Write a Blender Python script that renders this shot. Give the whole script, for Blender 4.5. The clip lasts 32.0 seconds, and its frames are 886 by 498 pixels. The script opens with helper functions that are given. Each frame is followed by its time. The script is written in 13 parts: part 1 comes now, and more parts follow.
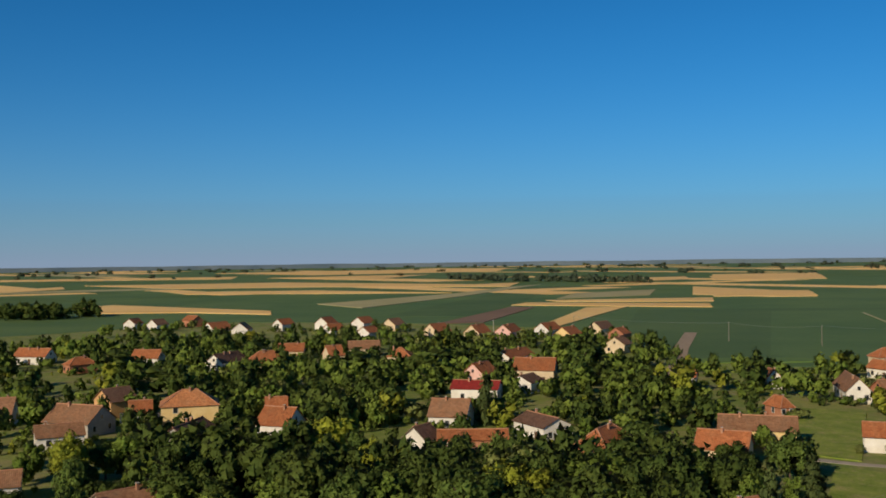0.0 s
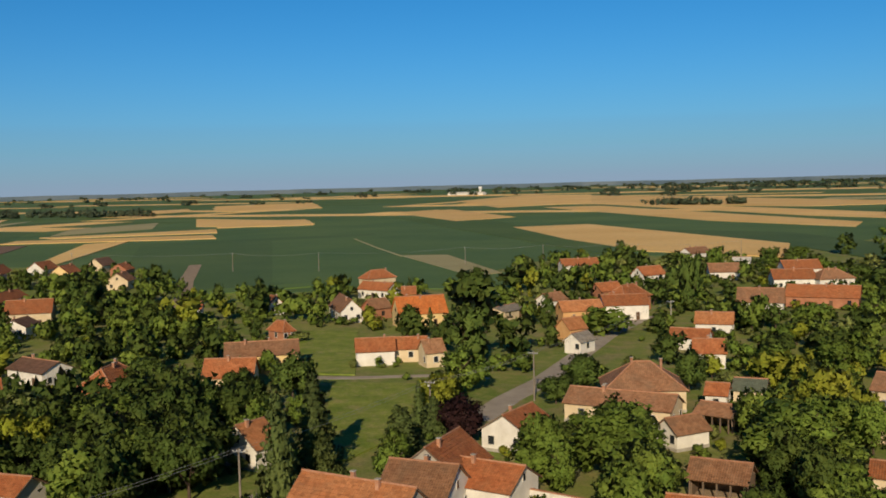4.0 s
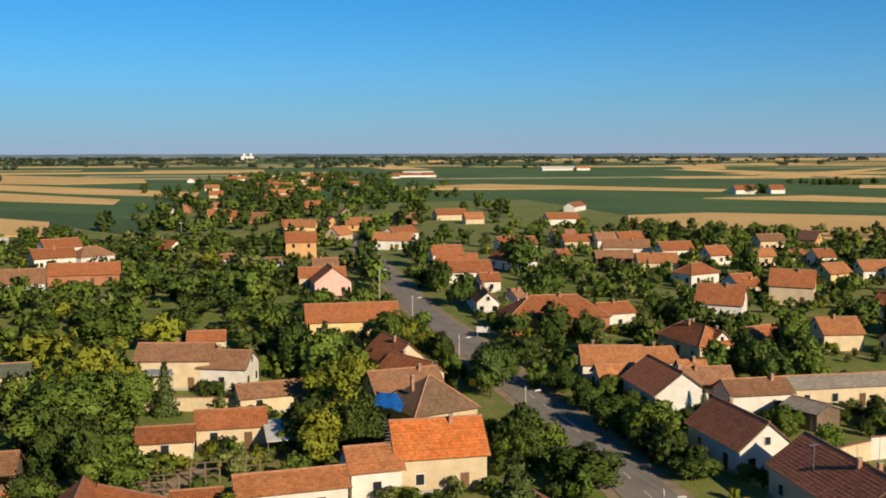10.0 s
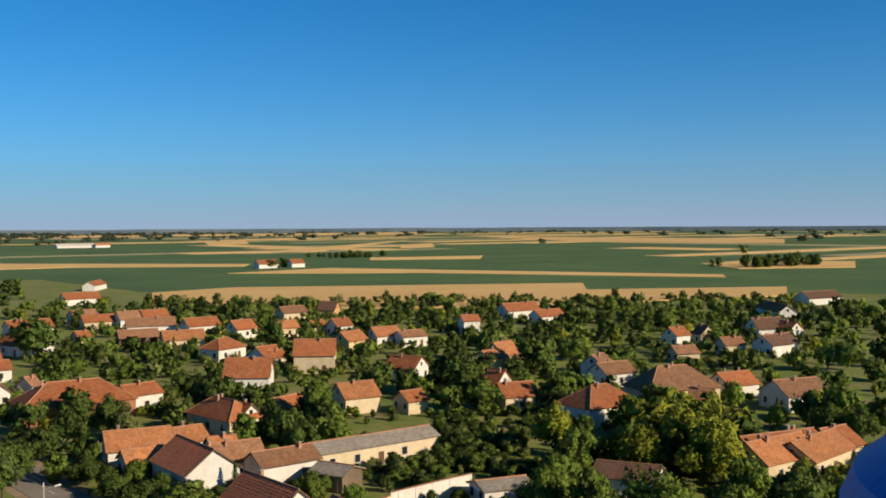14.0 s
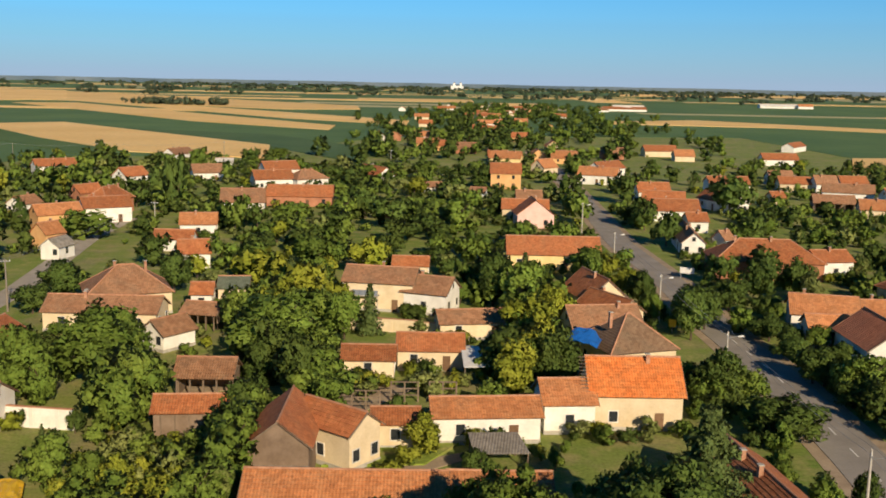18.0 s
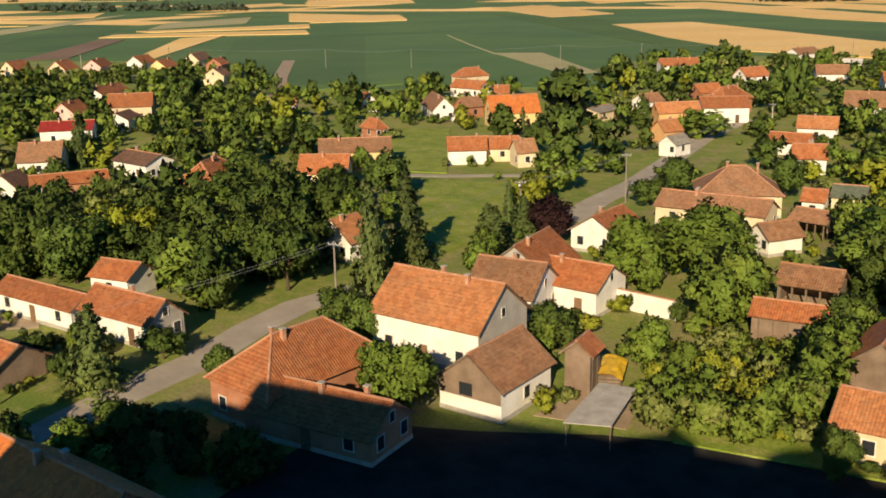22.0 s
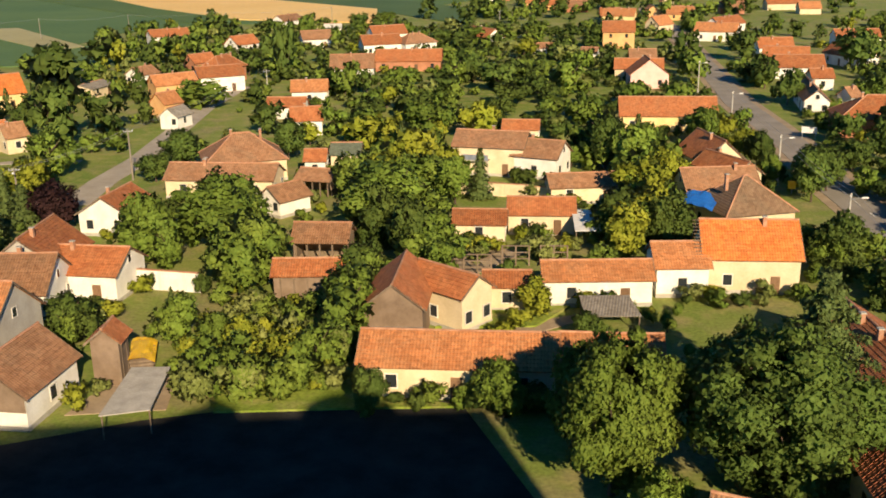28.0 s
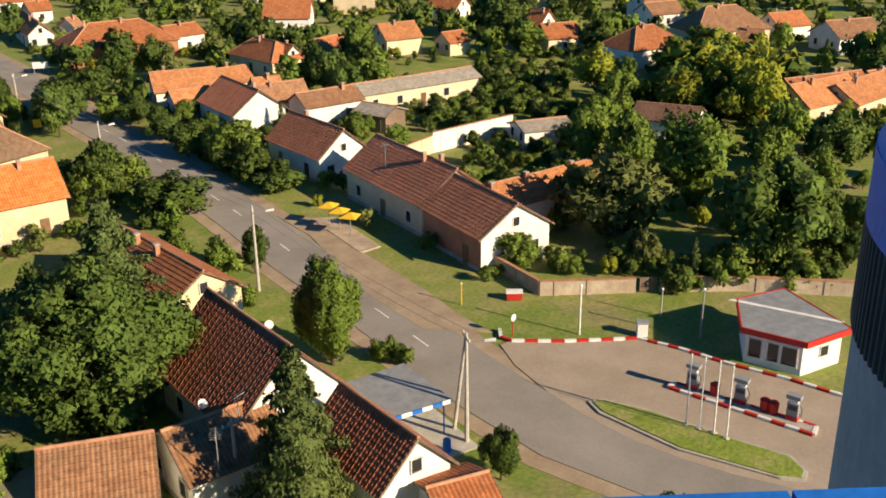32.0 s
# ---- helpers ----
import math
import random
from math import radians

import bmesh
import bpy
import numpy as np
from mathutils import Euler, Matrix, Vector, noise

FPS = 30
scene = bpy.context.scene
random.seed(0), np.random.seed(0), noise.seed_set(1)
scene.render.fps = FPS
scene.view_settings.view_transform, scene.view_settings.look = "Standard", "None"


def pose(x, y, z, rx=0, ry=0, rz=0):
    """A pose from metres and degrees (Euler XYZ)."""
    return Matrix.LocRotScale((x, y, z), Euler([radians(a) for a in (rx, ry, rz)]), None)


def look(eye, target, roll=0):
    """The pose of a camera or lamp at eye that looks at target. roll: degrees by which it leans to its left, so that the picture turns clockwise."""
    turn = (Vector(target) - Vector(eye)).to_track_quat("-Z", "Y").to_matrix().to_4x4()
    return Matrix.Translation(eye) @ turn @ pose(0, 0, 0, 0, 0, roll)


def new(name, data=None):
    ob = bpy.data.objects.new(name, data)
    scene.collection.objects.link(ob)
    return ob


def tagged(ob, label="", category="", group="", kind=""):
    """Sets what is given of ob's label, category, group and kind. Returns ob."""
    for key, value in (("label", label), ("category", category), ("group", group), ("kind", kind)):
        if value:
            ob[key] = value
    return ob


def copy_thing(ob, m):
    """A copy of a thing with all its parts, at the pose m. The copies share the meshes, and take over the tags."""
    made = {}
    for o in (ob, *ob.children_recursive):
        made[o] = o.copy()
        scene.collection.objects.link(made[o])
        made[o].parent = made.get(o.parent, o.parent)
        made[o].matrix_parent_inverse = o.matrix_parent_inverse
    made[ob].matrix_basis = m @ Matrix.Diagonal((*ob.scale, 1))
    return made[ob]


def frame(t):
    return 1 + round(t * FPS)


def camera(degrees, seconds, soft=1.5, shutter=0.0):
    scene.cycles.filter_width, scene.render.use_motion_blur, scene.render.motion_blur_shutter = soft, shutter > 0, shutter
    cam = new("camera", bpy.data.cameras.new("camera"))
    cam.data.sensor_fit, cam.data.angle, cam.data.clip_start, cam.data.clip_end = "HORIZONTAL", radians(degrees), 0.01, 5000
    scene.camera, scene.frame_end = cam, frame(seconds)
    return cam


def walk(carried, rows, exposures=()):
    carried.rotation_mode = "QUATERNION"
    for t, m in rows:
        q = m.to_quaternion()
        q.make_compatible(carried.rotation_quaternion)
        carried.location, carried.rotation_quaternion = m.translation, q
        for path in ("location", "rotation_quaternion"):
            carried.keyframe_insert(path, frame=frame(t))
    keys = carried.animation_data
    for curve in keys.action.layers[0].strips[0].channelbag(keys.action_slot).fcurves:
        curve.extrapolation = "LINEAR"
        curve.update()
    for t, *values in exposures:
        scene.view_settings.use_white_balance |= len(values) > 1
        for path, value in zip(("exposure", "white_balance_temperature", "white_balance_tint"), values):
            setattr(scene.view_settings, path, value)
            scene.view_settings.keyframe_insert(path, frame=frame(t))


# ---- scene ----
EYE = (0.0, 0.0, 38.0)
cam = camera(47.74, 32.0, soft=1.8)


def aim(yaw, pitch, roll):
    """A pose at the eye: yaw to the left of +y, pitch up, roll as look()."""
    return pose(*EYE, 90 + pitch, 0, yaw) @ pose(0, 0, 0, 0, 0, roll)


walk(cam, [
    (0.0, aim(63.23, 0.56, -0.72)),
    (0.5, aim(61.36, 0.60, -0.77)),
    (1.0, aim(57.99, 0.10, -1.11)),
    (1.5, aim(54.80, -1.47, -0.87)),
    (2.0, aim(50.84, -2.29, -1.29)),
    (2.5, aim(45.50, -3.47, -1.85)),
    (3.0, aim(40.88, -4.08, -2.06)),
    (3.5, aim(38.13, -3.89, -1.70)),
    (4.0, aim(35.45, -3.84, -1.47)),
    (4.5, aim(32.68, -3.95, -1.39)),
    (5.0, aim(29.50, -4.05, -1.30)),
    (5.5, aim(25.59, -3.94, -1.06)),
    (6.0, aim(21.21, -3.68, -0.68)),
    (6.5, aim(17.33, -3.70, -0.89)),
    (7.0, aim(13.86, -3.87, -0.77)),
    (7.5, aim(9.92, -4.21, -1.23)),
    (8.0, aim(6.65, -4.71, -1.20)),
    (8.5, aim(3.24, -4.64, -0.55)),
    (9.0, aim(0.01, -4.63, -0.45)),
    (9.5, aim(-2.40, -5.06, 0.43)),
    (10.0, aim(-5.22, -5.66, -0.11)),
    (10.5, aim(-8.22, -4.90, -0.35)),
    (11.0, aim(-11.25, -4.30, -0.70)),
    (11.5, aim(-14.42, -4.65, -0.62)),
    (12.0, aim(-18.56, -4.55, -0.51)),
    (12.5, aim(-22.26, -3.43, -0.04)),
    (13.0, aim(-26.97, -3.07, 1.42)),
    (13.5, aim(-30.30, -2.29, 0.61)),
    (14.0, aim(-31.95, -1.43, -0.31)),
    (14.5, aim(-30.72, -0.63, -1.22)),
    (15.0, aim(-27.40, -0.23, -1.77)),
    (15.5, aim(-22.73, -0.59, -1.60)),
    (16.0, aim(-17.65, -1.44, -0.95)),
    (16.5, aim(-11.08, -4.14, -0.36)),
    (17.0, aim(-3.96, -5.38, -0.23)),
    (17.5, aim(1.61, -7.07, 0.68)),
    (18.0, aim(6.40, -9.60, 1.13)),
    (18.5, aim(9.03, -11.34, 0.89)),
    (19.0, aim(11.90, -13.06, 0.08)),
    (19.5, aim(16.33, -15.12, -1.39)),
    (20.0, aim(19.87, -14.31, -0.52)),
    (20.5, aim(25.23, -13.92, -1.08)),
    (21.0, aim(30.79, -14.01, -1.36)),
    (21.5, aim(36.10, -14.81, -1.30)),
    (22.0, aim(41.02, -15.16, -1.30)),
    (22.5, aim(46.07, -14.85, -1.24)),
    (23.0, aim(51.99, -13.76, -2.40)),
    (23.5, aim(54.79, -14.47, -1.28)),
    (24.0, aim(56.81, -15.33, -0.30)),
    (24.5, aim(53.95, -16.26, -0.01)),
    (25.0, aim(50.69, -16.85, 0.07)),
    (25.5, aim(46.42, -17.03, -0.13)),
    (26.0, aim(40.77, -17.15, -0.43)),
    (26.5, aim(33.39, -17.60, -0.62)),
    (27.0, aim(25.02, -18.33, -0.68)),
    (27.5, aim(18.95, -16.93, -0.22)),
    (28.0, aim(12.87, -17.35, -0.98)),
    (28.5, aim(5.32, -17.86, 0.30)),
    (29.0, aim(-1.90, -18.54, 0.58)),
    (29.5, aim(-6.99, -18.79, -0.33)),
    (30.0, aim(-12.38, -19.42, -0.48)),
    (30.5, aim(-16.36, -19.77, -0.50)),
    (31.0, aim(-20.70, -20.37, -1.04)),
    (31.5, aim(-24.70, -20.71, -1.12)),
    (32.0, aim(-29.37, -21.71, -0.71)),
], exposures=[(0.0, -0.34, 6800, 10), (6.0, -0.15, 7100, 10), (9.0, 0.00, 6950, 10), (13.0, 0.14, 6800, 10), (16.0, -0.12, 6800, 10), (17.5, 0.18, 6800, 10), (19.0, 0.25, 7600, 10), (24.0, 0.6, 7500, 10), (27.5, 0.68, 7600, 10), (29.0, 0.42, 7500, 10), (30.5, 0.68, 7250, 10), (32.0, 0.78, 7150, 11)])

# ---- light ----
SUN_AZ, SUN_EL = 28.0, 24.5   # the shadows run 28 degrees to the left of +y
world = bpy.data.worlds.new("sky")
scene.world = world
world.use_nodes = True
wn = world.node_tree.nodes
wl = world.node_tree.links
sky = wn.new("ShaderNodeTexSky")
sky.sky_type = "NISHITA"
sky.sun_disc = False
sky.sun_elevation = radians(SUN_EL)
sky.sun_rotation = radians(180 - SUN_AZ)
sky.air_density, sky.dust_density, sky.ozone_density = 0.85, 0.35, 2.0
hue = wn.new("ShaderNodeHueSaturation")
hue.inputs["Saturation"].default_value = 1.25
hue.inputs["Hue"].default_value = 0.475
wl.new(sky.outputs[0], hue.inputs["Color"])
tint = wn.new("ShaderNodeMix")
tint.data_type, tint.blend_type = "RGBA", "MULTIPLY"
tint.inputs[0].default_value = 1.0
tint.inputs[7].default_value = (*(0.16, 0.78, 1.40), 1)
wl.new(hue.outputs[0], tint.inputs[6])
# the clear sky deepens towards the zenith, and summer haze pales it all round the horizon
way = wn.new("ShaderNodeTexCoord")
part_z = wn.new("ShaderNodeSeparateXYZ")
wl.new(way.outputs["Generated"], part_z.inputs[0])
thin_air = wn.new("ShaderNodeMath")
thin_air.operation, thin_air.use_clamp = "SUBTRACT", True
thin_air.inputs[0].default_value = 1.0
wl.new(part_z.outputs[2], thin_air.inputs[1])
near_rim = wn.new("ShaderNodeMath")
near_rim.operation = "POWER"
wl.new(thin_air.outputs[0], near_rim.inputs[0])
near_rim.inputs[1].default_value = 15.0
amount = wn.new("ShaderNodeMath")
amount.operation = "MULTIPLY"
wl.new(near_rim.outputs[0], amount.inputs[0])
amount.inputs[1].default_value = 0.8
haze = wn.new("ShaderNodeMix")
haze.data_type = "RGBA"
wl.new(amount.outputs[0], haze.inputs[0])
deep = wn.new("ShaderNodeMapRange")
deep.interpolation_type = "SMOOTHSTEP"
for key, value in (("From Min", 0.2), ("From Max", 0.75), ("To Min", 1.0), ("To Max", 0.36)):
    deep.inputs[key].default_value = value
wl.new(part_z.outputs[2], deep.inputs["Value"])
dome_blue = wn.new("ShaderNodeVectorMath")
dome_blue.operation = "SCALE"
wl.new(tint.outputs[2], dome_blue.inputs[0])
wl.new(deep.outputs[0], dome_blue.inputs["Scale"])
wl.new(dome_blue.outputs[0], haze.inputs[6])
haze.inputs[7].default_value = (*(4.4, 5.5, 7.9), 1)
wl.new(haze.outputs[2], wn["Background"].inputs[0])
wn["Background"].inputs[1].default_value = 0.078
sun_data = bpy.data.lights.new("sun", "SUN")
sun_data.energy, sun_data.angle, sun_data.color = 5.0, radians(0.53), (1.0, 0.83, 0.60)
sun = new("sun", sun_data)
sun.matrix_world = look((60, -110, 80), (60 - math.sin(radians(SUN_AZ)), -110 + math.cos(radians(SUN_AZ)), 80 - math.tan(radians(SUN_EL))))


# ---- materials ----
class Mat:
    """A small builder of node materials."""

    def __init__(self, name, rough=0.8, metal=0.0):
        self.m = bpy.data.materials.new(name)
        self.m.use_nodes = True
        self.t = self.m.node_tree
        self.b = self.t.nodes["Principled BSDF"]
        self.b.inputs["Roughness"].default_value = rough
        self.b.inputs["Metallic"].default_value = metal
        self.b.inputs["Specular IOR Level"].default_value = 0.25
        self.co = self.t.nodes.new("ShaderNodeTexCoord")

    def node(self, kind, **values):
        n = self.t.nodes.new(kind)
        for k, v in values.items():
            n.inputs[k.replace("_", " ")].default_value = v
        return n

    def link(self, a, b):
        self.t.links.new(a, b)

    def noise(self, scale, detail=3.0, space="Object", rough=0.6):
        n = self.node("ShaderNodeTexNoise", Scale=scale, Detail=detail, Roughness=rough)
        self.link(self.co.outputs[space], n.inputs["Vector"])
        return n.outputs["Fac"]

    def ramp(self, fac, stops):
        r = self.t.nodes.new("ShaderNodeValToRGB")
        e = r.color_ramp.elements
        while len(e) < len(stops):
            e.new(0.5)
        for k, (p, c) in enumerate(stops):
            e[k].position, e[k].color = p, (*c, 1)
        self.link(fac, r.inputs[0])
        return r.outputs[0]

    def mix(self, fac, a, b, how="MIX"):
        n = self.t.nodes.new("ShaderNodeMix")
        n.data_type, n.blend_type = "RGBA", how
        for i, v in ((0, fac), (6, a), (7, b)):
            if isinstance(v, (int, float)):
                n.inputs[i].default_value = v
            elif isinstance(v, tuple):
                n.inputs[i].default_value = (*v, 1)
            else:
                self.link(v, n.inputs[i])
        return n.outputs[2]

    def math(self, how, a, b=0.0):
        n = self.t.nodes.new("ShaderNodeMath")
        n.operation = how
        for i, v in ((0, a), (1, b)):
            if isinstance(v, (int, float)):
                n.inputs[i].default_value = v
            else:
                self.link(v, n.inputs[i])
        return n.outputs[0]

    def random(self):
        return self.t.nodes.new("ShaderNodeObjectInfo").outputs["Random"]

    def vary(self, colour, amount=0.12):
        """Lighter and darker from object to object."""
        n = self.t.nodes.new("ShaderNodeHueSaturation")
        self.link(colour, n.inputs["Color"])
        v = self.math("MULTIPLY_ADD", self.random(), 2 * amount)
        v.node.inputs[2].default_value = 1 - amount
        self.link(v, n.inputs["Value"])
        return n.outputs[0]

    def bump(self, height, strength=0.4, distance=0.05):
        n = self.node("ShaderNodeBump", Strength=strength, Distance=distance)
        self.link(height, n.inputs["Height"])
        self.link(n.outputs[0], self.b.inputs["Normal"])

    def done(self, colour):
        if isinstance(colour, tuple):
            self.b.inputs["Base Color"].default_value = (*colour, 1)
        else:
            self.link(colour, self.b.inputs["Base Color"])
        return self.m


def mottled(name, a, b, scale, fine=8.0, rough=0.85, bump=0.3, distance=0.03, vary=0.0, low=0.35, high=0.68, spread=0.16):
    m = Mat(name, rough)
    c = m.ramp(m.noise(scale, 5), [(low, a), (high, b)])
    g = m.noise(scale * fine, 3)
    c = m.mix(1.0, c, m.ramp(g, [(0.3, (1 - spread,) * 3), (0.7, (1.0, 1.0, 1.0))]), "MULTIPLY")
    if vary:
        c = m.vary(c, vary)
    if bump:
        m.bump(g, bump, distance)
    return m.done(c)


def tile_roof(name, a, b, moss=(0.10, 0.085, 0.06), mossy=0.45, stripe=0.25, period=0.30, rows=0.38):
    """Clay tiles: columns along the ridge and rows down the slope, in the roof's own axes."""
    m = Mat(name, 0.85)
    sep = m.t.nodes.new("ShaderNodeSeparateXYZ")
    m.link(m.co.outputs["Object"], sep.inputs[0])
    col = m.math("SINE", m.math("MULTIPLY", sep.outputs[0], 2 * math.pi / period))
    row = m.math("FRACT", m.math("MULTIPLY", sep.outputs[2], 1.0 / rows))
    c = m.ramp(m.noise(0.7, 5), [(0.3, a), (0.7, b)])
    cell = m.node("ShaderNodeTexVoronoi", Scale=2.6)
    m.link(m.co.outputs["Object"], cell.inputs["Vector"])
    shade = m.t.nodes.new("ShaderNodeSeparateColor")
    m.link(cell.outputs["Color"], shade.inputs[0])
    c = m.mix(1.0, c, m.ramp(shade.outputs[0], [(0.0, (0.74, 0.70, 0.66)), (1.0, (1.12, 1.1, 1.05))]), "MULTIPLY")
    blot = m.ramp(m.noise(0.35, 6, rough=0.7), [(0.45, (0, 0, 0)), (0.75, (1, 1, 1))])
    c = m.mix(m.math("MULTIPLY", blot, mossy), c, moss)
    dark = m.math("MULTIPLY", m.math("LESS_THAN", col, -0.55), stripe)
    c = m.mix(dark, c, (0.06, 0.035, 0.025))
    c = m.vary(c, 0.16)
    m.bump(m.math("ADD", m.math("MULTIPLY", col, 0.5), row), 0.55, 0.06)
    return m.done(c)


ROOFS = {
    "red": (tile_roof("weathered_red_tiles", (0.36, 0.120, 0.050), (0.47, 0.182, 0.078), mossy=0.40), "weathered red-brown clay tile"),
    "brown": (tile_roof("old_brown_tiles", (0.28, 0.14, 0.078), (0.38, 0.21, 0.125), mossy=0.55), "old brown clay tile"),
    "orange": (tile_roof("orange_tiles", (0.44, 0.175, 0.075), (0.55, 0.25, 0.115), mossy=0.38, stripe=0.12), "orange clay tile"),
    "bright": (tile_roof("bright_orange_tiles", (0.58, 0.165, 0.045), (0.66, 0.23, 0.07), mossy=0.3, stripe=0.15), "bright orange clay tile"),
    "dark": (tile_roof("dark_brown_tiles", (0.13, 0.075, 0.055), (0.20, 0.11, 0.08)), "dark brown tile"),
    "crimson": (tile_roof("crimson_sheet", (0.24, 0.02, 0.02), (0.30, 0.03, 0.028), mossy=0.1, period=0.6), "crimson metal sheet"),
    "stripe": (tile_roof("dark_striped_tiles", (0.42, 0.165, 0.098), (0.53, 0.235, 0.145), mossy=0.4, stripe=0.4, period=0.31), "dark red ribbed tile"),
    # darker copy of the stripe tiles: a shade-side tone put into the colour
    "maroon": (tile_roof("shaded_ribbed_tiles", (0.33, 0.105, 0.060), (0.45, 0.165, 0.098), mossy=0.35, stripe=0.4, period=0.31), "shade-darkened red ribbed tile"),
    "aged": (tile_roof("aged_brown_tiles", (0.20, 0.125, 0.080), (0.29, 0.19, 0.125), mossy=0.7), "aged grey-brown tile"),
    "grey": (tile_roof("grey_cement_sheet", (0.27, 0.25, 0.225), (0.36, 0.335, 0.30), mossy=0.45, stripe=0.2, rows=2.0), "grey corrugated cement"),
    "pale": (tile_roof("pale_sheet", (0.62, 0.62, 0.60), (0.72, 0.72, 0.70), mossy=0.1, stripe=0.1, rows=2.0), "pale sheet"),
    "green": (tile_roof("green_grey_sheet", (0.10, 0.13, 0.10), (0.14, 0.17, 0.13), mossy=0.3, stripe=0.2, rows=2.0), "grey-green sheet"),
}


def plaster(name, a, b):
    return mottled(name, a, b, 0.5, fine=9, rough=0.9, bump=0.25, distance=0.02, vary=0.05, spread=0.10)


WALLS = {
    "white": (plaster("white_plaster", (0.66, 0.63, 0.57), (0.80, 0.78, 0.73)), "white plastered"),
    "cream": (plaster("cream_plaster", (0.60, 0.48, 0.31), (0.72, 0.60, 0.42)), "cream plastered"),
    "yellow": (plaster("yellow_plaster", (0.70, 0.50, 0.22), (0.80, 0.62, 0.32)), "yellow plastered"),
    "ochre": (plaster("ochre_plaster", (0.60, 0.33, 0.14), (0.68, 0.42, 0.20)), "ochre plastered"),
    "pink": (plaster("pink_plaster", (0.70, 0.42, 0.36), (0.78, 0.52, 0.46)), "pink plastered"),
    "grey": (plaster("grey_plaster", (0.36, 0.33, 0.29), (0.47, 0.44, 0.39)), "bare grey plastered"),
    "brick": (plaster("red_brick", (0.34, 0.14, 0.08), (0.46, 0.22, 0.13)), "red brick"),
    "wood": (plaster("weathered_boards", (0.17, 0.12, 0.085), (0.26, 0.19, 0.14)), "weathered boarded"),
}
M_GLASS = Mat("window_glass", 0.08)
M_GLASS.b.inputs["Specular IOR Level"].default_value = 0.6
M_GLASS = M_GLASS.done((0.025, 0.03, 0.035))
M_FRAME = mottled("window_paint", (0.55, 0.52, 0.47), (0.72, 0.70, 0.66), 3.0, vary=0.2)
M_DOOR = mottled("door_paint", (0.13, 0.075, 0.045), (0.20, 0.12, 0.07), 3.0, vary=0.4)
M_CHIM = mottled("chimney_brick", (0.36, 0.17, 0.10), (0.50, 0.29, 0.19), 2.0, vary=0.2)
M_RIDGE = mottled("ridge_tiles", (0.36, 0.17, 0.10), (0.50, 0.27, 0.17), 1.5, vary=0.15)
M_TIMBER = mottled("old_timber", (0.15, 0.11, 0.08), (0.25, 0.19, 0.14), 2.0, vary=0.15)
M_CONC = mottled("concrete", (0.36, 0.34, 0.30), (0.50, 0.47, 0.42), 0.8, vary=0.08)
M_ASPH = mottled("asphalt", (0.245, 0.222, 0.198), (0.325, 0.295, 0.262), 0.15, fine=40, rough=0.9, bump=0.2)
M_ASPH2 = mottled("pale_asphalt", (0.34, 0.30, 0.25), (0.44, 0.39, 0.33), 0.25, fine=30, rough=0.9, bump=0.2)
M_DIRT = mottled("dry_earth", (0.30, 0.225, 0.155), (0.43, 0.335, 0.235), 0.4, fine=12, bump=0.4)
m = Mat("rough_grass", 0.95)
c = m.ramp(m.noise(0.22, 5), [(0.32, (0.17, 0.26, 0.03)), (0.7, (0.33, 0.385, 0.075))])
c = m.mix(m.math("MULTIPLY", m.ramp(m.noise(0.35, 6, rough=0.7), [(0.5, (0, 0, 0)), (0.68, (1, 1, 1))]), 0.65), c, (0.44, 0.37, 0.17))
g = m.noise(3.0, 4)
c = m.mix(1.0, c, m.ramp(g, [(0.3, (0.55, 0.55, 0.55)), (0.7, (1.0, 1.0, 1.0))]), "MULTIPLY")
m.bump(g, 0.6, 0.1)
M_GRASS = m.done(c)
M_WHEAT = mottled("ripe_wheat", (0.80, 0.51, 0.185), (0.88, 0.60, 0.245), 0.012, fine=30, bump=0.3, distance=0.2, vary=0.08)
M_PALE = mottled("pale_stubble", (0.36, 0.33, 0.16), (0.46, 0.41, 0.22), 0.012, fine=30, bump=0.3, vary=0.08)
M_SOIL = mottled("ploughed_soil", (0.20, 0.125, 0.08), (0.27, 0.175, 0.115), 0.012, fine=30, bump=0.3, vary=0.08)
M_CORN = mottled("green_crop", (0.066, 0.128, 0.040), (0.108, 0.172, 0.052), 0.010, fine=40, bump=0.5, distance=0.4, vary=0.18)
M_CORN2 = mottled("light_green_crop", (0.085, 0.155, 0.038), (0.125, 0.195, 0.050), 0.010, fine=40, bump=0.5, distance=0.4, vary=0.15)
M_WHITE = mottled("white_paint", (0.70, 0.69, 0.66), (0.82, 0.81, 0.79), 1.0, rough=0.6)
M_RED = mottled("red_paint", (0.45, 0.025, 0.02), (0.55, 0.04, 0.03), 1.0, rough=0.5)
M_BLUE = mottled("blue_paint", (0.01, 0.13, 0.50), (0.015, 0.17, 0.60), 1.0, rough=0.5)
M_YELLOW = mottled("yellow_paint", (0.72, 0.42, 0.03), (0.80, 0.52, 0.05), 1.0, rough=0.5)
M_METAL = mottled("grey_steel", (0.22, 0.23, 0.24), (0.32, 0.33, 0.34), 1.5, rough=0.5)
M_BARK = mottled("bark", (0.07, 0.05, 0.035), (0.14, 0.10, 0.075), 3.0, vary=0.1)


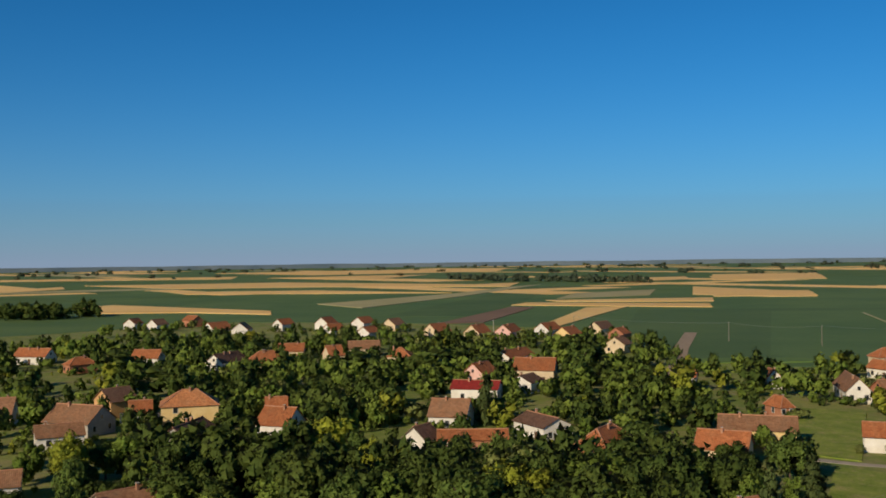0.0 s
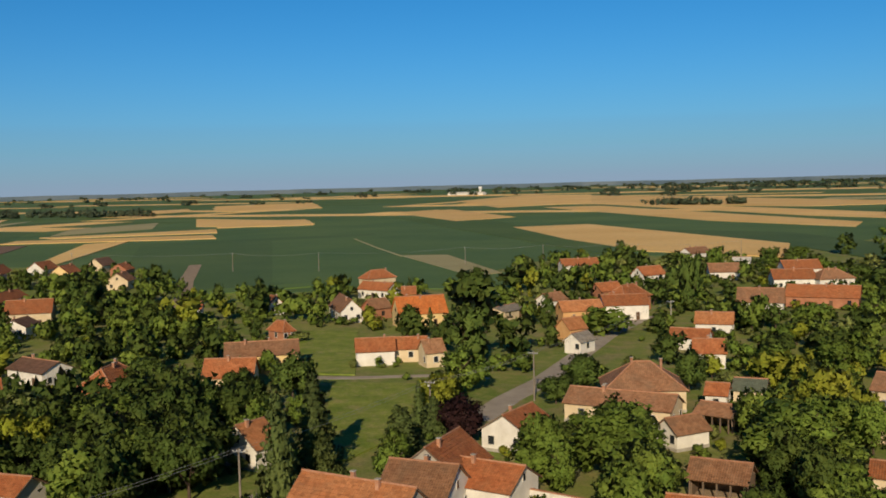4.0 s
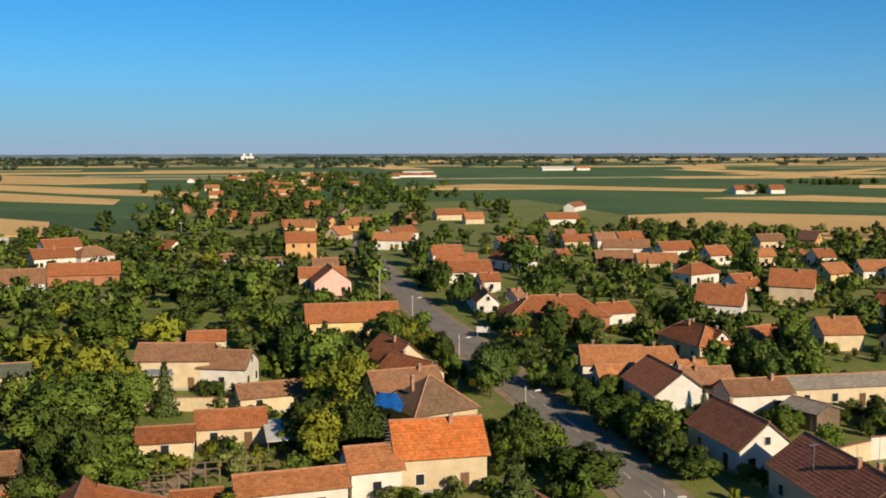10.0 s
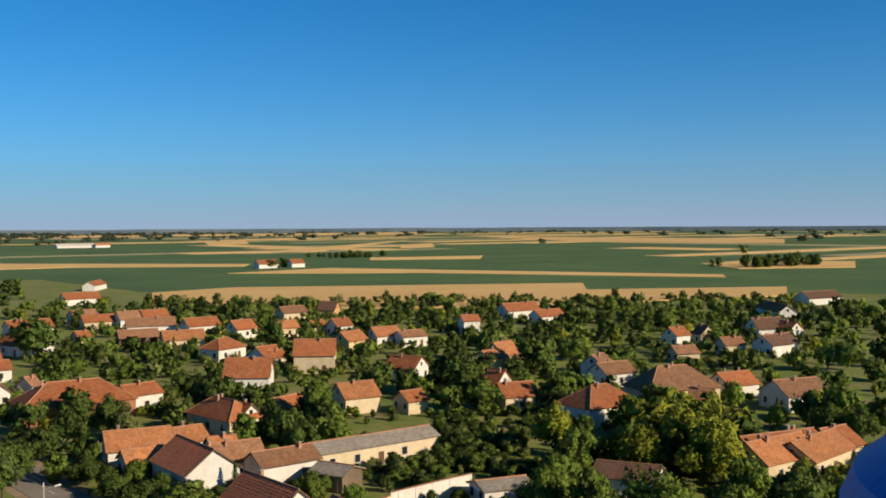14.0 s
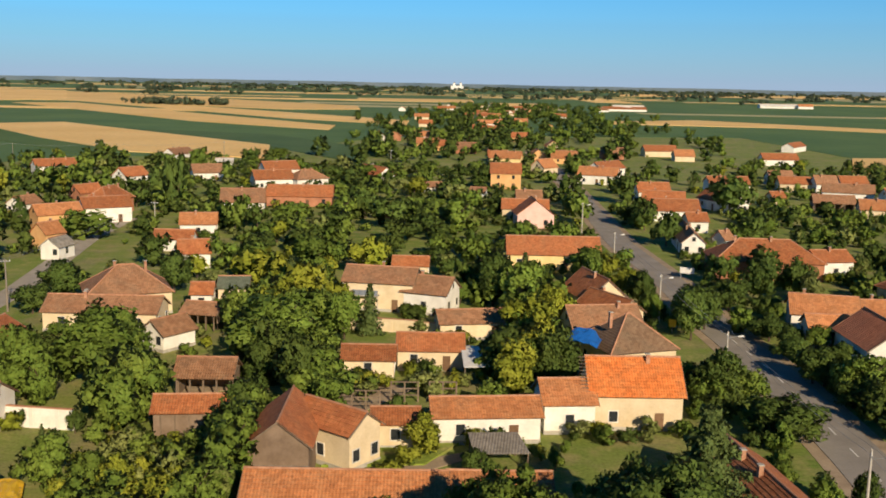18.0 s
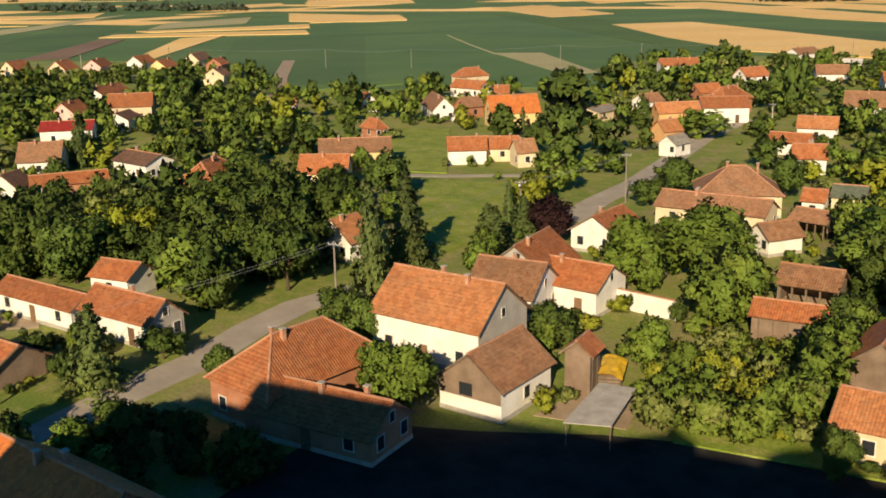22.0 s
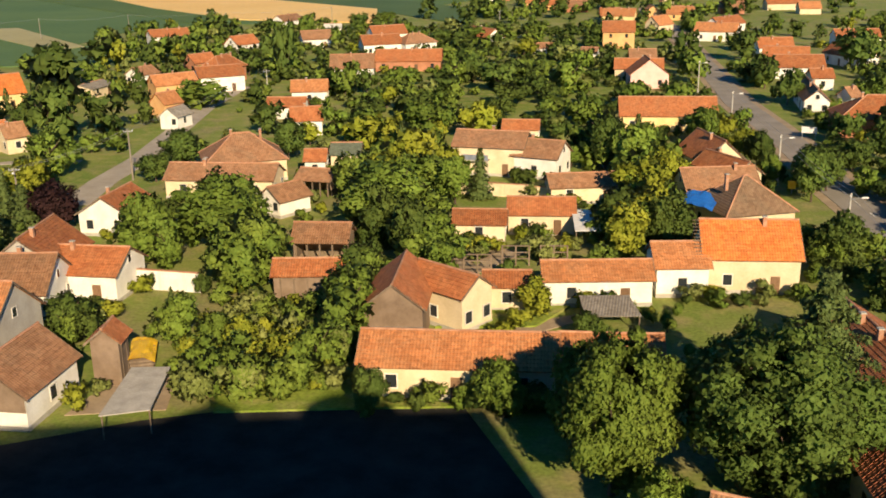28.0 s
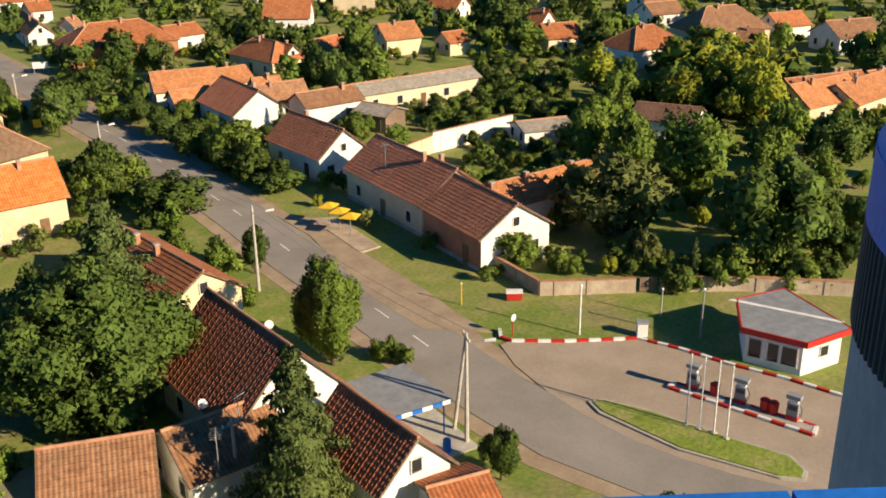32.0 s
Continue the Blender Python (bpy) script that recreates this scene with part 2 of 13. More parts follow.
def foliage(name, a, b):
    """Leaves: a tint for each spray and for each tree, fine dapple, and light that wraps softly round the boughs."""
    m = Mat(name, 0.75)
    m.b.inputs["Specular IOR Level"].default_value = 0.12
    geo = m.t.nodes.new("ShaderNodeNewGeometry")
    c = m.ramp(geo.outputs["Random Per Island"], [(0.0, a), (1.0, b)])
    c = m.mix(0.72, c, m.ramp(m.noise(0.16, 3), [(0.34, a), (0.66, b)]))
    c = m.mix(1.0, c, m.ramp(m.noise(4.0, 3), [(0.32, (0.80, 0.80, 0.80)), (0.62, (1.13, 1.13, 1.13))]), "MULTIPLY")
    c = m.vary(c, 0.25)
    m.done(c)
    at = m.t.nodes.new("ShaderNodeAttribute")
    at.attribute_name = "bough_normal"
    tf = m.t.nodes.new("ShaderNodeVectorTransform")
    tf.vector_type, tf.convert_from, tf.convert_to = "NORMAL", "OBJECT", "WORLD"
    m.link(at.outputs["Vector"], tf.inputs[0])
    m.link(tf.outputs[0], m.b.inputs["Normal"])
    tr = m.t.nodes.new("ShaderNodeBsdfTranslucent")
    m.link(c, tr.inputs[0])
    mx = m.t.nodes.new("ShaderNodeMixShader")
    mx.inputs[0].default_value = 0.28
    m.link(m.b.outputs[0], mx.inputs[1])
    m.link(tr.outputs[0], mx.inputs[2])
    m.link(mx.outputs[0], m.t.nodes["Material Output"].inputs[0])
    return m.m


LEAVES = {
    "green": foliage("green_leaves", (0.115, 0.195, 0.034), (0.255, 0.330, 0.064)),
    "dark": foliage("dark_leaves", (0.068, 0.122, 0.028), (0.158, 0.214, 0.048)),
    # greyer and paler than the dark leaves: distance haze put into the colour
    "distant": foliage("hazed_leaves", (0.085, 0.125, 0.080), (0.135, 0.170, 0.105)),
    "lime": foliage("lime_leaves", (0.20, 0.25, 0.028), (0.39, 0.40, 0.058)),
    "spruce": foliage("spruce_needles", (0.065, 0.110, 0.036), (0.175, 0.215, 0.066)),
    "plum": foliage("purple_leaves", (0.024, 0.011, 0.013), (0.060, 0.028, 0.027)),
    "olive": foliage("olive_leaves", (0.15, 0.19, 0.052), (0.285, 0.315, 0.105)),
}


# ---- builders ----
def mesh(name, verts, faces, mat):
    me = bpy.data.meshes.new(name)
    me.from_pydata([tuple(v) for v in verts], [], faces)
    me.materials.append(mat)
    me.update()
    return me


def child(name, me, parent, m=None, label=""):
    ob = new(name, me)
    ob.parent = parent
    if m is not None:
        ob.matrix_basis = m
    if label:
        ob["label"] = label
    return ob


def prism(ring, lo, hi):
    """Vertices and faces of an upright prism over a ring of (x, y); counter-clockwise seen from above."""
    n = len(ring)
    v = [(x, y, lo) for x, y in ring] + [(x, y, hi) for x, y in ring]
    f = [tuple(range(n))[::-1], tuple(range(n, 2 * n))] + [(i, (i + 1) % n, n + (i + 1) % n, n + i) for i in range(n)]
    return v, f


def box(x0, x1, y0, y1, z0, z1):
    return prism([(x0, y0), (x1, y0), (x1, y1), (x0, y1)], z0, z1)


def merged(*solids):
    v, f = [], []
    for sv, sf in solids:
        k = len(v)
        v += sv
        f += [tuple(i + k for i in face) for face in sf]
    return v, f


def tube(path, r0, r1=None, sides=8):
    """A round bar along a list of points."""
    r1 = r0 if r1 is None else r1
    v, f = [], []
    n = len(path)
    for i, p in enumerate(path):
        p = Vector(p)
        d = (Vector(path[min(i + 1, n - 1)]) - Vector(path[max(i - 1, 0)])).normalized()
        a = d.orthogonal().normalized()
        b = d.cross(a)
        r = r0 + (r1 - r0) * i / (n - 1)
        for k in range(sides):
            t = 2 * math.pi * k / sides
            v.append(tuple(p + r * (math.cos(t) * a + math.sin(t) * b)))
    for i in range(n - 1):
        for k in range(sides):
            f.append((i * sides + k, i * sides + (k + 1) % sides, (i + 1) * sides + (k + 1) % sides, (i + 1) * sides + k))
    f.append(tuple(range(sides))[::-1])
    f.append(tuple(range((n - 1) * sides, n * sides)))
    return v, f


def slab(corners, thick):
    """A flat sheet through corners (in order), thickened downwards along its normal."""
    c = [Vector(p) for p in corners]
    nrm = (c[1] - c[0]).cross(c[2] - c[0]).normalized()
    if nrm.z < 0:
        c.reverse()
        nrm.negate()
    n = len(c)
    low = [p - nrm * thick for p in c]
    v = [tuple(p) for p in low + c]
    f = [tuple(range(n))[::-1], tuple(range(n, 2 * n))] + [(i, (i + 1) % n, n + (i + 1) % n, n + i) for i in range(n)]
    return v, f


def framed(w, h, t, d, z0=0.0):
    """A rectangular frame of width w and height h, bars t wide, d deep, in one piece, facing -y."""
    a, b = w / 2, w / 2 - t
    out = [(-a, z0), (a, z0), (a, z0 + h), (-a, z0 + h)]
    inn = [(-b, z0 + t), (b, z0 + t), (b, z0 + h - t), (-b, z0 + h - t)]
    v = [(x, y, z) for y in (-d, 0.0) for x, z in out + inn]
    f = []
    for i in range(4):
        j = (i + 1) % 4
        f += [(i, j, 4 + j, 4 + i), (8 + j, 8 + i, 12 + i, 12 + j), (i, 8 + i, 8 + j, j), (4 + j, 12 + j, 12 + i, 4 + i)]
    return v, f


WIN = mesh("window", *framed(1.15, 1.4, 0.1, 0.07), M_FRAME)
PANE = mesh("pane", *box(-0.475, 0.475, -0.03, 0.01, 0.1, 1.3), M_GLASS)
DOOR = mesh("door", *box(-0.5, 0.5, -0.06, 0.0, 0.0, 2.05), M_DOOR)
CHIM = mesh("chimney", *merged(box(-0.21, 0.21, -0.21, 0.21, -1.4, 0.72)), M_CHIM)
CHIM_CAP = mesh("chimney_cap", *box(-0.27, 0.27, -0.27, 0.27, 0.72, 0.81), M_CONC)
house_count = 0
PLOTS = []   # centre, heading and half sizes of every house
WIN_FAR = mesh("window", *box(-0.5, 0.5, -0.05, 0.01, 0.0, 1.3), M_GLASS)


def window(parent, x, y, z, turn, scale=1.0):
    if (int(abs(x * 7 + y * 13 + parent.location.x * 3)) % 10) < 2:
        return
    m = pose(x, y, z, 0, 0, turn) @ Matrix.Diagonal((scale, 1, scale, 1))
    face = parent.matrix_world @ m
    if (face.to_3x3() @ Vector((0, -1, 0))).dot(-face.translation.xy.to_3d()) < 0:
        return   # the village is seen from the silo alone: back walls stay plain
    w = child("window", WIN, parent, m)
    if face.translation.xy.length < 260:
        child("pane", PANE, w)
    else:
        w.data = WIN_FAR


def courses(q):
    """A roof slope whose section steps down in overlapping rows of tiles, in one piece."""
    (x0, y1, z1), (x1, _, _), _, _, (_, y0, z0) = q
    run = Vector((0, y1 - y0, z1 - z0))
    n = max(4, int(run.length / 0.42))
    up = Vector((1, 0, 0)).cross(run).normalized()
    if up.z < 0:
        up.negate()
    top = Vector((0, y0, z0))
    line = []
    for i in range(n):
        line += [top + run * (i / n) - up * 0.015, top + run * ((i + 1) / n) + up * 0.045]
    line += [top + run - up * 0.08, top - up * 0.12]
    m = len(line)
    v = [(x, p.y, p.z) for x in (x0, x1) for p in line]
    f = [(k, (k + 1) % m, m + (k + 1) % m, m + k) for k in range(m)] + [tuple(range(m))[::-1], tuple(range(m, 2 * m))]
    if y1 < 0:
        f = [face[::-1] for face in f]
    return v, f


RIB = mesh("tile_rib", *tube([(0, 0, 0), (0, 1, 0)], 0.038, sides=5), ROOFS["stripe"][0])
RIB_SHADED = mesh("tile_rib", *tube([(0, 0, 0), (0, 1, 0)], 0.038, sides=5), ROOFS["maroon"][0])


def house(x, y, heading, length, width, eave, ridge, roof="red", wall="white", hip=False, chimneys=1, gable="", label="", open_front=False):
    """A house with its ridge along its own x axis; the overhang of the roof is counted in length and width."""
    global house_count
    house_count += 1
    rng = random.Random(house_count * 17 + 3)
    rm, rword = ROOFS[roof]
    wm, wword = WALLS[wall]
    small = length * width < 40
    name = "shed" if small or wall == "wood" else "house"
    h = new(name)
    h.matrix_world = pose(x, y, 0, 0, 0, heading)
    PLOTS.append((x, y, math.cos(radians(heading)), math.sin(radians(heading)), length / 2, width / 2))
    shape = "hipped" if hip else "gabled"
    tagged(h, label or f"{wword} {name} with a {shape} {rword} roof", name, "village buildings")
    L, W = length / 2 - 0.35, width / 2 - 0.45
    hl, hw = length / 2, width / 2
    rise = (ridge - eave) / hw
    top = eave + 0.45 * rise
    if hip:
        child("wall", mesh("wall", *box(-L, L, -W, W, 0, top - 0.08), wm), h)
        k = max(hl - hw, 0.15)
        lo, up = eave, ridge
        quads = [[(-hl, -hw, lo), (hl, -hw, lo), (k, 0, up), (-k, 0, up)], [(hl, hw, lo), (-hl, hw, lo), (-k, 0, up), (k, 0, up)],
                 [(hl, -hw, lo), (hl, hw, lo), (k, 0, up)], [(-hl, hw, lo), (-hl, -hw, lo), (-k, 0, up)]]
        for q in quads:
            child("roof_slope", mesh("roof_slope", *slab(q, 0.12), rm), h)
        child("ridge_cap", mesh("ridge_cap", *merged(tube([(-k, 0, up), (k, 0, up)], 0.14), *(tube([(s * k, 0, up), (s * hl, e * hw, lo)], 0.12) for s in (-1, 1) for e in (-1, 1))), M_RIDGE), h)
    else:
        g = ridge - 0.16 - 0.0
        v = [(-L, -W, 0), (L, -W, 0), (L, W, 0), (-L, W, 0), (-L, -W, top - 0.12), (L, -W, top - 0.12), (L, W, top - 0.12), (-L, W, top - 0.12), (-L, 0, g), (L, 0, g)]
        f = [(3, 2, 1, 0), (0, 1, 5, 4), (2, 3, 7, 6), (1, 2, 6, 9, 5), (3, 0, 4, 8, 7), (4, 5, 9, 8), (6, 7, 8, 9)]
        if open_front:   # an open shed: back and end walls, and posts along the yard side
            near = -1 if (h.matrix_world.to_3x3() @ Vector((0, -1, 0))).dot(-h.location) > 0 else 1
            y0, y1 = sorted((-near * W, -near * (W - 0.2)))
            child("wall", mesh("wall", *box(-L, L, y0, y1, 0, top - 0.12), wm), h)
            for e in (-1, 1):
                x0, x1 = sorted((e * L, e * (L - 0.2)))
                child("end_wall", mesh("end_wall", *box(x0, x1, min(-near * (W - 0.21), near * W * 0.6), max(-near * (W - 0.21), near * W * 0.6), 0, top - 0.15), wm), h)
            for i in range(5):
                child("post", BOARD, h, pose(-L + 0.2 + (2 * L - 0.4) * i / 4, near * (W - 0.1), 0) @ Matrix.Diagonal((1.1, 3, top - 0.1, 1)))
        else:
            child("wall", mesh("wall", v, f, wm), h)
        if gable:
            if gable == "wood":   # boarded gable over a plastered foot; a solid dark panel paints the hatch's shade
                for e in (-1, 1):
                    child("hatch", mesh("hatch", *box(-0.7, 0.7, -0.05, 0.05, 1.9, 3.1), M_GLASS), h, pose(e * (L + 0.06), 0.4, 0, 0, 0, 90), "loft hatch panel, near-black for the shade inside")
                    for i in range(-4, 5):
                        y = i * W / 4.6
                        child("board", BOARD, h, pose(e * (L + 0.05), y, 1.65, 0, 0, 90) @ Matrix.Diagonal((1.3, 1.2, max(0.4, g - 1.85 - abs(y) * rise), 1)))
            foot = 1.7 if gable == "wood" else 0.47
            for e in (-1, 1):
                child("gable_face", mesh("gable_face", *slab([(e * (L + 0.03), -W, foot), (e * (L + 0.03), W, foot), (e * (L + 0.03), W, top - 0.13), (e * (L + 0.03), 0, g - 0.02), (e * (L + 0.03), -W, top - 0.13)], 0.05), WALLS[gable][0]), h)
        sag = 0.04 * rng.random() * length / 10
        for s in (-1, 1):
            q = [(-hl, s * hw, eave), (hl, s * hw, eave), (hl, 0, ridge), (0, 0, ridge - sag), (-hl, 0, ridge)]
            child("roof_slope", mesh("roof_slope", *(courses(q) if math.hypot(x, y) < 130 else slab(q, 0.12)), rm), h)
            if roof in ("stripe", "maroon"):
                slope = math.hypot(hw, ridge - eave)
                for i in range(int(length / 0.62)):
                    child("tile_rib", RIB if roof == "stripe" else RIB_SHADED, h, pose(-hl + 0.31 + 0.62 * i, 0, ridge + 0.02) @ pose(0, 0, 0, 0, 0, 0 if s > 0 else 180) @ pose(0, 0, 0, -math.degrees(math.atan2(ridge - eave, hw))) @ Matrix.Diagonal((1, slope, 1, 1)))
        child("ridge_cap", mesh("ridge_cap", *tube([(-hl, 0, ridge + 0.01), (0, 0, ridge - sag + 0.01), (hl, 0, ridge + 0.01)], 0.13), M_RIDGE), h)
        for s in (-1, 1):
            for e in (-1, 1) if math.hypot(x, y) < 200 else ():
                child("bargeboard", mesh("bargeboard", *slab([(s * hl, e * (hw + 0.02), eave - 0.2), (s * hl, e * (hw + 0.02), eave + 0.03), (s * hl, 0, ridge + 0.03), (s * hl, 0, ridge - 0.2)], 0.04), M_TIMBER), h)
    if math.hypot(x, y) > 480:
        return h
    if wall != "wood" and math.hypot(x, y) < 170:
        child("plinth", mesh("plinth", *box(-L - 0.05, L + 0.05, -W - 0.05, W + 0.05, 0, 0.45), M_CONC), h)
    if wall != "wood":
        base = 0.95
        n = max(1, int(length / 4.6))
        for i in range(n):
            px = -L + (i + 0.5) * 2 * L / n
            if i == n // 2 and n > 1:
                child("door", DOOR, h, pose(px, -W, 0.05))
            else:
                window(h, px, -W, base, 0)
            window(h, px, W, base, 180)
        for s in (-1, 1):
            for e in (-0.25, 0.25):
                if gable != "wood":
                    window(h, s * (L + 0.04), e * width, base, 90 * s)
            if not hip and ridge - eave > 2.2 and gable != "wood":
                window(h, s * (L + 0.04), 0, eave + 0.45, 90 * s, 0.75)
            if top > 5:
                for e in (-0.25, 0.25):
                    window(h, s * L, e * width, base + 2.7, 90 * s)
        if top > 5:
            for i in range(n):
                px = -L + (i + 0.5) * 2 * L / n
                window(h, px, -W, base + 2.7, 0)
                window(h, px, W, base + 2.7, 180)
        for c in range(chimneys):
            cx = (rng.random() - 0.5) * length * 0.6
            cy = rng.choice((-0.6, 0.6))
            ch = child("chimney", CHIM, h, pose(cx, cy, ridge - abs(cy) * rise + 0.2))
            child("chimney_cap", CHIM_CAP, ch)
    elif not open_front:
        for i in range(max(2, int(length / 1.6))):
            px = -L + (i + 0.5) * 2 * L / max(2, int(length / 1.6))
            child("board", BOARD, h, pose(px, -W, 0) @ Matrix.Diagonal((1, 1, top - 0.2, 1)))
    return h


BOARD = mesh("board", *box(-0.09, 0.09, -0.05, 0.0, 0.05, 1.0), M_TIMBER)


def ball(fine):
    """Unit vertices and triangles of a round bough: 0 the coarsest, 2 the finest."""
    v = [Vector(p) for p in ((1, 0, 0), (0, 1, 0), (-1, 0, 0), (0, -1, 0), (0, 0, 1), (0, 0, -1))]
    f = [(0, 1, 4), (1, 2, 4), (2, 3, 4), (3, 0, 4), (1, 0, 5), (2, 1, 5), (3, 2, 5), (0, 3, 5)]
    for _ in range(fine):
        mid, out = {}, []
        for i, j, k in f:
            m = []
            for p, q in ((i, j), (j, k), (k, i)):
                key = (min(p, q), max(p, q))
                if key not in mid:
                    mid[key] = len(v)
                    v.append(((v[p] + v[q]) / 2).normalized())
                m.append(mid[key])
            out += [(i, m[0], m[2]), (j, m[1], m[0]), (k, m[2], m[1]), tuple(m)]
        f = out
    return np.array([tuple(p) for p in v]), np.array(f)


def unit(v):
    return v / np.maximum(np.linalg.norm(v, axis=-1, keepdims=True), 1e-6)


def leafy(seed, lobes, leaves, size, fine, shape="round"):
    """A crown of unit radius and height as loose triangles (n, 3, 3), the inner boughs first, with soft normals that follow the
    boughs, and the number of bough triangles. Leaf sprays lie over the outside of many rounded boughs."""
    rng = np.random.default_rng(seed)
    cs, rs = [], []
    if shape == "cone":
        for k in range(lobes):
            z = (k + 0.5) / lobes
            r = 0.55 * (1 - z) ** 0.9 + 0.02
            cs.append((0.25 * r * math.cos(2.4 * k), 0.25 * r * math.sin(2.4 * k), 0.08 + 0.86 * z))
            rs.append(r)
        flat = 0.22
    else:
        size_of = 0.74 * lobes ** (-1 / 3)
        lean = rng.uniform(-0.12, 0.12, 2)
        while len(cs) < lobes:
            p = rng.uniform(-1, 1, 3)
            q = (p ** 2).sum()
            if q > 1 or q < 0.10:
                continue
            wob = 1 + 0.2 * math.sin(3 * p[0] + seed) + 0.17 * math.cos(4 * p[1] + 2 * seed)
            cs.append((p[0] * 0.74 * wob + lean[0] * p[2], p[1] * 0.74 * wob + lean[1] * p[2], 0.55 + 0.35 * p[2] * wob))
            rs.append(size_of * rng.uniform(0.5, 1.35))
        flat = 0.52
    cs, rs = np.array(cs), np.array(rs)
    half = np.array([1, 1, flat])
    upright = np.array([1, 1, 1.0 if shape == "cone" else 1.9])
    bv, bf = ball(fine)
    core, core_n = [], []
    for c, r in zip(cs, rs):
        p = bv * (0.78 * r * (1 + 0.10 * rng.normal(size=(len(bv), 1)).clip(-1.5, 1.5))) * half
        core.append((p + c)[bf])
        core_n.append((unit(0.7 * bv + 0.5 * unit(c - [0, 0, 0.4]) + [0, 0, 0.15]) * upright)[bf])
    pos_all, nrm_all, got = [], [], 0
    while got < leaves:
        n = leaves * 2
        which = rng.choice(len(rs), n, p=rs ** 2 / (rs ** 2).sum())
        d = unit(rng.normal(size=(n, 3)))
        pos = cs[which] + d * half * (rs[which] * (0.78 + 0.60 * rng.random(n) ** 1.3))[:, None]
        keep = np.ones(n, bool)
        for k in range(len(rs)):
            keep &= (which == k) | ((((pos - cs[k]) / half / rs[k]) ** 2).sum(1) > 0.62)
        pos_all.append(pos[keep])
        nrm_all.append(d[keep])
        got += int(keep.sum())
    pos, d = np.concatenate(pos_all)[:leaves], np.concatenate(nrm_all)[:leaves]
    n = len(pos)
    if shape == "cone":   # needles along the drooping branches of many whorls
        whorls = 16
        k = (whorls * rng.random(n) ** 1.45).astype(int)
        arms = np.maximum(5, 11 - k // 2)
        arm = (rng.random(n) * arms).astype(int)
        a = 6.2832 * arm / arms + 1.1 * k + 0.25 * np.sin(7.0 * k + 3.0 * arm)
        reach = ((1 - k / whorls) ** 0.85 * 0.97 + 0.04) * (0.85 + 0.25 * np.sin(5.0 * arm + 2.0 * k))
        t = rng.random(n) ** 0.42
        side = rng.normal(size=n) * 0.13 * (1.05 - 0.65 * t) * (0.4 + reach)
        out_x, out_y = np.cos(a), np.sin(a)
        pos = np.stack([t * reach * out_x - side * out_y, t * reach * out_y + side * out_x, 0.09 + 0.88 * k / whorls + 0.03 - 0.085 * reach * t ** 1.4 + rng.normal(size=n) * 0.008 + 0.02 * (k == whorls - 1) * rng.random(n)], 1)
        d = unit(np.stack([0.7 * t * out_x, 0.7 * t * out_y, np.full(n, 0.75)], 1))
    tilt = unit(d + rng.normal(size=(n, 3)) * 0.9 + [0, 0, 0.2])
    u = unit(np.cross(tilt, rng.normal(size=(n, 3))))
    w = np.cross(tilt, u)
    sz = size * (0.55 + 0.9 * rng.random(n))[:, None]
    squash = np.array([1, 1, 0.55])
    tri = np.stack([pos + u * sz * squash, pos + (w * 0.8 - u * 0.55) * sz * squash, pos - (w * 0.8 + u * 0.45) * sz * squash], 1)
    out = unit(pos - [0, 0, 0.45])
    soft = unit(0.55 * d + 0.45 * out + rng.normal(size=(n, 3)) * 0.27 + [0, 0, 0.15]) * upright
    core, core_n = np.concatenate(core), np.concatenate(core_n)
    return np.concatenate([core, tri]), np.concatenate([core_n, np.repeat(soft[:, None], 3, 1)]), len(core)


def soup(name, tri, nrm, mat):
    """A mesh of loose triangles that carries its soft normals as an attribute."""
    me = bpy.data.meshes.new(name)
    v = np.ascontiguousarray(tri.reshape(-1, 3), dtype=np.float32)
    me.vertices.add(len(v))
    me.vertices.foreach_set("co", v.ravel())
    me.loops.add(len(v))
    me.loops.foreach_set("vertex_index", np.arange(len(v), dtype=np.int32))
    me.polygons.add(len(v) // 3)
    me.polygons.foreach_set("loop_start", np.arange(0, len(v), 3, dtype=np.int32))
    me.update(calc_edges=True)
    at = me.attributes.new("bough_normal", "FLOAT_VECTOR", "POINT")
    at.data.foreach_set("vector", np.ascontiguousarray(nrm.reshape(-1, 3), dtype=np.float32).ravel())
    me.materials.append(mat)
    return me


def limbs(seed, cone=False):
    rng = random.Random(seed)
    parts = [tube([(0, 0, 0), (0.02, 0.01, 0.3), (0, 0.02, 0.95 if cone else 0.7)], 0.055 if not cone else 0.04, 0.008, 7)]
    if not cone:
        for i in range(6):
            a = i * 1.05 + rng.random()
            z = 0.22 + 0.06 * i
            r = 0.45 + 0.2 * rng.random()
            parts.append(tube([(0, 0, z), (r * 0.5 * math.cos(a), r * 0.5 * math.sin(a), z + 0.12), (r * math.cos(a), r * math.sin(a), z + 0.3)], 0.025, 0.006, 5))
    return merged(*parts)


CROWNS, TRUNKS, UNIT = {}, {}, {}
LEVELS = {"big": (95, 23000, 0.028, 1, 2), "near": (52, 8000, 0.044, 0, 2), "mid": (28, 2300, 0.070, 0, 4), "bush": (14, 620, 0.108, 0, 4), "copse": (22, 1250, 0.085, 0, 4), "far": (15, 480, 0.125, 0, 4), "speck": (9, 210, 0.178, 0, 4)}
for kind, mat in LEAVES.items():
    cone = kind == "spruce"
    for level, (lobes, leaves, size, fine, variants) in LEVELS.items():
        for variant in range(variants):
            data = leafy(31 * variant + len(kind) * 7 + len(level), 12 if cone else lobes, leaves, size * (0.85 if cone else 1), 1 if cone and leaves > 2000 else 0 if cone else fine, "cone" if cone else "round")
            CROWNS[kind, level, variant] = soup("crown", data[0], data[1], mat)
            UNIT[kind, level, variant] = data
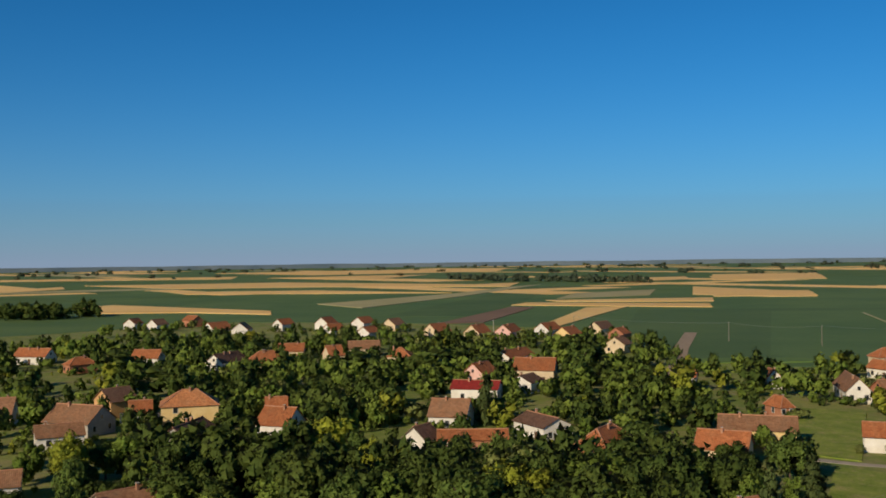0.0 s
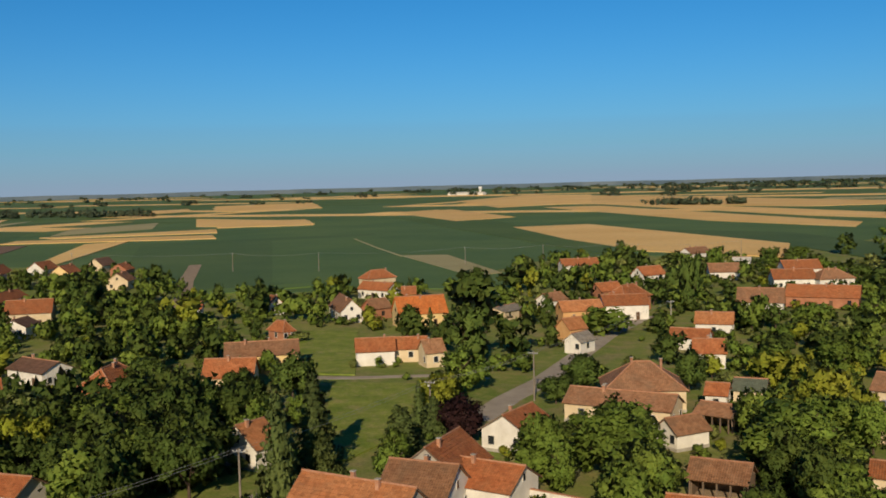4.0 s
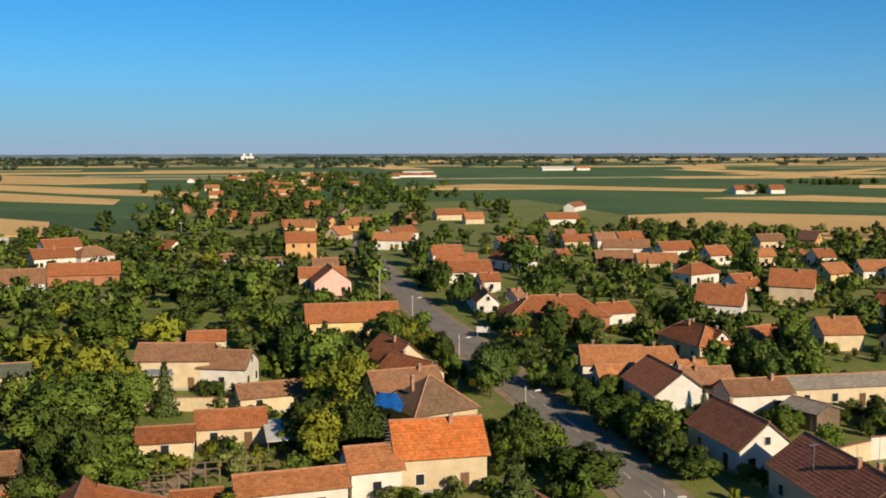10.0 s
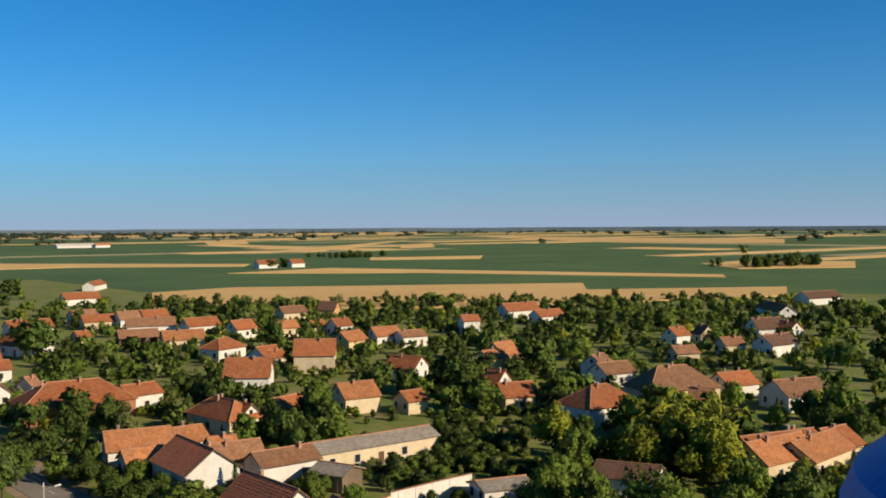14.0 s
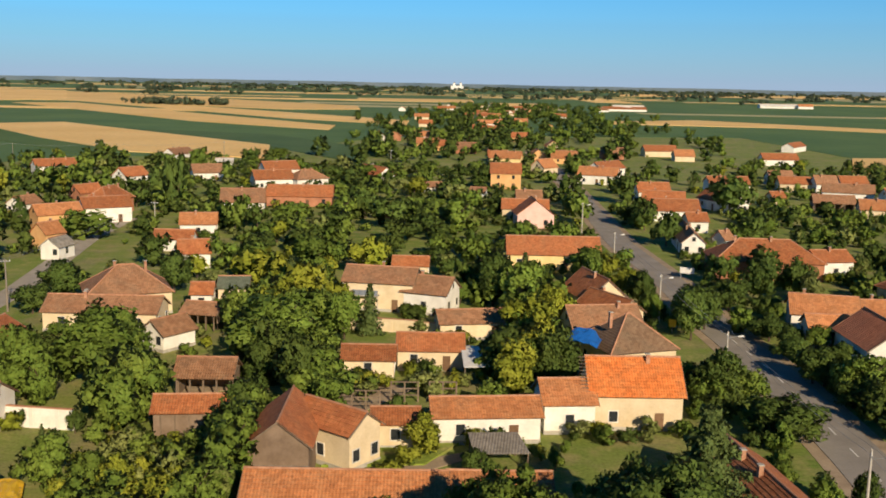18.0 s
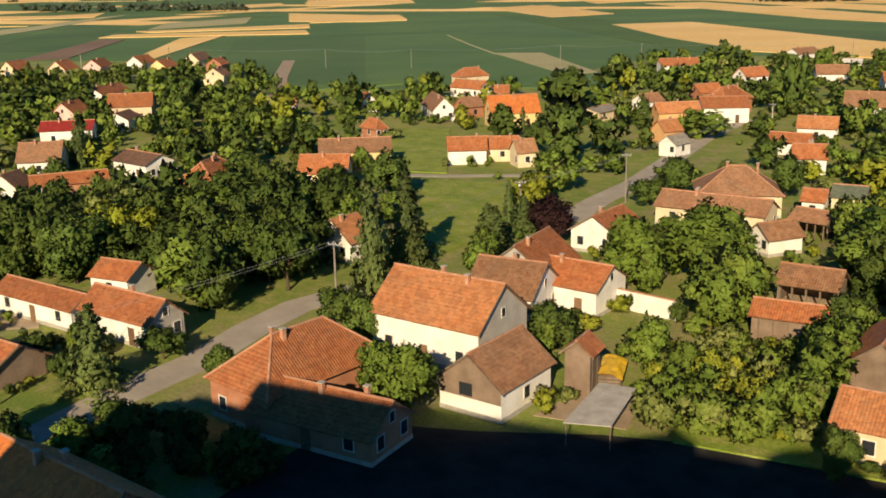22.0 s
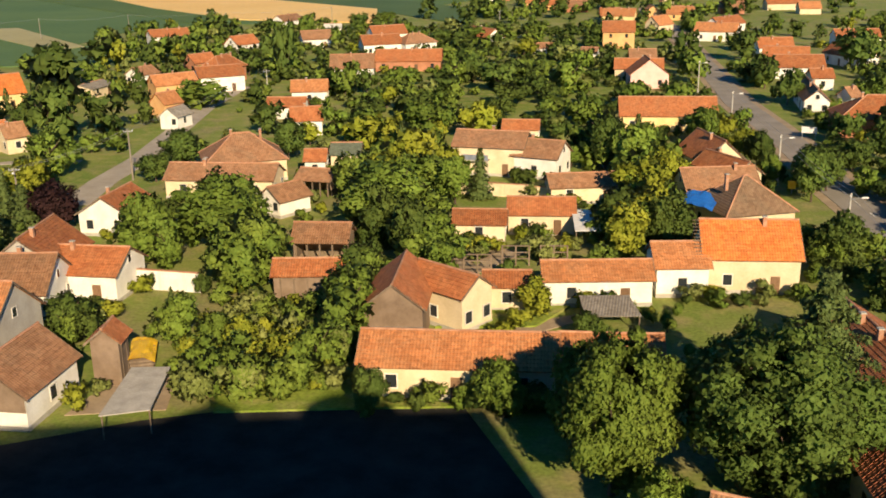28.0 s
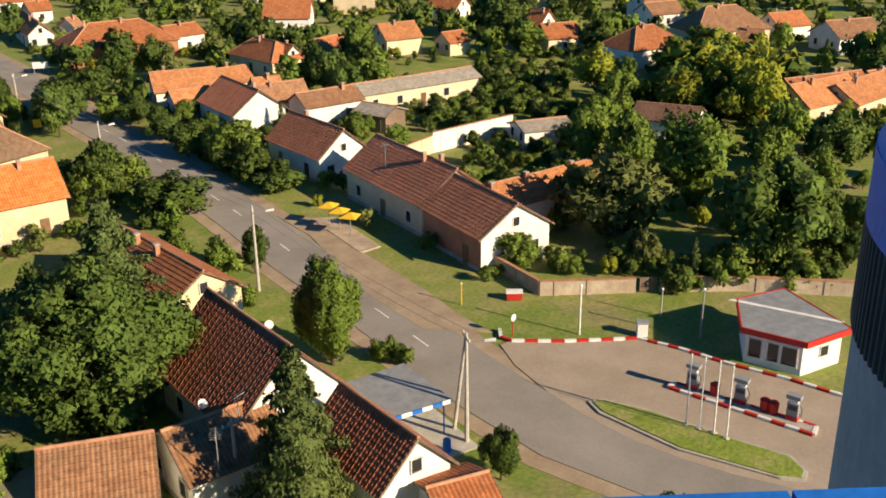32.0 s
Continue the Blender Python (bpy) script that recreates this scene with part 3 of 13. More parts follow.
for variant in range(3):
    TRUNKS[False, variant] = mesh("trunk", *limbs(variant), M_BARK)
    TRUNKS[True, variant] = mesh("trunk", *limbs(variant, True), M_BARK)
TREE_WORDS = {"green": "leafy green garden tree", "dark": "dense dark green tree", "lime": "yellow-green leafy tree", "spruce": "dark conical spruce with layered branches",
              "plum": "dark purple-leaved tree", "olive": "pale olive-green leafy tree"}
tree_count = 0


def indoors(x, y, margin=0.4):
    """Whether a place lies under a roof."""
    p = np.array(PLOTS)
    dx, dy = x - p[:, 0], y - p[:, 1]
    return bool(((abs(dx * p[:, 2] + dy * p[:, 3]) < p[:, 4] + margin) & (abs(dy * p[:, 2] - dx * p[:, 3]) < p[:, 5] + margin)).any())


def tree(x, y, height, radius, kind="green", level=""):
    global tree_count
    if indoors(x, y):
        return None
    tree_count += 1
    d = math.hypot(x, y)
    level = level or ("big" if d < 75 and radius > 3.4 else "near" if d < 80 or (kind == "spruce" and radius > 4 and d < 140) else "mid" if d < 190 else "far")
    v = tree_count % LEVELS[level][4]
    low = height < 3.2
    name = "shrub" if low else "tree"
    t = new(name)
    t.matrix_world = pose(x, y, 0, 0, 0, (tree_count * 77) % 360) @ Matrix.Diagonal((radius, radius, height, 1))
    word = TREE_WORDS[kind].replace("tree", name) if low else TREE_WORDS[kind]
    tagged(t, word + (" in a garden" if not low else " beside a yard"), name, "garden trees" if not low else "garden shrubs")
    child("trunk", TRUNKS[kind == "spruce", tree_count % 3], t, Matrix.Diagonal((height / radius * 0.55 if radius > 0.1 else 1, height / radius * 0.55, 1, 1)) if kind == "spruce" else None)
    child("crown", CROWNS[kind, level, v], t)
    return t


WOOD = {"green": [], "dark": [], "distant": [], "lime": [], "spruce": [], "olive": [], "plum": []}


def wood(x, y, height, radius, kind="green", thin=1):
    """A tree of the farther gardens; they stand together in one sheet of foliage for each kind of leaf."""
    if indoors(x, y, min(1.0, 0.3 * radius)):
        return
    d = math.hypot(x, y)
    if height > 2.6 and any(indoors(x * (1 + g / d), y * (1 + g / d), 0.2) for g in (4.0, 8.0)):
        height, radius = 2.2, min(radius, 1.6)   # cut down to a shrub, so the houses behind show in the camera's view
    k = len(WOOD[kind])
    tri, nrm, core = UNIT[kind, "bush" if not thin else "copse" if thin == 1 and d < 170 and height > 3.6 else "far" if thin == 1 else "speck", k % 4]
    if thin > 2 or (thin == 2 and d > 290):
        leaf = tri[core + k % 2::2]
        mid = leaf.mean(1, keepdims=True)
        tri = np.concatenate([tri[:core], mid + (leaf - mid) * 1.3])
        nrm = np.concatenate([nrm[:core], nrm[core + k % 2::2]])
    a = k * 2.4
    rot = np.array([[math.cos(a), math.sin(a), 0], [-math.sin(a), math.cos(a), 0], [0, 0, 1]])
    span = np.array([radius, radius, height])
    WOOD[kind].append(((tri @ rot) * span + [x, y, 0], unit((nrm @ rot) / span)))


def bushes(kind, thin, *spots):
    """Bushes or trees growing close together: (x, y, height, radius) for each."""
    for x, y, height, radius in spots:
        wood(x, y, height, radius, kind, thin)


def plant_woods():
    for kind, parts in WOOD.items():
        if parts:
            me = soup("garden_woods", np.concatenate([p[0] for p in parts]), np.concatenate([p[1] for p in parts]), LEAVES[kind])
            tagged(new("garden_woods", me), {"green": "green garden trees among the farther houses", "dark": "dark green trees and hedgerows among the gardens", "distant": "trees and hedgerows far out on the plain, haze put into their grey-green", "lime": "yellow-green trees among the gardens",
                   "spruce": "dark conifers among the farther gardens", "olive": "pale olive-green trees among the gardens", "plum": "purple-leaved garden trees"}[kind], "trees", kind="stuff")


def sheet(name, ring, z, mat, label, category, kind="structure", lo=-0.3):
    if sum(a[0] * b[1] - a[1] * b[0] for a, b in zip(ring, ring[1:] + ring[:1])) < 0:
        ring = ring[::-1]
    ob = new(name, mesh(name, *prism(ring, lo, z), mat))
    return tagged(ob, label, category, kind=kind)


def strip(name, line, width, z, mat, label, category, lo=-0.3):
    """A band of ground along a line of points."""
    left, right = [], []
    n = len(line)
    for i, p in enumerate(line):
        a, b = Vector(line[max(i - 1, 0)]), Vector(line[min(i + 1, n - 1)])
        d = (b - a).normalized()
        s = Vector((-d.y, d.x)) * width / 2
        left.append(tuple(Vector(p) + s))
        right.append(tuple(Vector(p) - s))
    v = [(x, y, h) for h in (lo, z) for x, y in left + right]
    f = []
    for i in range(n - 1):
        l0, l1, r0, r1 = i, i + 1, n + i, n + i + 1
        k = 2 * n
        f += [(k + l0, k + r0, k + r1, k + l1), (l0, l1, k + l1, k + l0), (r1, r0, k + r0, k + r1)]
    f += [(0, 2 * n, 3 * n, n), (n - 1, 2 * n - 1, 4 * n - 1, 3 * n - 1)]
    ob = new(name, mesh(name, v, f, mat))
    return tagged(ob, label, category, kind="structure")


# ---- ground and distance ----
def ground_material():
    m = Mat("ground_cover", 0.95)
    c = m.ramp(m.noise(0.03, 6), [(0.3, (0.13, 0.22, 0.032)), (0.55, (0.22, 0.28, 0.06)), (0.8, (0.38, 0.34, 0.14))])
    bare = m.ramp(m.noise(0.11, 5), [(0.49, (0, 0, 0)), (0.62, (1, 1, 1))])
    c = m.mix(m.math("MULTIPLY", bare, 0.55), c, (0.33, 0.255, 0.155))
    dry = m.ramp(m.noise(0.33, 5), [(0.48, (0, 0, 0)), (0.66, (1, 1, 1))])
    c = m.mix(m.math("MULTIPLY", dry, 0.55), c, (0.40, 0.345, 0.14))
    fine = m.noise(2.5, 4)
    c = m.mix(1.0, c, m.ramp(fine, [(0.3, (0.6, 0.6, 0.6)), (0.7, (1.0, 1.0, 1.0))]), "MULTIPLY")
    m.bump(fine, 0.35, 0.1)
    return m.done(c)


rings = [0, 40, 80, 160, 320, 640, 1200, 2400, 4900]
gv, gf = [(0, 0, 0)], []
for r in rings[1:]:
    gv += [(r * math.cos(math.radians(a)), r * math.sin(math.radians(a)), 0) for a in range(0, 360, 5)]
gf += [(0, 1 + i, 1 + (i + 1) % 72) for i in range(72)]
for k in range(len(rings) - 2):
    gf += [(1 + 72 * k + i, 1 + 72 * (k + 1) + i, 1 + 72 * (k + 1) + (i + 1) % 72, 1 + 72 * k + (i + 1) % 72) for i in range(72)]
tagged(new("ground", mesh("ground", gv, gf, ground_material())), "flat green and dry grass ground of the village", "ground", kind="structure")


# ---- fields ----
# the green crops that surround the village, out to the horizon
EDGE = [(554, 148), (539, 196), (520, 242), (497, 287), (470, 329), (435, 365), (378, 378), (322, 384), (269, 384), (236, 408), (205, 439), (175, 480), (157, 584), (133, 756), (64, 733), (-0, 704), (-74, 842), (-115, 654), (-140, 523), (-165, 454), (-208, 447), (-233, 403), (-220, 314), (-232, 276), (-253, 253), (-287, 241), (-429, 300), (-486, 281), (-536, 250), (-577, 210), (-615, 165), (-601, 106), (-576, 50), (-564, 0), (-562, -49), (-556, -98), (-545, -146)]
BELT = EDGE + [(-4800 * math.sin(radians(a)), 4800 * math.cos(radians(a))) for a in range(105, -76, -3)]
sheet("crop_belt", BELT, 0.12, M_CORN, "wide dark green maize land round the village", "field")


def far_strips(name, mat, z, count, seed, label):
    """Narrow fields far out on the plain, all laid along the plots' common direction."""
    rng = random.Random(seed)
    solids = []
    u, w = Vector((math.cos(radians(7)), math.sin(radians(7)))), Vector((-math.sin(radians(7)), math.cos(radians(7))))
    while len(solids) < count:
        a, d = radians(rng.uniform(-66, 100)), 1150 + 3500 * rng.random() ** 1.1
        c = Vector((-d * math.sin(a), d * math.cos(a)))
        long, wide = rng.uniform(150, 700) * (0.5 + d / 3000), rng.uniform(25, 90) * (0.4 + d / 2200)
        e = u if rng.random() < 0.8 else w
        g = Vector((-e.y, e.x))
        ring = [tuple(c + s * e * long / 2 + t * g * wide / 2) for s, t in ((-1, -1), (1, -1), (1, 1), (-1, 1))]
        if max(math.hypot(*p) for p in ring) < 4780:
            solids.append(prism(ring, -0.3, z + 0.001 * len(solids)))
    tagged(new(name, mesh(name, *merged(*solids), mat)), label, "field", kind="stuff")


far_strips("far_wheat_strips", M_WHEAT, 0.30, 95, 3, "narrow strips of ripe wheat far out on the plain")
far_strips("far_pale_strips", M_PALE, 0.22, 40, 4, "pale stubble strips far out on the plain")
far_strips("far_green_strips", M_CORN2, 0.17, 60, 5, "lighter green crop strips far out on the plain")

sheet("wheat_field", [(-418, 685), (-378, 737), (-159, 544), (-134, 454), (-209, 471), (-300, 554)], 0.500, M_WHEAT, "ripe golden wheat field", "field")
sheet("wheat_field", [(-787, 1003), (-795, 1106), (-532, 872), (-541, 782)], 0.504, M_WHEAT, "ripe golden wheat field", "field")
sheet("stubble_field", [(-319, 410), (-298, 422), (-217, 346), (-221, 330)], 0.408, M_PALE, "pale green-gold stubble field", "field")
sheet("wheat_field", [(-955, 823), (-734, 787), (-650, 703), (-672, 670), (-764, 658)], 0.512, M_WHEAT, "ripe golden wheat field", "field")
sheet("wheat_field", [(-1537, 1374), (-1493, 1611), (-1124, 1232), (-1128, 1126), (-1179, 1054)], 0.516, M_WHEAT, "ripe golden wheat field", "field")
sheet("wheat_field", [(-1083, 1568), (-1279, 2191), (-769, 1791), (-275, 1364), (-241, 1213), (-319, 1150), (-720, 1333), (-739, 1174)], 0.520, M_WHEAT, "ripe golden wheat field", "field")
sheet("wheat_field", [(-668, 1174), (-608, 1221), (-177, 789), (-166, 719), (-304, 807)], 0.524, M_WHEAT, "ripe golden wheat field", "field")
sheet("wheat_field", [(-707, 1361), (-619, 1356), (-136, 915), (-125, 825), (-252, 907)], 0.528, M_WHEAT, "ripe golden wheat field", "field")
sheet("wheat_field", [(-386, 1917), (-171, 1972), (-145, 1724), (-346, 1717)], 0.532, M_WHEAT, "ripe golden wheat field", "field")
sheet("crop_field", [(-670, 850), (-523, 811), (-207, 481), (-225, 450)], 0.386, M_CORN2, "light green crop field", "field")
sheet("wheat_field", [(158, 562), (212, 579), (408, 488), (369, 438), (479, 389), (421, 342), (251, 372), (188, 417), (133, 472)], 0.540, M_WHEAT, "ripe golden wheat field", "field")
sheet("wheat_field", [(271, 753), (376, 787), (554, 506), (528, 480), (389, 672), (336, 704)], 0.544, M_WHEAT, "ripe golden wheat field", "field")
sheet("wheat_field", [(54, 1015), (146, 1100), (354, 922), (329, 870), (196, 949), (51, 949)], 0.548, M_WHEAT, "ripe golden wheat field", "field")
sheet("wheat_field", [(530, 1006), (667, 981), (609, 900), (496, 942)], 0.552, M_WHEAT, "ripe golden wheat field", "field")
sheet("wheat_field", [(544, 1349), (799, 1628), (1203, 2082), (555, 1234)], 0.556, M_WHEAT, "ripe golden wheat field", "field")
sheet("wheat_field", [(684, 651), (764, 678), (839, 602), (728, 522), (636, 564)], 0.560, M_WHEAT, "ripe golden wheat field", "field")
sheet("wheat_field", [(771, 2310), (950, 2516), (734, 1913), (629, 1851)], 0.564, M_WHEAT, "ripe golden wheat field", "field")
sheet("wheat_field", [(902, 1601), (1028, 1689), (858, 1401), (780, 1375)], 0.568, M_WHEAT, "ripe golden wheat field", "field")
sheet("wheat_field", [(190, 3549), (868, 4209), (2396, 4043), (2097, 3537), (694, 3369), (159, 2968)], 0.572, M_WHEAT, "ripe golden wheat field", "field")
sheet("wheat_field", [(1641, 2446), (1775, 2106), (1835, 1497), (1455, 1187), (1302, 1544)], 0.576, M_WHEAT, "ripe golden wheat field", "field")
sheet("wheat_field", [(-777, 697), (-834, 759), (-763, 812), (-664, 719), (-710, 636)], 0.580, M_WHEAT, "ripe golden wheat field", "field")
sheet("wheat_field", [(-689, 408), (-719, 440), (-609, 541), (-565, 505)], 0.584, M_WHEAT, "ripe golden wheat field", "field")
sheet("wheat_field", [(-455, 283), (-615, 428), (-612, 464), (-455, 297)], 0.588, M_WHEAT, "ripe golden wheat field", "field")
sheet("wheat_field", [(-748, 478), (-691, 618), (-636, 570), (-719, 471)], 0.592, M_WHEAT, "ripe golden wheat field", "field")
sheet("stubble_field", [(-872, 593), (-903, 724), (-775, 614), (-770, 504)], 0.496, M_PALE, "pale green-gold stubble field", "field")
sheet("ploughed_field", [(-520, 257), (-667, 395), (-649, 405), (-515, 286)], 0.440, M_SOIL, "brown ploughed field", "field")
sheet("wheat_field", [(-1399, 1244), (-1353, 1472), (-1107, 1218), (-1185, 1065)], 0.604, M_WHEAT, "ripe golden wheat field", "field")
sheet("wheat_field", [(-1411, 1043), (-1422, 1208), (-1265, 1087), (-1206, 902)], 0.608, M_WHEAT, "ripe golden wheat field", "field")
sheet("wheat_field", [(-794, 1014), (-771, 1106), (-530, 872), (-549, 796)], 0.612, M_WHEAT, "ripe golden wheat field", "field")
sheet("wheat_field", [(-947, 1374), (-1153, 2097), (-1046, 2057), (-693, 1363), (-740, 1229)], 0.616, M_WHEAT, "ripe golden wheat field", "field")
sheet("wheat_field", [(-891, 103), (-926, 138), (-731, 223), (-684, 209), (-750, 164), (-789, 94)], 0.620, M_WHEAT, "ripe golden wheat field", "field")
sheet("wheat_field", [(-1540, 78), (-1704, 177), (-1550, 165), (-1419, 71)], 0.624, M_WHEAT, "ripe golden wheat field", "field")
sheet("wheat_field", [(-1751, 217), (-1671, 531), (-1279, 696), (-1307, 789), (-1138, 670), (-1339, 475), (-1425, 305)], 0.628, M_WHEAT, "ripe golden wheat field", "field")
sheet("wheat_field", [(-1276, 259), (-1187, 421), (-981, 505), (-1169, 256)], 0.632, M_WHEAT, "ripe golden wheat field", "field")
sheet("wheat_field", [(-2583, 130), (-2507, 375), (-2394, 648), (-2102, 557), (-2333, 118)], 0.636, M_WHEAT, "ripe golden wheat field", "field")
sheet("wheat_field", [(-3176, 787), (-3308, 1175), (-3310, 1950), (-2498, 1434), (-2418, 858)], 0.640, M_WHEAT, "ripe golden wheat field", "field")
sheet("wheat_field", [(-2141, 655), (-2197, 892), (-2163, 1054), (-1786, 749)], 0.644, M_WHEAT, "ripe golden wheat field", "field")
sheet("stubble_field", [(-819, 291), (-952, 490), (-1118, 658), (-1198, 760), (-886, 469), (-726, 295)], 0.548, M_PALE, "pale green-gold stubble field", "field")
sheet("maize_field", [(-401, 300), (-573, 444), (-481, 586), (-251, 305), (-287, 247), (-316, 264)], 0.212, M_CORN, "dark green maize field", "field")
sheet("maize_field", [(-613, 265), (-1074, 649), (-1133, 756), (-572, 315)], 0.216, M_CORN, "dark green maize field", "field")
sheet("maize_field", [(-299, 675), (-188, 648), (-95, 536), (-90, 447), (-164, 543), (-274, 619)], 0.220, M_CORN, "dark green maize field", "field")
sheet("maize_field", [(-234, 275), (-282, 280), (-501, 499), (-467, 567), (-233, 361), (-169, 311), (-187, 297)], 0.224, M_CORN, "dark green maize field", "field")
sheet("meadow", [(-261, 223), (-283, 248), (-258, 263), (-233, 239)], 0.228, M_GRASS, "bright green mown meadow grass", "field")
sheet("meadow", [(-181, 190), (-167, 196), (-129, 150), (-142, 145)], 0.232, M_GRASS, "bright green mown meadow grass", "field")
sheet("meadow", [(-128, 142), (-109, 151), (-93, 126), (-90, 102), (-94, 101)], 0.236, M_GRASS, "bright green mown meadow grass", "field")
sheet("meadow", [(-38, 75), (-26, 76), (-15, 75), (-24, 73), (-36, 70)], 0.240, M_GRASS, "bright green mown meadow grass", "field")
sheet("meadow", [(-22, 92), (-15, 101), (-8, 103), (-12, 94)], 0.244, M_GRASS, "bright green mown meadow grass", "field")
sheet("crop_field", [(-288, 244), (-268, 278), (-248, 288), (-274, 234)], 0.538, M_CORN2, "light green crop field", "field")

# ---- roads ----
MAIN_ROAD = [(62, 6), (54, 20), (47.5, 30), (39.9, 40.8), (36.9, 47.8), (35.6, 55.3), (34.9, 66.0), (34.3, 76.2), (33.2, 87.1), (32.4, 103.2), (29.8, 135.1), (26.2, 158.4), (22.4, 196.8), (15.7, 240.4), (9.8, 315.2), (1.3, 413.9), (-6.6, 479.9), (-13.8, 551.7)]
SIDE_ROAD = [(-73.0, 18.1), (-77.7, 26.2), (-79.5, 36.2), (-82.2, 46.9), (-83.7, 57.6), (-87.2, 67.2), (-89.1, 75.5), (-87.7, 85.5)]
BACK_ROAD = [(-87.3, 130.8), (-91.1, 146.1), (-93.4, 162.7), (-97.5, 179.1), (-108.4, 222.7), (-112.8, 253.4)]
LANE = [(-137.1, 143.2), (-128.0, 147.7), (-116.6, 156.3), (-103.6, 159.4)]
strip("road_main_verge", MAIN_ROAD, 9.4, 0.03, M_DIRT, "dusty gravel shoulder of the asphalt main road", "road shoulder")
strip("road_main", MAIN_ROAD, 6.4, 0.08, M_ASPH, "worn grey asphalt main road through the village", "road")
strip("road_side", SIDE_ROAD, 5.0, 0.06, M_ASPH2, "pale worn asphalt side street", "road")
strip("road_back", BACK_ROAD, 5.0, 0.06, M_ASPH2, "pale asphalt village street", "road")
strip("road_lane", LANE, 2.6, 0.06, M_ASPH2, "narrow pale lane across a meadow", "road")

DASH = mesh("road_dash", *box(-1.2, 1.2, -0.07, 0.07, 0.0, 0.012), M_WHITE)
marks = tagged(new("road_markings"), "worn white centre dashes of the main road", "road marking", kind="structure")
carry = 0.0
for (ax, ay), (bx, by) in zip(MAIN_ROAD[6:11], MAIN_ROAD[7:12]):
    ln, an = math.hypot(bx - ax, by - ay), math.degrees(math.atan2(by - ay, bx - ax))
    while carry < ln:
        child("road_dash", DASH, marks, pose(ax + (bx - ax) * carry / ln, ay + (by - ay) * carry / ln, 0.082, 0, 0, an))
        carry += 6.5
    carry -= ln

FARM_TRACK = [(-385, 330), (-371, 317), (-321, 270), (-268, 223), (-242, 198)]
strip("farm_track", FARM_TRACK, 6.0, 0.3, M_DIRT, "dusty tan farm track leading into the fields", "track")
strip("field_path", [(-450, 527), (-370, 454), (-315, 406)], 1.3, 0.45, M_PALE, "pale path between two green fields", "track")


# ---- houses ----
house(-410.4, 32.7, 49, 14.4, 8.0, 3.0, 6.0, "red", "white", chimneys=2)
house(-368.5, 44.0, 104, 10.4, 7.0, 3.0, 5.5, "red", "brick", hip=True, chimneys=1)
house(-378.5, 68.9, 55, 10.9, 8.0, 3.0, 6.0, "red", "white", chimneys=1)
house(-349.4, 90.4, 130, 15.4, 8.0, 3.0, 6.0, "dark", "white", chimneys=2)
house(-337.5, 101.3, 88, 14.0, 9.0, 3.0, 7.0, "red", "cream", hip=True, chimneys=2)
house(-350.1, 130.6, 89, 6.4, 9.0, 3.0, 6.5, "red", "cream", chimneys=1)
house(-368.8, 150.4, 72, 12.7, 8.0, 3.0, 6.0, "brown", "cream", chimneys=1)
house(-332.0, 149.7, 55, 9.1, 8.0, 3.0, 6.0, "red", "cream", hip=True, chimneys=1)
house(-374.3, 122.5, 65, 10.2, 8.0, 3.0, 6.0, "red", "cream", chimneys=1)
house(-259.5, 39.2, 111, 7.9, 9.0, 4.0, 7.0, "dark", "ochre", chimneys=1)
house(-244.1, 42.5, 80, 5.7, 7.0, 3.0, 5.5, "red", "white", chimneys=1)
house(-234.4, 51.9, 78, 13.4, 10.0, 5.2, 8.5, "orange", "yellow", hip=True, chimneys=1)
house(-236.6, 28.0, 42, 12.9, 10.0, 3.0, 6.5, "brown", "grey", chimneys=1)
house(-258.7, 13.5, 74, 5.9, 9.0, 3.0, 6.5, "brown", "cream", chimneys=1)
house(-220.4, 22.0, 90, 9.8, 7.0, 2.8, 5.0, "brown", "white", chimneys=1)
house(-208.8, 45.9, 143, 14.7, 7.0, 2.8, 5.0, "dark", "grey", chimneys=2)
house(-209.7, 66.0, 41, 8.2, 9.0, 3.0, 6.5, "red", "white", chimneys=1)
house(-232.9, 72.2, 74, 5.5, 7.0, 3.0, 5.5, "red", "cream", chimneys=1)
house(-175.3, 9.0, 82, 5.9, 8.0, 3.0, 5.0, "brown", "white", chimneys=1)
house(-152.1, 24.3, 107, 9.5, 8.0, 3.0, 5.0, "brown", "grey", chimneys=1)
house(-201.2, 103.1, 50, 9.1, 10.0, 3.0, 6.5, "brown", "white", chimneys=1)
house(-173.5, 93.5, 63, 14.1, 6.0, 2.8, 4.5, "red", "brick", chimneys=0)
house(-235.4, 128.4, 48, 13.2, 8.0, 3.5, 5.5, "crimson", "white", chimneys=1)
house(-261.2, 163.0, 49, 12.9, 10.0, 4.0, 7.5, "red", "cream", chimneys=1)
house(-179.4, 113.5, 0, 12.5, 8.0, 3.2, 5.0, "dark", "white", chimneys=1)
house(-178.0, 84.6, 118, 5.7, 6.0, 3.0, 5.5, "dark", "white", chimneys=1)
house(-304.5, 180.9, 121, 18.7, 8.0, 3.5, 6.0, "red", "white", chimneys=2)
house(-151.0, 108.9, 120, 15.6, 9.0, 3.2, 7.0, "red", "white", hip=True, chimneys=2)
house(-141.1, 128.4, 38, 9.8, 9.0, 3.0, 6.0, "red", "cream", chimneys=1)
house(-153.0, 148.1, 46, 15.6, 8.0, 3.0, 5.5, "brown", "yellow", chimneys=2)
house(-227.3, 194.9, 39, 3.5, 5.0, 3.0, 5.0, "red", "white", chimneys=1)
house(-213.6, 212.4, -31, 7.3, 5.0, 3.0, 5.5, "red", "white", chimneys=1)
house(-224.9, 275.2, 71, 12.2, 7.0, 4.6, 7.5, "red", "cream", hip=True, chimneys=1)
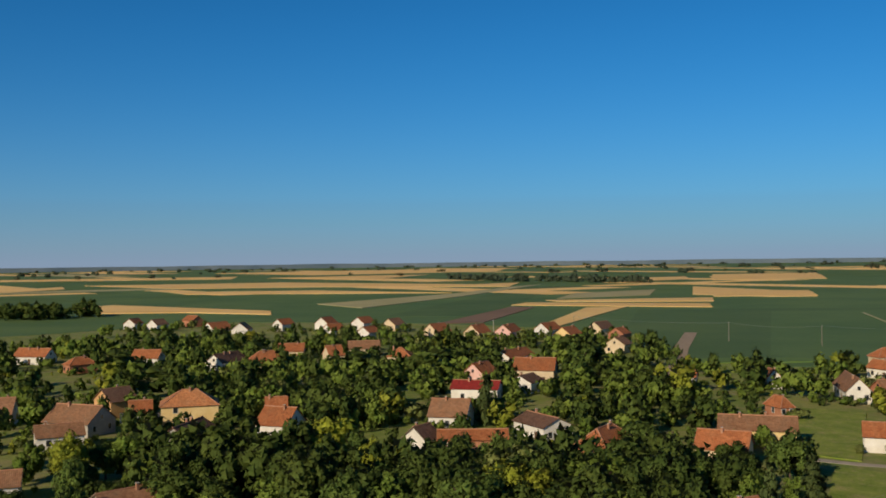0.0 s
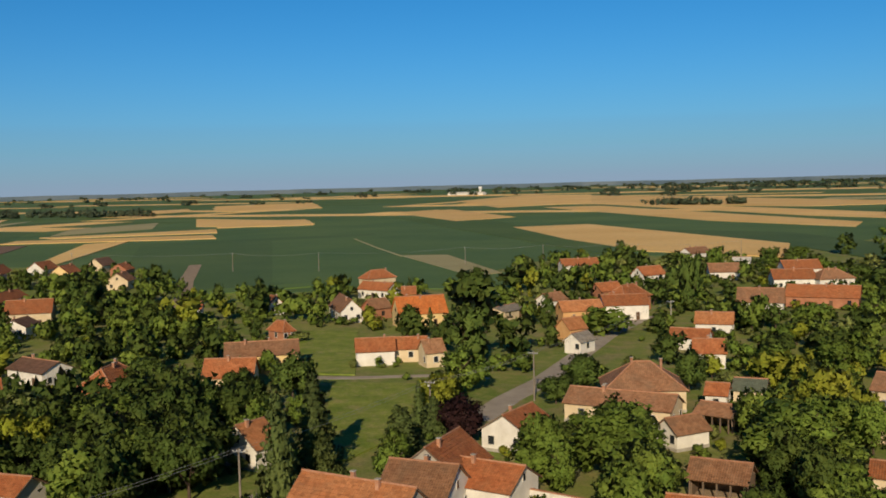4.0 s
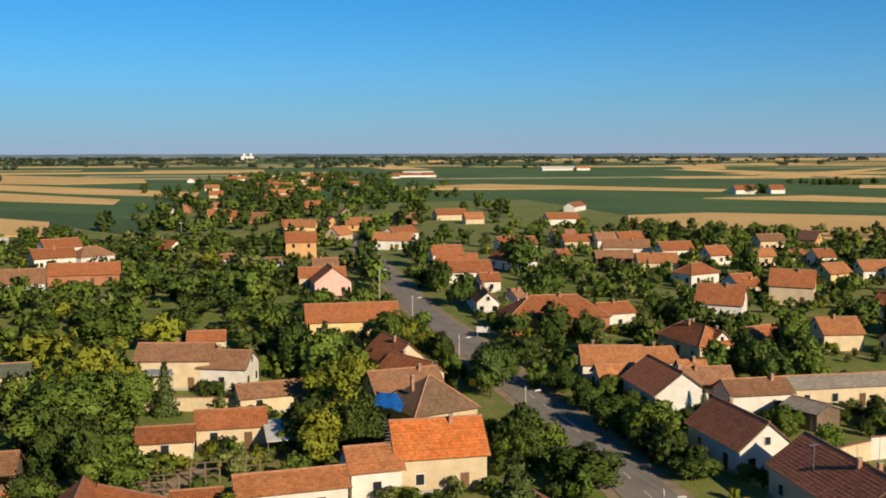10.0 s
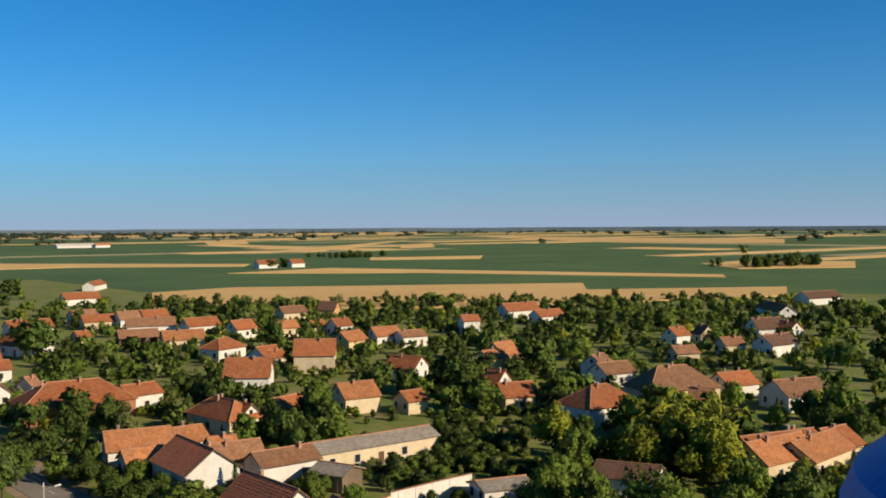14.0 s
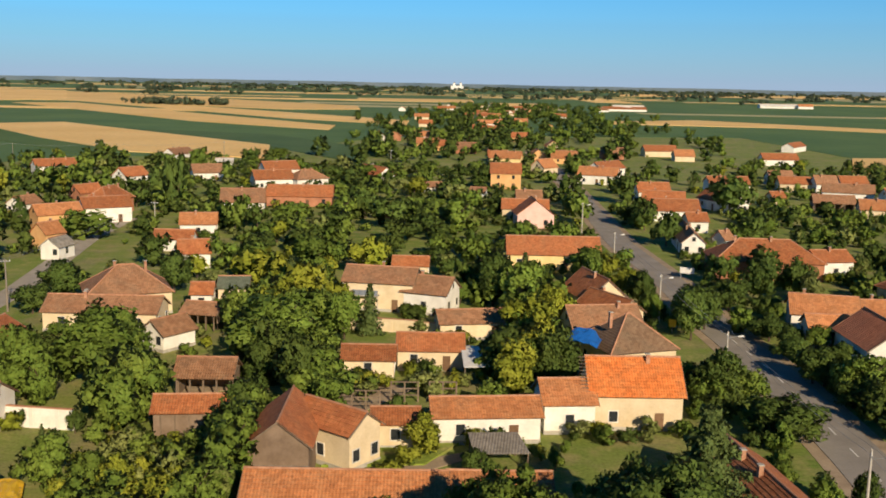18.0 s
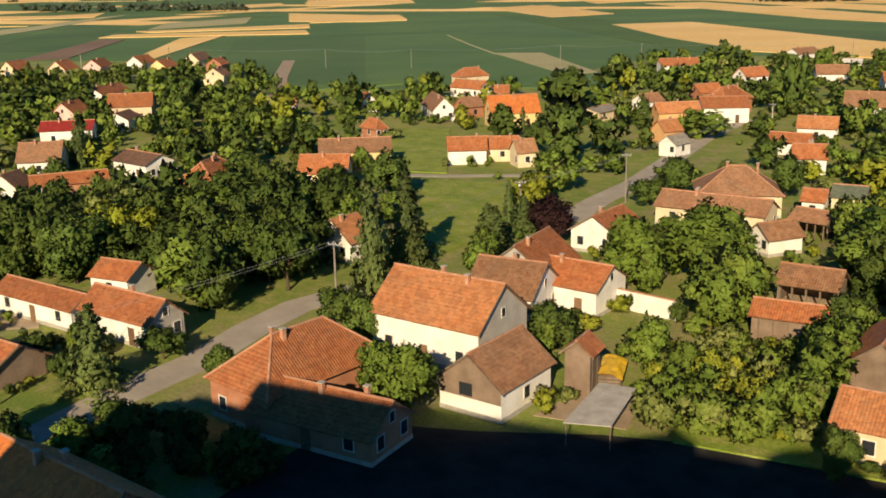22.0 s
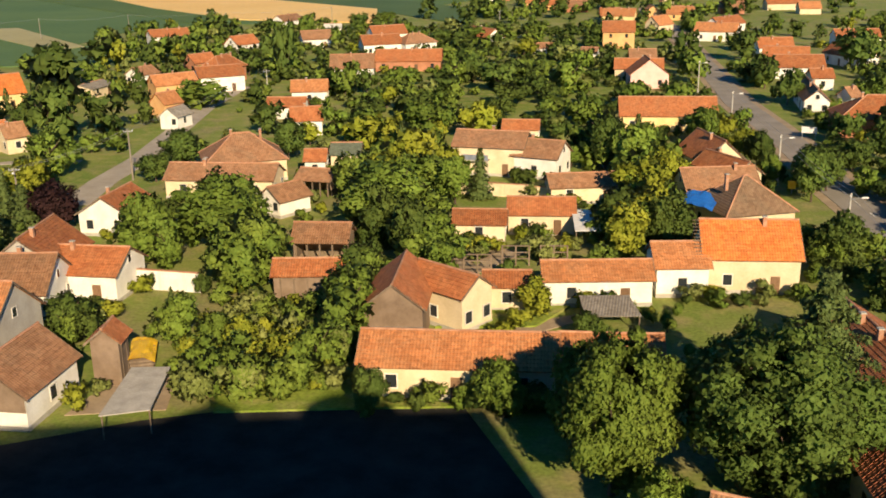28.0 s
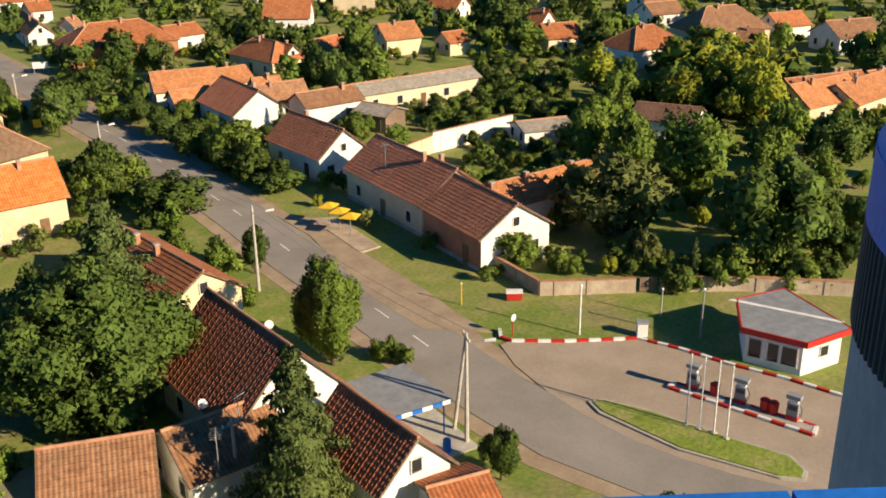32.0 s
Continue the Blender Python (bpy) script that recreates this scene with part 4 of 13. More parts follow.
house(-209.5, 256.6, -4, 14.0, 6.5, 3.0, 5.5, "red", "white", chimneys=2)
house(-159.1, 211.9, 51, 13.6, 9.5, 3.6, 8.0, "bright", "yellow", chimneys=2)
house(-182.0, 237.3, 38, 4.7, 7.0, 3.0, 7.0, "red", "cream", chimneys=1)
house(-185.9, 212.9, -38, 18.4, 7.0, 3.0, 6.5, "brown", "white", chimneys=2)
house(-179.2, 218.5, 76, 6.8, 7.0, 3.0, 5.5, "brown", "brick", chimneys=1)
house(-134.1, 162.6, 42, 8.6, 7.0, 3.0, 5.5, "red", "white", chimneys=1)
house(-130.0, 169.6, 38, 7.5, 7.0, 2.8, 5.0, "red", "cream", chimneys=1)
house(-121.9, 166.2, 56, 4.8, 6.0, 3.0, 5.5, "brown", "cream", chimneys=1)
house(-100.4, 94.4, 89, 5.3, 8.0, 3.0, 6.0, "orange", "white", chimneys=1)
house(-174.8, 176.0, -13, 7.6, 4.0, 2.5, 5.0, "red", "brick", hip=True, chimneys=1)
house(-146.3, 233.9, 89, 11.1, 8.0, 2.4, 3.5, "grey", "cream", chimneys=0)
house(-185.2, 352.1, 44, 15.2, 8.0, 4.0, 6.5, "red", "white", chimneys=2)
house(-142.8, 254.6, 73, 7.4, 7.0, 3.0, 5.0, "brown", "white", chimneys=1)
house(-123.1, 234.1, 47, 11.7, 7.0, 3.5, 6.0, "orange", "ochre", chimneys=1)
house(-116.5, 247.0, 38, 12.5, 9.0, 4.0, 6.5, "red", "white", chimneys=1)
house(-122.1, 261.6, 80, 13.5, 8.0, 4.0, 7.5, "red", "brick", hip=True, chimneys=2)
house(-138.9, 282.4, 61, 8.6, 7.0, 3.0, 5.5, "red", "brick", chimneys=1)
house(-147.6, 334.0, 65, 10.8, 8.0, 3.0, 6.0, "red", "white", chimneys=1)
house(-167.2, 429.0, 74, 14.8, 8.0, 3.5, 6.0, "brown", "white", chimneys=2)
house(-111.2, 207.3, 66, 5.6, 6.0, 3.0, 5.5, "orange", "ochre", chimneys=1)
house(-102.3, 194.5, 85, 6.5, 5.0, 2.6, 4.5, "grey", "white", chimneys=0)
house(-84.9, 230.0, 16, 9.1, 7.0, 3.0, 5.5, "orange", "white", chimneys=1)
house(-71.9, 191.6, 23, 6.7, 7.0, 3.0, 5.5, "red", "white", chimneys=1)
house(-82.8, 209.4, 9, 9.0, 6.0, 2.6, 4.5, "red", "white", chimneys=0)
house(-68.9, 152.8, 30, 13.7, 11.0, 3.6, 7.5, "brown", "cream", hip=True, chimneys=2)
house(-66.9, 141.2, 6, 17.6, 7.5, 3.0, 5.0, "brown", "cream", chimneys=2)
house(-85.6, 266.6, 15, 12.3, 9.0, 4.0, 7.5, "brown", "white", chimneys=1)
house(-76.4, 293.6, 9, 20.0, 11.0, 3.0, 6.0, "red", "brick", chimneys=2)
house(-97.0, 333.7, 30, 13.8, 9.0, 3.5, 6.5, "red", "white", chimneys=1)
house(-104.8, 370.0, 37, 14.1, 9.0, 3.5, 6.5, "red", "white", chimneys=1)
house(-86.0, 338.6, 47, 13.2, 9.0, 3.5, 6.5, "brown", "white", hip=True, chimneys=2)
house(-127.2, 353.6, 30, 11.3, 8.0, 3.0, 6.0, "brown", "white", chimneys=1)
house(-136.3, 400.5, 14, 7.4, 7.0, 3.0, 4.5, "pale", "white", chimneys=0)
house(-67.2, 367.5, -50, 17.2, 8.0, 3.0, 6.0, "red", "white", chimneys=2)
house(-18.2, 359.9, 4, 11.4, 10.0, 5.5, 9.0, "red", "ochre", chimneys=1)
house(-8.1, 299.2, 7, 8.1, 8.0, 3.0, 6.0, "brown", "cream", chimneys=1)
house(-8.4, 280.1, 2, 13.4, 8.0, 3.0, 5.5, "red", "cream", chimneys=1)
house(-5.8, 265.5, 100, 10.0, 10.5, 3.5, 7.5, "red", "pink", chimneys=1)
house(-41.3, 329.2, 24, 7.5, 7.0, 3.0, 4.5, "brown", "white", chimneys=0)
house(-24.6, 317.1, -5, 5.5, 7.0, 3.0, 4.5, "brown", "white", chimneys=0)
house(-0.3, 206.3, 6, 19.5, 9.0, 3.2, 6.5, "red", "yellow", chimneys=0)
house(-27.2, 187.8, 5, 7.3, 6.0, 3.0, 4.5, "red", "cream", chimneys=0)
house(-53.6, 161.7, 11, 5.5, 7.0, 3.0, 4.5, "green", "cream", chimneys=0)
house(-28.4, 163.0, -4, 12.5, 8.0, 4.8, 7.0, "brown", "cream", chimneys=1)
house(-20.0, 161.5, -14, 8.4, 7.5, 3.6, 6.0, "brown", "white", chimneys=1)
house(7.1, 167.0, -69, 11.7, 8.0, 3.0, 6.5, "red", "cream", chimneys=1)
house(9.3, 157.9, -55, 10.8, 6.0, 2.8, 5.0, "red", "cream", chimneys=1)
house(-22.7, 450.3, -6, 14.3, 9.0, 4.0, 7.0, "orange", "yellow", chimneys=2)
house(-5.3, 411.3, 55, 10.2, 8.0, 3.5, 7.0, "orange", "cream", chimneys=1)
house(16.0, 384.8, -13, 15.4, 9.0, 3.5, 6.5, "orange", "white", chimneys=2)
house(20.4, 420.8, 53, 18.1, 8.0, 3.0, 6.0, "red", "white", chimneys=2)
house(60.5, 366.4, 8, 15.1, 9.0, 3.5, 6.0, "red", "white", chimneys=2)
house(51.1, 314.5, -64, 17.5, 8.0, 3.0, 6.0, "red", "white", chimneys=2)
house(31.5, 335.5, 10, 11.3, 8.0, 3.0, 6.0, "red", "white", chimneys=1)
house(32.5, 308.6, -4, 13.1, 8.0, 3.0, 6.0, "red", "white", chimneys=1)
house(33.6, 287.6, 5, 13.3, 9.0, 3.0, 6.0, "red", "white", chimneys=1)
house(36.7, 266.6, 6, 5.8, 8.0, 3.0, 5.0, "red", "white", chimneys=1)
house(31.0, 235.7, -90, 20.8, 6.0, 3.0, 5.5, "brown", "white", chimneys=2)
house(84.5, 317.2, -4, 12.7, 8.0, 3.2, 5.5, "brown", "wood", chimneys=0, open_front=True)
house(94.3, 302.6, -5, 13.0, 8.0, 3.2, 6.0, "orange", "cream", chimneys=1)
house(97.8, 350.0, -11, 16.9, 8.0, 3.2, 6.0, "brown", "white", chimneys=2)
house(112.3, 340.3, 10, 12.8, 8.0, 3.2, 6.0, "red", "white", chimneys=1)
house(96.4, 375.4, 9, 8.6, 7.0, 3.5, 6.5, "brown", "white", chimneys=1)
house(157.8, 366.0, 5, 11.2, 8.0, 3.5, 6.0, "brown", "cream", chimneys=1)
house(151.1, 309.5, 5, 6.9, 8.0, 3.5, 6.0, "red", "white", chimneys=1)
house(177.7, 373.9, -46, 8.0, 8.0, 3.0, 6.5, "dark", "ochre", chimneys=1)
house(97.2, 274.5, 27, 11.7, 8.0, 3.2, 6.0, "red", "white", chimneys=1, hip=True)
house(120.8, 323.2, 16, 8.9, 8.0, 3.0, 6.0, "red", "white", chimneys=1)
house(81.0, 211.9, -30, 10.5, 9.0, 4.5, 8.5, "red", "white", chimneys=1)
house(135.5, 270.6, 19, 8.8, 8.0, 3.2, 6.0, "orange", "yellow", chimneys=1)
house(138.9, 614.4, 61, 25.1, 8.0, 3.0, 5.5, "red", "white", chimneys=2)
house(101.7, 253.5, 17, 7.3, 8.0, 3.0, 5.5, "red", "white", chimneys=1)
house(38.8, 234.5, 36, 3.5, 5.0, 3.0, 5.0, "brown", "white", chimneys=1)
house(92.3, 182.2, -0, 8.5, 8.0, 3.2, 6.0, "orange", "cream", chimneys=1)
house(42.3, 206.4, 2, 22.0, 12.0, 3.6, 7.5, "red", "brick", hip=True, chimneys=2)
house(55.3, 208.1, 16, 8.1, 8.0, 3.6, 5.5, "red", "white", chimneys=1)
house(108.5, 236.7, -30, 11.0, 8.0, 4.5, 8.5, "red", "cream", chimneys=1)
house(63.2, 178.3, -76, 14.8, 8.0, 3.0, 6.0, "red", "cream", hip=True, chimneys=2)
house(65.4, 175.0, -74, 6.1, 6.0, 3.0, 5.5, "red", "white", chimneys=1)
house(77.4, 182.6, 24, 7.6, 6.0, 2.6, 4.5, "red", "cream", chimneys=0)
house(101.1, 174.8, 7, 5.6, 6.0, 2.6, 4.5, "red", "cream", chimneys=0)
house(150.3, 276.4, 2, 9.6, 8.0, 3.2, 6.0, "orange", "white", chimneys=1)
house(156.3, 270.5, 1, 9.4, 8.0, 3.2, 5.0, "brown", "white", chimneys=1)
house(191.0, 289.5, -12, 6.7, 7.0, 4.5, 6.5, "red", "white", chimneys=1)
house(237.0, 323.4, 2, 16.8, 9.0, 3.5, 6.5, "red", "white", chimneys=2)
house(234.4, 301.4, 3, 12.9, 8.0, 3.0, 5.5, "red", "white", chimneys=1)
house(155.0, 218.8, 13, 7.5, 8.0, 3.2, 6.5, "orange", "yellow", chimneys=1)
house(149.1, 215.9, 12, 7.1, 8.0, 3.0, 5.0, "orange", "yellow", chimneys=1)
house(124.6, 177.8, -72, 4.7, 7.0, 3.2, 6.5, "red", "white", chimneys=1)
house(120.9, 166.2, -11, 8.1, 8.0, 3.0, 5.5, "red", "cream", chimneys=1)
house(157.6, 177.9, -5, 9.1, 8.0, 3.2, 5.5, "brown", "white", chimneys=1)
house(159.0, 184.8, 19, 6.1, 7.0, 4.0, 6.5, "brown", "white", chimneys=1)
house(127.0, 147.2, 3, 14.1, 10.0, 3.4, 7.0, "red", "white", hip=True, chimneys=2)
house(151.9, 152.9, -10, 18.0, 11.0, 3.6, 8.0, "brown", "cream", hip=True, chimneys=2)
house(168.8, 151.4, -5, 9.1, 8.0, 3.0, 5.5, "red", "white", chimneys=1)
house(149.6, 142.2, -49, 5.3, 8.0, 3.0, 5.0, "brown", "white", chimneys=1)
house(223.8, 223.4, 4, 6.9, 7.0, 3.5, 6.0, "red", "white", chimneys=1)
house(235.5, 223.0, -103, 5.6, 6.0, 3.0, 6.0, "dark", "cream", chimneys=1)
house(261.7, 221.0, -14, 11.4, 9.0, 3.5, 7.0, "dark", "white", chimneys=1)
house(232.6, 192.9, 4, 12.8, 8.0, 3.2, 6.0, "dark", "white", chimneys=1)
house(223.3, 201.3, -16, 7.1, 7.0, 2.8, 5.0, "brown", "cream", chimneys=1)
house(200.0, 196.9, -16, 7.3, 7.0, 2.6, 4.5, "brown", "cream", chimneys=0)
house(121.4, 211.6, -60, 8.7, 8.0, 3.2, 6.0, "red", "white", chimneys=1)
house(123.6, 102.1, -7, 14.8, 9.0, 3.2, 6.0, "red", "cream", chimneys=2)
house(136.2, 101.7, -0, 6.7, 8.0, 3.0, 5.5, "red", "cream", chimneys=1)
house(169.2, 135.4, -11, 11.2, 10.0, 3.2, 6.0, "brown", "white", chimneys=1)
house(171.1, 153.7, -13, 7.7, 7.0, 3.0, 5.0, "red", "white", chimneys=1)
house(265.8, 215.2, -89, 7.0, 8.0, 3.2, 6.0, "red", "white", chimneys=1)
house(323.7, 268.1, -121, 27.0, 8.0, 3.0, 6.0, "red", "white", chimneys=2)
house(393.9, 301.9, -4, 22.6, 10.0, 3.0, 6.0, "dark", "white", chimneys=2)
house(-109.9, 54.7, 6, 15.6, 5.2, 2.6, 4.1, "red", "white", chimneys=0, gable="grey")
house(-96.2, 57.3, 6, 12.2, 5.8, 2.8, 5.2, "red", "white", chimneys=1, gable="grey")
house(-97.5, 42.0, 6, 9.8, 7.2, 1.9, 4.0, "red", "wood", chimneys=0)
house(-108.1, 39.0, 12, 4.3, 5.0, 2.2, 3.6, "brown", "white", chimneys=0)
house(-112.7, 43.8, 98, 7.0, 4.4, 2.2, 2.9, "brown", "wood", chimneys=0, open_front=True)
house(-97.9, 19.7, 14, 5.4, 4.6, 2.0, 3.4, "orange", "wood", chimneys=0)
house(-92.2, 13.2, 14, 5.0, 4.0, 1.8, 2.6, "brown", "wood", chimneys=0)
house(-110.7, 65.3, 16, 6.6, 6.0, 2.8, 4.5, "red", "white", chimneys=0)
# brick on the next two houses is a dark stand-in for the silo's shadow
house(-67.3, 56.8, 89, 15.1, 9.0, 3.6, 7.5, "red", "brick", hip=True, chimneys=2)
house(-59.8, 53.1, 10, 14.0, 7.0, 2.3, 4.7, "red", "brick", chimneys=2)
house(-64.8, 75.2, 5, 14.1, 10.0, 4.5, 8.5, "orange", "white", chimneys=2, gable="grey")
house(-67.0, 89.3, 12, 8.8, 9.0, 3.2, 6.5, "brown", "white", chimneys=1)
# brick wall picked to darken what the silo's shadow should darken
house(-61.3, 29.8, 3, 15.0, 9.0, 3.4, 6.5, "bright", "brick", chimneys=2)
house(-69.4, 14.2, 102, 13.8, 13.0, 3.8, 5.5, "pale", "white", chimneys=0)
house(-69.1, 96.0, 101, 10.3, 9.0, 4.0, 7.5, "red", "grey", chimneys=1)
house(-62.8, 96.2, 3, 10.0, 8.0, 3.2, 5.5, "red", "white", chimneys=1)
house(-47.9, 74.6, 102, 3.3, 3.4, 4.2, 5.6, "red", "wood", chimneys=1)
house(-53.1, 68.1, 94, 9.1, 7.6, 3.0, 6.0, "brown", "white", chimneys=0, gable="wood")
house(-73.6, 120.7, 93, 9.1, 8.0, 3.0, 5.5, "red", "white", chimneys=1)
house(-16.9, 79.9, 7, 17.6, 8.0, 3.0, 5.0, "orange", "cream", chimneys=0)
house(-3.9, 81.7, 7, 9.2, 8.0, 3.0, 5.0, "orange", "cream", chimneys=0)
house(-25.5, 91.9, -83, 11.0, 6.6, 3.9, 6.5, "red", "wood", chimneys=1)
house(-21.1, 94.7, -31, 8.5, 5.4, 3.9, 5.8, "red", "cream", chimneys=0)
house(-15.9, 100.0, 9, 5.4, 5.0, 2.8, 4.0, "red", "cream", chimneys=0)
house(-6.8, 103.6, 12, 12.1, 6.0, 3.0, 4.5, "orange", "white", chimneys=0)
house(1.8, 108.6, 12, 6.3, 7.0, 3.4, 5.5, "orange", "white", chimneys=0)
house(9.3, 111.7, 7, 10.9, 8.5, 4.0, 7.5, "bright", "cream", chimneys=1)
house(10.3, 133.5, 26, 10.4, 10.0, 3.4, 7.5, "aged", "cream", hip=True, chimneys=1)
house(7.2, 144.9, 16, 11.0, 8.0, 3.4, 6.0, "brown", "white", chimneys=1)
house(-16.0, 129.8, 7, 9.3, 7.0, 2.8, 4.5, "red", "cream", chimneys=0)
house(-23.3, 124.1, 7, 7.3, 6.0, 2.6, 4.0, "red", "cream", chimneys=0)
house(-11.6, 146.3, 17, 11.7, 6.0, 2.6, 4.2, "brown", "cream", chimneys=0)
house(-41.0, 113.0, 7, 7.4, 6.0, 2.6, 4.5, "brown", "wood", chimneys=0, open_front=True)
house(-38.3, 100.4, 12, 8.2, 5.0, 2.6, 4.0, "red", "wood", chimneys=0)
house(-53.6, 132.2, 62, 6.4, 5.4, 2.4, 4.4, "brown", "white", chimneys=0)
house(-52.5, 144.0, -5, 6.2, 6.0, 2.6, 4.0, "brown", "wood", chimneys=0, open_front=True)
house(-57.1, 155.9, 11, 4.0, 5.0, 2.8, 4.5, "red", "white", chimneys=0)
house(47.0, 116.1, -81, 13.1, 8.0, 3.2, 6.5, "stripe", "white", chimneys=1)
house(50.2, 95.4, -86, 17.0, 9.5, 3.6, 7.0, "stripe", "cream", chimneys=2)
house(50.6, 81.2, -88, 11.5, 9.0, 3.6, 6.5, "stripe", "brick", chimneys=1, gable="white")
house(46.0, 142.4, -84, 12.9, 9.0, 3.2, 6.5, "stripe", "white", chimneys=1)
house(61.4, 86.8, 7, 14.9, 6.5, 3.0, 5.0, "orange", "white", chimneys=2)
house(42.8, 161.5, -7, 10.7, 9.0, 3.0, 5.5, "orange", "white", chimneys=1)
house(41.3, 152.0, 3, 7.3, 5.0, 2.8, 4.5, "orange", "white", chimneys=0)
house(50.8, 161.8, 6, 5.7, 8.0, 3.0, 5.0, "orange", "white", chimneys=1)
house(53.1, 151.2, -7, 4.7, 7.0, 3.0, 5.0, "orange", "white", chimneys=1)
house(52.8, 144.0, 0, 7.8, 7.0, 3.0, 5.5, "brown", "white", chimneys=1)
house(57.7, 138.0, 6, 10.2, 6.5, 3.2, 5.0, "brown", "white", chimneys=1)
house(74.7, 141.7, 5, 23.0, 6.5, 3.2, 4.5, "grey", "cream", chimneys=0)
house(62.8, 130.1, -61, 6.3, 6.0, 2.6, 3.6, "grey", "wood", chimneys=0)
house(78.2, 110.9, -10, 7.8, 6.0, 2.6, 3.4, "grey", "white", chimneys=0)
house(18.3, 84.0, -77, 16.2, 8.0, 3.4, 6.0, "red", "cream", chimneys=2)
house(18.8, 61.1, -81, 12.0, 9.6, 3.4, 8.4, "maroon", "white", chimneys=0)
house(7.0, 55.1, -13, 6.8, 9.6, 2.6, 5.5, "brown", "white", chimneys=0)
house(22.5, 48.4, -82, 8.5, 6.0, 3.4, 6.4, "maroon", "white", chimneys=0)
house(23.3, 47.9, 1, 3.8, 5.0, 2.6, 3.4, "orange", "white", chimneys=0)
house(24.7, 42.5, -6, 4.1, 6.0, 2.8, 4.0, "red", "white", chimneys=0)
house(14.4, 55.4, 8, 7.3, 7.4, 2.8, 5.0, "brown", "white", chimneys=0)
house(120.6, 100.2, 4, 13.6, 8.0, 3.2, 6.0, "orange", "cream", chimneys=2)
house(128.3, 99.3, 13, 14.7, 8.0, 3.0, 5.5, "orange", "cream", chimneys=2)
house(95.6, 104.5, -55, 9.3, 8.0, 3.0, 4.5, "dark", "white", chimneys=0)
house(53.4, 542.3, 13, 18, 9.0, 3.0, 6.0, "red", "cream", chimneys=1)
house(106.6, 502.2, 9, 18, 9.0, 3.0, 6.0, "red", "white", chimneys=1)
house(86.5, 403.5, 8, 10.0, 8.0, 3.0, 5.5, "brown", "white", chimneys=1)
house(86.4, 378.8, 3, 12.0, 8.0, 3.0, 5.5, "red", "cream", chimneys=1)
house(109.6, 388.5, 6, 10.6, 8.0, 3.0, 5.5, "red", "cream", chimneys=1)
house(103.5, 251.6, 4, 5, 6.0, 2.6, 4.5, "red", "cream", chimneys=1)
house(134.8, 318.3, 3, 7.8, 8.0, 3.0, 5.5, "orange", "cream", chimneys=1)
house(145.9, 317.1, 8, 5.9, 7.0, 3.0, 5.0, "red", "cream", chimneys=1)
house(70.7, 332.6, 16, 5, 6.0, 2.6, 4.5, "red", "cream", chimneys=1)
house(-586.3, 98.8, 140, 10.5, 8.0, 3.4, 6.5, "red", "white", chimneys=1)
house(-568.6, 108.7, 130, 10.5, 8.0, 3.4, 6.5, "brown", "white", chimneys=1)
house(-593.7, 133.7, 20, 11.5, 8.0, 3.6, 6.5, "red", "brick", chimneys=1)
house(-513.7, 128.2, 120, 13.5, 9.0, 3.4, 7.0, "red", "white", chimneys=2)
house(-492.9, 135.5, 150, 10.5, 9.0, 4.0, 7.5, "brown", "white", chimneys=1)
house(-527.9, 168.3, 120, 10.5, 8.0, 3.4, 6.5, "red", "white", chimneys=1)
house(-511.8, 187.0, 130, 11.5, 9.0, 4.0, 7.5, "red", "white", chimneys=1)
house(-469.2, 175.2, 110, 9.5, 8.0, 3.4, 6.5, "red", "white", chimneys=1)
house(-508.1, 207.1, 125, 12.5, 9.0, 3.6, 7.0, "red", "white", chimneys=1)
house(-447.1, 184.9, 120, 9.5, 8.0, 3.2, 6.0, "red", "white", chimneys=1)
house(-484.4, 214.7, 125, 11.5, 9.0, 3.6, 7.0, "brown", "cream", chimneys=1)
house(-426.7, 211.5, 115, 11.5, 9.0, 3.8, 7.5, "red", "cream", chimneys=1)
house(-408.2, 223.3, 120, 11.5, 9.0, 3.6, 7.5, "red", "cream", chimneys=1)
house(-394.4, 231.8, 125, 12.5, 9.0, 4.6, 8.0, "red", "pink", chimneys=1)
house(-406.4, 260.7, 115, 12.5, 9.0, 3.6, 7.0, "red", "white", chimneys=1)
house(-376.6, 252.3, 120, 12.5, 9.0, 3.6, 7.0, "red", "yellow", chimneys=1)
house(-396.6, 284.7, 110, 11.5, 9.0, 3.6, 7.0, "dark", "cream", chimneys=1)
house(-323.7, 240.7, 125, 10.5, 9.0, 3.4, 6.5, "brown", "cream", chimneys=1)
house(-369.6, 275.6, 120, 9.5, 8.0, 3.2, 6.0, "red", "brick", chimneys=1)
house(-267.4, 147.1, 120, 9.5, 8.0, 3.2, 6.5, "red", "pink", chimneys=1)
house(-243.8, 149.0, 120, 8.5, 8.0, 3.0, 5.0, "dark", "white", chimneys=1)

# ---- the silo house under the camera, which casts the long shadow ----
M_SILO = mottled("silo_concrete", (0.30, 0.29, 0.28), (0.42, 0.40, 0.38), 0.3, fine=20, rough=0.9)
U, N = Vector((0.9635, 0.2677)), Vector((-0.2677, 0.9635))


def plan(s, n):
    return tuple(U * s + N * n)


silo = tagged(new("silo_building"), "tall grey concrete grain silo building with blue edging", "silo building")
child("main_block", mesh("main_block", *prism([plan(-34.3, -16), plan(24.0, -16), plan(24.0, -1.9), plan(-34.3, -1.9)], 0, 36.4), M_SILO), silo)
child("left_block", mesh("left_block", *prism([plan(-43.7, -16), plan(-34.4, -16), plan(-34.4, -2.4), plan(-43.7, -2.4)], 0, 33.8), M_SILO), silo)
E, G = Vector((0.454, 0.891)), Vector((0.891, -0.454))


def rim(s, d):
    return tuple(E * d + G * s)


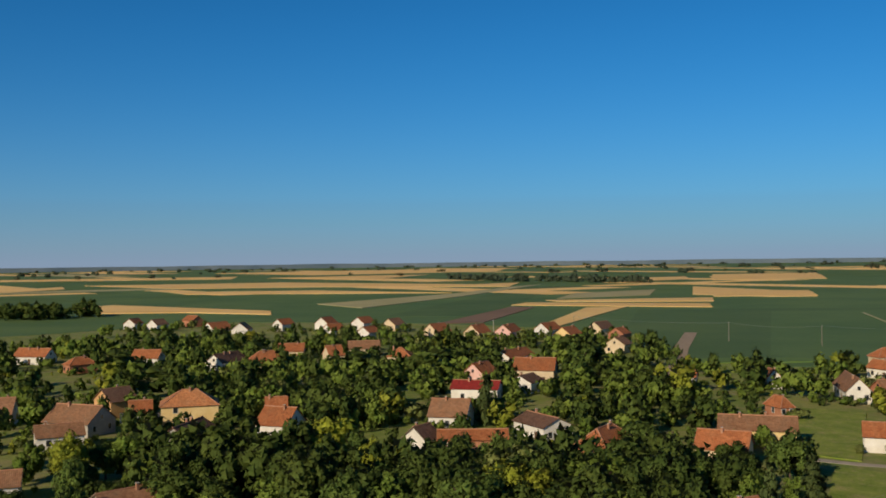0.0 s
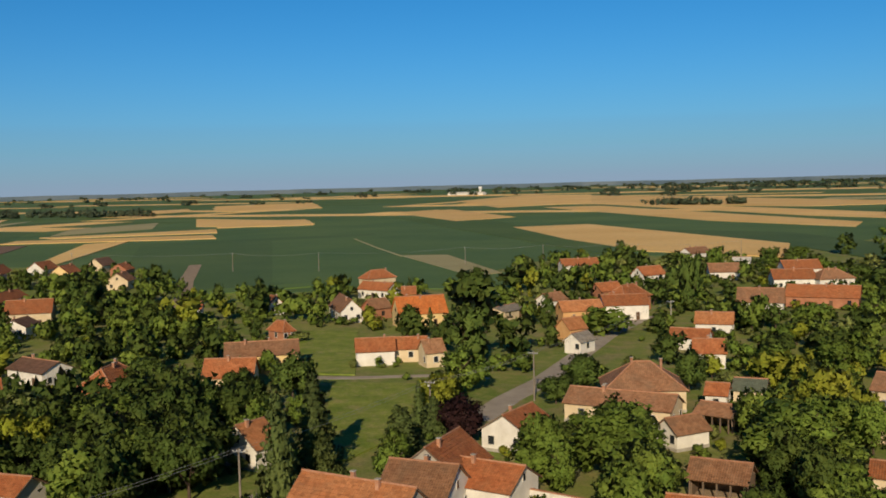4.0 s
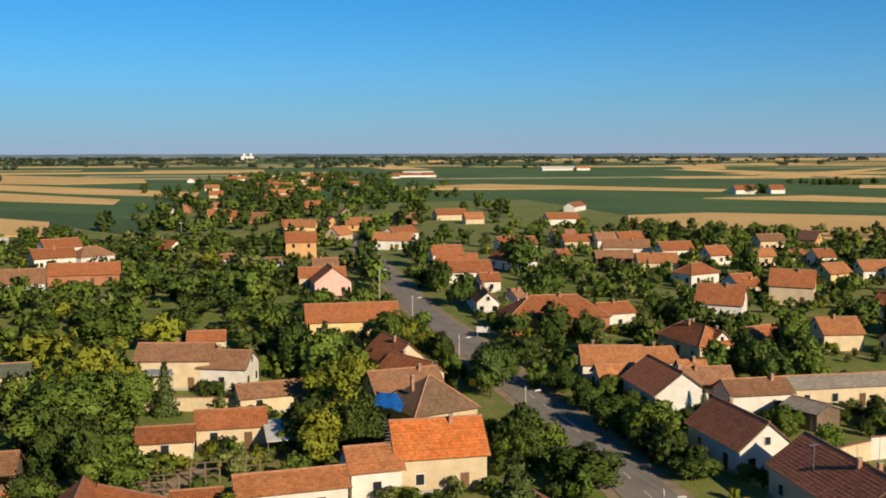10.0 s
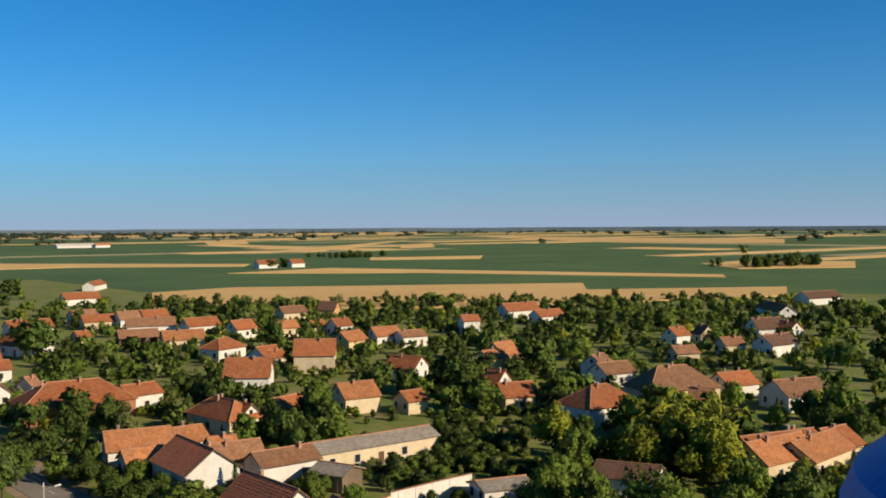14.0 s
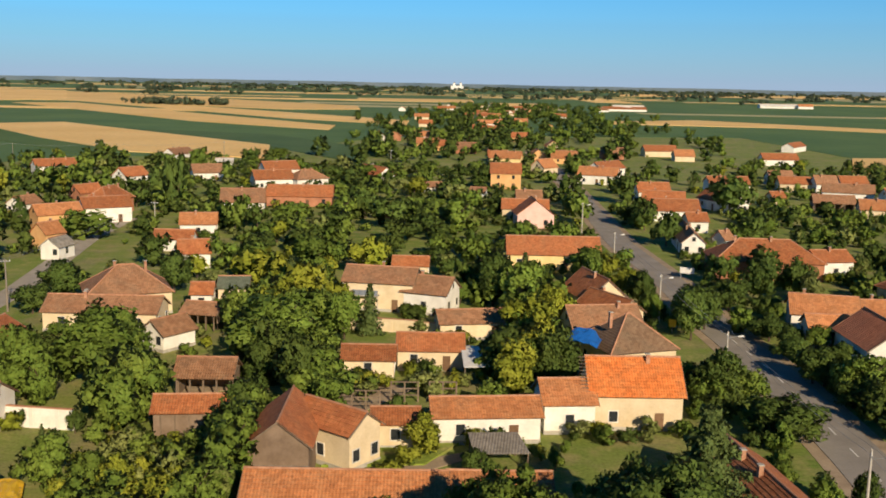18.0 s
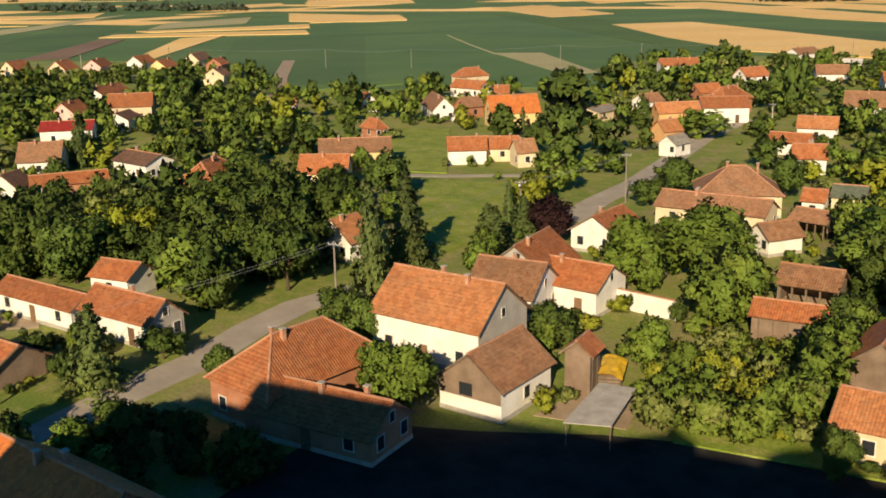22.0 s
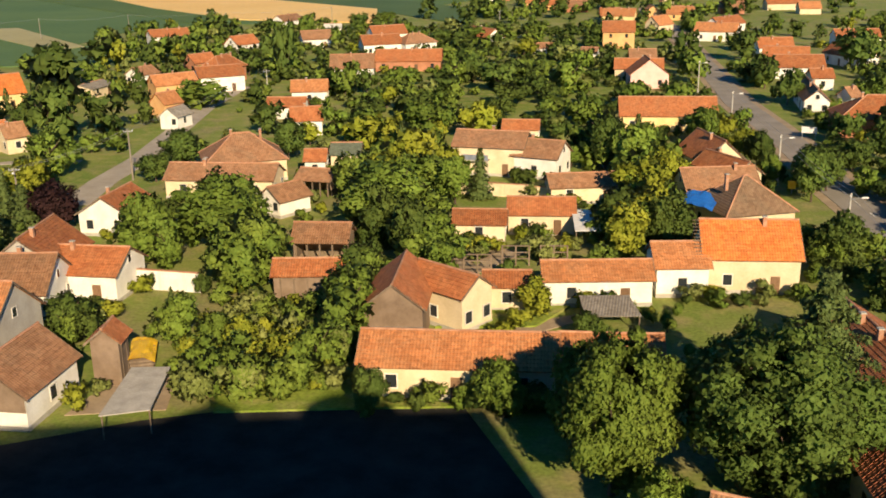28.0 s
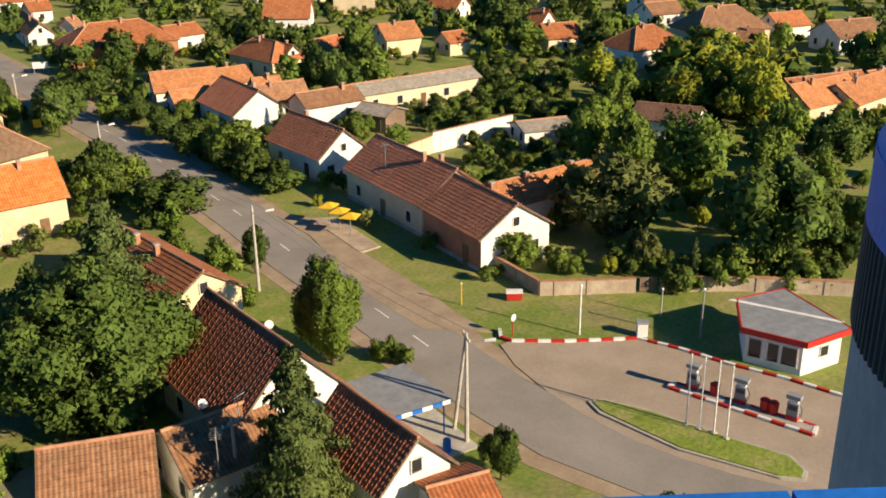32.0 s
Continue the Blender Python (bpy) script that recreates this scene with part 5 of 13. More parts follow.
child("lookout", mesh("lookout", *prism([plan(-4.0, -2.4), plan(4.0, -2.4), rim(3.2, 1.2), rim(-0.5, 1.2)], 33.0, 36.3), M_SILO), silo)
for i in range(3):
    s0 = -0.55 + 1.25 * i
    child("blue_coping", mesh("blue_coping", *prism([rim(s0, 1.515), rim(s0, 1.25), rim(s0 + 1.24, 1.25), rim(s0 + 1.24, 1.515)], 36.0, 36.9), M_BLUE), silo, None, "bright blue sheet-metal coping")
bin_c = (11.49, 3.45)
grain_bin = tagged(new("grain_bin"), "round grey grain bin with a blue domed roof", "grain bin")
child("shell", mesh("shell", *tube([(*bin_c, 0), (*bin_c, 34.3)], 4.0, sides=96), M_SILO), grain_bin)
child("eave_band", mesh("eave_band", *tube([(*bin_c, 34.3), (*bin_c, 35.1)], 4.05, sides=96), M_BLUE), grain_bin, None, "bright blue metal eave band")
dome = []
for k in range(7):
    t = radians(15 * k)
    dome.append((4.02 * math.cos(t) + 0.02, 35.1 + 1.3 * math.sin(t)))
dv = [(bin_c[0] + r * math.cos(2 * math.pi * i / 96), bin_c[1] + r * math.sin(2 * math.pi * i / 96), z) for r, z in dome for i in range(96)]
df = [(k * 96 + i, k * 96 + (i + 1) % 96, (k + 1) * 96 + (i + 1) % 96, (k + 1) * 96 + i) for k in range(6) for i in range(96)]
child("domed_roof", mesh("domed_roof", dv, df, M_BLUE), grain_bin, None, "bright blue domed metal roof")
M_DARK = mottled("dark_ribbed_sheet", (0.03, 0.035, 0.035), (0.055, 0.06, 0.06), 1.0)
# ribs below the eave; their near-black also paints the corrugated shadow there
for i in range(100, 240, 2):
    a = radians(i)
    q = (bin_c[0] + 3.97 * math.cos(a), bin_c[1] + 3.97 * math.sin(a))
    child("rib", mesh("rib", *tube([(*q, 33.1), (*q, 34.3)], 0.09, sides=6), M_DARK), grain_bin)

# ---- filling station ----
M_APRON = mottled("station_concrete", (0.33, 0.265, 0.205), (0.42, 0.345, 0.275), 0.2, fine=25, rough=0.9, bump=0.15)
sheet("station_apron", [(41.3, 62.2), (45, 59.9), (50.5, 57.2), (52.4, 54.1), (54.2, 49.7), (57.6, 41.9), (61, 30), (50, 29), (43.3, 38.7), (41.7, 41.7), (40.3, 45.2), (39.4, 49.8), (39.1, 53.5), (39.3, 58.4), (40.2, 62.0)], 0.086, M_APRON, "tan concrete apron of the filling station", "pavement")
sheet("station_island", [(40.7, 50.8), (41.8, 50.6), (43.8, 47.6), (45.9, 42.4), (48.0, 38.2), (47.5, 36.4), (46.6, 35.8), (45.4, 36.8), (42.1, 42.6), (40.4, 49.1)], 0.22, M_CONC, "pale kerb round the grass island", "kerb")
sheet("island_grass", [(40.9, 50.5), (41.7, 50.3), (43.6, 47.4), (45.7, 42.3), (47.7, 38.2), (47.3, 36.6), (46.6, 36.1), (45.5, 37.0), (42.3, 42.7), (40.7, 49.1)], 0.3, M_GRASS, "clipped grass of the station island", "grass")
KERB = mesh("kerb_stone", *box(-0.48, 0.48, -0.14, 0.14, 0, 0.24), M_WHITE)
KERB_RED = mesh("kerb_stone", *box(-0.48, 0.48, -0.14, 0.14, 0, 0.24), M_RED)


def kerb_line(points, label):
    k = tagged(new("kerb"), label, "kerb")
    n = 0
    for a, b in zip(points, points[1:]):
        a, b = Vector(a), Vector(b)
        ln = (b - a).length
        m = max(1, round(ln))
        for i in range(m):
            p = a + (b - a) * (i + 0.5) / m
            child("kerb_stone", (KERB, KERB_RED)[n % 2], k, pose(p.x, p.y, 0.05, 0, 0, math.degrees(math.atan2(b.y - a.y, b.x - a.x))) @ Matrix.Diagonal((ln / m, 1, 1, 1)))
            n += 1


kerb_line([(41.6, 64.3), (40.9, 63.0), (41.3, 62.0), (45, 59.7), (50.5, 57.0), (52.2, 53.9), (54.0, 49.4), (56.0, 45.6), (57.4, 41.9)], "red and white painted kerb of the filling station")
kerb_line([(47.2, 49.5), (48.1, 49.6), (52.3, 39.9), (51.3, 39.3), (47.2, 49.5)], "red and white kerb round the fuel pumps")
sheet("pump_plinth", [(47.3, 49.4), (48.0, 49.5), (52.2, 39.9), (51.4, 39.5)], 0.26, M_CONC, "concrete plinth under the fuel pumps", "plinth")

PUMP_TURN = 24
pump = new("fuel_pump")
child("cabinet", mesh("cabinet", *box(-0.4, 0.4, -0.25, 0.25, 0, 1.35), M_METAL), pump)
child("skirt", mesh("skirt", *box(-0.43, 0.43, -0.28, 0.28, 0, 0.35), M_RED), pump)
child("column", mesh("column", *box(-0.32, 0.32, -0.16, 0.16, 1.35, 1.7), M_WHITE), pump)
child("head", mesh("head", *box(-0.5, 0.5, -0.32, 0.32, 1.7, 2.0), M_METAL), pump)
child("display", mesh("display", *box(-0.3, 0.3, -0.275, -0.25, 0.85, 1.2), M_GLASS), pump)
child("hose", mesh("hose", *tube([(0.43, 0, 1.3), (0.62, 0, 0.9), (0.58, 0, 0.35), (0.45, 0, 0.6)], 0.03, sides=6), M_DARK), pump)
pump.matrix_world = pose(48.6, 48.4, 0.26, 0, 0, -66)
tagged(pump, "grey and red fuel pump on the kerbed plinth", "fuel pump", "fuel pumps")
for p in ((50.1, 45.0), (51.5, 41.4)):
    copy_thing(pump, pose(*p, 0.26, 0, 0, -66))
bin_ = new("litter_bin")
child("drum", mesh("drum", *tube([(0, 0, 0), (0, 0, 0.85)], 0.34, 0.38, 12), M_RED), bin_)
child("lid", mesh("lid", *tube([(0, 0, 0.85), (0, 0, 1.0)], 0.4, 0.2, 12), M_RED), bin_)
bin_.matrix_world = pose(49.3, 46.8, 0.26)
tagged(bin_, "red litter bin between the fuel pumps", "litter bin", "red bins")
copy_thing(bin_, pose(50.8, 43.3, 0.26))
copy_thing(bin_, pose(51.0, 42.7, 0.26))
flag = new("flagpole")
child("mast", mesh("mast", *tube([(0, 0, 0), (0, 0, 5.5)], 0.06, 0.04), M_WHITE), flag)
child("finial", mesh("finial", *tube([(0, 0, 5.5), (0, 0, 5.62)], 0.07, 0.03), M_WHITE), flag)
child("foot", mesh("foot", *box(-0.18, 0.18, -0.18, 0.18, -0.05, 0.06), M_CONC), flag)
flag.matrix_world = pose(44.6, 44.7, 0.3)
tagged(flag, "slim white bare flagpole on the grass island", "flagpole", "flagpoles")
for p in ((45.0, 43.8), (45.5, 42.9), (45.7, 41.9)):
    copy_thing(flag, pose(*p, 0.3))


def post(x, y, h, mat, label, r=0.07, cap=True):
    p = new("post")
    p.matrix_world = pose(x, y, 0)
    child("shaft", mesh("shaft", *tube([(0, 0, 0), (0, 0, h)], r, r * 0.85), mat), p)
    if cap:
        child("cap", mesh("cap", *tube([(0, 0, h), (0, 0, h + 0.12)], r * 2.0, r), M_WHITE), p)
    return tagged(p, label, "post")


post(47.0, 60.3, 4.5, M_WHITE, "tall white lamp post on the station grass", 0.08)
post(55.2, 59.5, 2.6, M_CONC, "short grey post beside the garden wall", 0.07)
post(55.1, 54.5, 4.5, M_METAL, "tall grey lamp post with a white head", 0.08)
post(41.5, 70.5, 2.1, M_YELLOW, "yellow marker post on the verge", 0.06)
rs = tagged(new("road_sign"), "round red and white road sign on a banded post", "road sign")
rs.matrix_world = pose(42.0, 62.9, 0, 0, 0, 20)
child("shaft", mesh("shaft", *tube([(0, 0, 0), (0, 0, 1.7)], 0.05), M_RED), rs)
child("disc", mesh("disc", *tube([(0, -0.05, 1.75), (0, -0.09, 1.75)], 0.32, sides=20), M_WHITE), rs)
hb = tagged(new("roadside_box"), "low red and white roadside box near the wall", "box")
hb.matrix_world = pose(46.2, 69.0, 0, 0, 0, -30)
child("case", mesh("case", *box(-0.7, 0.7, -0.35, 0.35, 0.1, 0.75), M_RED), hb)
child("lid", mesh("lid", *box(-0.75, 0.75, -0.4, 0.4, 0.75, 0.9), M_WHITE), hb)
wb = tagged(new("air_pump"), "white boxy air pump at the painted kerb", "air pump")
wb.matrix_world = pose(51.3, 57.4, 0.05, 0, 0, -30)
child("case", mesh("case", *box(-0.42, 0.42, -0.35, 0.35, 0, 1.2), M_WHITE), wb)
child("top", mesh("top", *box(-0.5, 0.5, -0.42, 0.42, 1.2, 1.35), M_METAL), wb)

kiosk = tagged(new("station_kiosk"), "white filling station kiosk with a grey roof and red fascia", "kiosk")
K = [(54.6, 49.8), (56.9, 45.2), (61.9, 45.2), (63.3, 53.4), (58.2, 53.9)]
kc = Vector((59.0, 49.5))
inset = [tuple(kc + (Vector(p) - kc) * 0.86) for p in K]
child("wall", mesh("wall", *prism(inset, 0, 2.75), WALLS["white"][0]), kiosk)
child("roof", mesh("roof", *prism([tuple(kc + (Vector(p) - kc) * 0.985) for p in K], 2.95, 3.16), M_METAL), kiosk, None, "flat grey metal roof")
for i in range(5):
    a, b = Vector(K[i]), Vector(K[(i + 1) % 5])
    d = (b - a).normalized()
    nn = Vector((d.y, -d.x)) * 0.06
    ring = [tuple(a), tuple(b), tuple(b - nn * 2), tuple(a - nn * 2)]
    ring = ring if sum(p[0] * q[1] - p[1] * q[0] for p, q in zip(ring, ring[1:] + ring[:1])) > 0 else ring[::-1]
    child("fascia", mesh("fascia", *prism(ring, 2.7, 3.2), M_RED), kiosk, None, "red painted fascia board")
child("roof_stripe", mesh("roof_stripe", *slab([(57.4, 54.0, 3.2), (57.9, 54.0, 3.2), (62.3, 46.4, 3.2), (61.9, 46.2, 3.2)], 0.03), M_WHITE), kiosk)
fa, fb = Vector(inset[0]), Vector(inset[1])
fd = math.degrees(math.atan2(fb.y - fa.y, fb.x - fa.x))
for f, w in ((0.18, 1.1), (0.5, 1.0), (0.78, 1.3)):
    p = fa + (fb - fa) * f
    pane = child("shop_window", mesh("shop_window", *framed(w, 1.7, 0.08, 0.08), M_FRAME), kiosk, pose(p.x, p.y, 0.6, 0, 0, fd))
    child("pane", mesh("pane", *box(-w / 2 + 0.08, w / 2 - 0.08, -0.04, 0.01, 0.08, 1.62), M_GLASS), pane)
p = Vector(inset[1]) * 0.45 + Vector(inset[2]) * 0.55
sw = child("window", mesh("window", *framed(1.0, 1.0, 0.08, 0.08), M_FRAME), kiosk, pose(p.x, p.y, 1.1))
child("pane", mesh("pane", *box(-0.42, 0.42, -0.04, 0.01, 0.08, 0.92), M_GLASS), sw)

# ---- garden walls ----
def garden_wall(points, h, mat, label, coping=True):
    w = tagged(new("garden_wall"), label, "wall")
    for a, b in zip(points, points[1:]):
        a, b = Vector(a), Vector(b)
        ang = math.degrees(math.atan2(b.y - a.y, b.x - a.x))
        ln = (b - a).length
        child("wall_panel", mesh("wall_panel", *box(0, ln - 0.01, -0.13, 0.13, -0.1, h), mat), w, pose(a.x, a.y, 0, 0, 0, ang))
        if coping:
            child("coping", mesh("coping", *box(0, ln - 0.01, -0.19, 0.19, h, h + 0.1), M_RIDGE), w, pose(a.x, a.y, 0, 0, 0, ang))
        for i in range(int(ln // 3.0)):
            child("pier", mesh("pier", *box(-0.2, 0.2, -0.2, 0.2, -0.1, h - 0.02), mat), w, pose(*(a + (b - a) * (i + 0.5) * 3.0 / ln), 0, 0, 0, ang))
    return w


M_OLDWALL = mottled("old_wall_plaster", (0.36, 0.28, 0.21), (0.52, 0.43, 0.33), 0.6, fine=8)
garden_wall([(48.4, 76.8), (48.7, 68.6), (56.6, 64.6)], 1.4, M_OLDWALL, "worn tan garden wall round the corner plot")
garden_wall([(58.6, 63.6), (65.1, 59.9), (73.3, 53.5), (80, 47.5)], 1.4, M_OLDWALL, "worn tan garden wall behind the filling station")
gate = tagged(new("garden_gate"), "dark boarded garden gate in the wall", "gate")
gate.matrix_world = pose(56.9, 64.4, 0, 0, 0, -27)
for i in range(7):
    child("board", mesh("board", *box(0.22 * i, 0.22 * i + 0.2, -0.03, 0.03, 0.1, 1.5), M_TIMBER), gate)
garden_wall([(56.7, 111.5), (63.0, 114.5)], 2.4, WALLS["cream"][0], "cream plastered yard wall")
garden_wall([(63.0, 114.5), (72.0, 116.2), (77.5, 117.0)], 2.8, WALLS["white"][0], "tall white yard wall with a tile coping")
garden_wall([(-62.9, 98.1), (-50.5, 97.9)], 2.3, WALLS["white"][0], "white yard wall beside a house")
garden_wall([(-31.5, 147), (-20, 146)], 2.0, WALLS["cream"][0], "low cream yard wall")
garden_wall([(-20, 146), (-6, 145)], 1.8, WALLS["cream"][0], "low cream yard wall beside sheds")

garden_wall([(-246.9, 38.2), (-242.0, 46.9)], 2.4, WALLS["white"][0], "white plastered street wall beside the yellow house")

# ---- poles and lamps ----
def power_pole(x, y, h, turn=0.0, lamp=None, twin=False, mat=None):
    """A pole with a crossarm and insulators; lamp: the turn of a street lamp's arm, degrees from +x."""
    p = tagged(new("power_pole"), "concrete power pole with a street lamp arm" if lamp is not None else "tall power pole with crossarm and insulators", "power pole", "power poles")
    p.matrix_world = pose(x, y, 0)
    mat = mat or M_CONC
    child("shaft", mesh("shaft", *tube([(0, 0, 0), (0, 0, h)], 0.17, 0.10), mat), p)
    if twin:
        child("strut", mesh("strut", *tube([(0.1, 1.9, 0), (0.0, 0.1, h - 0.4)], 0.15, 0.10), mat), p)
    c, s = math.cos(radians(turn)), math.sin(radians(turn))
    arm = child("crossarm", mesh("crossarm", *box(-0.8, 0.8, -0.06, 0.06, h - 0.45, h - 0.33), M_METAL), p, pose(0, 0, 0, 0, 0, turn))
    for dx in (-0.7, -0.25, 0.25, 0.7):
        child("insulator", INSUL, arm, pose(dx, 0, h - 0.33))
    if lamp is not None:
        c, s = math.cos(radians(lamp)), math.sin(radians(lamp))
        br = child("bracket", mesh("bracket", *tube([(0, 0, h - 0.9), (0.6 * c, 0.6 * s, h - 0.65), (1.3 * c, 1.3 * s, h - 0.5)], 0.04, sides=6), M_METAL), p)
        child("lamp_head", LAMP, br, pose(1.55 * c, 1.55 * s, h - 0.5, 0, -8, lamp))
    return p


INSUL = mesh("insulator", *tube([(0, 0, 0), (0, 0, 0.1), (0, 0, 0.2)], 0.06, 0.03, 6), M_WHITE)
LAMP = mesh("lamp_head", *tube([(-0.35, 0, 0), (-0.2, 0, 0.02), (0.15, 0, 0.02), (0.4, 0, 0)], 0.1, 0.14, 8), M_WHITE)
power_pole(30.4, 51.0, 8.4, 75, -35, True)
power_pole(26.9, 82.9, 8.4, 75, -25)
power_pole(21.8, 123.6, 8.0, 75, -10)
power_pole(17.2, 160.0, 8.0, 75, 0)
power_pole(12.3, 205.0, 8.0, 75, 0)
power_pole(6.9, 254.7, 8.0, 75, 0)
power_pole(14.6, 52.5, 6.0, 20, None)
M_POLE = mottled("weathered_pole", (0.20, 0.17, 0.14), (0.30, 0.26, 0.22), 2.0)
power_pole(-86.5, 147.5, 8.6, 20, None, False, M_POLE)
power_pole(-86.6, 79.5, 7.6, 20, None, False, M_POLE)
power_pole(-92.2, 125.0, 7.0, 20, -60, False, M_POLE)
power_pole(-88.5, 36.6, 7.4, 20, None, False, M_POLE)
power_pole(-98.2, 235.6, 7.0, 20)
power_pole(-147.4, 231.6, 7.0, 20, None, False, M_POLE)
power_pole(-72.4, 433.6, 7.4, 20)
power_pole(-439.0, 249.4, 7.0, 20)
FIELD_LINE = [(-420, 285), (-336.6, 309.9), (-298.5, 325.0), (-252.7, 372.0), (-226.1, 395.9), (-195.9, 410.2), (-150, 440)]
for px, py in FIELD_LINE:
    power_pole(px, py, 8.5, -50, None, False, M_POLE)


def wire(a, b, sag=0.6, r=0.018):
    a, b = Vector(a), Vector(b)
    pts = []
    for i in range(9):
        t = i / 8
        p = a + (b - a) * t
        p.z -= sag * 4 * t * (1 - t)
        pts.append(p)
    tagged(new("overhead_wire", mesh("overhead_wire", *tube(pts, r, sides=4), M_METAL)), "thin sagging overhead wire between poles", "wire", "overhead wires")


ROW = [(30.4, 51.0, 8.3), (26.9, 82.9, 8.3), (21.8, 123.6, 7.9), (17.2, 160.0, 7.9), (12.3, 205.0, 7.9), (6.9, 254.7, 7.9)]
for a, b in zip(ROW, ROW[1:]):
    for o in (-0.5, 0.5):
        wire((a[0] + o, a[1], a[2]), (b[0] + o, b[1], b[2]))
LEFT = [(-88.5, 36.6, 7.3), (-86.6, 79.5, 7.5), (-92.2, 125.0, 6.9), (-86.5, 147.5, 8.5), (-98.2, 235.6, 6.9)]
for a, b in zip(LEFT, LEFT[1:]):
    for o in (-0.5, 0.5):
        wire((a[0] + o, a[1], a[2]), (b[0] + o, b[1], b[2]))
for a, b in zip(FIELD_LINE, FIELD_LINE[1:]):
    wire((*a, 8.4), (*b, 8.4), 1.2, 0.03)

# ---- bus stop ----
sheet("stop_paving", [(38.6, 98.6), (41.2, 97.6), (41.6, 87.0), (39.0, 86.4)], 0.14, M_OLDWALL, "tan paved platform of the bus stop", "pavement")
stop = new("shelter_umbrella")
child("pole", mesh("pole", *tube([(0, 0, 0), (0, 0, 2.3)], 0.05), M_METAL), stop)
child("canopy", mesh("canopy", *tube([(0, 0, 2.2), (0, 0, 2.62)], 1.35, 0.25, 4), M_YELLOW), stop, pose(0, 0, 0, 0, 0, 45))
stop.matrix_world = pose(39.6, 95.6, 0.1)
tagged(stop, "yellow square-roofed shelter at the bus stop", "shelter", "bus stop shelters")
copy_thing(stop, pose(39.9, 93.4, 0.1))
copy_thing(stop, pose(40.2, 91.3, 0.1))

# ---- canopy with the striped fascia across the road ----
cp = tagged(new("canopy"), "flat grey canopy with a blue and white striped fascia", "canopy")
CP = [(24.2, 57.9), (29.4, 58.4), (29.9, 52.2), (25.1, 52.0)]
child("roof", mesh("roof", *prism(CP[::-1], 2.85, 3.0), M_METAL), cp)
for i in range(6):
    x0 = 25.1 + 4.8 * i / 6
    child("fascia_panel", mesh("fascia_panel", *box(x0, x0 + 0.79, 51.9 + 0.02 * i, 51.98 + 0.02 * i, 2.75, 3.05), (M_BLUE, M_WHITE)[i % 2]), cp)
for px, py in ((25.4, 52.5), (29.5, 52.6), (29.0, 58.0), (24.6, 57.5)):
    child("leg", mesh("leg", *tube([(px, py, 0), (px, py, 2.85)], 0.06), M_BLUE), cp)
sheet("canopy_paving", [(23.6, 58.4), (30.5, 58.8), (30.8, 50.0), (25.0, 49.6)], 0.06, M_CONC, "grey paving beneath the canopy", "pavement")
drum = tagged(new("barrel"), "blue plastic barrel beside the canopy", "barrel")
drum.matrix_world = pose(28.6, 50.6, 0.06)
child("body", mesh("body", *tube([(0, 0, 0), (0, 0, 0.45), (0, 0, 0.9)], 0.3, 0.28, 14), M_BLUE), drum)
child("lid", mesh("lid", *tube([(0, 0, 0.9), (0, 0, 0.96)], 0.27, 0.25, 14), M_BLUE), drum)

# ---- sheds, slabs and tarpaulins ----
def lean_to(corners, z, mat, label, name="lean_to", drop=0.5):
    """A flat roof on four posts; the first two corners are the higher side."""
    o = tagged(new(name), label, "shed roof")
    hs = (z + drop, z + drop, z, z)
    child("roof_sheet", mesh("roof_sheet", *slab([(x, y, h) for (x, y), h in zip(corners, hs)], 0.08), mat), o)
    c = Vector((sum(p[0] for p in corners) / 4, sum(p[1] for p in corners) / 4))
    for (x, y), h in zip(corners, hs):
        q = c + (Vector((x, y)) - c) * 0.93
        child("post", mesh("post", *tube([(q.x, q.y, 0), (q.x, q.y, h - 0.1)], 0.07, sides=6), M_TIMBER), o)
    return o


M_CEM = ROOFS["grey"][0]
lean_to([(-44.7, 72.5), (-41.4, 73.3), (-39.2, 65.5), (-42.7, 63.7)], 2.3, M_CONC, "flat pale grey sheet roof of an animal shed", drop=0.15)
lean_to([(-28.2, 92.1), (-23.5, 91.2), (-21.7, 86.2), (-27.4, 86.0)], 2.0, M_CEM, "pale grey corrugated lean-to roof beside the barn")
lean_to([(-11.9, 129.3), (-6.7, 129.1), (-6.2, 121.6), (-10.6, 120.6)], 2.6, M_WHITE, "pale white sheet roof of an open shed")
lean_to([(-8, 97.5), (-3, 98.5), (-1.5, 94), (-7, 93)], 2.0, M_CEM, "broken grey sheet roof over a yard shed")


def tarpaulin(x, y, z, sx, sy, turn, mat, label):
    n = 8
    v = [((i / n - 0.5) * sx, (j / n - 0.5) * sy, 0.22 * noise.noise((i * 0.5, j * 0.5, x)) + 0.35 * (1 - (2 * i / n - 1) ** 2)) for i in range(n + 1) for j in range(n + 1)]
    f = [(i * (n + 1) + j, (i + 1) * (n + 1) + j, (i + 1) * (n + 1) + j + 1, i * (n + 1) + j + 1) for i in range(n) for j in range(n)]
    v += [(a, b, c - 0.05) for a, b, c in v]
    k = (n + 1) ** 2
    f += [tuple(i + k for i in q[::-1]) for q in f]
    o = new("tarpaulin", mesh("tarpaulin", v, f, mat))
    o.matrix_world = pose(x, y, z, 0, 8, turn)
    return tagged(o, label, "tarpaulin")


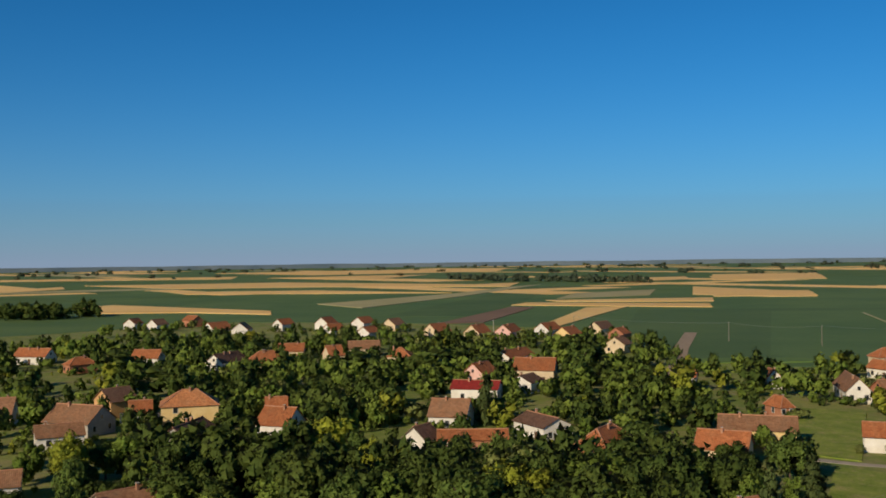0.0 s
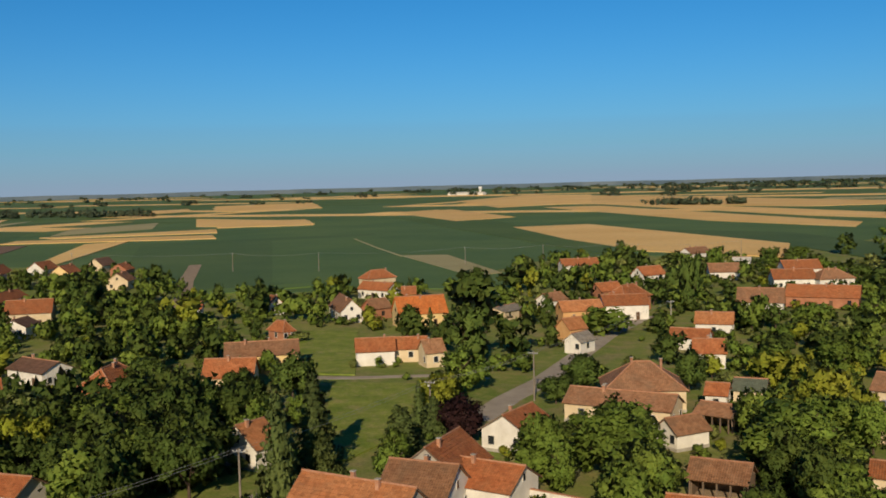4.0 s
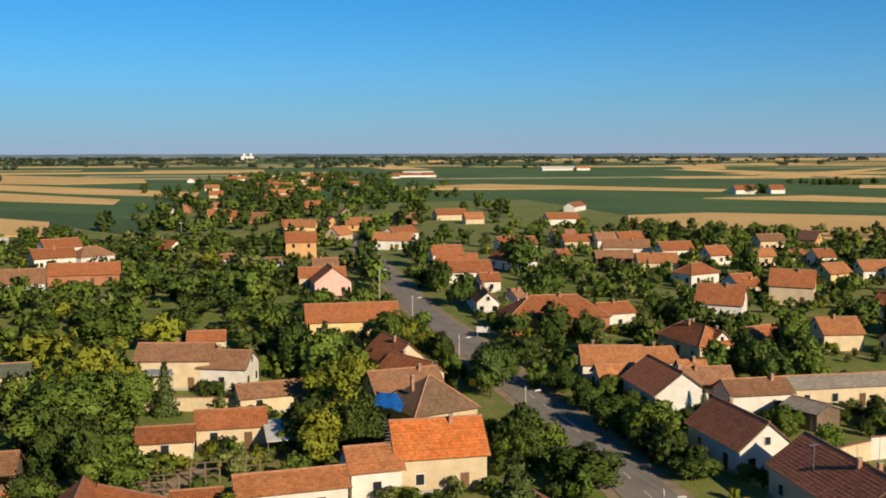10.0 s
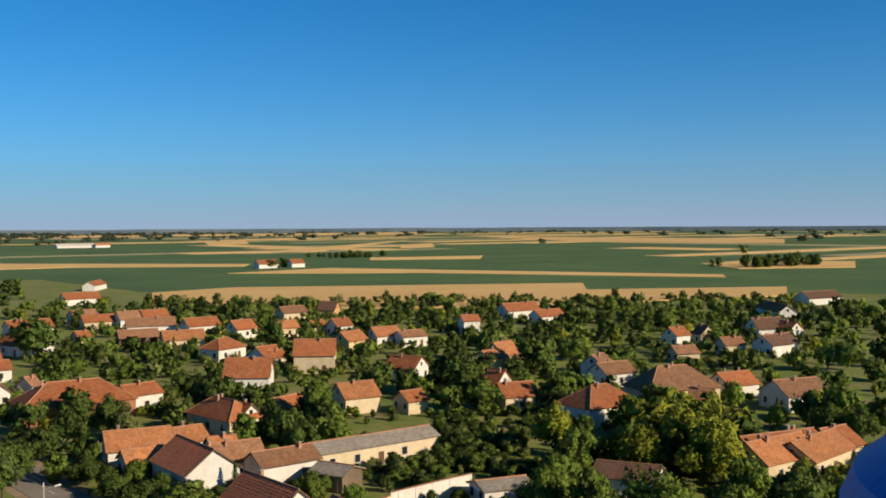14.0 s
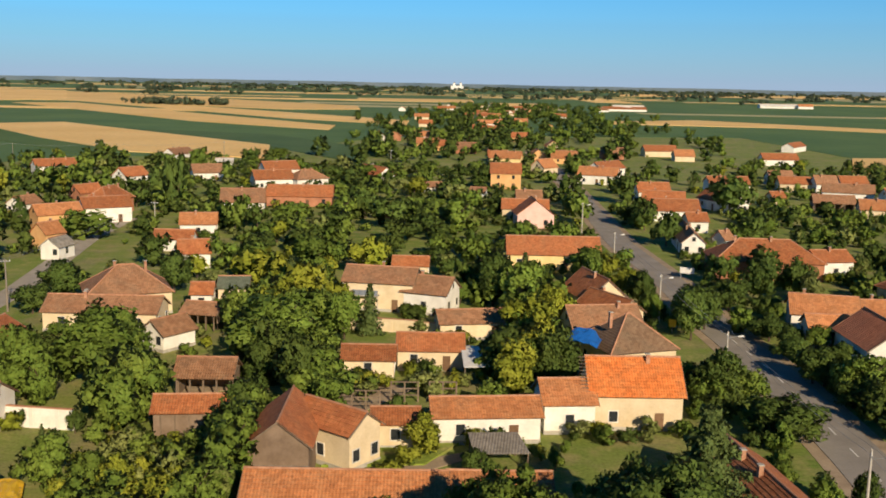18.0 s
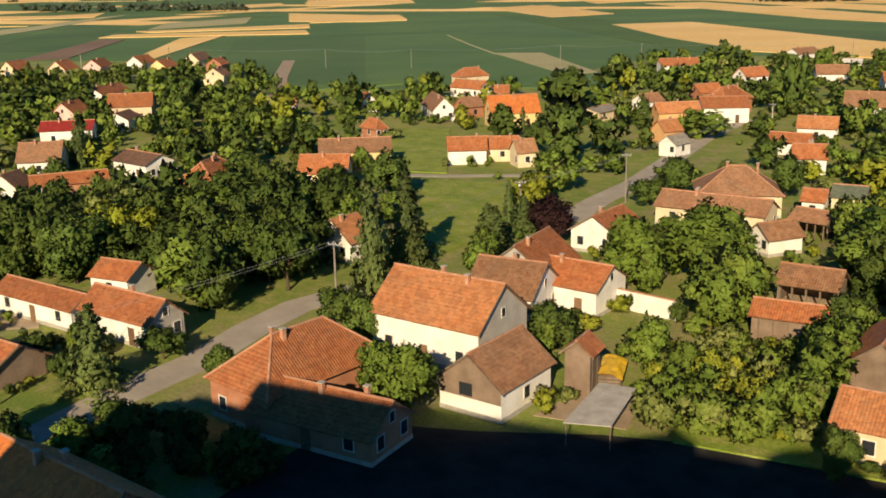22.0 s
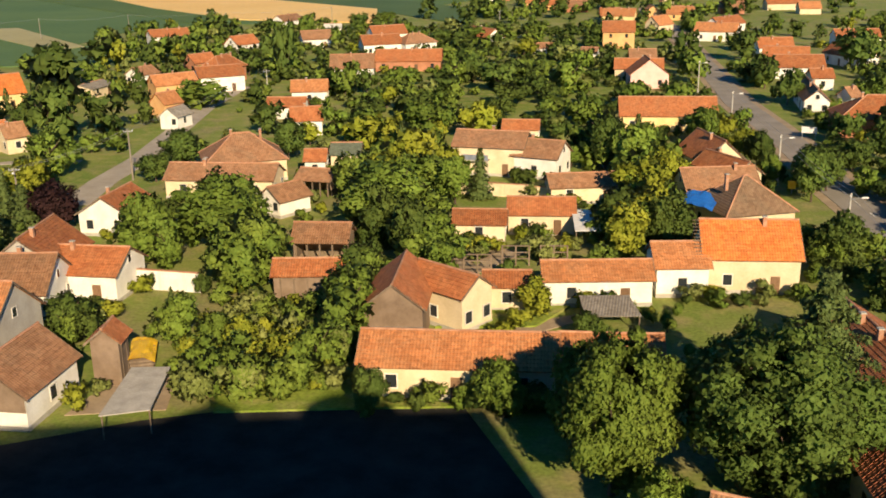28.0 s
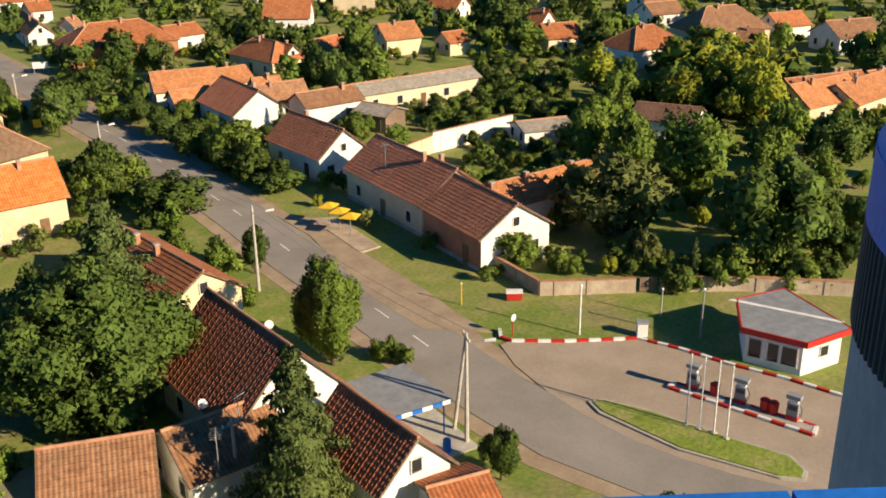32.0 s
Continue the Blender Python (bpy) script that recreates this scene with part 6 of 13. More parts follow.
tarpaulin(4.6, 130.5, 4.6, 4.2, 7.5, -10, M_BLUE, "crumpled blue tarpaulin over a damaged roof")
tarpaulin(-46.9, 78.2, 1.5, 2.6, 5.2, 25, M_YELLOW, "bright yellow tarpaulin over a woodpile in a yard")
pile = tagged(new("woodpile"), "stack of firewood beneath a tarpaulin", "woodpile")
pile.matrix_world = pose(-46.9, 78.2, 0, 0, 0, 25)
LOG = mesh("log", *tube([(-1.1, 0, 0), (1.1, 0, 0)], 0.19, 0.17, 8), M_TIMBER)
for i in range(6):
    for j in range(4):
        child("log", LOG, pile, pose(0, -2.1 + 0.82 * i, 0.18 + 0.36 * j))
for fx, fy in ((-20.9, 109.5), (-17.0, 113.6), (-12.5, 114.4)):
    fr = tagged(new("timber_frame"), "open timber frame standing in a yard", "timber frame")
    fr.matrix_world = pose(fx, fy, 0, 0, 0, 8)
    for sx in (-1.6, 0, 1.6):
        child("post", mesh("post", *box(sx - 0.09, sx + 0.09, -0.09, 0.09, 0, 2.4), M_TIMBER), fr)
    for z in (0.8, 1.6, 2.4):
        child("rail", mesh("rail", *box(-1.7, 1.7, -0.07, 0.07, z, z + 0.12), M_TIMBER), fr)


# ---- cars ----
def car(x, y, turn, mat, label):
    c = tagged(new("car"), label, "car", "parked cars")
    c.matrix_world = pose(x, y, 0.05, 0, 0, turn)
    v = []
    prof = [(-2.0, 0.35), (-2.0, 0.85), (-1.75, 0.95), (0.85, 0.95), (1.85, 0.8), (2.0, 0.6), (2.0, 0.35)]
    n = len(prof)
    v = [(px, s * 0.82, pz) for s in (-1, 1) for px, pz in prof]
    f = [tuple(range(n)), tuple(range(n, 2 * n))[::-1]] + [(i, n + i, n + (i + 1) % n, (i + 1) % n) for i in range(n)]
    child("body", mesh("body", v, f, mat), c)
    cab = [(-1.7, 0.95), (-1.35, 1.42), (0.2, 1.42), (0.85, 0.95)]
    v = [(px, s * (0.78 - 0.25 * (pz - 0.95)), pz) for s in (-1, 1) for px, pz in cab]
    f = [(0, 1, 2, 3), (7, 6, 5, 4), (0, 4, 5, 1), (2, 6, 7, 3), (3, 7, 4, 0)]
    child("glasshouse", mesh("glasshouse", v, f, M_GLASS), c)
    child("roof", mesh("roof", *box(-1.35, 0.2, -0.66, 0.66, 1.41, 1.45), mat), c)
    for wx in (-1.25, 1.25):
        for s in (-1, 1):
            w = child("wheel", mesh("wheel", *tube([(wx, s * 0.7, 0.31), (wx, s * 0.86, 0.31)], 0.31, sides=14), M_DARK), c)
            child("rim", mesh("rim", *tube([(wx, s * 0.84, 0.31), (wx, s * 0.875, 0.31)], 0.19, sides=10), M_METAL), w)
    for s in (-1, 1):
        child("headlight", mesh("headlight", *box(1.93, 2.02, s * 0.6 - 0.15, s * 0.6 + 0.15, 0.6, 0.74), M_WHITE), c)
        child("tail_light", mesh("tail_light", *box(-2.02, -1.96, s * 0.62 - 0.12, s * 0.62 + 0.12, 0.65, 0.82), M_RED), c)
    return c


car(-163.9, 128.4, 60, M_WHITE, "small white car parked beside a house")
board = tagged(new("notice_board"), "blank white board on two posts beside the road", "notice board")
board.matrix_world = pose(26.3, 198.4, 0, 0, 0, -15)
child("panel", mesh("panel", *box(-1.4, 1.4, -0.05, 0.05, 1.2, 2.4), M_WHITE), board)
for s in (-1.2, 1.2):
    child("post", mesh("post", *box(s - 0.05, s + 0.05, -0.05, 0.05, 0, 1.2), M_METAL), board)
ybox = tagged(new("yellow_sign"), "small yellow sign board beside the road", "sign")
ybox.matrix_world = pose(18.7, 154.1, 0, 0, 0, -10)
child("panel", mesh("panel", *box(-0.55, 0.55, -0.06, 0.06, 0.9, 2.1), M_YELLOW), ybox)
child("post", mesh("post", *tube([(0, 0, 0), (0, 0, 0.9)], 0.05), M_METAL), ybox)

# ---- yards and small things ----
# near-black tone and low sheen paint the silo's cast shadow onto its yard
M_SHADOW_YARD = mottled("painted_shadow_yard", (0.030, 0.029, 0.028), (0.060, 0.057, 0.054), 0.3, fine=20, rough=0.9, bump=0.2)
M_SHADOW_YARD.node_tree.nodes["Principled BSDF"].inputs["Specular IOR Level"].default_value = 0.03
# outline follows the edge of the silo's shadow
sheet("silo_yard", [(-61.0, 55.9), (-50.4, 61.6), (-41.4, 67.7), (-35.2, 70.7), (-16.3, 76.3), (-7.9, 62.0), (16.0, 8.0), (-30.0, -6.0), (-57.6, 35.0)], 0.05, M_SHADOW_YARD, "near-black yard patch painting the silo's shadow at its foot", "yard")
sheet("yard_earth", [(-48.0, 76.7), (-43.1, 78.3), (-40.3, 69.9), (-48.3, 67.3)], 0.062, M_DIRT, "trodden bare earth of a farmyard", "bare earth")
sheet("yard_earth", [(-29.8, 117.8), (-24.8, 123.3), (-16.7, 118.4), (-22.0, 107.3)], 0.066, M_DIRT, "dry bare earth between garden sheds", "bare earth")
sheet("yard_earth", [(-46.0, 115.0), (-37.3, 119.2), (-35.5, 115.9), (-44.5, 111.2)], 0.070, M_DIRT, "bare earth before an open shed", "bare earth")
sheet("yard_earth", [(-20.6, 90.3), (-8.3, 98.3), (-6.3, 100.7), (-6.1, 98.3), (-17.1, 87.0)], 0.074, M_DIRT, "dusty path across a green yard", "bare earth")
sheet("yard_earth", [(-26.8, 118.8), (-21.6, 126.0), (-19.5, 117.8), (-25.2, 114.5)], 0.078, M_DIRT, "dry bare earth in a vegetable garden", "bare earth")
sheet("yard_earth", [(-121.0, 52.8), (-115.4, 56.5), (-107.1, 51.8), (-110.9, 48.0)], 0.082, M_DIRT, "tan earth of an inner courtyard", "bare earth")
sheet("yard_earth", [(-47.0, 117.6), (-39.5, 124.1), (-36.5, 119.5), (-39.2, 114.2), (-45.2, 113.2)], 0.086, M_DIRT, "bare earth before sheds", "bare earth")
sheet("yard_earth", [(35.4, 104.4), (38.6, 99.1), (40.1, 93.1), (39.3, 85.5), (39.9, 78.9), (40.3, 74.5), (40.2, 68.7), (40.9, 64.3), (36.1, 68.0), (35.3, 76.6), (36.5, 93.8)], 0.090, M_DIRT, "dusty tan gravel beside the road at the bus stop", "bare earth")
M_FELT = mottled("old_roof_felt", (0.22, 0.19, 0.14), (0.32, 0.28, 0.20), 0.6)
M_DISH = mottled("dish_paint", (0.66, 0.66, 0.65), (0.78, 0.78, 0.77), 2.0, rough=0.5)


def dish(x, y, z, turn):
    """A satellite dish on a short bracket."""
    d = tagged(new("satellite_dish"), "white satellite dish fixed to a roof", "satellite dish", "satellite dishes")
    d.matrix_world = pose(x, y, z, 0, 0, turn) @ Matrix.Scale(0.65, 4)
    child("bracket", mesh("bracket", *tube([(0, 0, -0.5), (0, 0, 0.1), (0, -0.1, 0.2)], 0.03, sides=6), M_METAL), d)
    v, f = [(0, 0, 0.0)], []
    for r in (0.25, 0.5):
        v += [(r * math.cos(radians(30 * i)), r * math.sin(radians(30 * i)), 0.5 * r * r) for i in range(12)]
    f = [(0, 1 + i, 1 + (i + 1) % 12) for i in range(12)] + [(1 + i, 13 + i, 13 + (i + 1) % 12, 1 + (i + 1) % 12) for i in range(12)]
    b = len(v)
    v += [(p, q, w - 0.03) for p, q, w in v]
    f += [tuple(k + b for k in face[::-1]) for face in f]
    child("reflector", mesh("reflector", v, f, M_DISH), d, pose(0, -0.12, 0.25, 55, 0, 0))
    child("feed_arm", mesh("feed_arm", *tube([(0, -0.15, -0.05), (0, -0.6, 0.25)], 0.02, sides=6), M_METAL), d)


def aerial(x, y, z, turn, h=2.2):
    """A roof aerial: a mast and a boom with short rods."""
    a = tagged(new("roof_aerial"), "thin metal television aerial on a roof", "aerial", "roof aerials")
    a.matrix_world = pose(x, y, z, 0, 0, turn)
    child("mast", mesh("mast", *tube([(0, 0, -0.3), (0, 0, h)], 0.035, sides=6), M_METAL), a)
    boom = child("boom", mesh("boom", *tube([(-0.7, 0, h - 0.1), (0.7, 0, h - 0.1)], 0.025, sides=6), M_METAL), a)
    for i in range(6):
        child("rod", mesh("rod", *tube([(-0.6 + 0.24 * i, -0.35, h - 0.1), (-0.6 + 0.24 * i, 0.35, h - 0.1)], 0.012, sides=4), M_METAL), boom)


dish(20.7, 62.2, 6.6, -10)
dish(14.1, 57.3, 4.6, 10)
dish(-43.6, 115.7, 3.0, 0)
aerial(15.6, 54.3, 4.2, 30)
aerial(13.0, 50.5, 4.4, 70)
aerial(45.0, 92.2, 7.0, 20)
post(-40.9, 78.9, 1.3, M_WHITE, "short white post among garden shrubs", 0.16, False)
post(-36.3, 78.4, 1.3, M_WHITE, "short white post among garden shrubs", 0.16, False)
lean_to([(3.7, 58.2), (6.3, 52.8), (2.9, 49.6), (-2.2, 57.0)], 2.8, M_FELT, "flat tan felt roof of a low outbuilding", drop=0.3)


def battens(x, y, heading, length, width, eave, ridge, side):
    """Loose roof battens that stick out past the tiles at one verge."""
    o = tagged(new("roof_battens"), "row of bare dark roof battens at a tiled verge", "battens")
    o.matrix_world = pose(x, y, 0, 0, 0, heading)
    for i in range(12):
        t = (i + 0.5) / 12
        child("batten", mesh("batten", *box(-0.55, 0.35, -0.04, 0.04, -0.03, 0.03), M_TIMBER), o, pose(length, side * width / 2 * t, ridge + (eave - ridge) * t + 0.02))


battens(9.3, 111.7, 7, -5.6, 8.5, 4.0, 7.5, -1)
mat_rail = mottled("blue_grey_paint", (0.16, 0.19, 0.24), (0.24, 0.27, 0.32), 1.0)
bal = tagged(new("balcony"), "blue-grey balcony with a panel railing on posts", "balcony")
bal.matrix_world = pose(-30.4, 159.8, 0, 0, 0, -4)
child("deck", mesh("deck", *box(-2.2, 2.2, -1.6, 0.0, 2.7, 2.85), M_CONC), bal)
for i in range(4):
    child("railing_panel", mesh("railing_panel", *box(-2.2 + 1.1 * i, -1.12 + 1.1 * i, -1.62, -1.56, 2.9, 3.75), mat_rail), bal)
for px in (-2.1, 2.1):
    child("post", mesh("post", *tube([(px, -1.5, 0), (px, -1.5, 2.7)], 0.09), M_CONC), bal)



# ---- trees ----
tree(36, 28, 5.0, 1.9, "green")
tree(33, 33, 5.0, 2.0, "green")
tree(-46, 6, 5.0, 2.8, "dark")
tree(-0, 50, 5.0, 2.3, "dark")
tree(17, 48, 12.4, 4.6, "spruce")
tree(30, 46, 4.0, 1.6, "dark")
tree(1, 58, 5.0, 2.7, "green")
tree(-58, 4, 5.0, 2.3, "green")
tree(-56, 21, 5.0, 2.9, "dark")
tree(-2.6, 63.5, 12.6, 5.6, "green")
tree(-4.2, 70, 9.5, 3.4, "green")
tree(9.5, 65, 13.6, 7.6, "dark")
tree(5.5, 70.5, 11.5, 4.6, "dark")
tree(-6, 70, 5.0, 2.0, "dark")
tree(27, 66, 9.0, 3.5, "green")
tree(-69, 21, 6.0, 1.3, "dark")
tree(12, 72, 15.2, 6.4, "spruce")
tree(-12, 74, 5.0, 2.8, "green")
tree(-23, 72, 5.0, 1.9, "dark")
tree(14, 78, 4.9, 2.0, "green")
tree(-74, 30, 6.0, 2.2, "plum")
tree(-74, 32, 6.0, 2.4, "dark")
tree(-72, 36, 4.5, 2.1, "green")
tree(-71, 40, 5.0, 3.0, "dark")
tree(-78, 26, 4.6, 3.4, "dark")
tree(-81, 15, 4.6, 3.0, "dark")
tree(-57, 60, 7.0, 3.8, "green")
tree(-83, 8, 2.9, 1.9, "dark")
tree(-82, 21, 4.6, 3.0, "dark")
tree(-30, 79, 5.0, 2.8, "green")
tree(-60, 60, 6.0, 2.5, "green")
tree(-59, 61, 7.0, 3.1, "green")
tree(-79, 31, 7.0, 2.8, "dark")
tree(11, 86, 4.4, 2.0, "dark")
tree(62, 63, 5.0, 1.1, "spruce")
tree(-87, 20, 2.9, 1.8, "dark")
tree(-38, 81, 4.7, 2.1, "lime")
tree(50, 75, 4.0, 2.4, "green")
tree(25, 87, 4.0, 2.2, "green")
tree(28, 87, 5.0, 1.6, "dark")
tree(-41, 82, 4.6, 2.1, "green")
tree(61, 69, 4.1, 1.7, "olive")
tree(-30, 88, 7.0, 3.3, "green")
tree(-77, 55, 4.0, 2.0, "dark")
tree(-92, 25, 2.9, 1.9, "lime")
tree(71, 63, 11.0, 5.6, "dark")
tree(-46, 84, 5.0, 2.3, "green")
tree(-85, 46, 9.0, 3.7, "spruce")
tree(76, 61, 8.0, 3.2, "dark")
# next two dark trees are added to darken ground that the silo shades
tree(77.8, 58.5, 4.6, 2.1, "dark")
tree(84.5, 63.2, 4.9, 2.3, "dark")
tree(-68, 70, 7.0, 3.8, "dark")
tree(-70, 70, 6.0, 2.6, "dark")
tree(-69, 70, 6.0, 3.8, "dark")
tree(-72, 70, 6.0, 2.7, "dark")
tree(-57, 82, 5.0, 2.4, "dark")
tree(64, 77, 9.5, 6.3, "olive")
tree(-87, 55, 3.5, 2.8, "dark")
tree(-72, 74, 6.0, 3.3, "green")
tree(-33, 99, 4.3, 1.7, "green")
tree(80, 69, 7.4, 3.9, "dark")
tree(-79, 73, 5.0, 2.6, "dark")
tree(-70, 82, 4.0, 2.2, "green")
tree(-24, 106, 5.4, 2.6, "green")
tree(-108, 17, 2.8, 1.9, "green")
tree(26, 107, 5.0, 4.5, "dark")
tree(77, 79, 11.0, 5.1, "green")
tree(-111, 11, 4.1, 3.0, "green")
tree(-108, 32, 3.4, 2.2, "dark")
tree(-112, 17, 2.7, 1.8, "dark")
tree(-84.3, 83.5, 14.9, 3.7, "spruce")
tree(-115, 1, 3.5, 2.3, "lime")
tree(98, 67, 4.6, 1.8, "dark")
tree(-58, 105, 6.0, 2.4, "green")
tree(93, 75, 5.5, 2.5, "green")
tree(-89.8, 95.7, 13.7, 4.5, "spruce")
tree(82, 88, 4.8, 2.4, "dark")
tree(78, 92, 9.0, 3.8, "green")
tree(90, 81, 6.9, 3.4, "green")
tree(-43, 114, 9.0, 7.1, "green")
tree(21, 120, 6.9, 3.3, "dark")
tree(-123, 6, 3.1, 2.2, "green")
tree(-61, 107, 8.0, 4.3, "green")
tree(-95, 79, 9.0, 4.6, "dark")
tree(-4, 123, 6.2, 2.8, "green")
tree(76, 98, 8.0, 2.9, "green")
tree(-78, 97, 5.6, 2.9, "green")
tree(-55, 113, 9.0, 5.8, "green")
tree(-126, 13, 3.2, 1.9, "dark")
tree(99, 79, 8.5, 4.3, "dark")
tree(-100, 80, 9.0, 4.8, "dark")
tree(58, 115, 4.6, 2.1, "green")
tree(105, 74, 5.7, 2.4, "lime")
tree(-37, 123, 9.0, 6.7, "green")
tree(39, 124, 6.0, 4.1, "green")
tree(-35, 126, 9.0, 7.2, "green")
tree(93, 94, 4.5, 2.0, "olive")
tree(-84.1, 107.8, 7.2, 3.6, "spruce")
tree(-83, 104, 5.3, 2.5, "green")
tree(34, 130, 5.0, 3.1, "dark")
tree(-105, 83, 4.9, 2.6, "dark")
tree(-135, 9, 4.5, 3.0, "dark")
tree(-120, 64, 9.4, 4.9, "dark")
tree(56, 124, 4.4, 2.0, "green")
tree(103, 89, 7.3, 3.4, "green")
tree(111, 82, 5.6, 3.2, "green")
tree(-39, 133, 7.1, 3.3, "dark")
tree(-139, 1, 4.8, 3.8, "dark")
tree(-126, 59, 5.4, 2.7, "dark")
tree(-130, 50, 9.0, 4.4, "dark")
tree(87, 110, 6.0, 3.4, "green")
tree(-87, 111, 6.0, 3.3, "spruce")
tree(77, 118, 2.6, 1.6, "olive")
tree(49, 134, 5.0, 1.1, "spruce")
tree(-122, 75, 9.0, 4.5, "lime")
tree(-30, 140, 7.3, 3.2, "green")
tree(-143, 9, 2.8, 2.2, "dark")
tree(-82, 118, 6.0, 3.7, "plum")
tree(109, 94, 4.2, 1.7, "lime")
tree(-128, 67, 9.0, 4.6, "dark")
tree(-126, 72, 9.0, 5.0, "lime")
tree(-144, 20, 5.1, 2.7, "dark")
tree(-145, 15, 7.7, 3.2, "dark")
tree(-1, 146, 7.0, 2.5, "lime")
tree(121, 83, 7.9, 3.6, "green")
tree(-27, 144, 8.0, 2.5, "spruce")
tree(93, 114, 6.8, 2.7, "green")
tree(-120, 85, 9.0, 6.3, "green")
tree(77, 125, 2.6, 1.6, "green")
tree(116, 91, 5.2, 2.3, "lime")
tree(-107, 102, 7.5, 3.4, "green")
tree(-115, 93, 5.3, 2.6, "dark")
tree(108, 101, 10.0, 5.5, "lime")
tree(-84, 122, 6.0, 4.1, "plum")
tree(-88, 120, 6.0, 3.9, "spruce")
tree(-125, 80, 8.5, 3.7, "dark")
tree(89, 120, 2.6, 1.6, "green")
tree(102, 109, 8.0, 3.7, "lime")
tree(-34, 146, 6.4, 3.5, "dark")
tree(-116, 97, 6.3, 2.7, "dark")
tree(21, 150, 7.9, 3.2, "dark")
tree(-137, 66, 8.8, 4.8, "dark")
tree(-5, 152, 5.1, 2.0, "lime")
tree(-106, 111, 5.9, 3.1, "green")
tree(-93, 123, 7.4, 1.7, "spruce")
tree(98, 119, 6.9, 3.3, "green")
tree(-124, 93, 9.0, 6.2, "dark")
tree(-129, 87, 8.2, 3.5, "dark")
tree(103, 118, 5.1, 2.3, "green")
tree(-47, 150, 6.2, 1.8, "spruce")
tree(90, 129, 2.6, 1.6, "green")
tree(24, 157, 7.0, 3.2, "dark")
tree(22, 157, 7.0, 4.6, "dark")
tree(1, 159, 5.0, 2.1, "lime")
tree(-151, 52, 8.1, 3.3, "dark")
tree(-94, 130, 7.6, 3.7, "lime")
tree(84, 137, 2.6, 1.6, "dark")
tree(16, 160, 5.2, 2.3, "green")
tree(65, 148, 6.5, 3.4, "dark")
tree(-145, 72, 6.2, 2.6, "dark")
tree(-161, 18, 7.9, 3.0, "dark")
tree(104, 125, 5.6, 2.4, "dark")
tree(-125, 104, 6.3, 2.7, "green")
tree(-163, 9, 4.7, 2.6, "dark")
tree(35, 160, 4.2, 1.7, "green")
tree(102, 129, 8.5, 4.1, "lime")
tree(-137, 92, 4.5, 2.6, "dark")
tree(-164, 21, 5.0, 2.3, "dark")
tree(-162, 34, 5.3, 1.6, "spruce")
tree(-132, 100, 7.1, 3.0, "dark")
tree(-96, 135, 6.8, 3.2, "dark")
tree(89, 140, 2.6, 1.6, "green")
tree(-121, 115, 6.7, 2.9, "dark")
tree(-145, 83, 9.0, 4.3, "dark")
tree(127, 109, 5.4, 2.4, "dark")
tree(-3, 167, 5.3, 2.2, "dark")
tree(-10, 167, 10.0, 4.3, "dark")
tree(-159, 53, 4.6, 2.0, "green")
tree(73, 151, 5.5, 2.8, "green")
tree(-82, 147, 5.0, 3.4, "dark")
tree(-152, 74, 6.2, 2.7, "dark")
tree(-44, 163, 8.4, 2.7, "spruce")
tree(65, 156, 7.8, 4.0, "dark")
tree(-40, 165, 6.1, 2.6, "olive")
tree(-161, 59, 8.3, 3.4, "dark")
tree(-158, 66, 7.6, 3.0, "lime")
tree(60, 160, 6.8, 3.1, "green")
tree(-144, 92, 4.5, 2.5, "lime")
tree(91, 145, 2.6, 1.6, "dark")
tree(98, 143, 2.6, 1.6, "green")
tree(30, 171, 6.0, 3.5, "dark")
tree(15, 173, 6.0, 3.0, "dark")
tree(-55, 165, 5.2, 2.3, "dark")
tree(-173, 20, 6.6, 3.3, "dark")
tree(-122, 125, 9.0, 4.5, "dark")
tree(-58, 165, 4.8, 2.6, "olive")
tree(64, 163, 4.1, 1.6, "green")
tree(-163, 65, 8.3, 3.5, "dark")
tree(123, 126, 8.4, 3.9, "green")
tree(113, 135, 4.9, 2.5, "green")
tree(107, 140, 2.6, 1.6, "dark")
tree(-82, 157, 7.0, 4.6, "dark")
tree(-176, 22, 4.9, 2.0, "dark")
tree(-5, 177, 8.0, 2.5, "spruce")
tree(-169, 54, 5.7, 2.9, "dark")
tree(-66, 166, 7.7, 3.6, "dark")
tree(12, 179, 5.0, 2.3, "lime")
tree(-102, 148, 8.0, 5.1, "green")
tree(-164, 74, 5.1, 2.7, "lime")
tree(110, 142, 2.6, 1.6, "green")
tree(-180, 20, 9.4, 3.7, "lime")
tree(-134, 123, 5.7, 3.3, "dark")
tree(45, 177, 5.9, 2.6, "olive")
tree(-183, 1, 5.4, 2.6, "green")
tree(10, 183, 4.0, 1.7, "green")
tree(78, 166, 6.9, 3.1, "green")
tree(-157, 96, 5.6, 2.4, "dark")
tree(97, 157, 2.6, 1.6, "green")
tree(150, 106, 6.5, 3.5, "dark")
tree(124, 136, 7.3, 4.0, "green")
tree(-105, 152, 7.4, 3.0, "green")
tree(-146, 114, 8.0, 5.8, "dark")
tree(148, 111, 6.4, 3.5, "dark")
tree(37, 181, 8.2, 3.3, "dark")
tree(-184, 20, 7.4, 3.3, "dark")
tree(-183, 30, 7.8, 3.6, "green")
tree(-78, 169, 5.2, 2.8, "olive")
tree(101, 156, 2.6, 1.6, "dark")
tree(-184, 26, 6.9, 3.9, "dark")
tree(-186, 13, 5.1, 2.0, "green")
tree(43, 182, 8.0, 3.5, "dark")
tree(114, 147, 2.6, 1.6, "green")
tree(-166, 87, 5.5, 2.6, "dark")
tree(-44, 183, 9.1, 5.2, "green")
tree(79, 172, 9.3, 3.8, "green")
tree(-189, 14, 7.3, 2.8, "green")
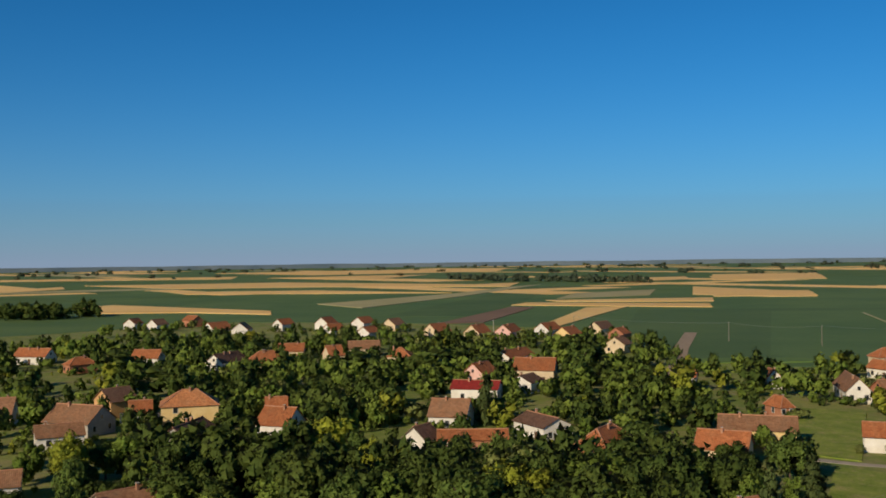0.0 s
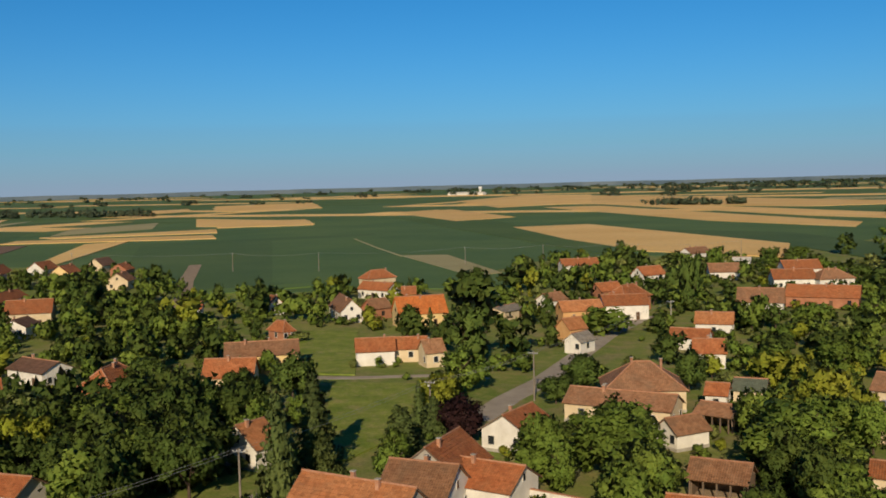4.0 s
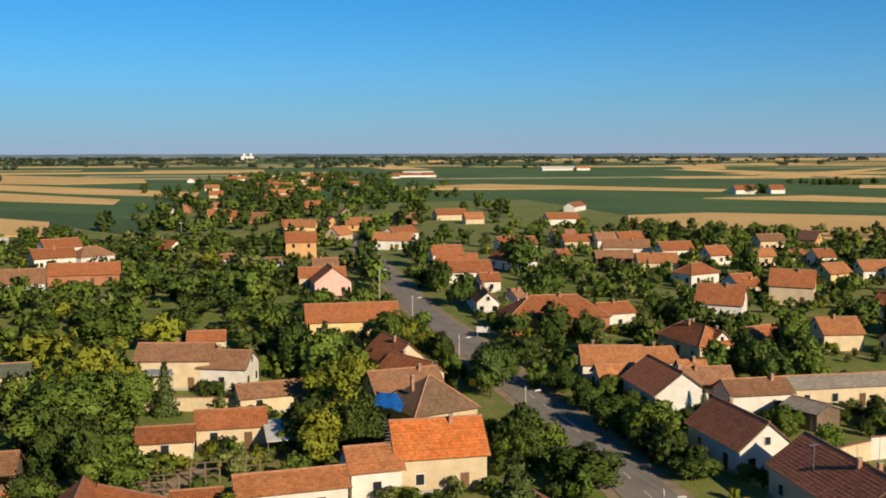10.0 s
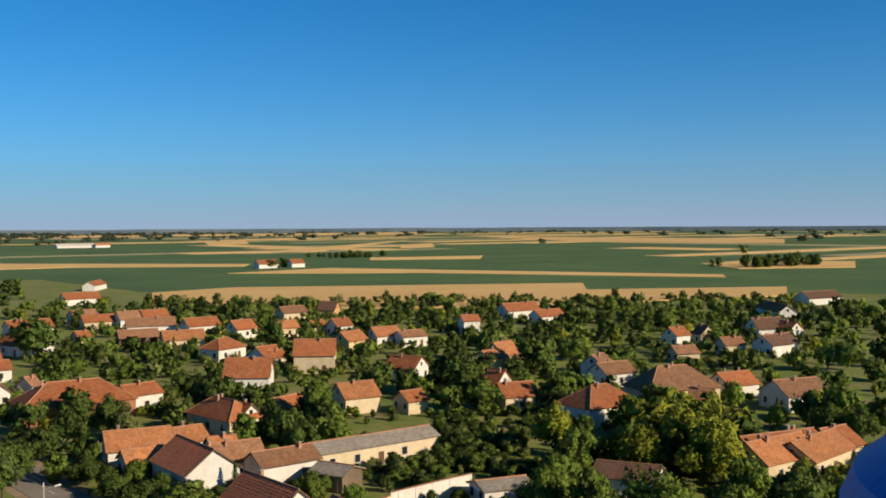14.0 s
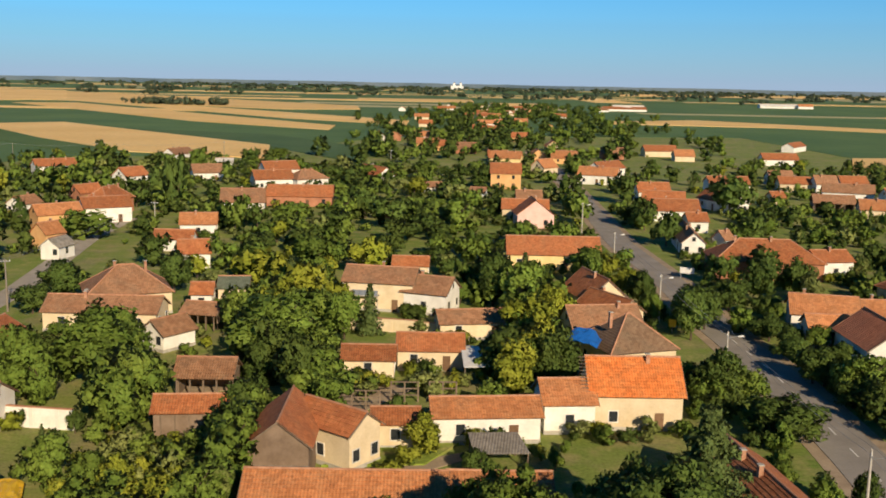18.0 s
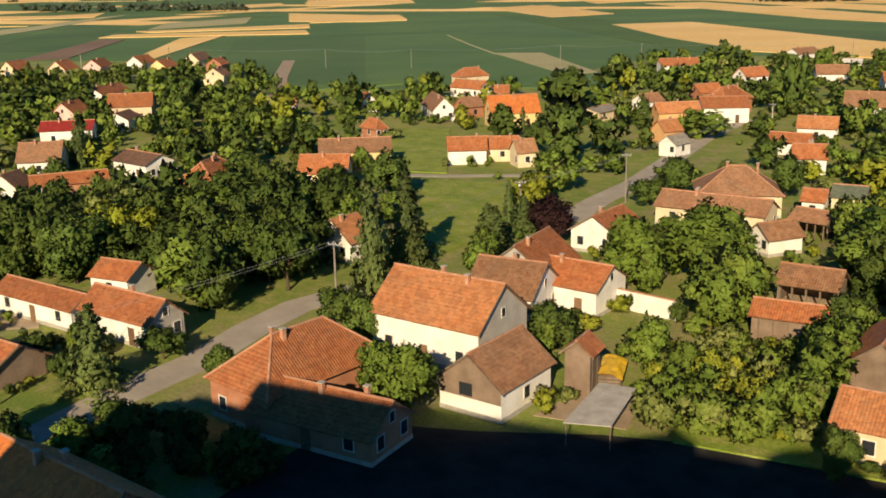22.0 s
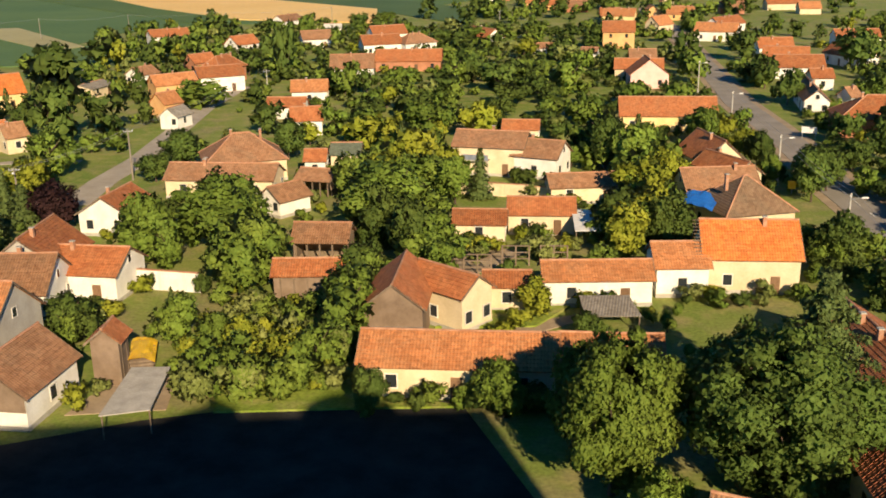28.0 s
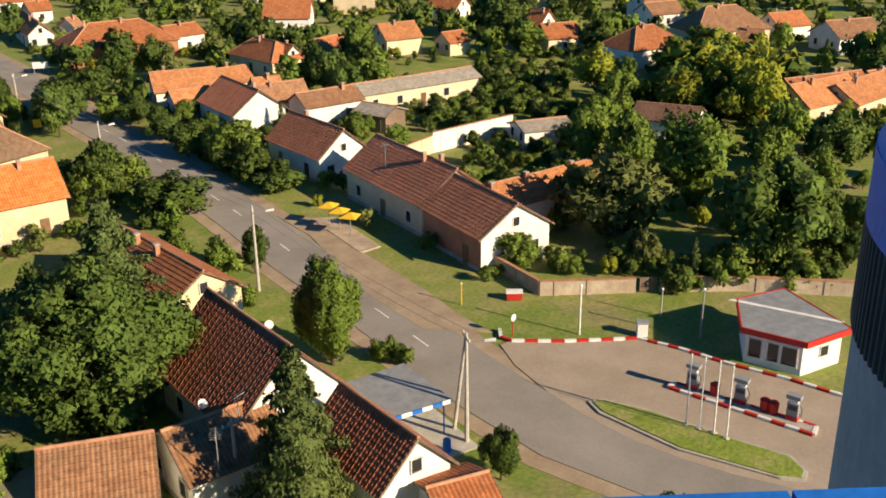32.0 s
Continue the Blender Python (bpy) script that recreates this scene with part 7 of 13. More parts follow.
tree(148, 122, 5.0, 2.3, "green")
tree(155, 114, 9.3, 3.6, "green")
tree(152, 119, 7.6, 3.2, "dark")
tree(-60, 183, 4.4, 2.2, "lime")
tree(10, 193, 6.0, 3.3, "lime")
tree(94, 169, 2.6, 1.6, "spruce")
tree(-150, 124, 4.1, 1.8, "dark")
tree(-182, 68, 8.0, 5.0, "lime")
tree(161, 109, 7.1, 3.9, "dark")
tree(7, 195, 6.0, 4.5, "green")
tree(-101, 168, 5.3, 3.0, "green")
tree(32, 194, 6.2, 3.5, "dark")
tree(-185, 68, 6.0, 5.1, "lime")
tree(-197, 5, 8.8, 5.1, "green")
tree(-106, 167, 4.4, 2.5, "green")
tree(-145, 137, 4.5, 2.6, "dark")
tree(-188, 64, 4.1, 1.8, "dark")
tree(41, 196, 7.6, 3.9, "dark")
tree(155, 128, 4.6, 1.4, "spruce")
tree(140, 145, 6.2, 3.4, "dark")
tree(113, 167, 7.3, 3.6, "green")
tree(14, 202, 5.4, 2.6, "green")
tree(160, 124, 6.2, 3.4, "lime")
tree(67, 192, 8.2, 4.2, "dark")
tree(-147, 144, 4.9, 2.1, "green")
tree(169, 117, 4.4, 2.4, "green")
tree(-182, 96, 6.7, 2.9, "dark")
tree(-116, 171, 13.0, 6.5, "dark")
tree(155, 139, 6.6, 2.6, "green")
tree(133, 162, 7.7, 4.3, "green")
tree(3, 210, 5.4, 2.5, "green")
tree(28, 36, 2.4, 1.1, "dark")
tree(10, 46, 1.8, 0.7, "green")
tree(-47, 2, 1.9, 0.9, "dark")
tree(30, 39, 1.7, 0.4, "spruce")
tree(34, 36, 1.4, 0.7, "olive")
tree(-1, 53, 2.9, 1.2, "green")
tree(-56, 19, 1.8, 1.0, "dark")
tree(-58, 36, 1.5, 0.9, "dark")
tree(-69, 6, 1.6, 0.9, "dark")
tree(-71, 4, 2.0, 1.0, "green")
tree(20, 73, 2.1, 0.8, "green")
tree(-62, 44, 2.5, 1.3, "dark")
tree(-71, 30, 1.9, 1.0, "dark")
tree(-64, 47, 1.7, 1.0, "green")
tree(-66, 44, 1.7, 0.7, "dark")
tree(9, 81, 2.8, 1.3, "green")
tree(-81, 11, 2.2, 1.2, "green")
tree(25, 80, 2.3, 1.3, "green")
tree(-40, 75, 2.7, 0.9, "spruce")
tree(-84, 16, 2.2, 1.2, "dark")
tree(3, 89, 1.5, 0.8, "green")
tree(57, 69, 2.0, 1.1, "lime")
tree(-31, 84, 1.8, 1.0, "dark")
tree(-7, 92, 2.9, 1.7, "dark")
tree(-92, 3, 2.2, 1.2, "dark")
tree(-39, 85, 1.8, 0.8, "green")
tree(1, 95, 2.3, 1.0, "green")
tree(61, 74, 1.4, 0.6, "dark")
tree(-91, 29, 2.2, 1.2, "dark")
tree(-95, 10, 2.2, 1.2, "green")
tree(23, 95, 2.3, 1.3, "green")
tree(14, 97, 1.9, 0.8, "dark")
tree(-31, 93, 1.4, 0.7, "dark")
tree(2, 100, 1.5, 0.7, "green")
tree(-101, 3, 2.2, 1.2, "green")
tree(-74, 70, 2.2, 1.1, "dark")
tree(-42, 94, 2.8, 1.1, "green")
tree(-98, 33, 2.2, 1.2, "dark")
tree(73, 74, 2.7, 1.3, "lime")
tree(-51, 92, 2.8, 0.8, "spruce")
tree(-24, 103, 1.7, 0.8, "olive")
tree(16, 105, 2.0, 0.8, "dark")
tree(-20, 105, 1.4, 0.7, "green")
tree(-100, 37, 2.2, 1.2, "green")
tree(-108, 7, 2.2, 1.3, "green")
tree(-46, 98, 1.9, 0.9, "lime")
tree(72, 82, 1.6, 0.4, "spruce")
tree(-17, 108, 2.7, 1.2, "dark")
tree(-50, 97, 2.7, 1.3, "dark")
tree(41, 102, 1.6, 0.7, "lime")
tree(-106, 29, 2.2, 1.2, "lime")
tree(-46, 100, 1.8, 0.7, "green")
tree(87, 70, 1.6, 0.8, "green")
tree(60, 95, 2.2, 1.0, "green")
tree(-112, 8, 2.2, 1.2, "green")
tree(-31, 108, 1.8, 0.8, "green")
tree(-50, 102, 1.8, 0.9, "green")
tree(74, 85, 2.9, 1.5, "dark")
tree(76, 84, 1.4, 0.6, "green")
tree(-47, 104, 2.7, 1.3, "green")
tree(-109, 35, 2.2, 1.2, "green")
tree(17, 113, 2.6, 1.4, "green")
tree(39, 109, 3.0, 3.1, "dark")
tree(-105, 49, 1.4, 0.6, "dark")
tree(76, 88, 2.1, 1.2, "dark")
tree(67, 97, 2.2, 1.2, "green")
tree(42, 112, 1.8, 0.8, "dark")
tree(-16, 119, 1.5, 0.8, "green")
tree(57, 106, 2.9, 1.6, "olive")
tree(-76, 95, 2.3, 1.0, "olive")
tree(83, 91, 1.4, 0.5, "green")
tree(-83, 91, 1.5, 0.7, "dark")
tree(-83, 92, 1.8, 0.7, "dark")
tree(94, 81, 2.2, 1.1, "green")
tree(99, 74, 2.4, 1.4, "green")
tree(-70, 102, 1.7, 0.8, "dark")
tree(79, 96, 2.7, 1.2, "lime")
tree(-106, 69, 2.7, 1.2, "dark")
tree(-67, 108, 1.4, 0.8, "green")
tree(-59, 114, 2.5, 1.3, "green")
tree(79, 103, 2.0, 0.9, "green")
tree(-130, 5, 2.2, 1.2, "green")
tree(-122, 44, 2.2, 1.2, "dark")
tree(21, 129, 2.2, 0.9, "green")
tree(-99, 86, 2.7, 1.1, "dark")
tree(-115, 65, 1.3, 0.6, "lime")
tree(101, 85, 2.3, 0.9, "olive")
tree(-30, 128, 2.3, 1.1, "green")
tree(-108, 77, 1.7, 1.0, "green")
tree(-106, 79, 2.5, 1.4, "dark")
tree(96, 92, 1.6, 0.8, "green")
tree(69, 114, 2.5, 1.1, "dark")
tree(-31, 130, 1.9, 0.8, "green")
tree(-25, 131, 2.0, 1.0, "green")
tree(96, 94, 2.5, 1.2, "dark")
tree(-13, 135, 1.4, 0.6, "green")
tree(88, 103, 2.3, 1.2, "lime")
tree(-64, 120, 2.5, 1.3, "green")
tree(42, 130, 2.9, 1.6, "green")
tree(74, 115, 1.7, 0.8, "green")
tree(98, 96, 2.4, 1.0, "green")
tree(-29, 135, 1.6, 0.8, "green")
tree(51, 130, 1.4, 0.6, "green")
tree(-117, 76, 1.8, 1.0, "dark")
tree(97, 100, 2.0, 0.8, "green")
tree(41, 134, 2.7, 1.4, "green")
tree(-15, 139, 2.4, 1.1, "dark")
tree(-48, 132, 1.9, 1.0, "lime")
tree(-68, 123, 1.9, 0.9, "dark")
tree(60, 128, 2.9, 1.2, "green")
tree(68, 124, 1.6, 0.6, "green")
tree(112, 87, 2.6, 0.8, "spruce")
tree(-44, 135, 2.9, 1.4, "dark")
tree(-20, 141, 1.4, 0.6, "green")
tree(-40, 138, 1.4, 0.7, "dark")
tree(-86, 116, 1.6, 0.7, "dark")
tree(-145, 12, 2.2, 1.2, "olive")
tree(-111, 93, 2.7, 1.5, "dark")
tree(-144, 23, 1.7, 1.0, "dark")
tree(-138, 51, 1.6, 0.6, "dark")
tree(-91, 117, 2.4, 1.0, "dark")
tree(121, 86, 2.1, 0.9, "green")
tree(-133, 69, 1.4, 0.7, "dark")
tree(-5, 149, 1.5, 0.8, "dark")
tree(-143, 46, 2.7, 1.4, "dark")
tree(-39, 145, 2.7, 1.2, "dark")
tree(98, 115, 1.4, 0.8, "green")
tree(76, 131, 2.2, 1.2, "green")
tree(87, 125, 2.7, 1.2, "olive")
tree(-144, 52, 2.4, 1.2, "dark")
tree(-80, 131, 2.6, 1.1, "green")
tree(42, 149, 2.0, 0.8, "green")
tree(75, 135, 2.8, 1.6, "dark")
tree(-32, 152, 2.7, 1.5, "green")
tree(-144, 58, 2.3, 1.0, "dark")
tree(-2, 156, 2.3, 1.0, "lime")
tree(-128, 89, 2.7, 1.0, "dark")
tree(19, 156, 2.7, 1.4, "green")
tree(37, 152, 2.1, 1.0, "green")
tree(59, 146, 1.4, 0.8, "green")
tree(2, 157, 1.5, 0.8, "green")
tree(-109, 113, 2.8, 1.2, "green")
bushes("green", 2, (-211, 18, 4.8, 2.6), (-190, 94, 4.5, 2.4), (80, 197, 5.5, 2.9), (-118, 177, 5.3, 2.9), (3, 214, 4.9, 2.4), (89, 196, 6.6, 4.0), (-180, 125, 4.3, 2.4), (-164, 151, 5.9, 3.1), (-207, 88, 6.6, 2.9), (117, 193, 5.1, 2.8), (-211, 81, 8.1, 4.3))
bushes("dark", 2, (-199, 69, 4.2, 2.3), (-215, 56, 8.0, 3.4), (-223, 41, 6.0, 3.4))
bushes("green", 2, (104, 203, 5.2, 2.3), (-192, 124, 4.1, 1.8), (177, 148, 7.1, 2.9), (2, 234, 6.7, 3.5), (139, 189, 4.4, 1.8), (-237, 6, 5.6, 2.2), (-188, 145, 5.2, 2.5), (-206, 118, 6.1, 2.9), (192, 142, 6.1, 3.0), (134, 200, 4.9, 2.1), (-214, 110, 4.4, 2.2), (-241, 12, 7.4, 2.8), (-192, 146, 8.2, 4.1), (-106, 219, 7.0, 6.2), (-180, 163, 4.8, 2.3), (-243, 20, 8.3, 4.4), (-215, 116, 5.1, 2.9))
bushes("green", 2, (-243, 33, 7.2, 2.8), (-111, 222, 6.0, 4.2), (-248, 21, 4.6, 2.7), (160, 192, 4.2, 2.4), (45, 247, 5.5, 3.0), (-244, 65, 5.8, 3.2), (-115, 225, 4.9, 2.1), (-201, 154, 5.4, 3.1), (-233, 102, 5.4, 2.9), (-251, 44, 7.7, 4.4), (-235, 98, 6.4, 2.9), (-249, 55, 8.8, 4.8), (111, 230, 5.6, 2.5), (-254, 33, 4.6, 2.5))
bushes("green", 2, (170, 193, 5.8, 2.9), (213, 146, 4.2, 2.3), (-222, 131, 4.0, 2.0), (-247, 76, 7.1, 2.9), (195, 170, 5.2, 3.0), (-133, 225, 6.8, 2.6), (-225, 133, 5.2, 2.6), (-148, 215, 5.0, 2.0), (118, 235, 4.7, 2.1), (-199, 174, 5.1, 2.8))
bushes("green", 2, (-268, 10, 5.9, 3.2), (-250, 100, 5.3, 2.6), (212, 168, 6.6, 3.4), (-228, 146, 5.9, 3.1), (-174, 209, 5.6, 3.1), (-166, 215, 7.5, 3.7), (-258, 89, 4.2, 1.9), (6, 273, 9.3, 4.3), (138, 235, 4.1, 2.4), (-199, 188, 4.1, 1.9), (205, 181, 4.9, 2.2), (221, 161, 9.0, 5.1), (-238, 136, 8.0, 3.8), (-188, 202, 8.5, 4.0), (185, 204, 4.3, 2.5), (-276, 9, 4.9, 2.6), (52, 273, 4.5, 2.0), (-250, 120, 7.3, 4.2), (-275, 41, 6.9, 3.7))
bushes("green", 2, (129, 247, 6.3, 3.1), (-278, 24, 4.8, 2.4), (-278, 35, 5.5, 3.0), (-279, 19, 7.8, 3.7), (167, 225, 4.9, 2.3), (-231, 158, 9.4, 4.9), (67, 272, 4.5, 2.2), (143, 242, 4.1, 1.9), (179, 217, 7.1, 4.3), (-202, 195, 5.3, 2.7), (-254, 124, 4.8, 2.5), (-283, 16, 6.3, 2.6), (-198, 204, 8.5, 4.9), (112, 261, 4.2, 2.3), (161, 237, 4.5, 1.8), (228, 174, 5.2, 2.3))
bushes("green", 2, (-286, 22, 4.2, 1.7), (5, 288, 8.2, 3.6), (50, 284, 4.6, 2.3), (-289, 20, 5.1, 2.1), (-272, 103, 7.3, 3.3), (-293, 14, 4.5, 2.3), (172, 239, 4.3, 2.6), (90, 280, 6.9, 3.1), (-261, 137, 4.2, 1.9), (-155, 251, 4.5, 1.9), (-289, 67, 8.1, 3.3), (185, 232, 5.8, 2.6), (-221, 201, 4.2, 1.6), (-215, 208, 5.3, 2.9), (84, 287, 4.9, 2.2), (170, 247, 6.6, 3.8))
bushes("green", 2, (68, 292, 5.5, 2.7), (242, 178, 5.0, 2.1), (-294, 64, 4.7, 2.5), (-301, 22, 4.4, 2.3), (-267, 140, 5.3, 2.4), (-161, 256, 7.9, 4.5), (4, 303, 6.2, 2.6), (-166, 255, 7.4, 2.9), (-127, 277, 6.0, 2.7), (132, 275, 4.7, 2.7), (-242, 185, 7.4, 3.7), (-295, 78, 6.1, 2.6), (-281, 122, 8.0, 4.5), (-295, 82, 6.4, 3.1), (-291, 98, 9.3, 3.8), (-278, 130, 4.8, 2.1), (119, 284, 4.3, 2.1), (-202, 232, 4.1, 1.7), (-174, 254, 6.0, 3.3))
bushes("green", 2, (196, 237, 4.8, 2.7), (-133, 278, 4.9, 2.2), (-299, 76, 5.7, 2.4), (-221, 217, 5.3, 2.9), (-213, 225, 5.9, 2.7), (-311, 6, 8.1, 4.1), (-289, 115, 8.6, 4.1), (-297, 94, 7.8, 3.5), (-305, 70, 6.2, 3.4), (102, 296, 5.5, 2.5), (74, 305, 4.8, 2.0), (-179, 259, 8.3, 4.5), (-296, 109, 9.5, 4.2), (-290, 125, 7.4, 3.2))
bushes("green", 2, (253, 192, 5.1, 2.3), (4, 317, 6.1, 3.1), (-212, 237, 7.7, 4.0), (-224, 227, 6.3, 3.3), (-317, 38, 4.3, 2.2), (-254, 194, 5.5, 3.1))
bushes("dark", 2, (-131, 167, 6.0, 2.4), (-170, 131, 8.0, 4.3), (-134, 170, 5.0, 2.5), (-113, 185, 8.5, 4.6), (-214, 35, 7.4, 3.1), (-128, 179, 7.0, 3.6), (-207, 79, 7.0, 3.3), (-208, 74, 7.0, 3.2), (-167, 147, 7.7, 3.9), (148, 168, 4.4, 2.0), (-110, 196, 5.1, 2.2), (-225, 9, 7.6, 3.4), (-214, 75, 6.1, 3.4), (-221, 47, 5.1, 2.4), (47, 222, 4.2, 2.0))
bushes("dark", 2, (112, 198, 5.1, 2.3), (8, 229, 5.1, 2.7), (-191, 134, 5.3, 2.3), (-221, 79, 8.3, 4.8), (-193, 138, 4.3, 2.1), (-145, 189, 8.5, 4.7), (176, 162, 4.3, 2.1), (-229, 86, 5.9, 2.6), (195, 152, 5.2, 3.0), (-183, 176, 5.3, 2.1), (195, 164, 4.0, 1.8))
bushes("dark", 2, (-126, 222, 7.7, 3.0), (-213, 144, 5.8, 3.1), (-240, 97, 7.7, 3.9), (-253, 60, 7.6, 3.9), (31, 259, 4.7, 2.4), (214, 149, 5.1, 2.6), (197, 175, 5.4, 2.5), (159, 211, 5.6, 2.9), (-219, 153, 4.1, 1.8), (-266, 21, 5.7, 2.2), (-149, 223, 14.0, 8.4), (181, 200, 5.4, 3.2), (204, 176, 4.4, 2.4), (-260, 72, 7.9, 3.3))
bushes("dark", 2, (-213, 167, 8.3, 4.6), (-128, 240, 6.3, 2.6), (-264, 74, 5.2, 2.1), (-165, 223, 4.9, 1.9), (-154, 231, 13.0, 8.6), (-268, 77, 4.6, 2.0), (-244, 140, 6.6, 2.8), (-281, 30, 5.3, 2.1), (-274, 72, 4.8, 2.7), (235, 159, 7.6, 3.2), (-277, 58, 9.5, 4.8), (-172, 226, 5.7, 2.8), (-268, 96, 4.4, 2.5), (-287, 1, 4.4, 1.9), (-280, 68, 4.5, 2.3))
bushes("dark", 2, (240, 163, 6.7, 2.7), (-286, 45, 7.8, 3.2), (-210, 202, 9.5, 4.9), (-231, 178, 4.4, 2.1), (-163, 245, 7.8, 3.8), (-243, 167, 8.2, 3.5), (-290, 57, 8.0, 8.4), (120, 270, 4.2, 1.8), (-285, 79, 7.1, 3.2), (-252, 156, 5.9, 2.9), (-299, 5, 4.2, 1.9), (-296, 44, 5.1, 2.3), (-290, 81, 8.7, 5.0), (-285, 100, 8.3, 3.7), (-305, 27, 5.0, 2.8))
bushes("dark", 2, (175, 252, 5.6, 3.4), (-142, 274, 6.1, 2.8), (-257, 171, 6.0, 2.5), (-309, 22, 7.9, 4.4), (-167, 263, 4.5, 1.9), (4, 312, 9.4, 4.6), (172, 261, 5.8, 3.1), (-313, 11, 8.9, 3.6), (-151, 275, 7.7, 4.1), (-272, 158, 5.9, 3.2), (-288, 129, 5.0, 2.3), (101, 302, 6.3, 3.8))
bushes("dark", 2, (-286, 140, 9.0, 9.9))
bushes("spruce", 2, (-202, 113, 11.0, 3.9), (-203, 113, 11.0, 4.0), (-217, 87, 6.7, 1.9), (-184, 168, 4.9, 1.2), (-248, 35, 6.0, 1.6), (-218, 124, 5.3, 1.3), (-152, 200, 6.0, 2.9), (-149, 203, 6.3, 2.1), (22, 275, 6.8, 5.6), (-289, 15, 4.8, 1.4), (88, 291, 5.5, 1.3), (-306, 49, 5.2, 1.7), (192, 247, 4.9, 1.5), (-309, 56, 5.5, 1.4))
bushes("spruce", 2, (-193, 252, 8.2, 2.1))
bushes("lime", 2, (-189, 110, 6.6, 3.7), (-223, 3, 5.6, 2.5), (-172, 152, 4.0, 2.6), (-173, 151, 4.0, 2.4), (-212, 93, 7.5, 3.1), (-165, 198, 6.2, 3.4), (-208, 172, 7.0, 5.4), (-207, 173, 7.0, 5.4), (-218, 181, 8.0, 6.4), (-285, 9, 5.2, 2.3), (-216, 195, 6.0, 3.2))
bushes("lime", 2, (-184, 233, 6.8, 3.3), (-166, 248, 4.4, 1.7), (249, 169, 6.3, 2.5), (240, 186, 5.7, 3.2), (204, 229, 6.1, 3.2), (192, 241, 6.1, 3.0), (-306, 45, 8.4, 4.4))
bushes("olive", 2, (-227, 39, 6.5, 3.4), (-131, 193, 6.5, 3.7), (-212, 99, 5.0, 3.3), (163, 169, 6.4, 3.4), (-236, 2, 6.4, 2.7), (-253, 78, 8.1, 4.2), (-187, 226, 6.6, 3.2), (244, 167, 7.6, 4.3), (-192, 225, 4.6, 2.5), (34, 296, 4.3, 2.0), (-156, 258, 4.4, 1.8), (-176, 263, 5.1, 2.9), (-159, 274, 6.0, 2.5))
bushes("green", 3, (-302, 107, 7.5, 2.9), (82, 310, 4.3, 1.9), (-317, 52, 9.4, 5.4), (-241, 214, 5.3, 2.9), (-185, 266, 8.3, 3.5), (-296, 134, 5.3, 2.2), (-262, 193, 8.8, 4.1), (-276, 174, 9.2, 3.9), (-300, 129, 5.1, 2.1), (-315, 85, 5.4, 2.5), (-298, 141, 7.0, 4.0))
bushes("green", 3, (-296, 147, 8.7, 3.8), (-241, 227, 6.9, 3.2), (269, 194, 5.1, 2.3), (-200, 266, 7.9, 3.5), (248, 224, 4.6, 2.2), (-335, 26, 6.2, 2.8), (128, 311, 4.8, 2.2), (-324, 88, 6.3, 2.7), (-337, 1, 5.9, 3.0))
bushes("green", 3, (-289, 173, 5.7, 2.6), (-271, 200, 6.6, 3.3), (-255, 221, 5.8, 2.7), (-283, 184, 4.5, 1.8), (271, 204, 7.5, 4.0), (-306, 147, 8.6, 3.9), (-324, 102, 7.0, 7.7), (-230, 250, 6.9, 3.1), (-161, 300, 9.5, 4.9), (28, 342, 5.4, 2.8), (-146, 311, 7.6, 3.5), (-344, 5, 4.2, 1.8), (-307, 156, 9.2, 4.7), (-213, 271, 4.6, 2.2))
bushes("green", 3, (-294, 182, 5.0, 2.8), (-152, 311, 6.2, 3.5), (-321, 131, 7.5, 2.9), (-172, 301, 4.2, 2.3), (74, 339, 4.7, 2.6), (-314, 148, 5.6, 3.1), (-348, 6, 8.1, 4.0), (-274, 215, 9.1, 5.0), (-182, 297, 4.6, 1.8), (-255, 239, 5.6, 2.4), (-160, 310, 9.2, 3.8), (-292, 193, 6.8, 3.4), (121, 330, 6.5, 3.0), (-278, 218, 4.2, 2.3))
bushes("green", 3, (159, 316, 6.1, 2.8), (271, 228, 4.9, 2.7), (-293, 200, 4.4, 2.2), (-312, 172, 4.2, 1.9), (287, 212, 7.6, 2.9), (83, 349, 4.5, 2.7), (252, 256, 4.7, 2.1), (-354, 63, 6.0, 2.5), (-182, 312, 6.0, 2.7), (-315, 177, 7.5, 4.3))
bushes("green", 3, (-177, 315, 4.5, 1.7), (-360, 40, 5.1, 2.6), (-359, 57, 8.4, 3.5), (-355, 79, 9.4, 4.5), (-346, 116, 6.0, 3.1), (-362, 64, 4.0, 2.1), (-360, 76, 4.9, 2.3), (287, 230, 4.3, 2.4), (-166, 331, 7.5, 4.2), (-317, 191, 7.1, 3.4))
bushes("green", 3, (170, 330, 5.1, 2.5), (-338, 157, 7.5, 3.2), (-290, 236, 6.8, 2.6), (85, 364, 4.6, 2.3), (-357, 114, 4.6, 2.5), (27, 374, 4.7, 2.1), (-376, 8, 9.5, 4.9), (-371, 61, 5.8, 2.2), (-352, 138, 4.8, 2.6), (-379, 15, 7.5, 3.4), (-187, 330, 6.2, 3.3))
bushes("green", 3, (-364, 105, 7.6, 4.3), (-310, 221, 7.5, 4.2), (141, 353, 6.1, 2.8), (-381, 21, 7.1, 3.6), (29, 381, 4.2, 2.3), (-192, 332, 4.6, 2.0), (84, 374, 4.7, 2.6), (-370, 102, 6.4, 3.4), (-169, 346, 5.4, 3.0), (-376, 83, 9.0, 4.6), (315, 225, 5.3, 2.3), (-369, 116, 4.2, 1.8))
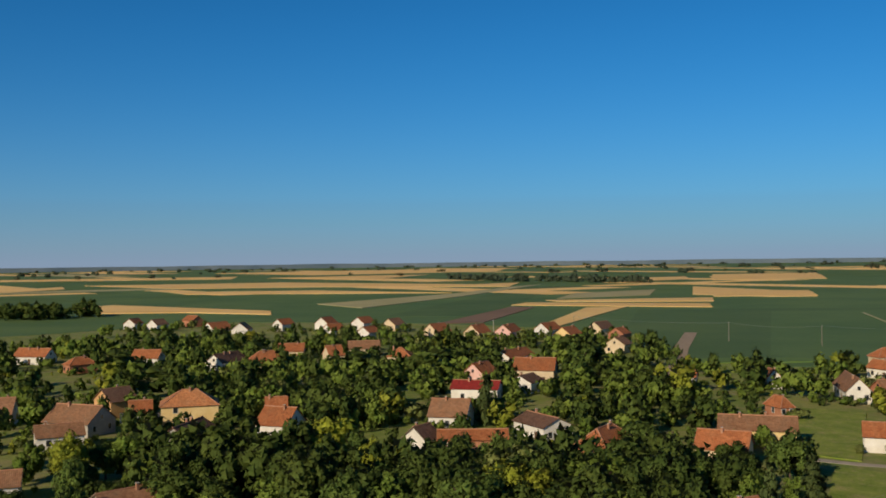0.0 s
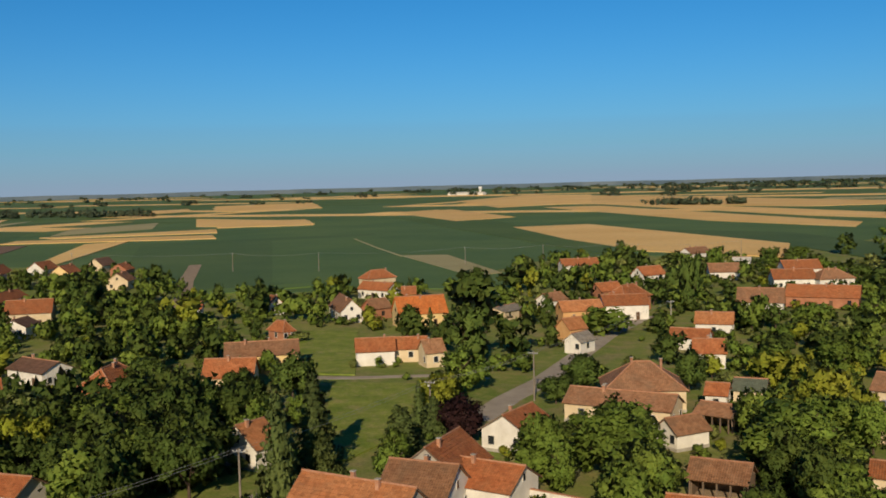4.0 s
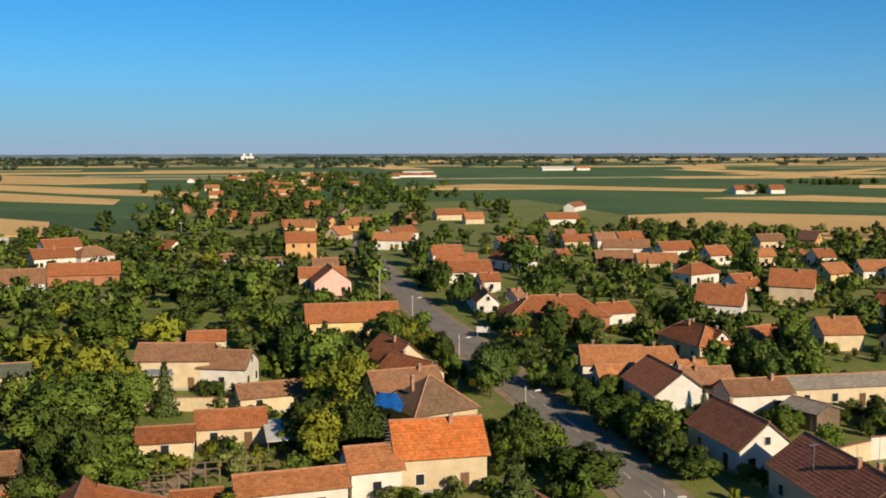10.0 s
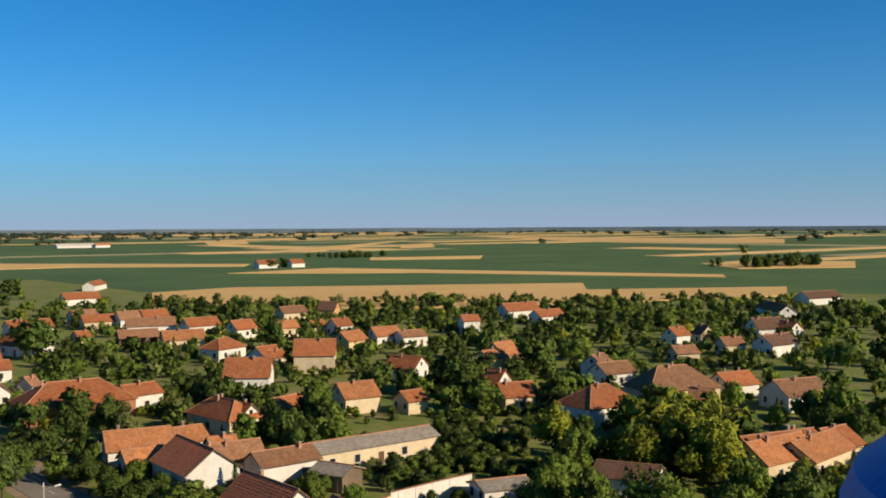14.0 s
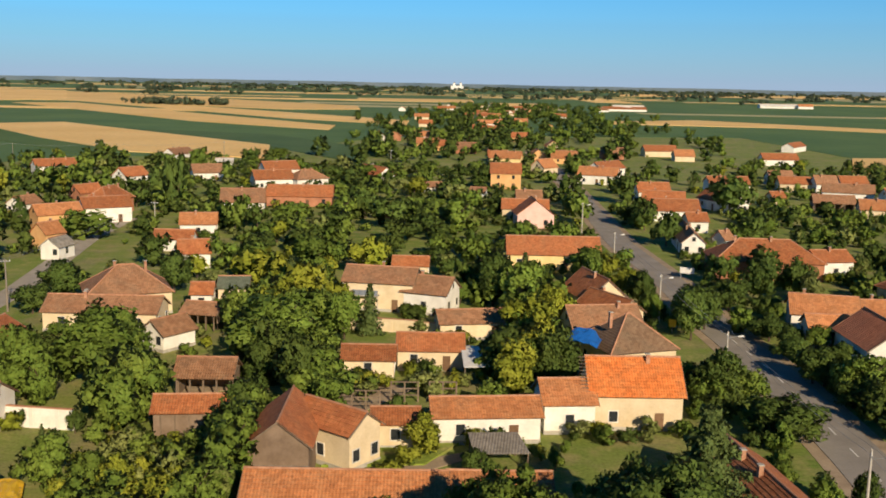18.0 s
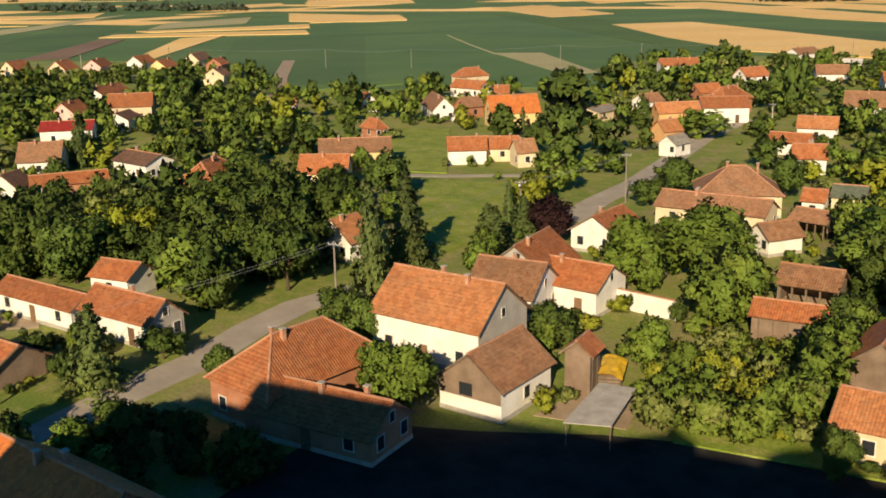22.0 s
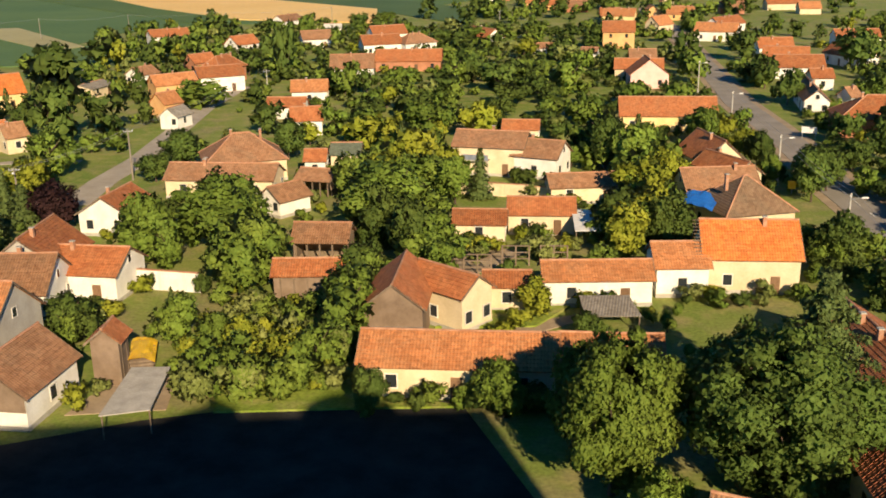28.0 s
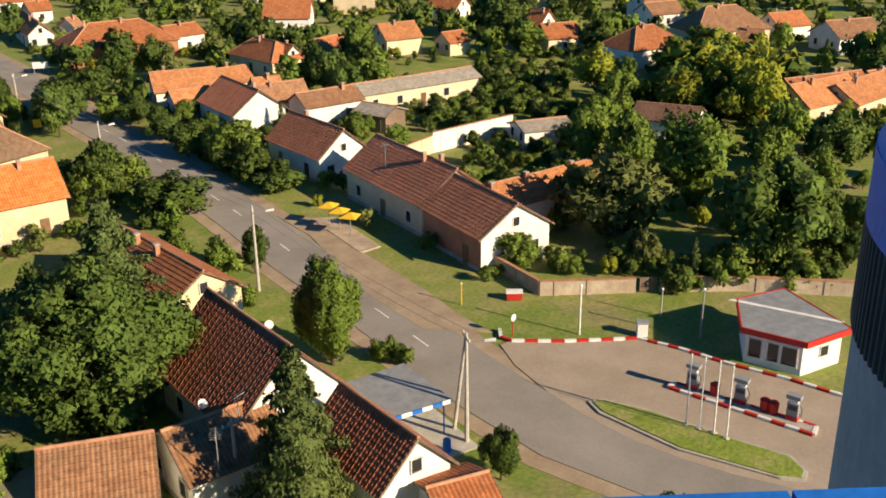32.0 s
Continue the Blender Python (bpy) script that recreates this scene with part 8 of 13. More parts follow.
bushes("green", 3, (317, 223, 4.8, 1.8), (-198, 334, 5.6, 2.2), (205, 330, 4.2, 1.9), (-387, 35, 4.5, 2.5), (320, 221, 5.3, 2.5), (-339, 191, 7.2, 3.7), (64, 386, 4.7, 2.1), (-174, 351, 6.2, 3.5), (-309, 240, 5.2, 2.1), (-384, 83, 4.5, 2.6), (205, 336, 5.9, 3.4), (146, 365, 4.1, 2.2), (288, 269, 5.1, 2.2))
bushes("green", 3, (-324, 227, 4.3, 1.7), (70, 390, 4.7, 2.3), (-332, 218, 9.0, 4.6), (-395, 48, 5.6, 3.2), (-380, 117, 5.0, 2.2), (-393, 62, 6.1, 3.3), (-170, 362, 4.1, 2.3), (-365, 165, 5.0, 2.7), (-375, 140, 9.4, 5.0), (291, 276, 4.3, 1.8), (333, 225, 4.8, 2.1), (-398, 54, 6.0, 2.9))
bushes("green", 3, (-382, 131, 7.4, 3.5), (88, 395, 5.2, 2.8), (199, 353, 5.3, 2.2), (-405, 23, 5.7, 2.8), (10, 406, 4.3, 2.1), (34, 405, 4.1, 1.6), (-403, 52, 6.7, 2.8), (331, 239, 5.1, 2.2))
bushes("green", 3, (-408, 4, 8.6, 4.6), (37, 408, 5.7, 2.8), (213, 352, 4.5, 2.6), (-189, 365, 7.2, 2.9), (-404, 79, 6.9, 3.2), (335, 240, 4.0, 1.7), (-192, 365, 4.5, 2.0), (198, 362, 5.6, 3.1), (-204, 359, 4.8, 2.4), (-209, 357, 4.3, 1.7), (340, 236, 7.4, 3.3))
bushes("green", 3, (-414, 18, 4.7, 2.0), (-342, 234, 4.2, 1.7), (-183, 373, 7.7, 4.1), (-413, 48, 9.3, 4.7), (8, 416, 8.5, 3.7), (-369, 193, 6.8, 3.1), (-403, 104, 8.7, 5.0), (-380, 169, 4.9, 2.1), (234, 344, 4.1, 2.1), (-395, 140, 7.6, 4.0), (346, 238, 4.0, 2.3), (-381, 176, 5.7, 2.6), (-377, 185, 6.5, 2.6))
bushes("green", 3, (302, 292, 5.2, 2.6), (-412, 82, 7.3, 3.3), (-189, 376, 6.0, 3.4), (-203, 370, 8.3, 3.3), (337, 254, 4.6, 2.1), (-344, 245, 8.5, 4.0), (-218, 362, 7.4, 3.4), (278, 321, 4.3, 2.5), (5, 425, 4.2, 2.4), (199, 376, 4.3, 2.0), (-414, 107, 6.9, 3.0), (-428, 9, 4.7, 1.9))
bushes("green", 3, (346, 253, 6.5, 2.5), (-418, 102, 8.9, 3.6), (-428, 44, 6.5, 2.9), (-355, 245, 7.3, 3.6), (-198, 383, 6.7, 3.9), (42, 430, 4.7, 2.8), (-428, 61, 6.5, 2.6), (245, 358, 7.0, 3.2), (-434, 19, 4.2, 2.0), (-344, 267, 6.3, 2.5), (-211, 381, 8.0, 3.5), (319, 296, 6.3, 3.3))
bushes("green", 3, (-410, 148, 8.8, 3.6), (-361, 245, 5.5, 2.9), (-401, 174, 4.1, 1.6), (-432, 64, 7.8, 4.4), (180, 399, 6.5, 3.1), (-401, 184, 6.6, 2.6), (97, 431, 6.5, 3.7))
bushes("green", 3, (-437, 73, 6.9, 2.8), (67, 438, 5.2, 2.8), (361, 257, 7.6, 3.4), (-435, 87, 4.2, 1.7), (-437, 77, 4.5, 2.0), (359, 261, 5.8, 3.0), (174, 409, 5.8, 3.5), (-442, 47, 8.1, 3.6), (-426, 128, 5.0, 2.1), (-411, 170, 4.8, 2.3), (-434, 100, 4.5, 2.6), (-444, 43, 6.8, 3.0), (-363, 261, 4.4, 2.2), (354, 274, 4.8, 2.1), (-405, 191, 5.1, 2.7), (303, 330, 4.2, 1.7), (-196, 403, 8.6, 3.9), (-449, 2, 8.3, 4.1))
bushes("green", 3, (161, 420, 4.5, 2.4), (-193, 407, 4.7, 2.6), (326, 311, 4.1, 1.9), (-447, 61, 7.7, 3.5), (-398, 213, 5.6, 2.5), (374, 253, 7.7, 3.0), (-361, 272, 4.1, 2.1), (-451, 34, 5.2, 2.6), (370, 260, 4.7, 2.4), (-449, 57, 8.6, 3.5))
bushes("green", 3, (-454, 8, 7.8, 4.3), (-454, 28, 4.7, 2.2), (109, 442, 4.9, 2.0), (82, 448, 5.2, 2.3), (-436, 143, 9.3, 5.4), (18, 460, 4.2, 2.0), (-459, 48, 8.6, 4.3), (-423, 187, 5.6, 2.4), (-451, 101, 8.5, 4.1))
bushes("green", 3, (-462, 29, 5.7, 2.3), (-430, 170, 6.6, 3.5), (-21, 463, 5.7, 2.7), (189, 424, 4.9, 2.1), (-393, 247, 4.8, 2.8), (-465, 11, 6.8, 2.8), (-222, 409, 5.9, 2.7), (335, 323, 4.9, 2.6), (-196, 422, 7.1, 3.5), (-435, 171, 6.3, 3.0), (-463, 60, 4.9, 2.8), (-191, 427, 5.9, 2.4), (-467, 23, 5.4, 2.9))
bushes("green", 3, (-420, 206, 5.5, 2.3), (-430, 185, 7.0, 3.1), (-25, 469, 6.2, 3.1), (1, 167, 1.8, 0.7), (-3, 171, 1.4, 0.8), (116, 126, 1.7, 0.9), (130, 112, 2.3, 1.2), (-78, 156, 1.6, 0.9), (75, 161, 1.9, 0.8), (-30, 177, 2.0, 1.1), (-179, 14, 1.6, 0.6), (-162, 80, 1.9, 0.8), (-68, 169, 1.4, 0.8))
bushes("dark", 3, (-140, 79, 1.7, 0.9), (-158, 32, 1.8, 0.7), (-158, 49, 2.4, 1.3), (-165, 34, 2.9, 1.7), (-171, 43, 2.2, 1.1), (-176, 49, 1.7, 0.8))
bushes("green", 3, (-23, 181, 2.3, 1.1), (30, 181, 1.5, 0.7), (-64, 173, 1.4, 0.7), (-26, 183, 2.7, 1.5), (-132, 131, 1.3, 0.6), (-117, 151, 1.9, 0.9), (-86, 172, 2.7, 1.3), (29, 191, 2.3, 1.3), (150, 126, 2.4, 1.0), (103, 167, 1.8, 1.0), (-113, 165, 2.5, 1.3), (-144, 142, 2.7, 1.4))
bushes("dark", 3, (-166, 78, 1.7, 1.0), (-139, 120, 2.3, 1.1), (-190, 51, 2.6, 1.1), (-154, 126, 2.3, 1.2))
bushes("green", 3, (-186, 86, 2.9, 1.4), (-148, 142, 2.6, 1.0), (-201, 48, 2.0, 1.0), (-166, 123, 1.6, 0.7), (72, 194, 2.1, 0.9), (-129, 164, 2.0, 0.9), (13, 209, 1.6, 0.8), (172, 122, 2.9, 1.1), (30, 208, 2.5, 1.3), (89, 191, 2.7, 1.1), (-163, 135, 2.3, 1.1), (-175, 121, 2.5, 1.4))
bushes("dark", 3, (-175, 103, 1.5, 0.8), (-187, 82, 2.3, 1.3), (-205, 21, 1.8, 0.8), (-210, 27, 1.7, 0.7), (-204, 61, 2.3, 1.1))
bushes("green", 3, (-175, 126, 2.1, 0.9), (-216, 4, 1.5, 0.6), (-165, 141, 2.1, 1.1), (132, 175, 2.9, 1.1), (-140, 169, 1.8, 0.7), (-188, 116, 1.8, 0.8), (-205, 84, 2.9, 1.4), (-156, 159, 1.9, 0.9), (-225, 15, 2.8, 1.5), (-113, 196, 2.8, 1.2), (-216, 69, 2.5, 1.1), (-168, 156, 1.4, 0.6), (186, 135, 1.9, 1.0), (-132, 190, 2.9, 1.4), (-183, 140, 2.5, 1.4), (-199, 118, 1.6, 0.7))
bushes("dark", 3, (-221, 35, 1.5, 0.6))
bushes("green", 3, (-210, 96, 2.1, 1.0), (-96, 213, 1.7, 0.8), (-227, 54, 2.9, 1.5), (169, 162, 2.4, 1.4), (-224, 68, 2.0, 1.0), (142, 189, 2.7, 1.1), (61, 228, 1.6, 0.7), (172, 164, 2.4, 1.4), (-202, 129, 3.0, 1.7), (102, 218, 2.6, 1.3), (-196, 141, 2.2, 0.9))
bushes("green", 3, (165, 177, 2.2, 1.2), (202, 137, 2.8, 1.4), (-243, 24, 3.0, 1.1), (-244, 31, 2.1, 1.0), (-178, 170, 2.0, 0.8), (-121, 215, 1.4, 0.7), (-199, 147, 2.7, 1.3), (-243, 54, 1.9, 0.9), (-218, 119, 2.4, 1.3), (-183, 169, 2.7, 1.4), (83, 235, 2.3, 1.0), (-136, 209, 2.1, 1.0), (-250, 1, 2.3, 1.0))
bushes("green", 3, (-130, 218, 2.0, 1.0), (-244, 69, 2.1, 0.9), (-192, 167, 1.7, 0.7), (-218, 132, 2.9, 1.4), (-229, 112, 2.0, 1.1), (56, 249, 2.1, 1.1), (-254, 26, 2.8, 1.5), (-242, 82, 2.2, 1.1), (-239, 93, 1.9, 0.9), (137, 217, 1.5, 0.9), (-235, 104, 2.0, 0.8), (-211, 147, 1.5, 0.7), (-119, 229, 1.9, 0.8), (-182, 183, 2.4, 1.2), (-258, 3, 1.9, 1.0), (-192, 174, 2.7, 1.3), (96, 241, 2.3, 1.1))
bushes("green", 3, (-259, 33, 2.5, 1.5), (177, 192, 1.8, 0.7), (-250, 88, 2.5, 1.2), (82, 252, 1.6, 0.7), (-249, 90, 1.4, 0.8), (-187, 189, 2.1, 0.8), (-247, 100, 2.4, 1.0), (-254, 85, 1.4, 0.8), (-249, 98, 2.9, 1.6), (142, 229, 2.5, 1.1), (185, 196, 2.3, 1.0), (-218, 158, 2.3, 1.3))
bushes("green", 3, (-251, 98, 2.2, 1.0), (-255, 92, 1.8, 0.8), (61, 264, 1.9, 0.7), (-268, 45, 2.4, 1.4), (-271, 43, 1.9, 0.7), (33, 272, 2.7, 1.4), (-267, 65, 2.6, 1.4), (63, 268, 1.7, 0.8), (-276, 5, 2.0, 1.1), (-162, 225, 2.5, 1.2), (-205, 187, 2.5, 1.3), (208, 185, 2.2, 1.0))
bushes("green", 3, (-264, 89, 2.3, 1.3), (-196, 199, 2.3, 0.9), (190, 206, 2.1, 1.1), (97, 265, 2.9, 1.6), (-280, 45, 2.6, 1.2), (-283, 27, 2.4, 1.0), (-282, 47, 2.9, 1.5), (217, 187, 2.7, 1.4), (-133, 254, 2.2, 1.2), (20, 287, 2.5, 1.1), (-173, 231, 2.3, 0.9), (-262, 121, 2.3, 0.9), (-260, 125, 2.3, 1.2), (-227, 180, 1.7, 0.9), (-256, 137, 2.5, 1.1), (188, 222, 1.5, 0.9))
bushes("green", 3, (-291, 22, 3.0, 1.3), (-229, 181, 2.6, 1.3), (223, 189, 2.2, 0.9), (198, 216, 2.6, 1.0), (-290, 42, 1.6, 0.8), (-293, 21, 2.5, 1.1), (-283, 87, 2.2, 0.9), (-272, 123, 1.8, 0.8), (-219, 204, 2.8, 1.4), (-179, 240, 1.7, 0.7), (153, 258, 2.2, 0.9), (-234, 188, 1.8, 1.0))
bushes("green", 3, (-227, 199, 1.8, 1.0), (50, 298, 2.3, 1.0), (-144, 265, 1.4, 0.8), (-239, 188, 2.4, 1.3), (-172, 252, 1.7, 0.7), (-299, 63, 2.1, 1.1), (-301, 50, 1.4, 0.8), (198, 234, 2.4, 1.4), (-149, 269, 2.9, 1.6), (-158, 265, 2.6, 1.5), (-223, 214, 1.7, 0.7), (226, 212, 2.1, 0.8), (-202, 235, 2.9, 1.4))
bushes("green", 3, (-202, 237, 2.4, 1.3), (-311, 34, 1.5, 0.6), (-298, 97, 1.6, 0.7), (-277, 149, 3.0, 1.6), (-314, 28, 1.5, 0.6), (-204, 240, 1.4, 0.7), (-227, 219, 2.2, 1.2), (-287, 133, 2.1, 1.2), (-233, 214, 2.6, 1.2), (61, 311, 1.7, 0.7), (-270, 166, 2.6, 1.4), (-273, 162, 2.4, 1.0), (-316, 34, 1.8, 0.7), (-273, 164, 1.6, 0.9), (-305, 94, 1.5, 0.8), (38, 317, 2.8, 1.5))
bushes("green", 3, (175, 268, 2.0, 0.9), (-154, 283, 1.7, 0.9), (-245, 210, 1.9, 0.8), (-307, 98, 1.5, 0.7), (-279, 163, 2.0, 1.1), (-245, 211, 1.4, 0.6), (-268, 182, 2.3, 1.1), (-319, 58, 1.9, 0.9), (-324, 18, 2.7, 1.5), (-219, 241, 1.4, 0.6), (-296, 136, 2.0, 0.9), (-321, 55, 2.9, 1.4), (-312, 99, 2.9, 1.2))
bushes("green", 3, (-155, 289, 2.0, 0.8), (-309, 110, 1.8, 1.0), (-326, 44, 2.4, 0.9), (268, 192, 2.6, 1.3), (171, 282, 1.3, 0.6), (22, 330, 2.9, 1.4), (-320, 84, 1.4, 0.6), (274, 186, 1.8, 1.0), (220, 248, 2.0, 0.9), (-230, 240, 2.6, 1.1), (258, 211, 1.5, 0.6), (172, 285, 2.4, 1.4), (273, 193, 2.0, 1.1), (-285, 175, 2.2, 1.1), (-298, 153, 2.5, 1.1), (-328, 68, 1.6, 0.6), (269, 200, 1.3, 0.7))
bushes("green", 3, (-327, 77, 2.8, 1.2), (-305, 141, 2.3, 0.9), (-335, 30, 1.7, 0.7), (103, 321, 1.8, 1.0), (-325, 92, 2.4, 1.3), (218, 258, 2.9, 1.4), (-286, 180, 1.6, 0.7), (-338, 9, 1.6, 0.8), (173, 290, 3.0, 1.3), (99, 323, 2.0, 1.1), (-268, 207, 2.3, 1.0), (-218, 259, 2.5, 1.2), (202, 273, 2.1, 1.1), (-340, 15, 2.2, 0.9), (-306, 151, 1.8, 0.7), (-336, 61, 1.3, 0.7), (-256, 227, 2.5, 1.1), (274, 206, 2.1, 1.0))
bushes("green", 3, (-142, 313, 1.9, 1.0), (-254, 232, 1.7, 0.8), (-281, 202, 2.5, 1.1), (39, 344, 1.8, 0.7), (-346, 27, 2.0, 1.1), (-147, 315, 2.7, 1.2), (-348, 27, 1.6, 0.8))
bushes("green", 3, (234, 261, 2.0, 0.9), (-316, 154, 2.6, 1.1), (-301, 185, 1.3, 0.5), (192, 297, 1.7, 1.0), (-301, 186, 1.3, 0.6), (-349, 61, 1.5, 0.8), (-150, 322, 1.4, 0.5), (-348, 74, 2.3, 1.3), (285, 215, 1.5, 0.8))
bushes("green", 3, (-356, 47, 2.0, 0.8), (-296, 203, 1.5, 0.7), (-322, 160, 2.8, 1.5), (-355, 60, 2.8, 1.1), (274, 233, 2.1, 0.8), (205, 296, 2.9, 1.1), (-335, 136, 2.3, 1.3), (134, 336, 2.3, 1.0), (-347, 102, 2.7, 1.0), (79, 353, 2.0, 1.2), (-291, 217, 2.7, 1.4), (-362, 16, 2.5, 1.1), (-171, 320, 2.2, 1.1), (-344, 118, 1.8, 1.0))
bushes("green", 3, (89, 356, 2.4, 1.0), (-305, 204, 2.1, 1.2), (-290, 227, 2.0, 1.1), (101, 356, 2.3, 1.2), (-366, 65, 2.6, 1.4), (-362, 86, 2.8, 1.5), (-162, 336, 1.9, 0.9), (-325, 187, 2.8, 1.3), (-374, 44, 2.4, 1.4))
bushes("green", 3, (276, 256, 1.6, 0.9), (-350, 141, 2.9, 1.3), (-360, 114, 1.9, 0.8), (89, 368, 2.4, 1.0), (312, 215, 2.5, 1.0), (-359, 121, 2.4, 1.2), (-344, 159, 1.8, 0.9), (-329, 189, 2.6, 1.2), (-354, 136, 2.5, 1.4), (-357, 128, 2.3, 1.1), (-367, 100, 2.7, 1.3), (-340, 173, 2.9, 1.4), (-365, 110, 1.8, 0.7), (-355, 141, 1.5, 0.8), (-176, 341, 2.5, 1.2))
bushes("green", 3, (-357, 141, 2.8, 1.5), (-336, 192, 2.1, 1.2), (-332, 199, 1.6, 0.7), (-171, 347, 1.6, 0.7), (-355, 157, 2.1, 0.9), (-380, 79, 2.7, 1.4), (-359, 151, 1.4, 0.8), (-348, 177, 1.8, 0.8), (-377, 101, 2.6, 1.3), (-387, 59, 2.8, 1.2), (-385, 76, 2.2, 1.2), (293, 261, 2.9, 1.3))
bushes("green", 3, (-166, 357, 2.6, 1.0), (295, 261, 1.4, 0.7), (68, 389, 2.2, 1.1), (-394, 36, 2.5, 1.1), (-378, 116, 1.8, 0.7), (-321, 236, 1.6, 0.8))
bushes("green", 3, (321, 237, 2.5, 1.0), (-391, 83, 1.6, 0.6), (314, 247, 1.9, 0.9), (-357, 182, 2.0, 1.0), (-382, 123, 1.8, 0.8), (-386, 111, 2.3, 1.1), (-351, 195, 1.9, 1.0), (-169, 365, 1.9, 1.0), (-398, 61, 2.4, 1.2), (-349, 202, 2.3, 1.1), (298, 274, 1.8, 1.0), (194, 355, 2.6, 1.2))
bushes("green", 3, (-374, 156, 1.9, 0.8), (-394, 94, 1.4, 0.7), (-385, 127, 2.1, 1.1), (-372, 164, 1.8, 0.8), (334, 232, 1.9, 0.9), (-320, 251, 1.6, 0.7), (-387, 130, 2.3, 1.0), (-211, 349, 1.4, 0.8), (-406, 59, 2.2, 0.9), (-400, 89, 2.5, 1.0), (-398, 100, 2.5, 1.0))
bushes("green", 3, (329, 247, 2.8, 1.3), (-382, 153, 2.1, 0.9), (-376, 169, 1.4, 0.5), (-325, 256, 2.4, 1.3), (283, 301, 1.8, 0.7), (-340, 236, 2.9, 1.2), (-394, 129, 1.7, 0.8), (-415, 10, 1.3, 0.6), (-409, 72, 2.5, 1.4), (-169, 380, 1.4, 0.6), (-203, 364, 1.8, 0.8), (-377, 178, 1.5, 0.8), (-213, 359, 1.8, 0.7))
bushes("green", 3, (-418, 19, 2.6, 1.1), (-215, 359, 2.9, 1.1), (-377, 183, 2.0, 0.8), (-373, 192, 2.7, 1.3), (-384, 170, 1.5, 0.8), (-337, 251, 1.4, 0.8), (-403, 119, 2.9, 1.5), (341, 246, 1.3, 0.5), (-402, 122, 2.2, 1.2), (47, 419, 2.7, 1.1), (-340, 250, 2.8, 1.6), (-421, 41, 2.0, 0.9), (-380, 189, 3.0, 1.7), (-218, 365, 1.8, 0.8), (-402, 139, 2.6, 1.2))
bushes("green", 3, (-425, 20, 2.5, 1.3), (-409, 122, 1.6, 0.9), (-371, 210, 1.9, 0.7), (-421, 73, 2.2, 1.2), (-428, 22, 2.0, 1.1), (-192, 383, 2.5, 1.2), (-203, 378, 2.4, 0.9), (-422, 82, 2.5, 1.0), (351, 250, 2.1, 1.0), (349, 254, 2.6, 1.0), (-375, 213, 2.3, 1.2))
bushes("green", 3, (183, 392, 2.4, 1.3), (-348, 256, 1.7, 0.8), (-433, 7, 1.4, 0.8), (348, 258, 2.6, 1.0), (215, 376, 1.9, 0.8), (-385, 200, 2.3, 1.2), (352, 254, 2.3, 1.1), (-378, 215, 2.7, 1.3), (329, 286, 2.2, 1.0), (-436, 21, 2.7, 1.4), (-224, 375, 2.1, 0.9), (-436, 26, 2.3, 0.9), (-415, 137, 2.2, 1.1))
bushes("green", 3, (-355, 256, 1.9, 1.1), (-429, 87, 1.7, 0.8), (-436, 53, 1.8, 0.8), (-439, 21, 1.9, 1.0), (-396, 197, 1.9, 1.1), (365, 251, 1.5, 0.7))
bushes("green", 3, (311, 316, 2.6, 1.3), (337, 289, 1.5, 0.8), (-353, 271, 2.0, 0.8), (-445, 36, 2.2, 0.9), (-443, 54, 1.4, 0.7), (-376, 244, 2.8, 1.3), (-201, 400, 2.2, 0.9), (-395, 211, 1.9, 1.0), (-214, 395, 1.4, 0.7), (-410, 188, 2.1, 1.1), (-423, 158, 1.5, 0.9))
bushes("green", 3, (-420, 168, 1.7, 1.0), (-442, 100, 1.3, 0.7), (319, 321, 2.7, 1.2), (-428, 150, 2.3, 1.3), (-449, 66, 1.7, 0.7), (-449, 72, 1.8, 0.9), (105, 443, 2.8, 1.1), (-373, 261, 1.4, 0.7), (-448, 85, 2.8, 1.1), (-187, 417, 1.9, 0.8), (-218, 403, 1.9, 0.8))
bushes("green", 3, (-438, 139, 2.6, 1.1), (-460, 12, 2.9, 1.3), (-189, 419, 1.9, 1.0), (-412, 204, 2.5, 1.1), (-193, 418, 2.4, 1.2), (56, 459, 1.5, 0.7), (-416, 200, 2.8, 1.6), (-45, 461, 1.7, 0.8), (-462, 45, 2.0, 0.8), (-217, 411, 2.9, 1.5), (-435, 165, 1.8, 1.0), (384, 262, 2.0, 1.1), (157, 438, 2.7, 1.4))
bushes("green", 3, (-460, 85, 1.4, 0.7), (-229, 407, 2.6, 1.4), (-465, 54, 2.4, 0.9), (367, 292, 2.3, 1.1))
bushes("lime", 3, (106, 305, 5.1, 2.9), (163, 282, 5.6, 2.4), (-169, 280, 4.0, 1.6), (237, 232, 6.2, 3.8), (-170, 290, 9.4, 3.7), (-155, 300, 6.0, 2.9), (-227, 254, 6.6, 3.8), (-265, 226, 4.5, 1.8), (-354, 20, 4.6, 2.4), (119, 335, 4.7, 2.3))
bushes("lime", 3, (197, 319, 5.8, 2.8), (-181, 347, 5.2, 2.5), (-365, 183, 8.3, 3.9), (192, 365, 6.1, 2.6), (-391, 144, 7.2, 3.2), (-194, 374, 4.6, 2.1), (-418, 46, 7.7, 4.2))
bushes("lime", 3, (69, 432, 4.3, 2.4), (265, 360, 5.2, 2.5), (102, 439, 6.9, 4.1), (-209, 402, 6.2, 3.2), (-403, 210, 5.2, 2.8), (-374, 282, 5.3, 2.7), (-451, 128, 6.0, 5.3), (-445, 147, 5.3, 3.0), (119, 153, 2.4, 1.5), (-85, 182, 1.8, 0.9))
bushes("dark", 3, (-155, 73, 2.0, 1.1))
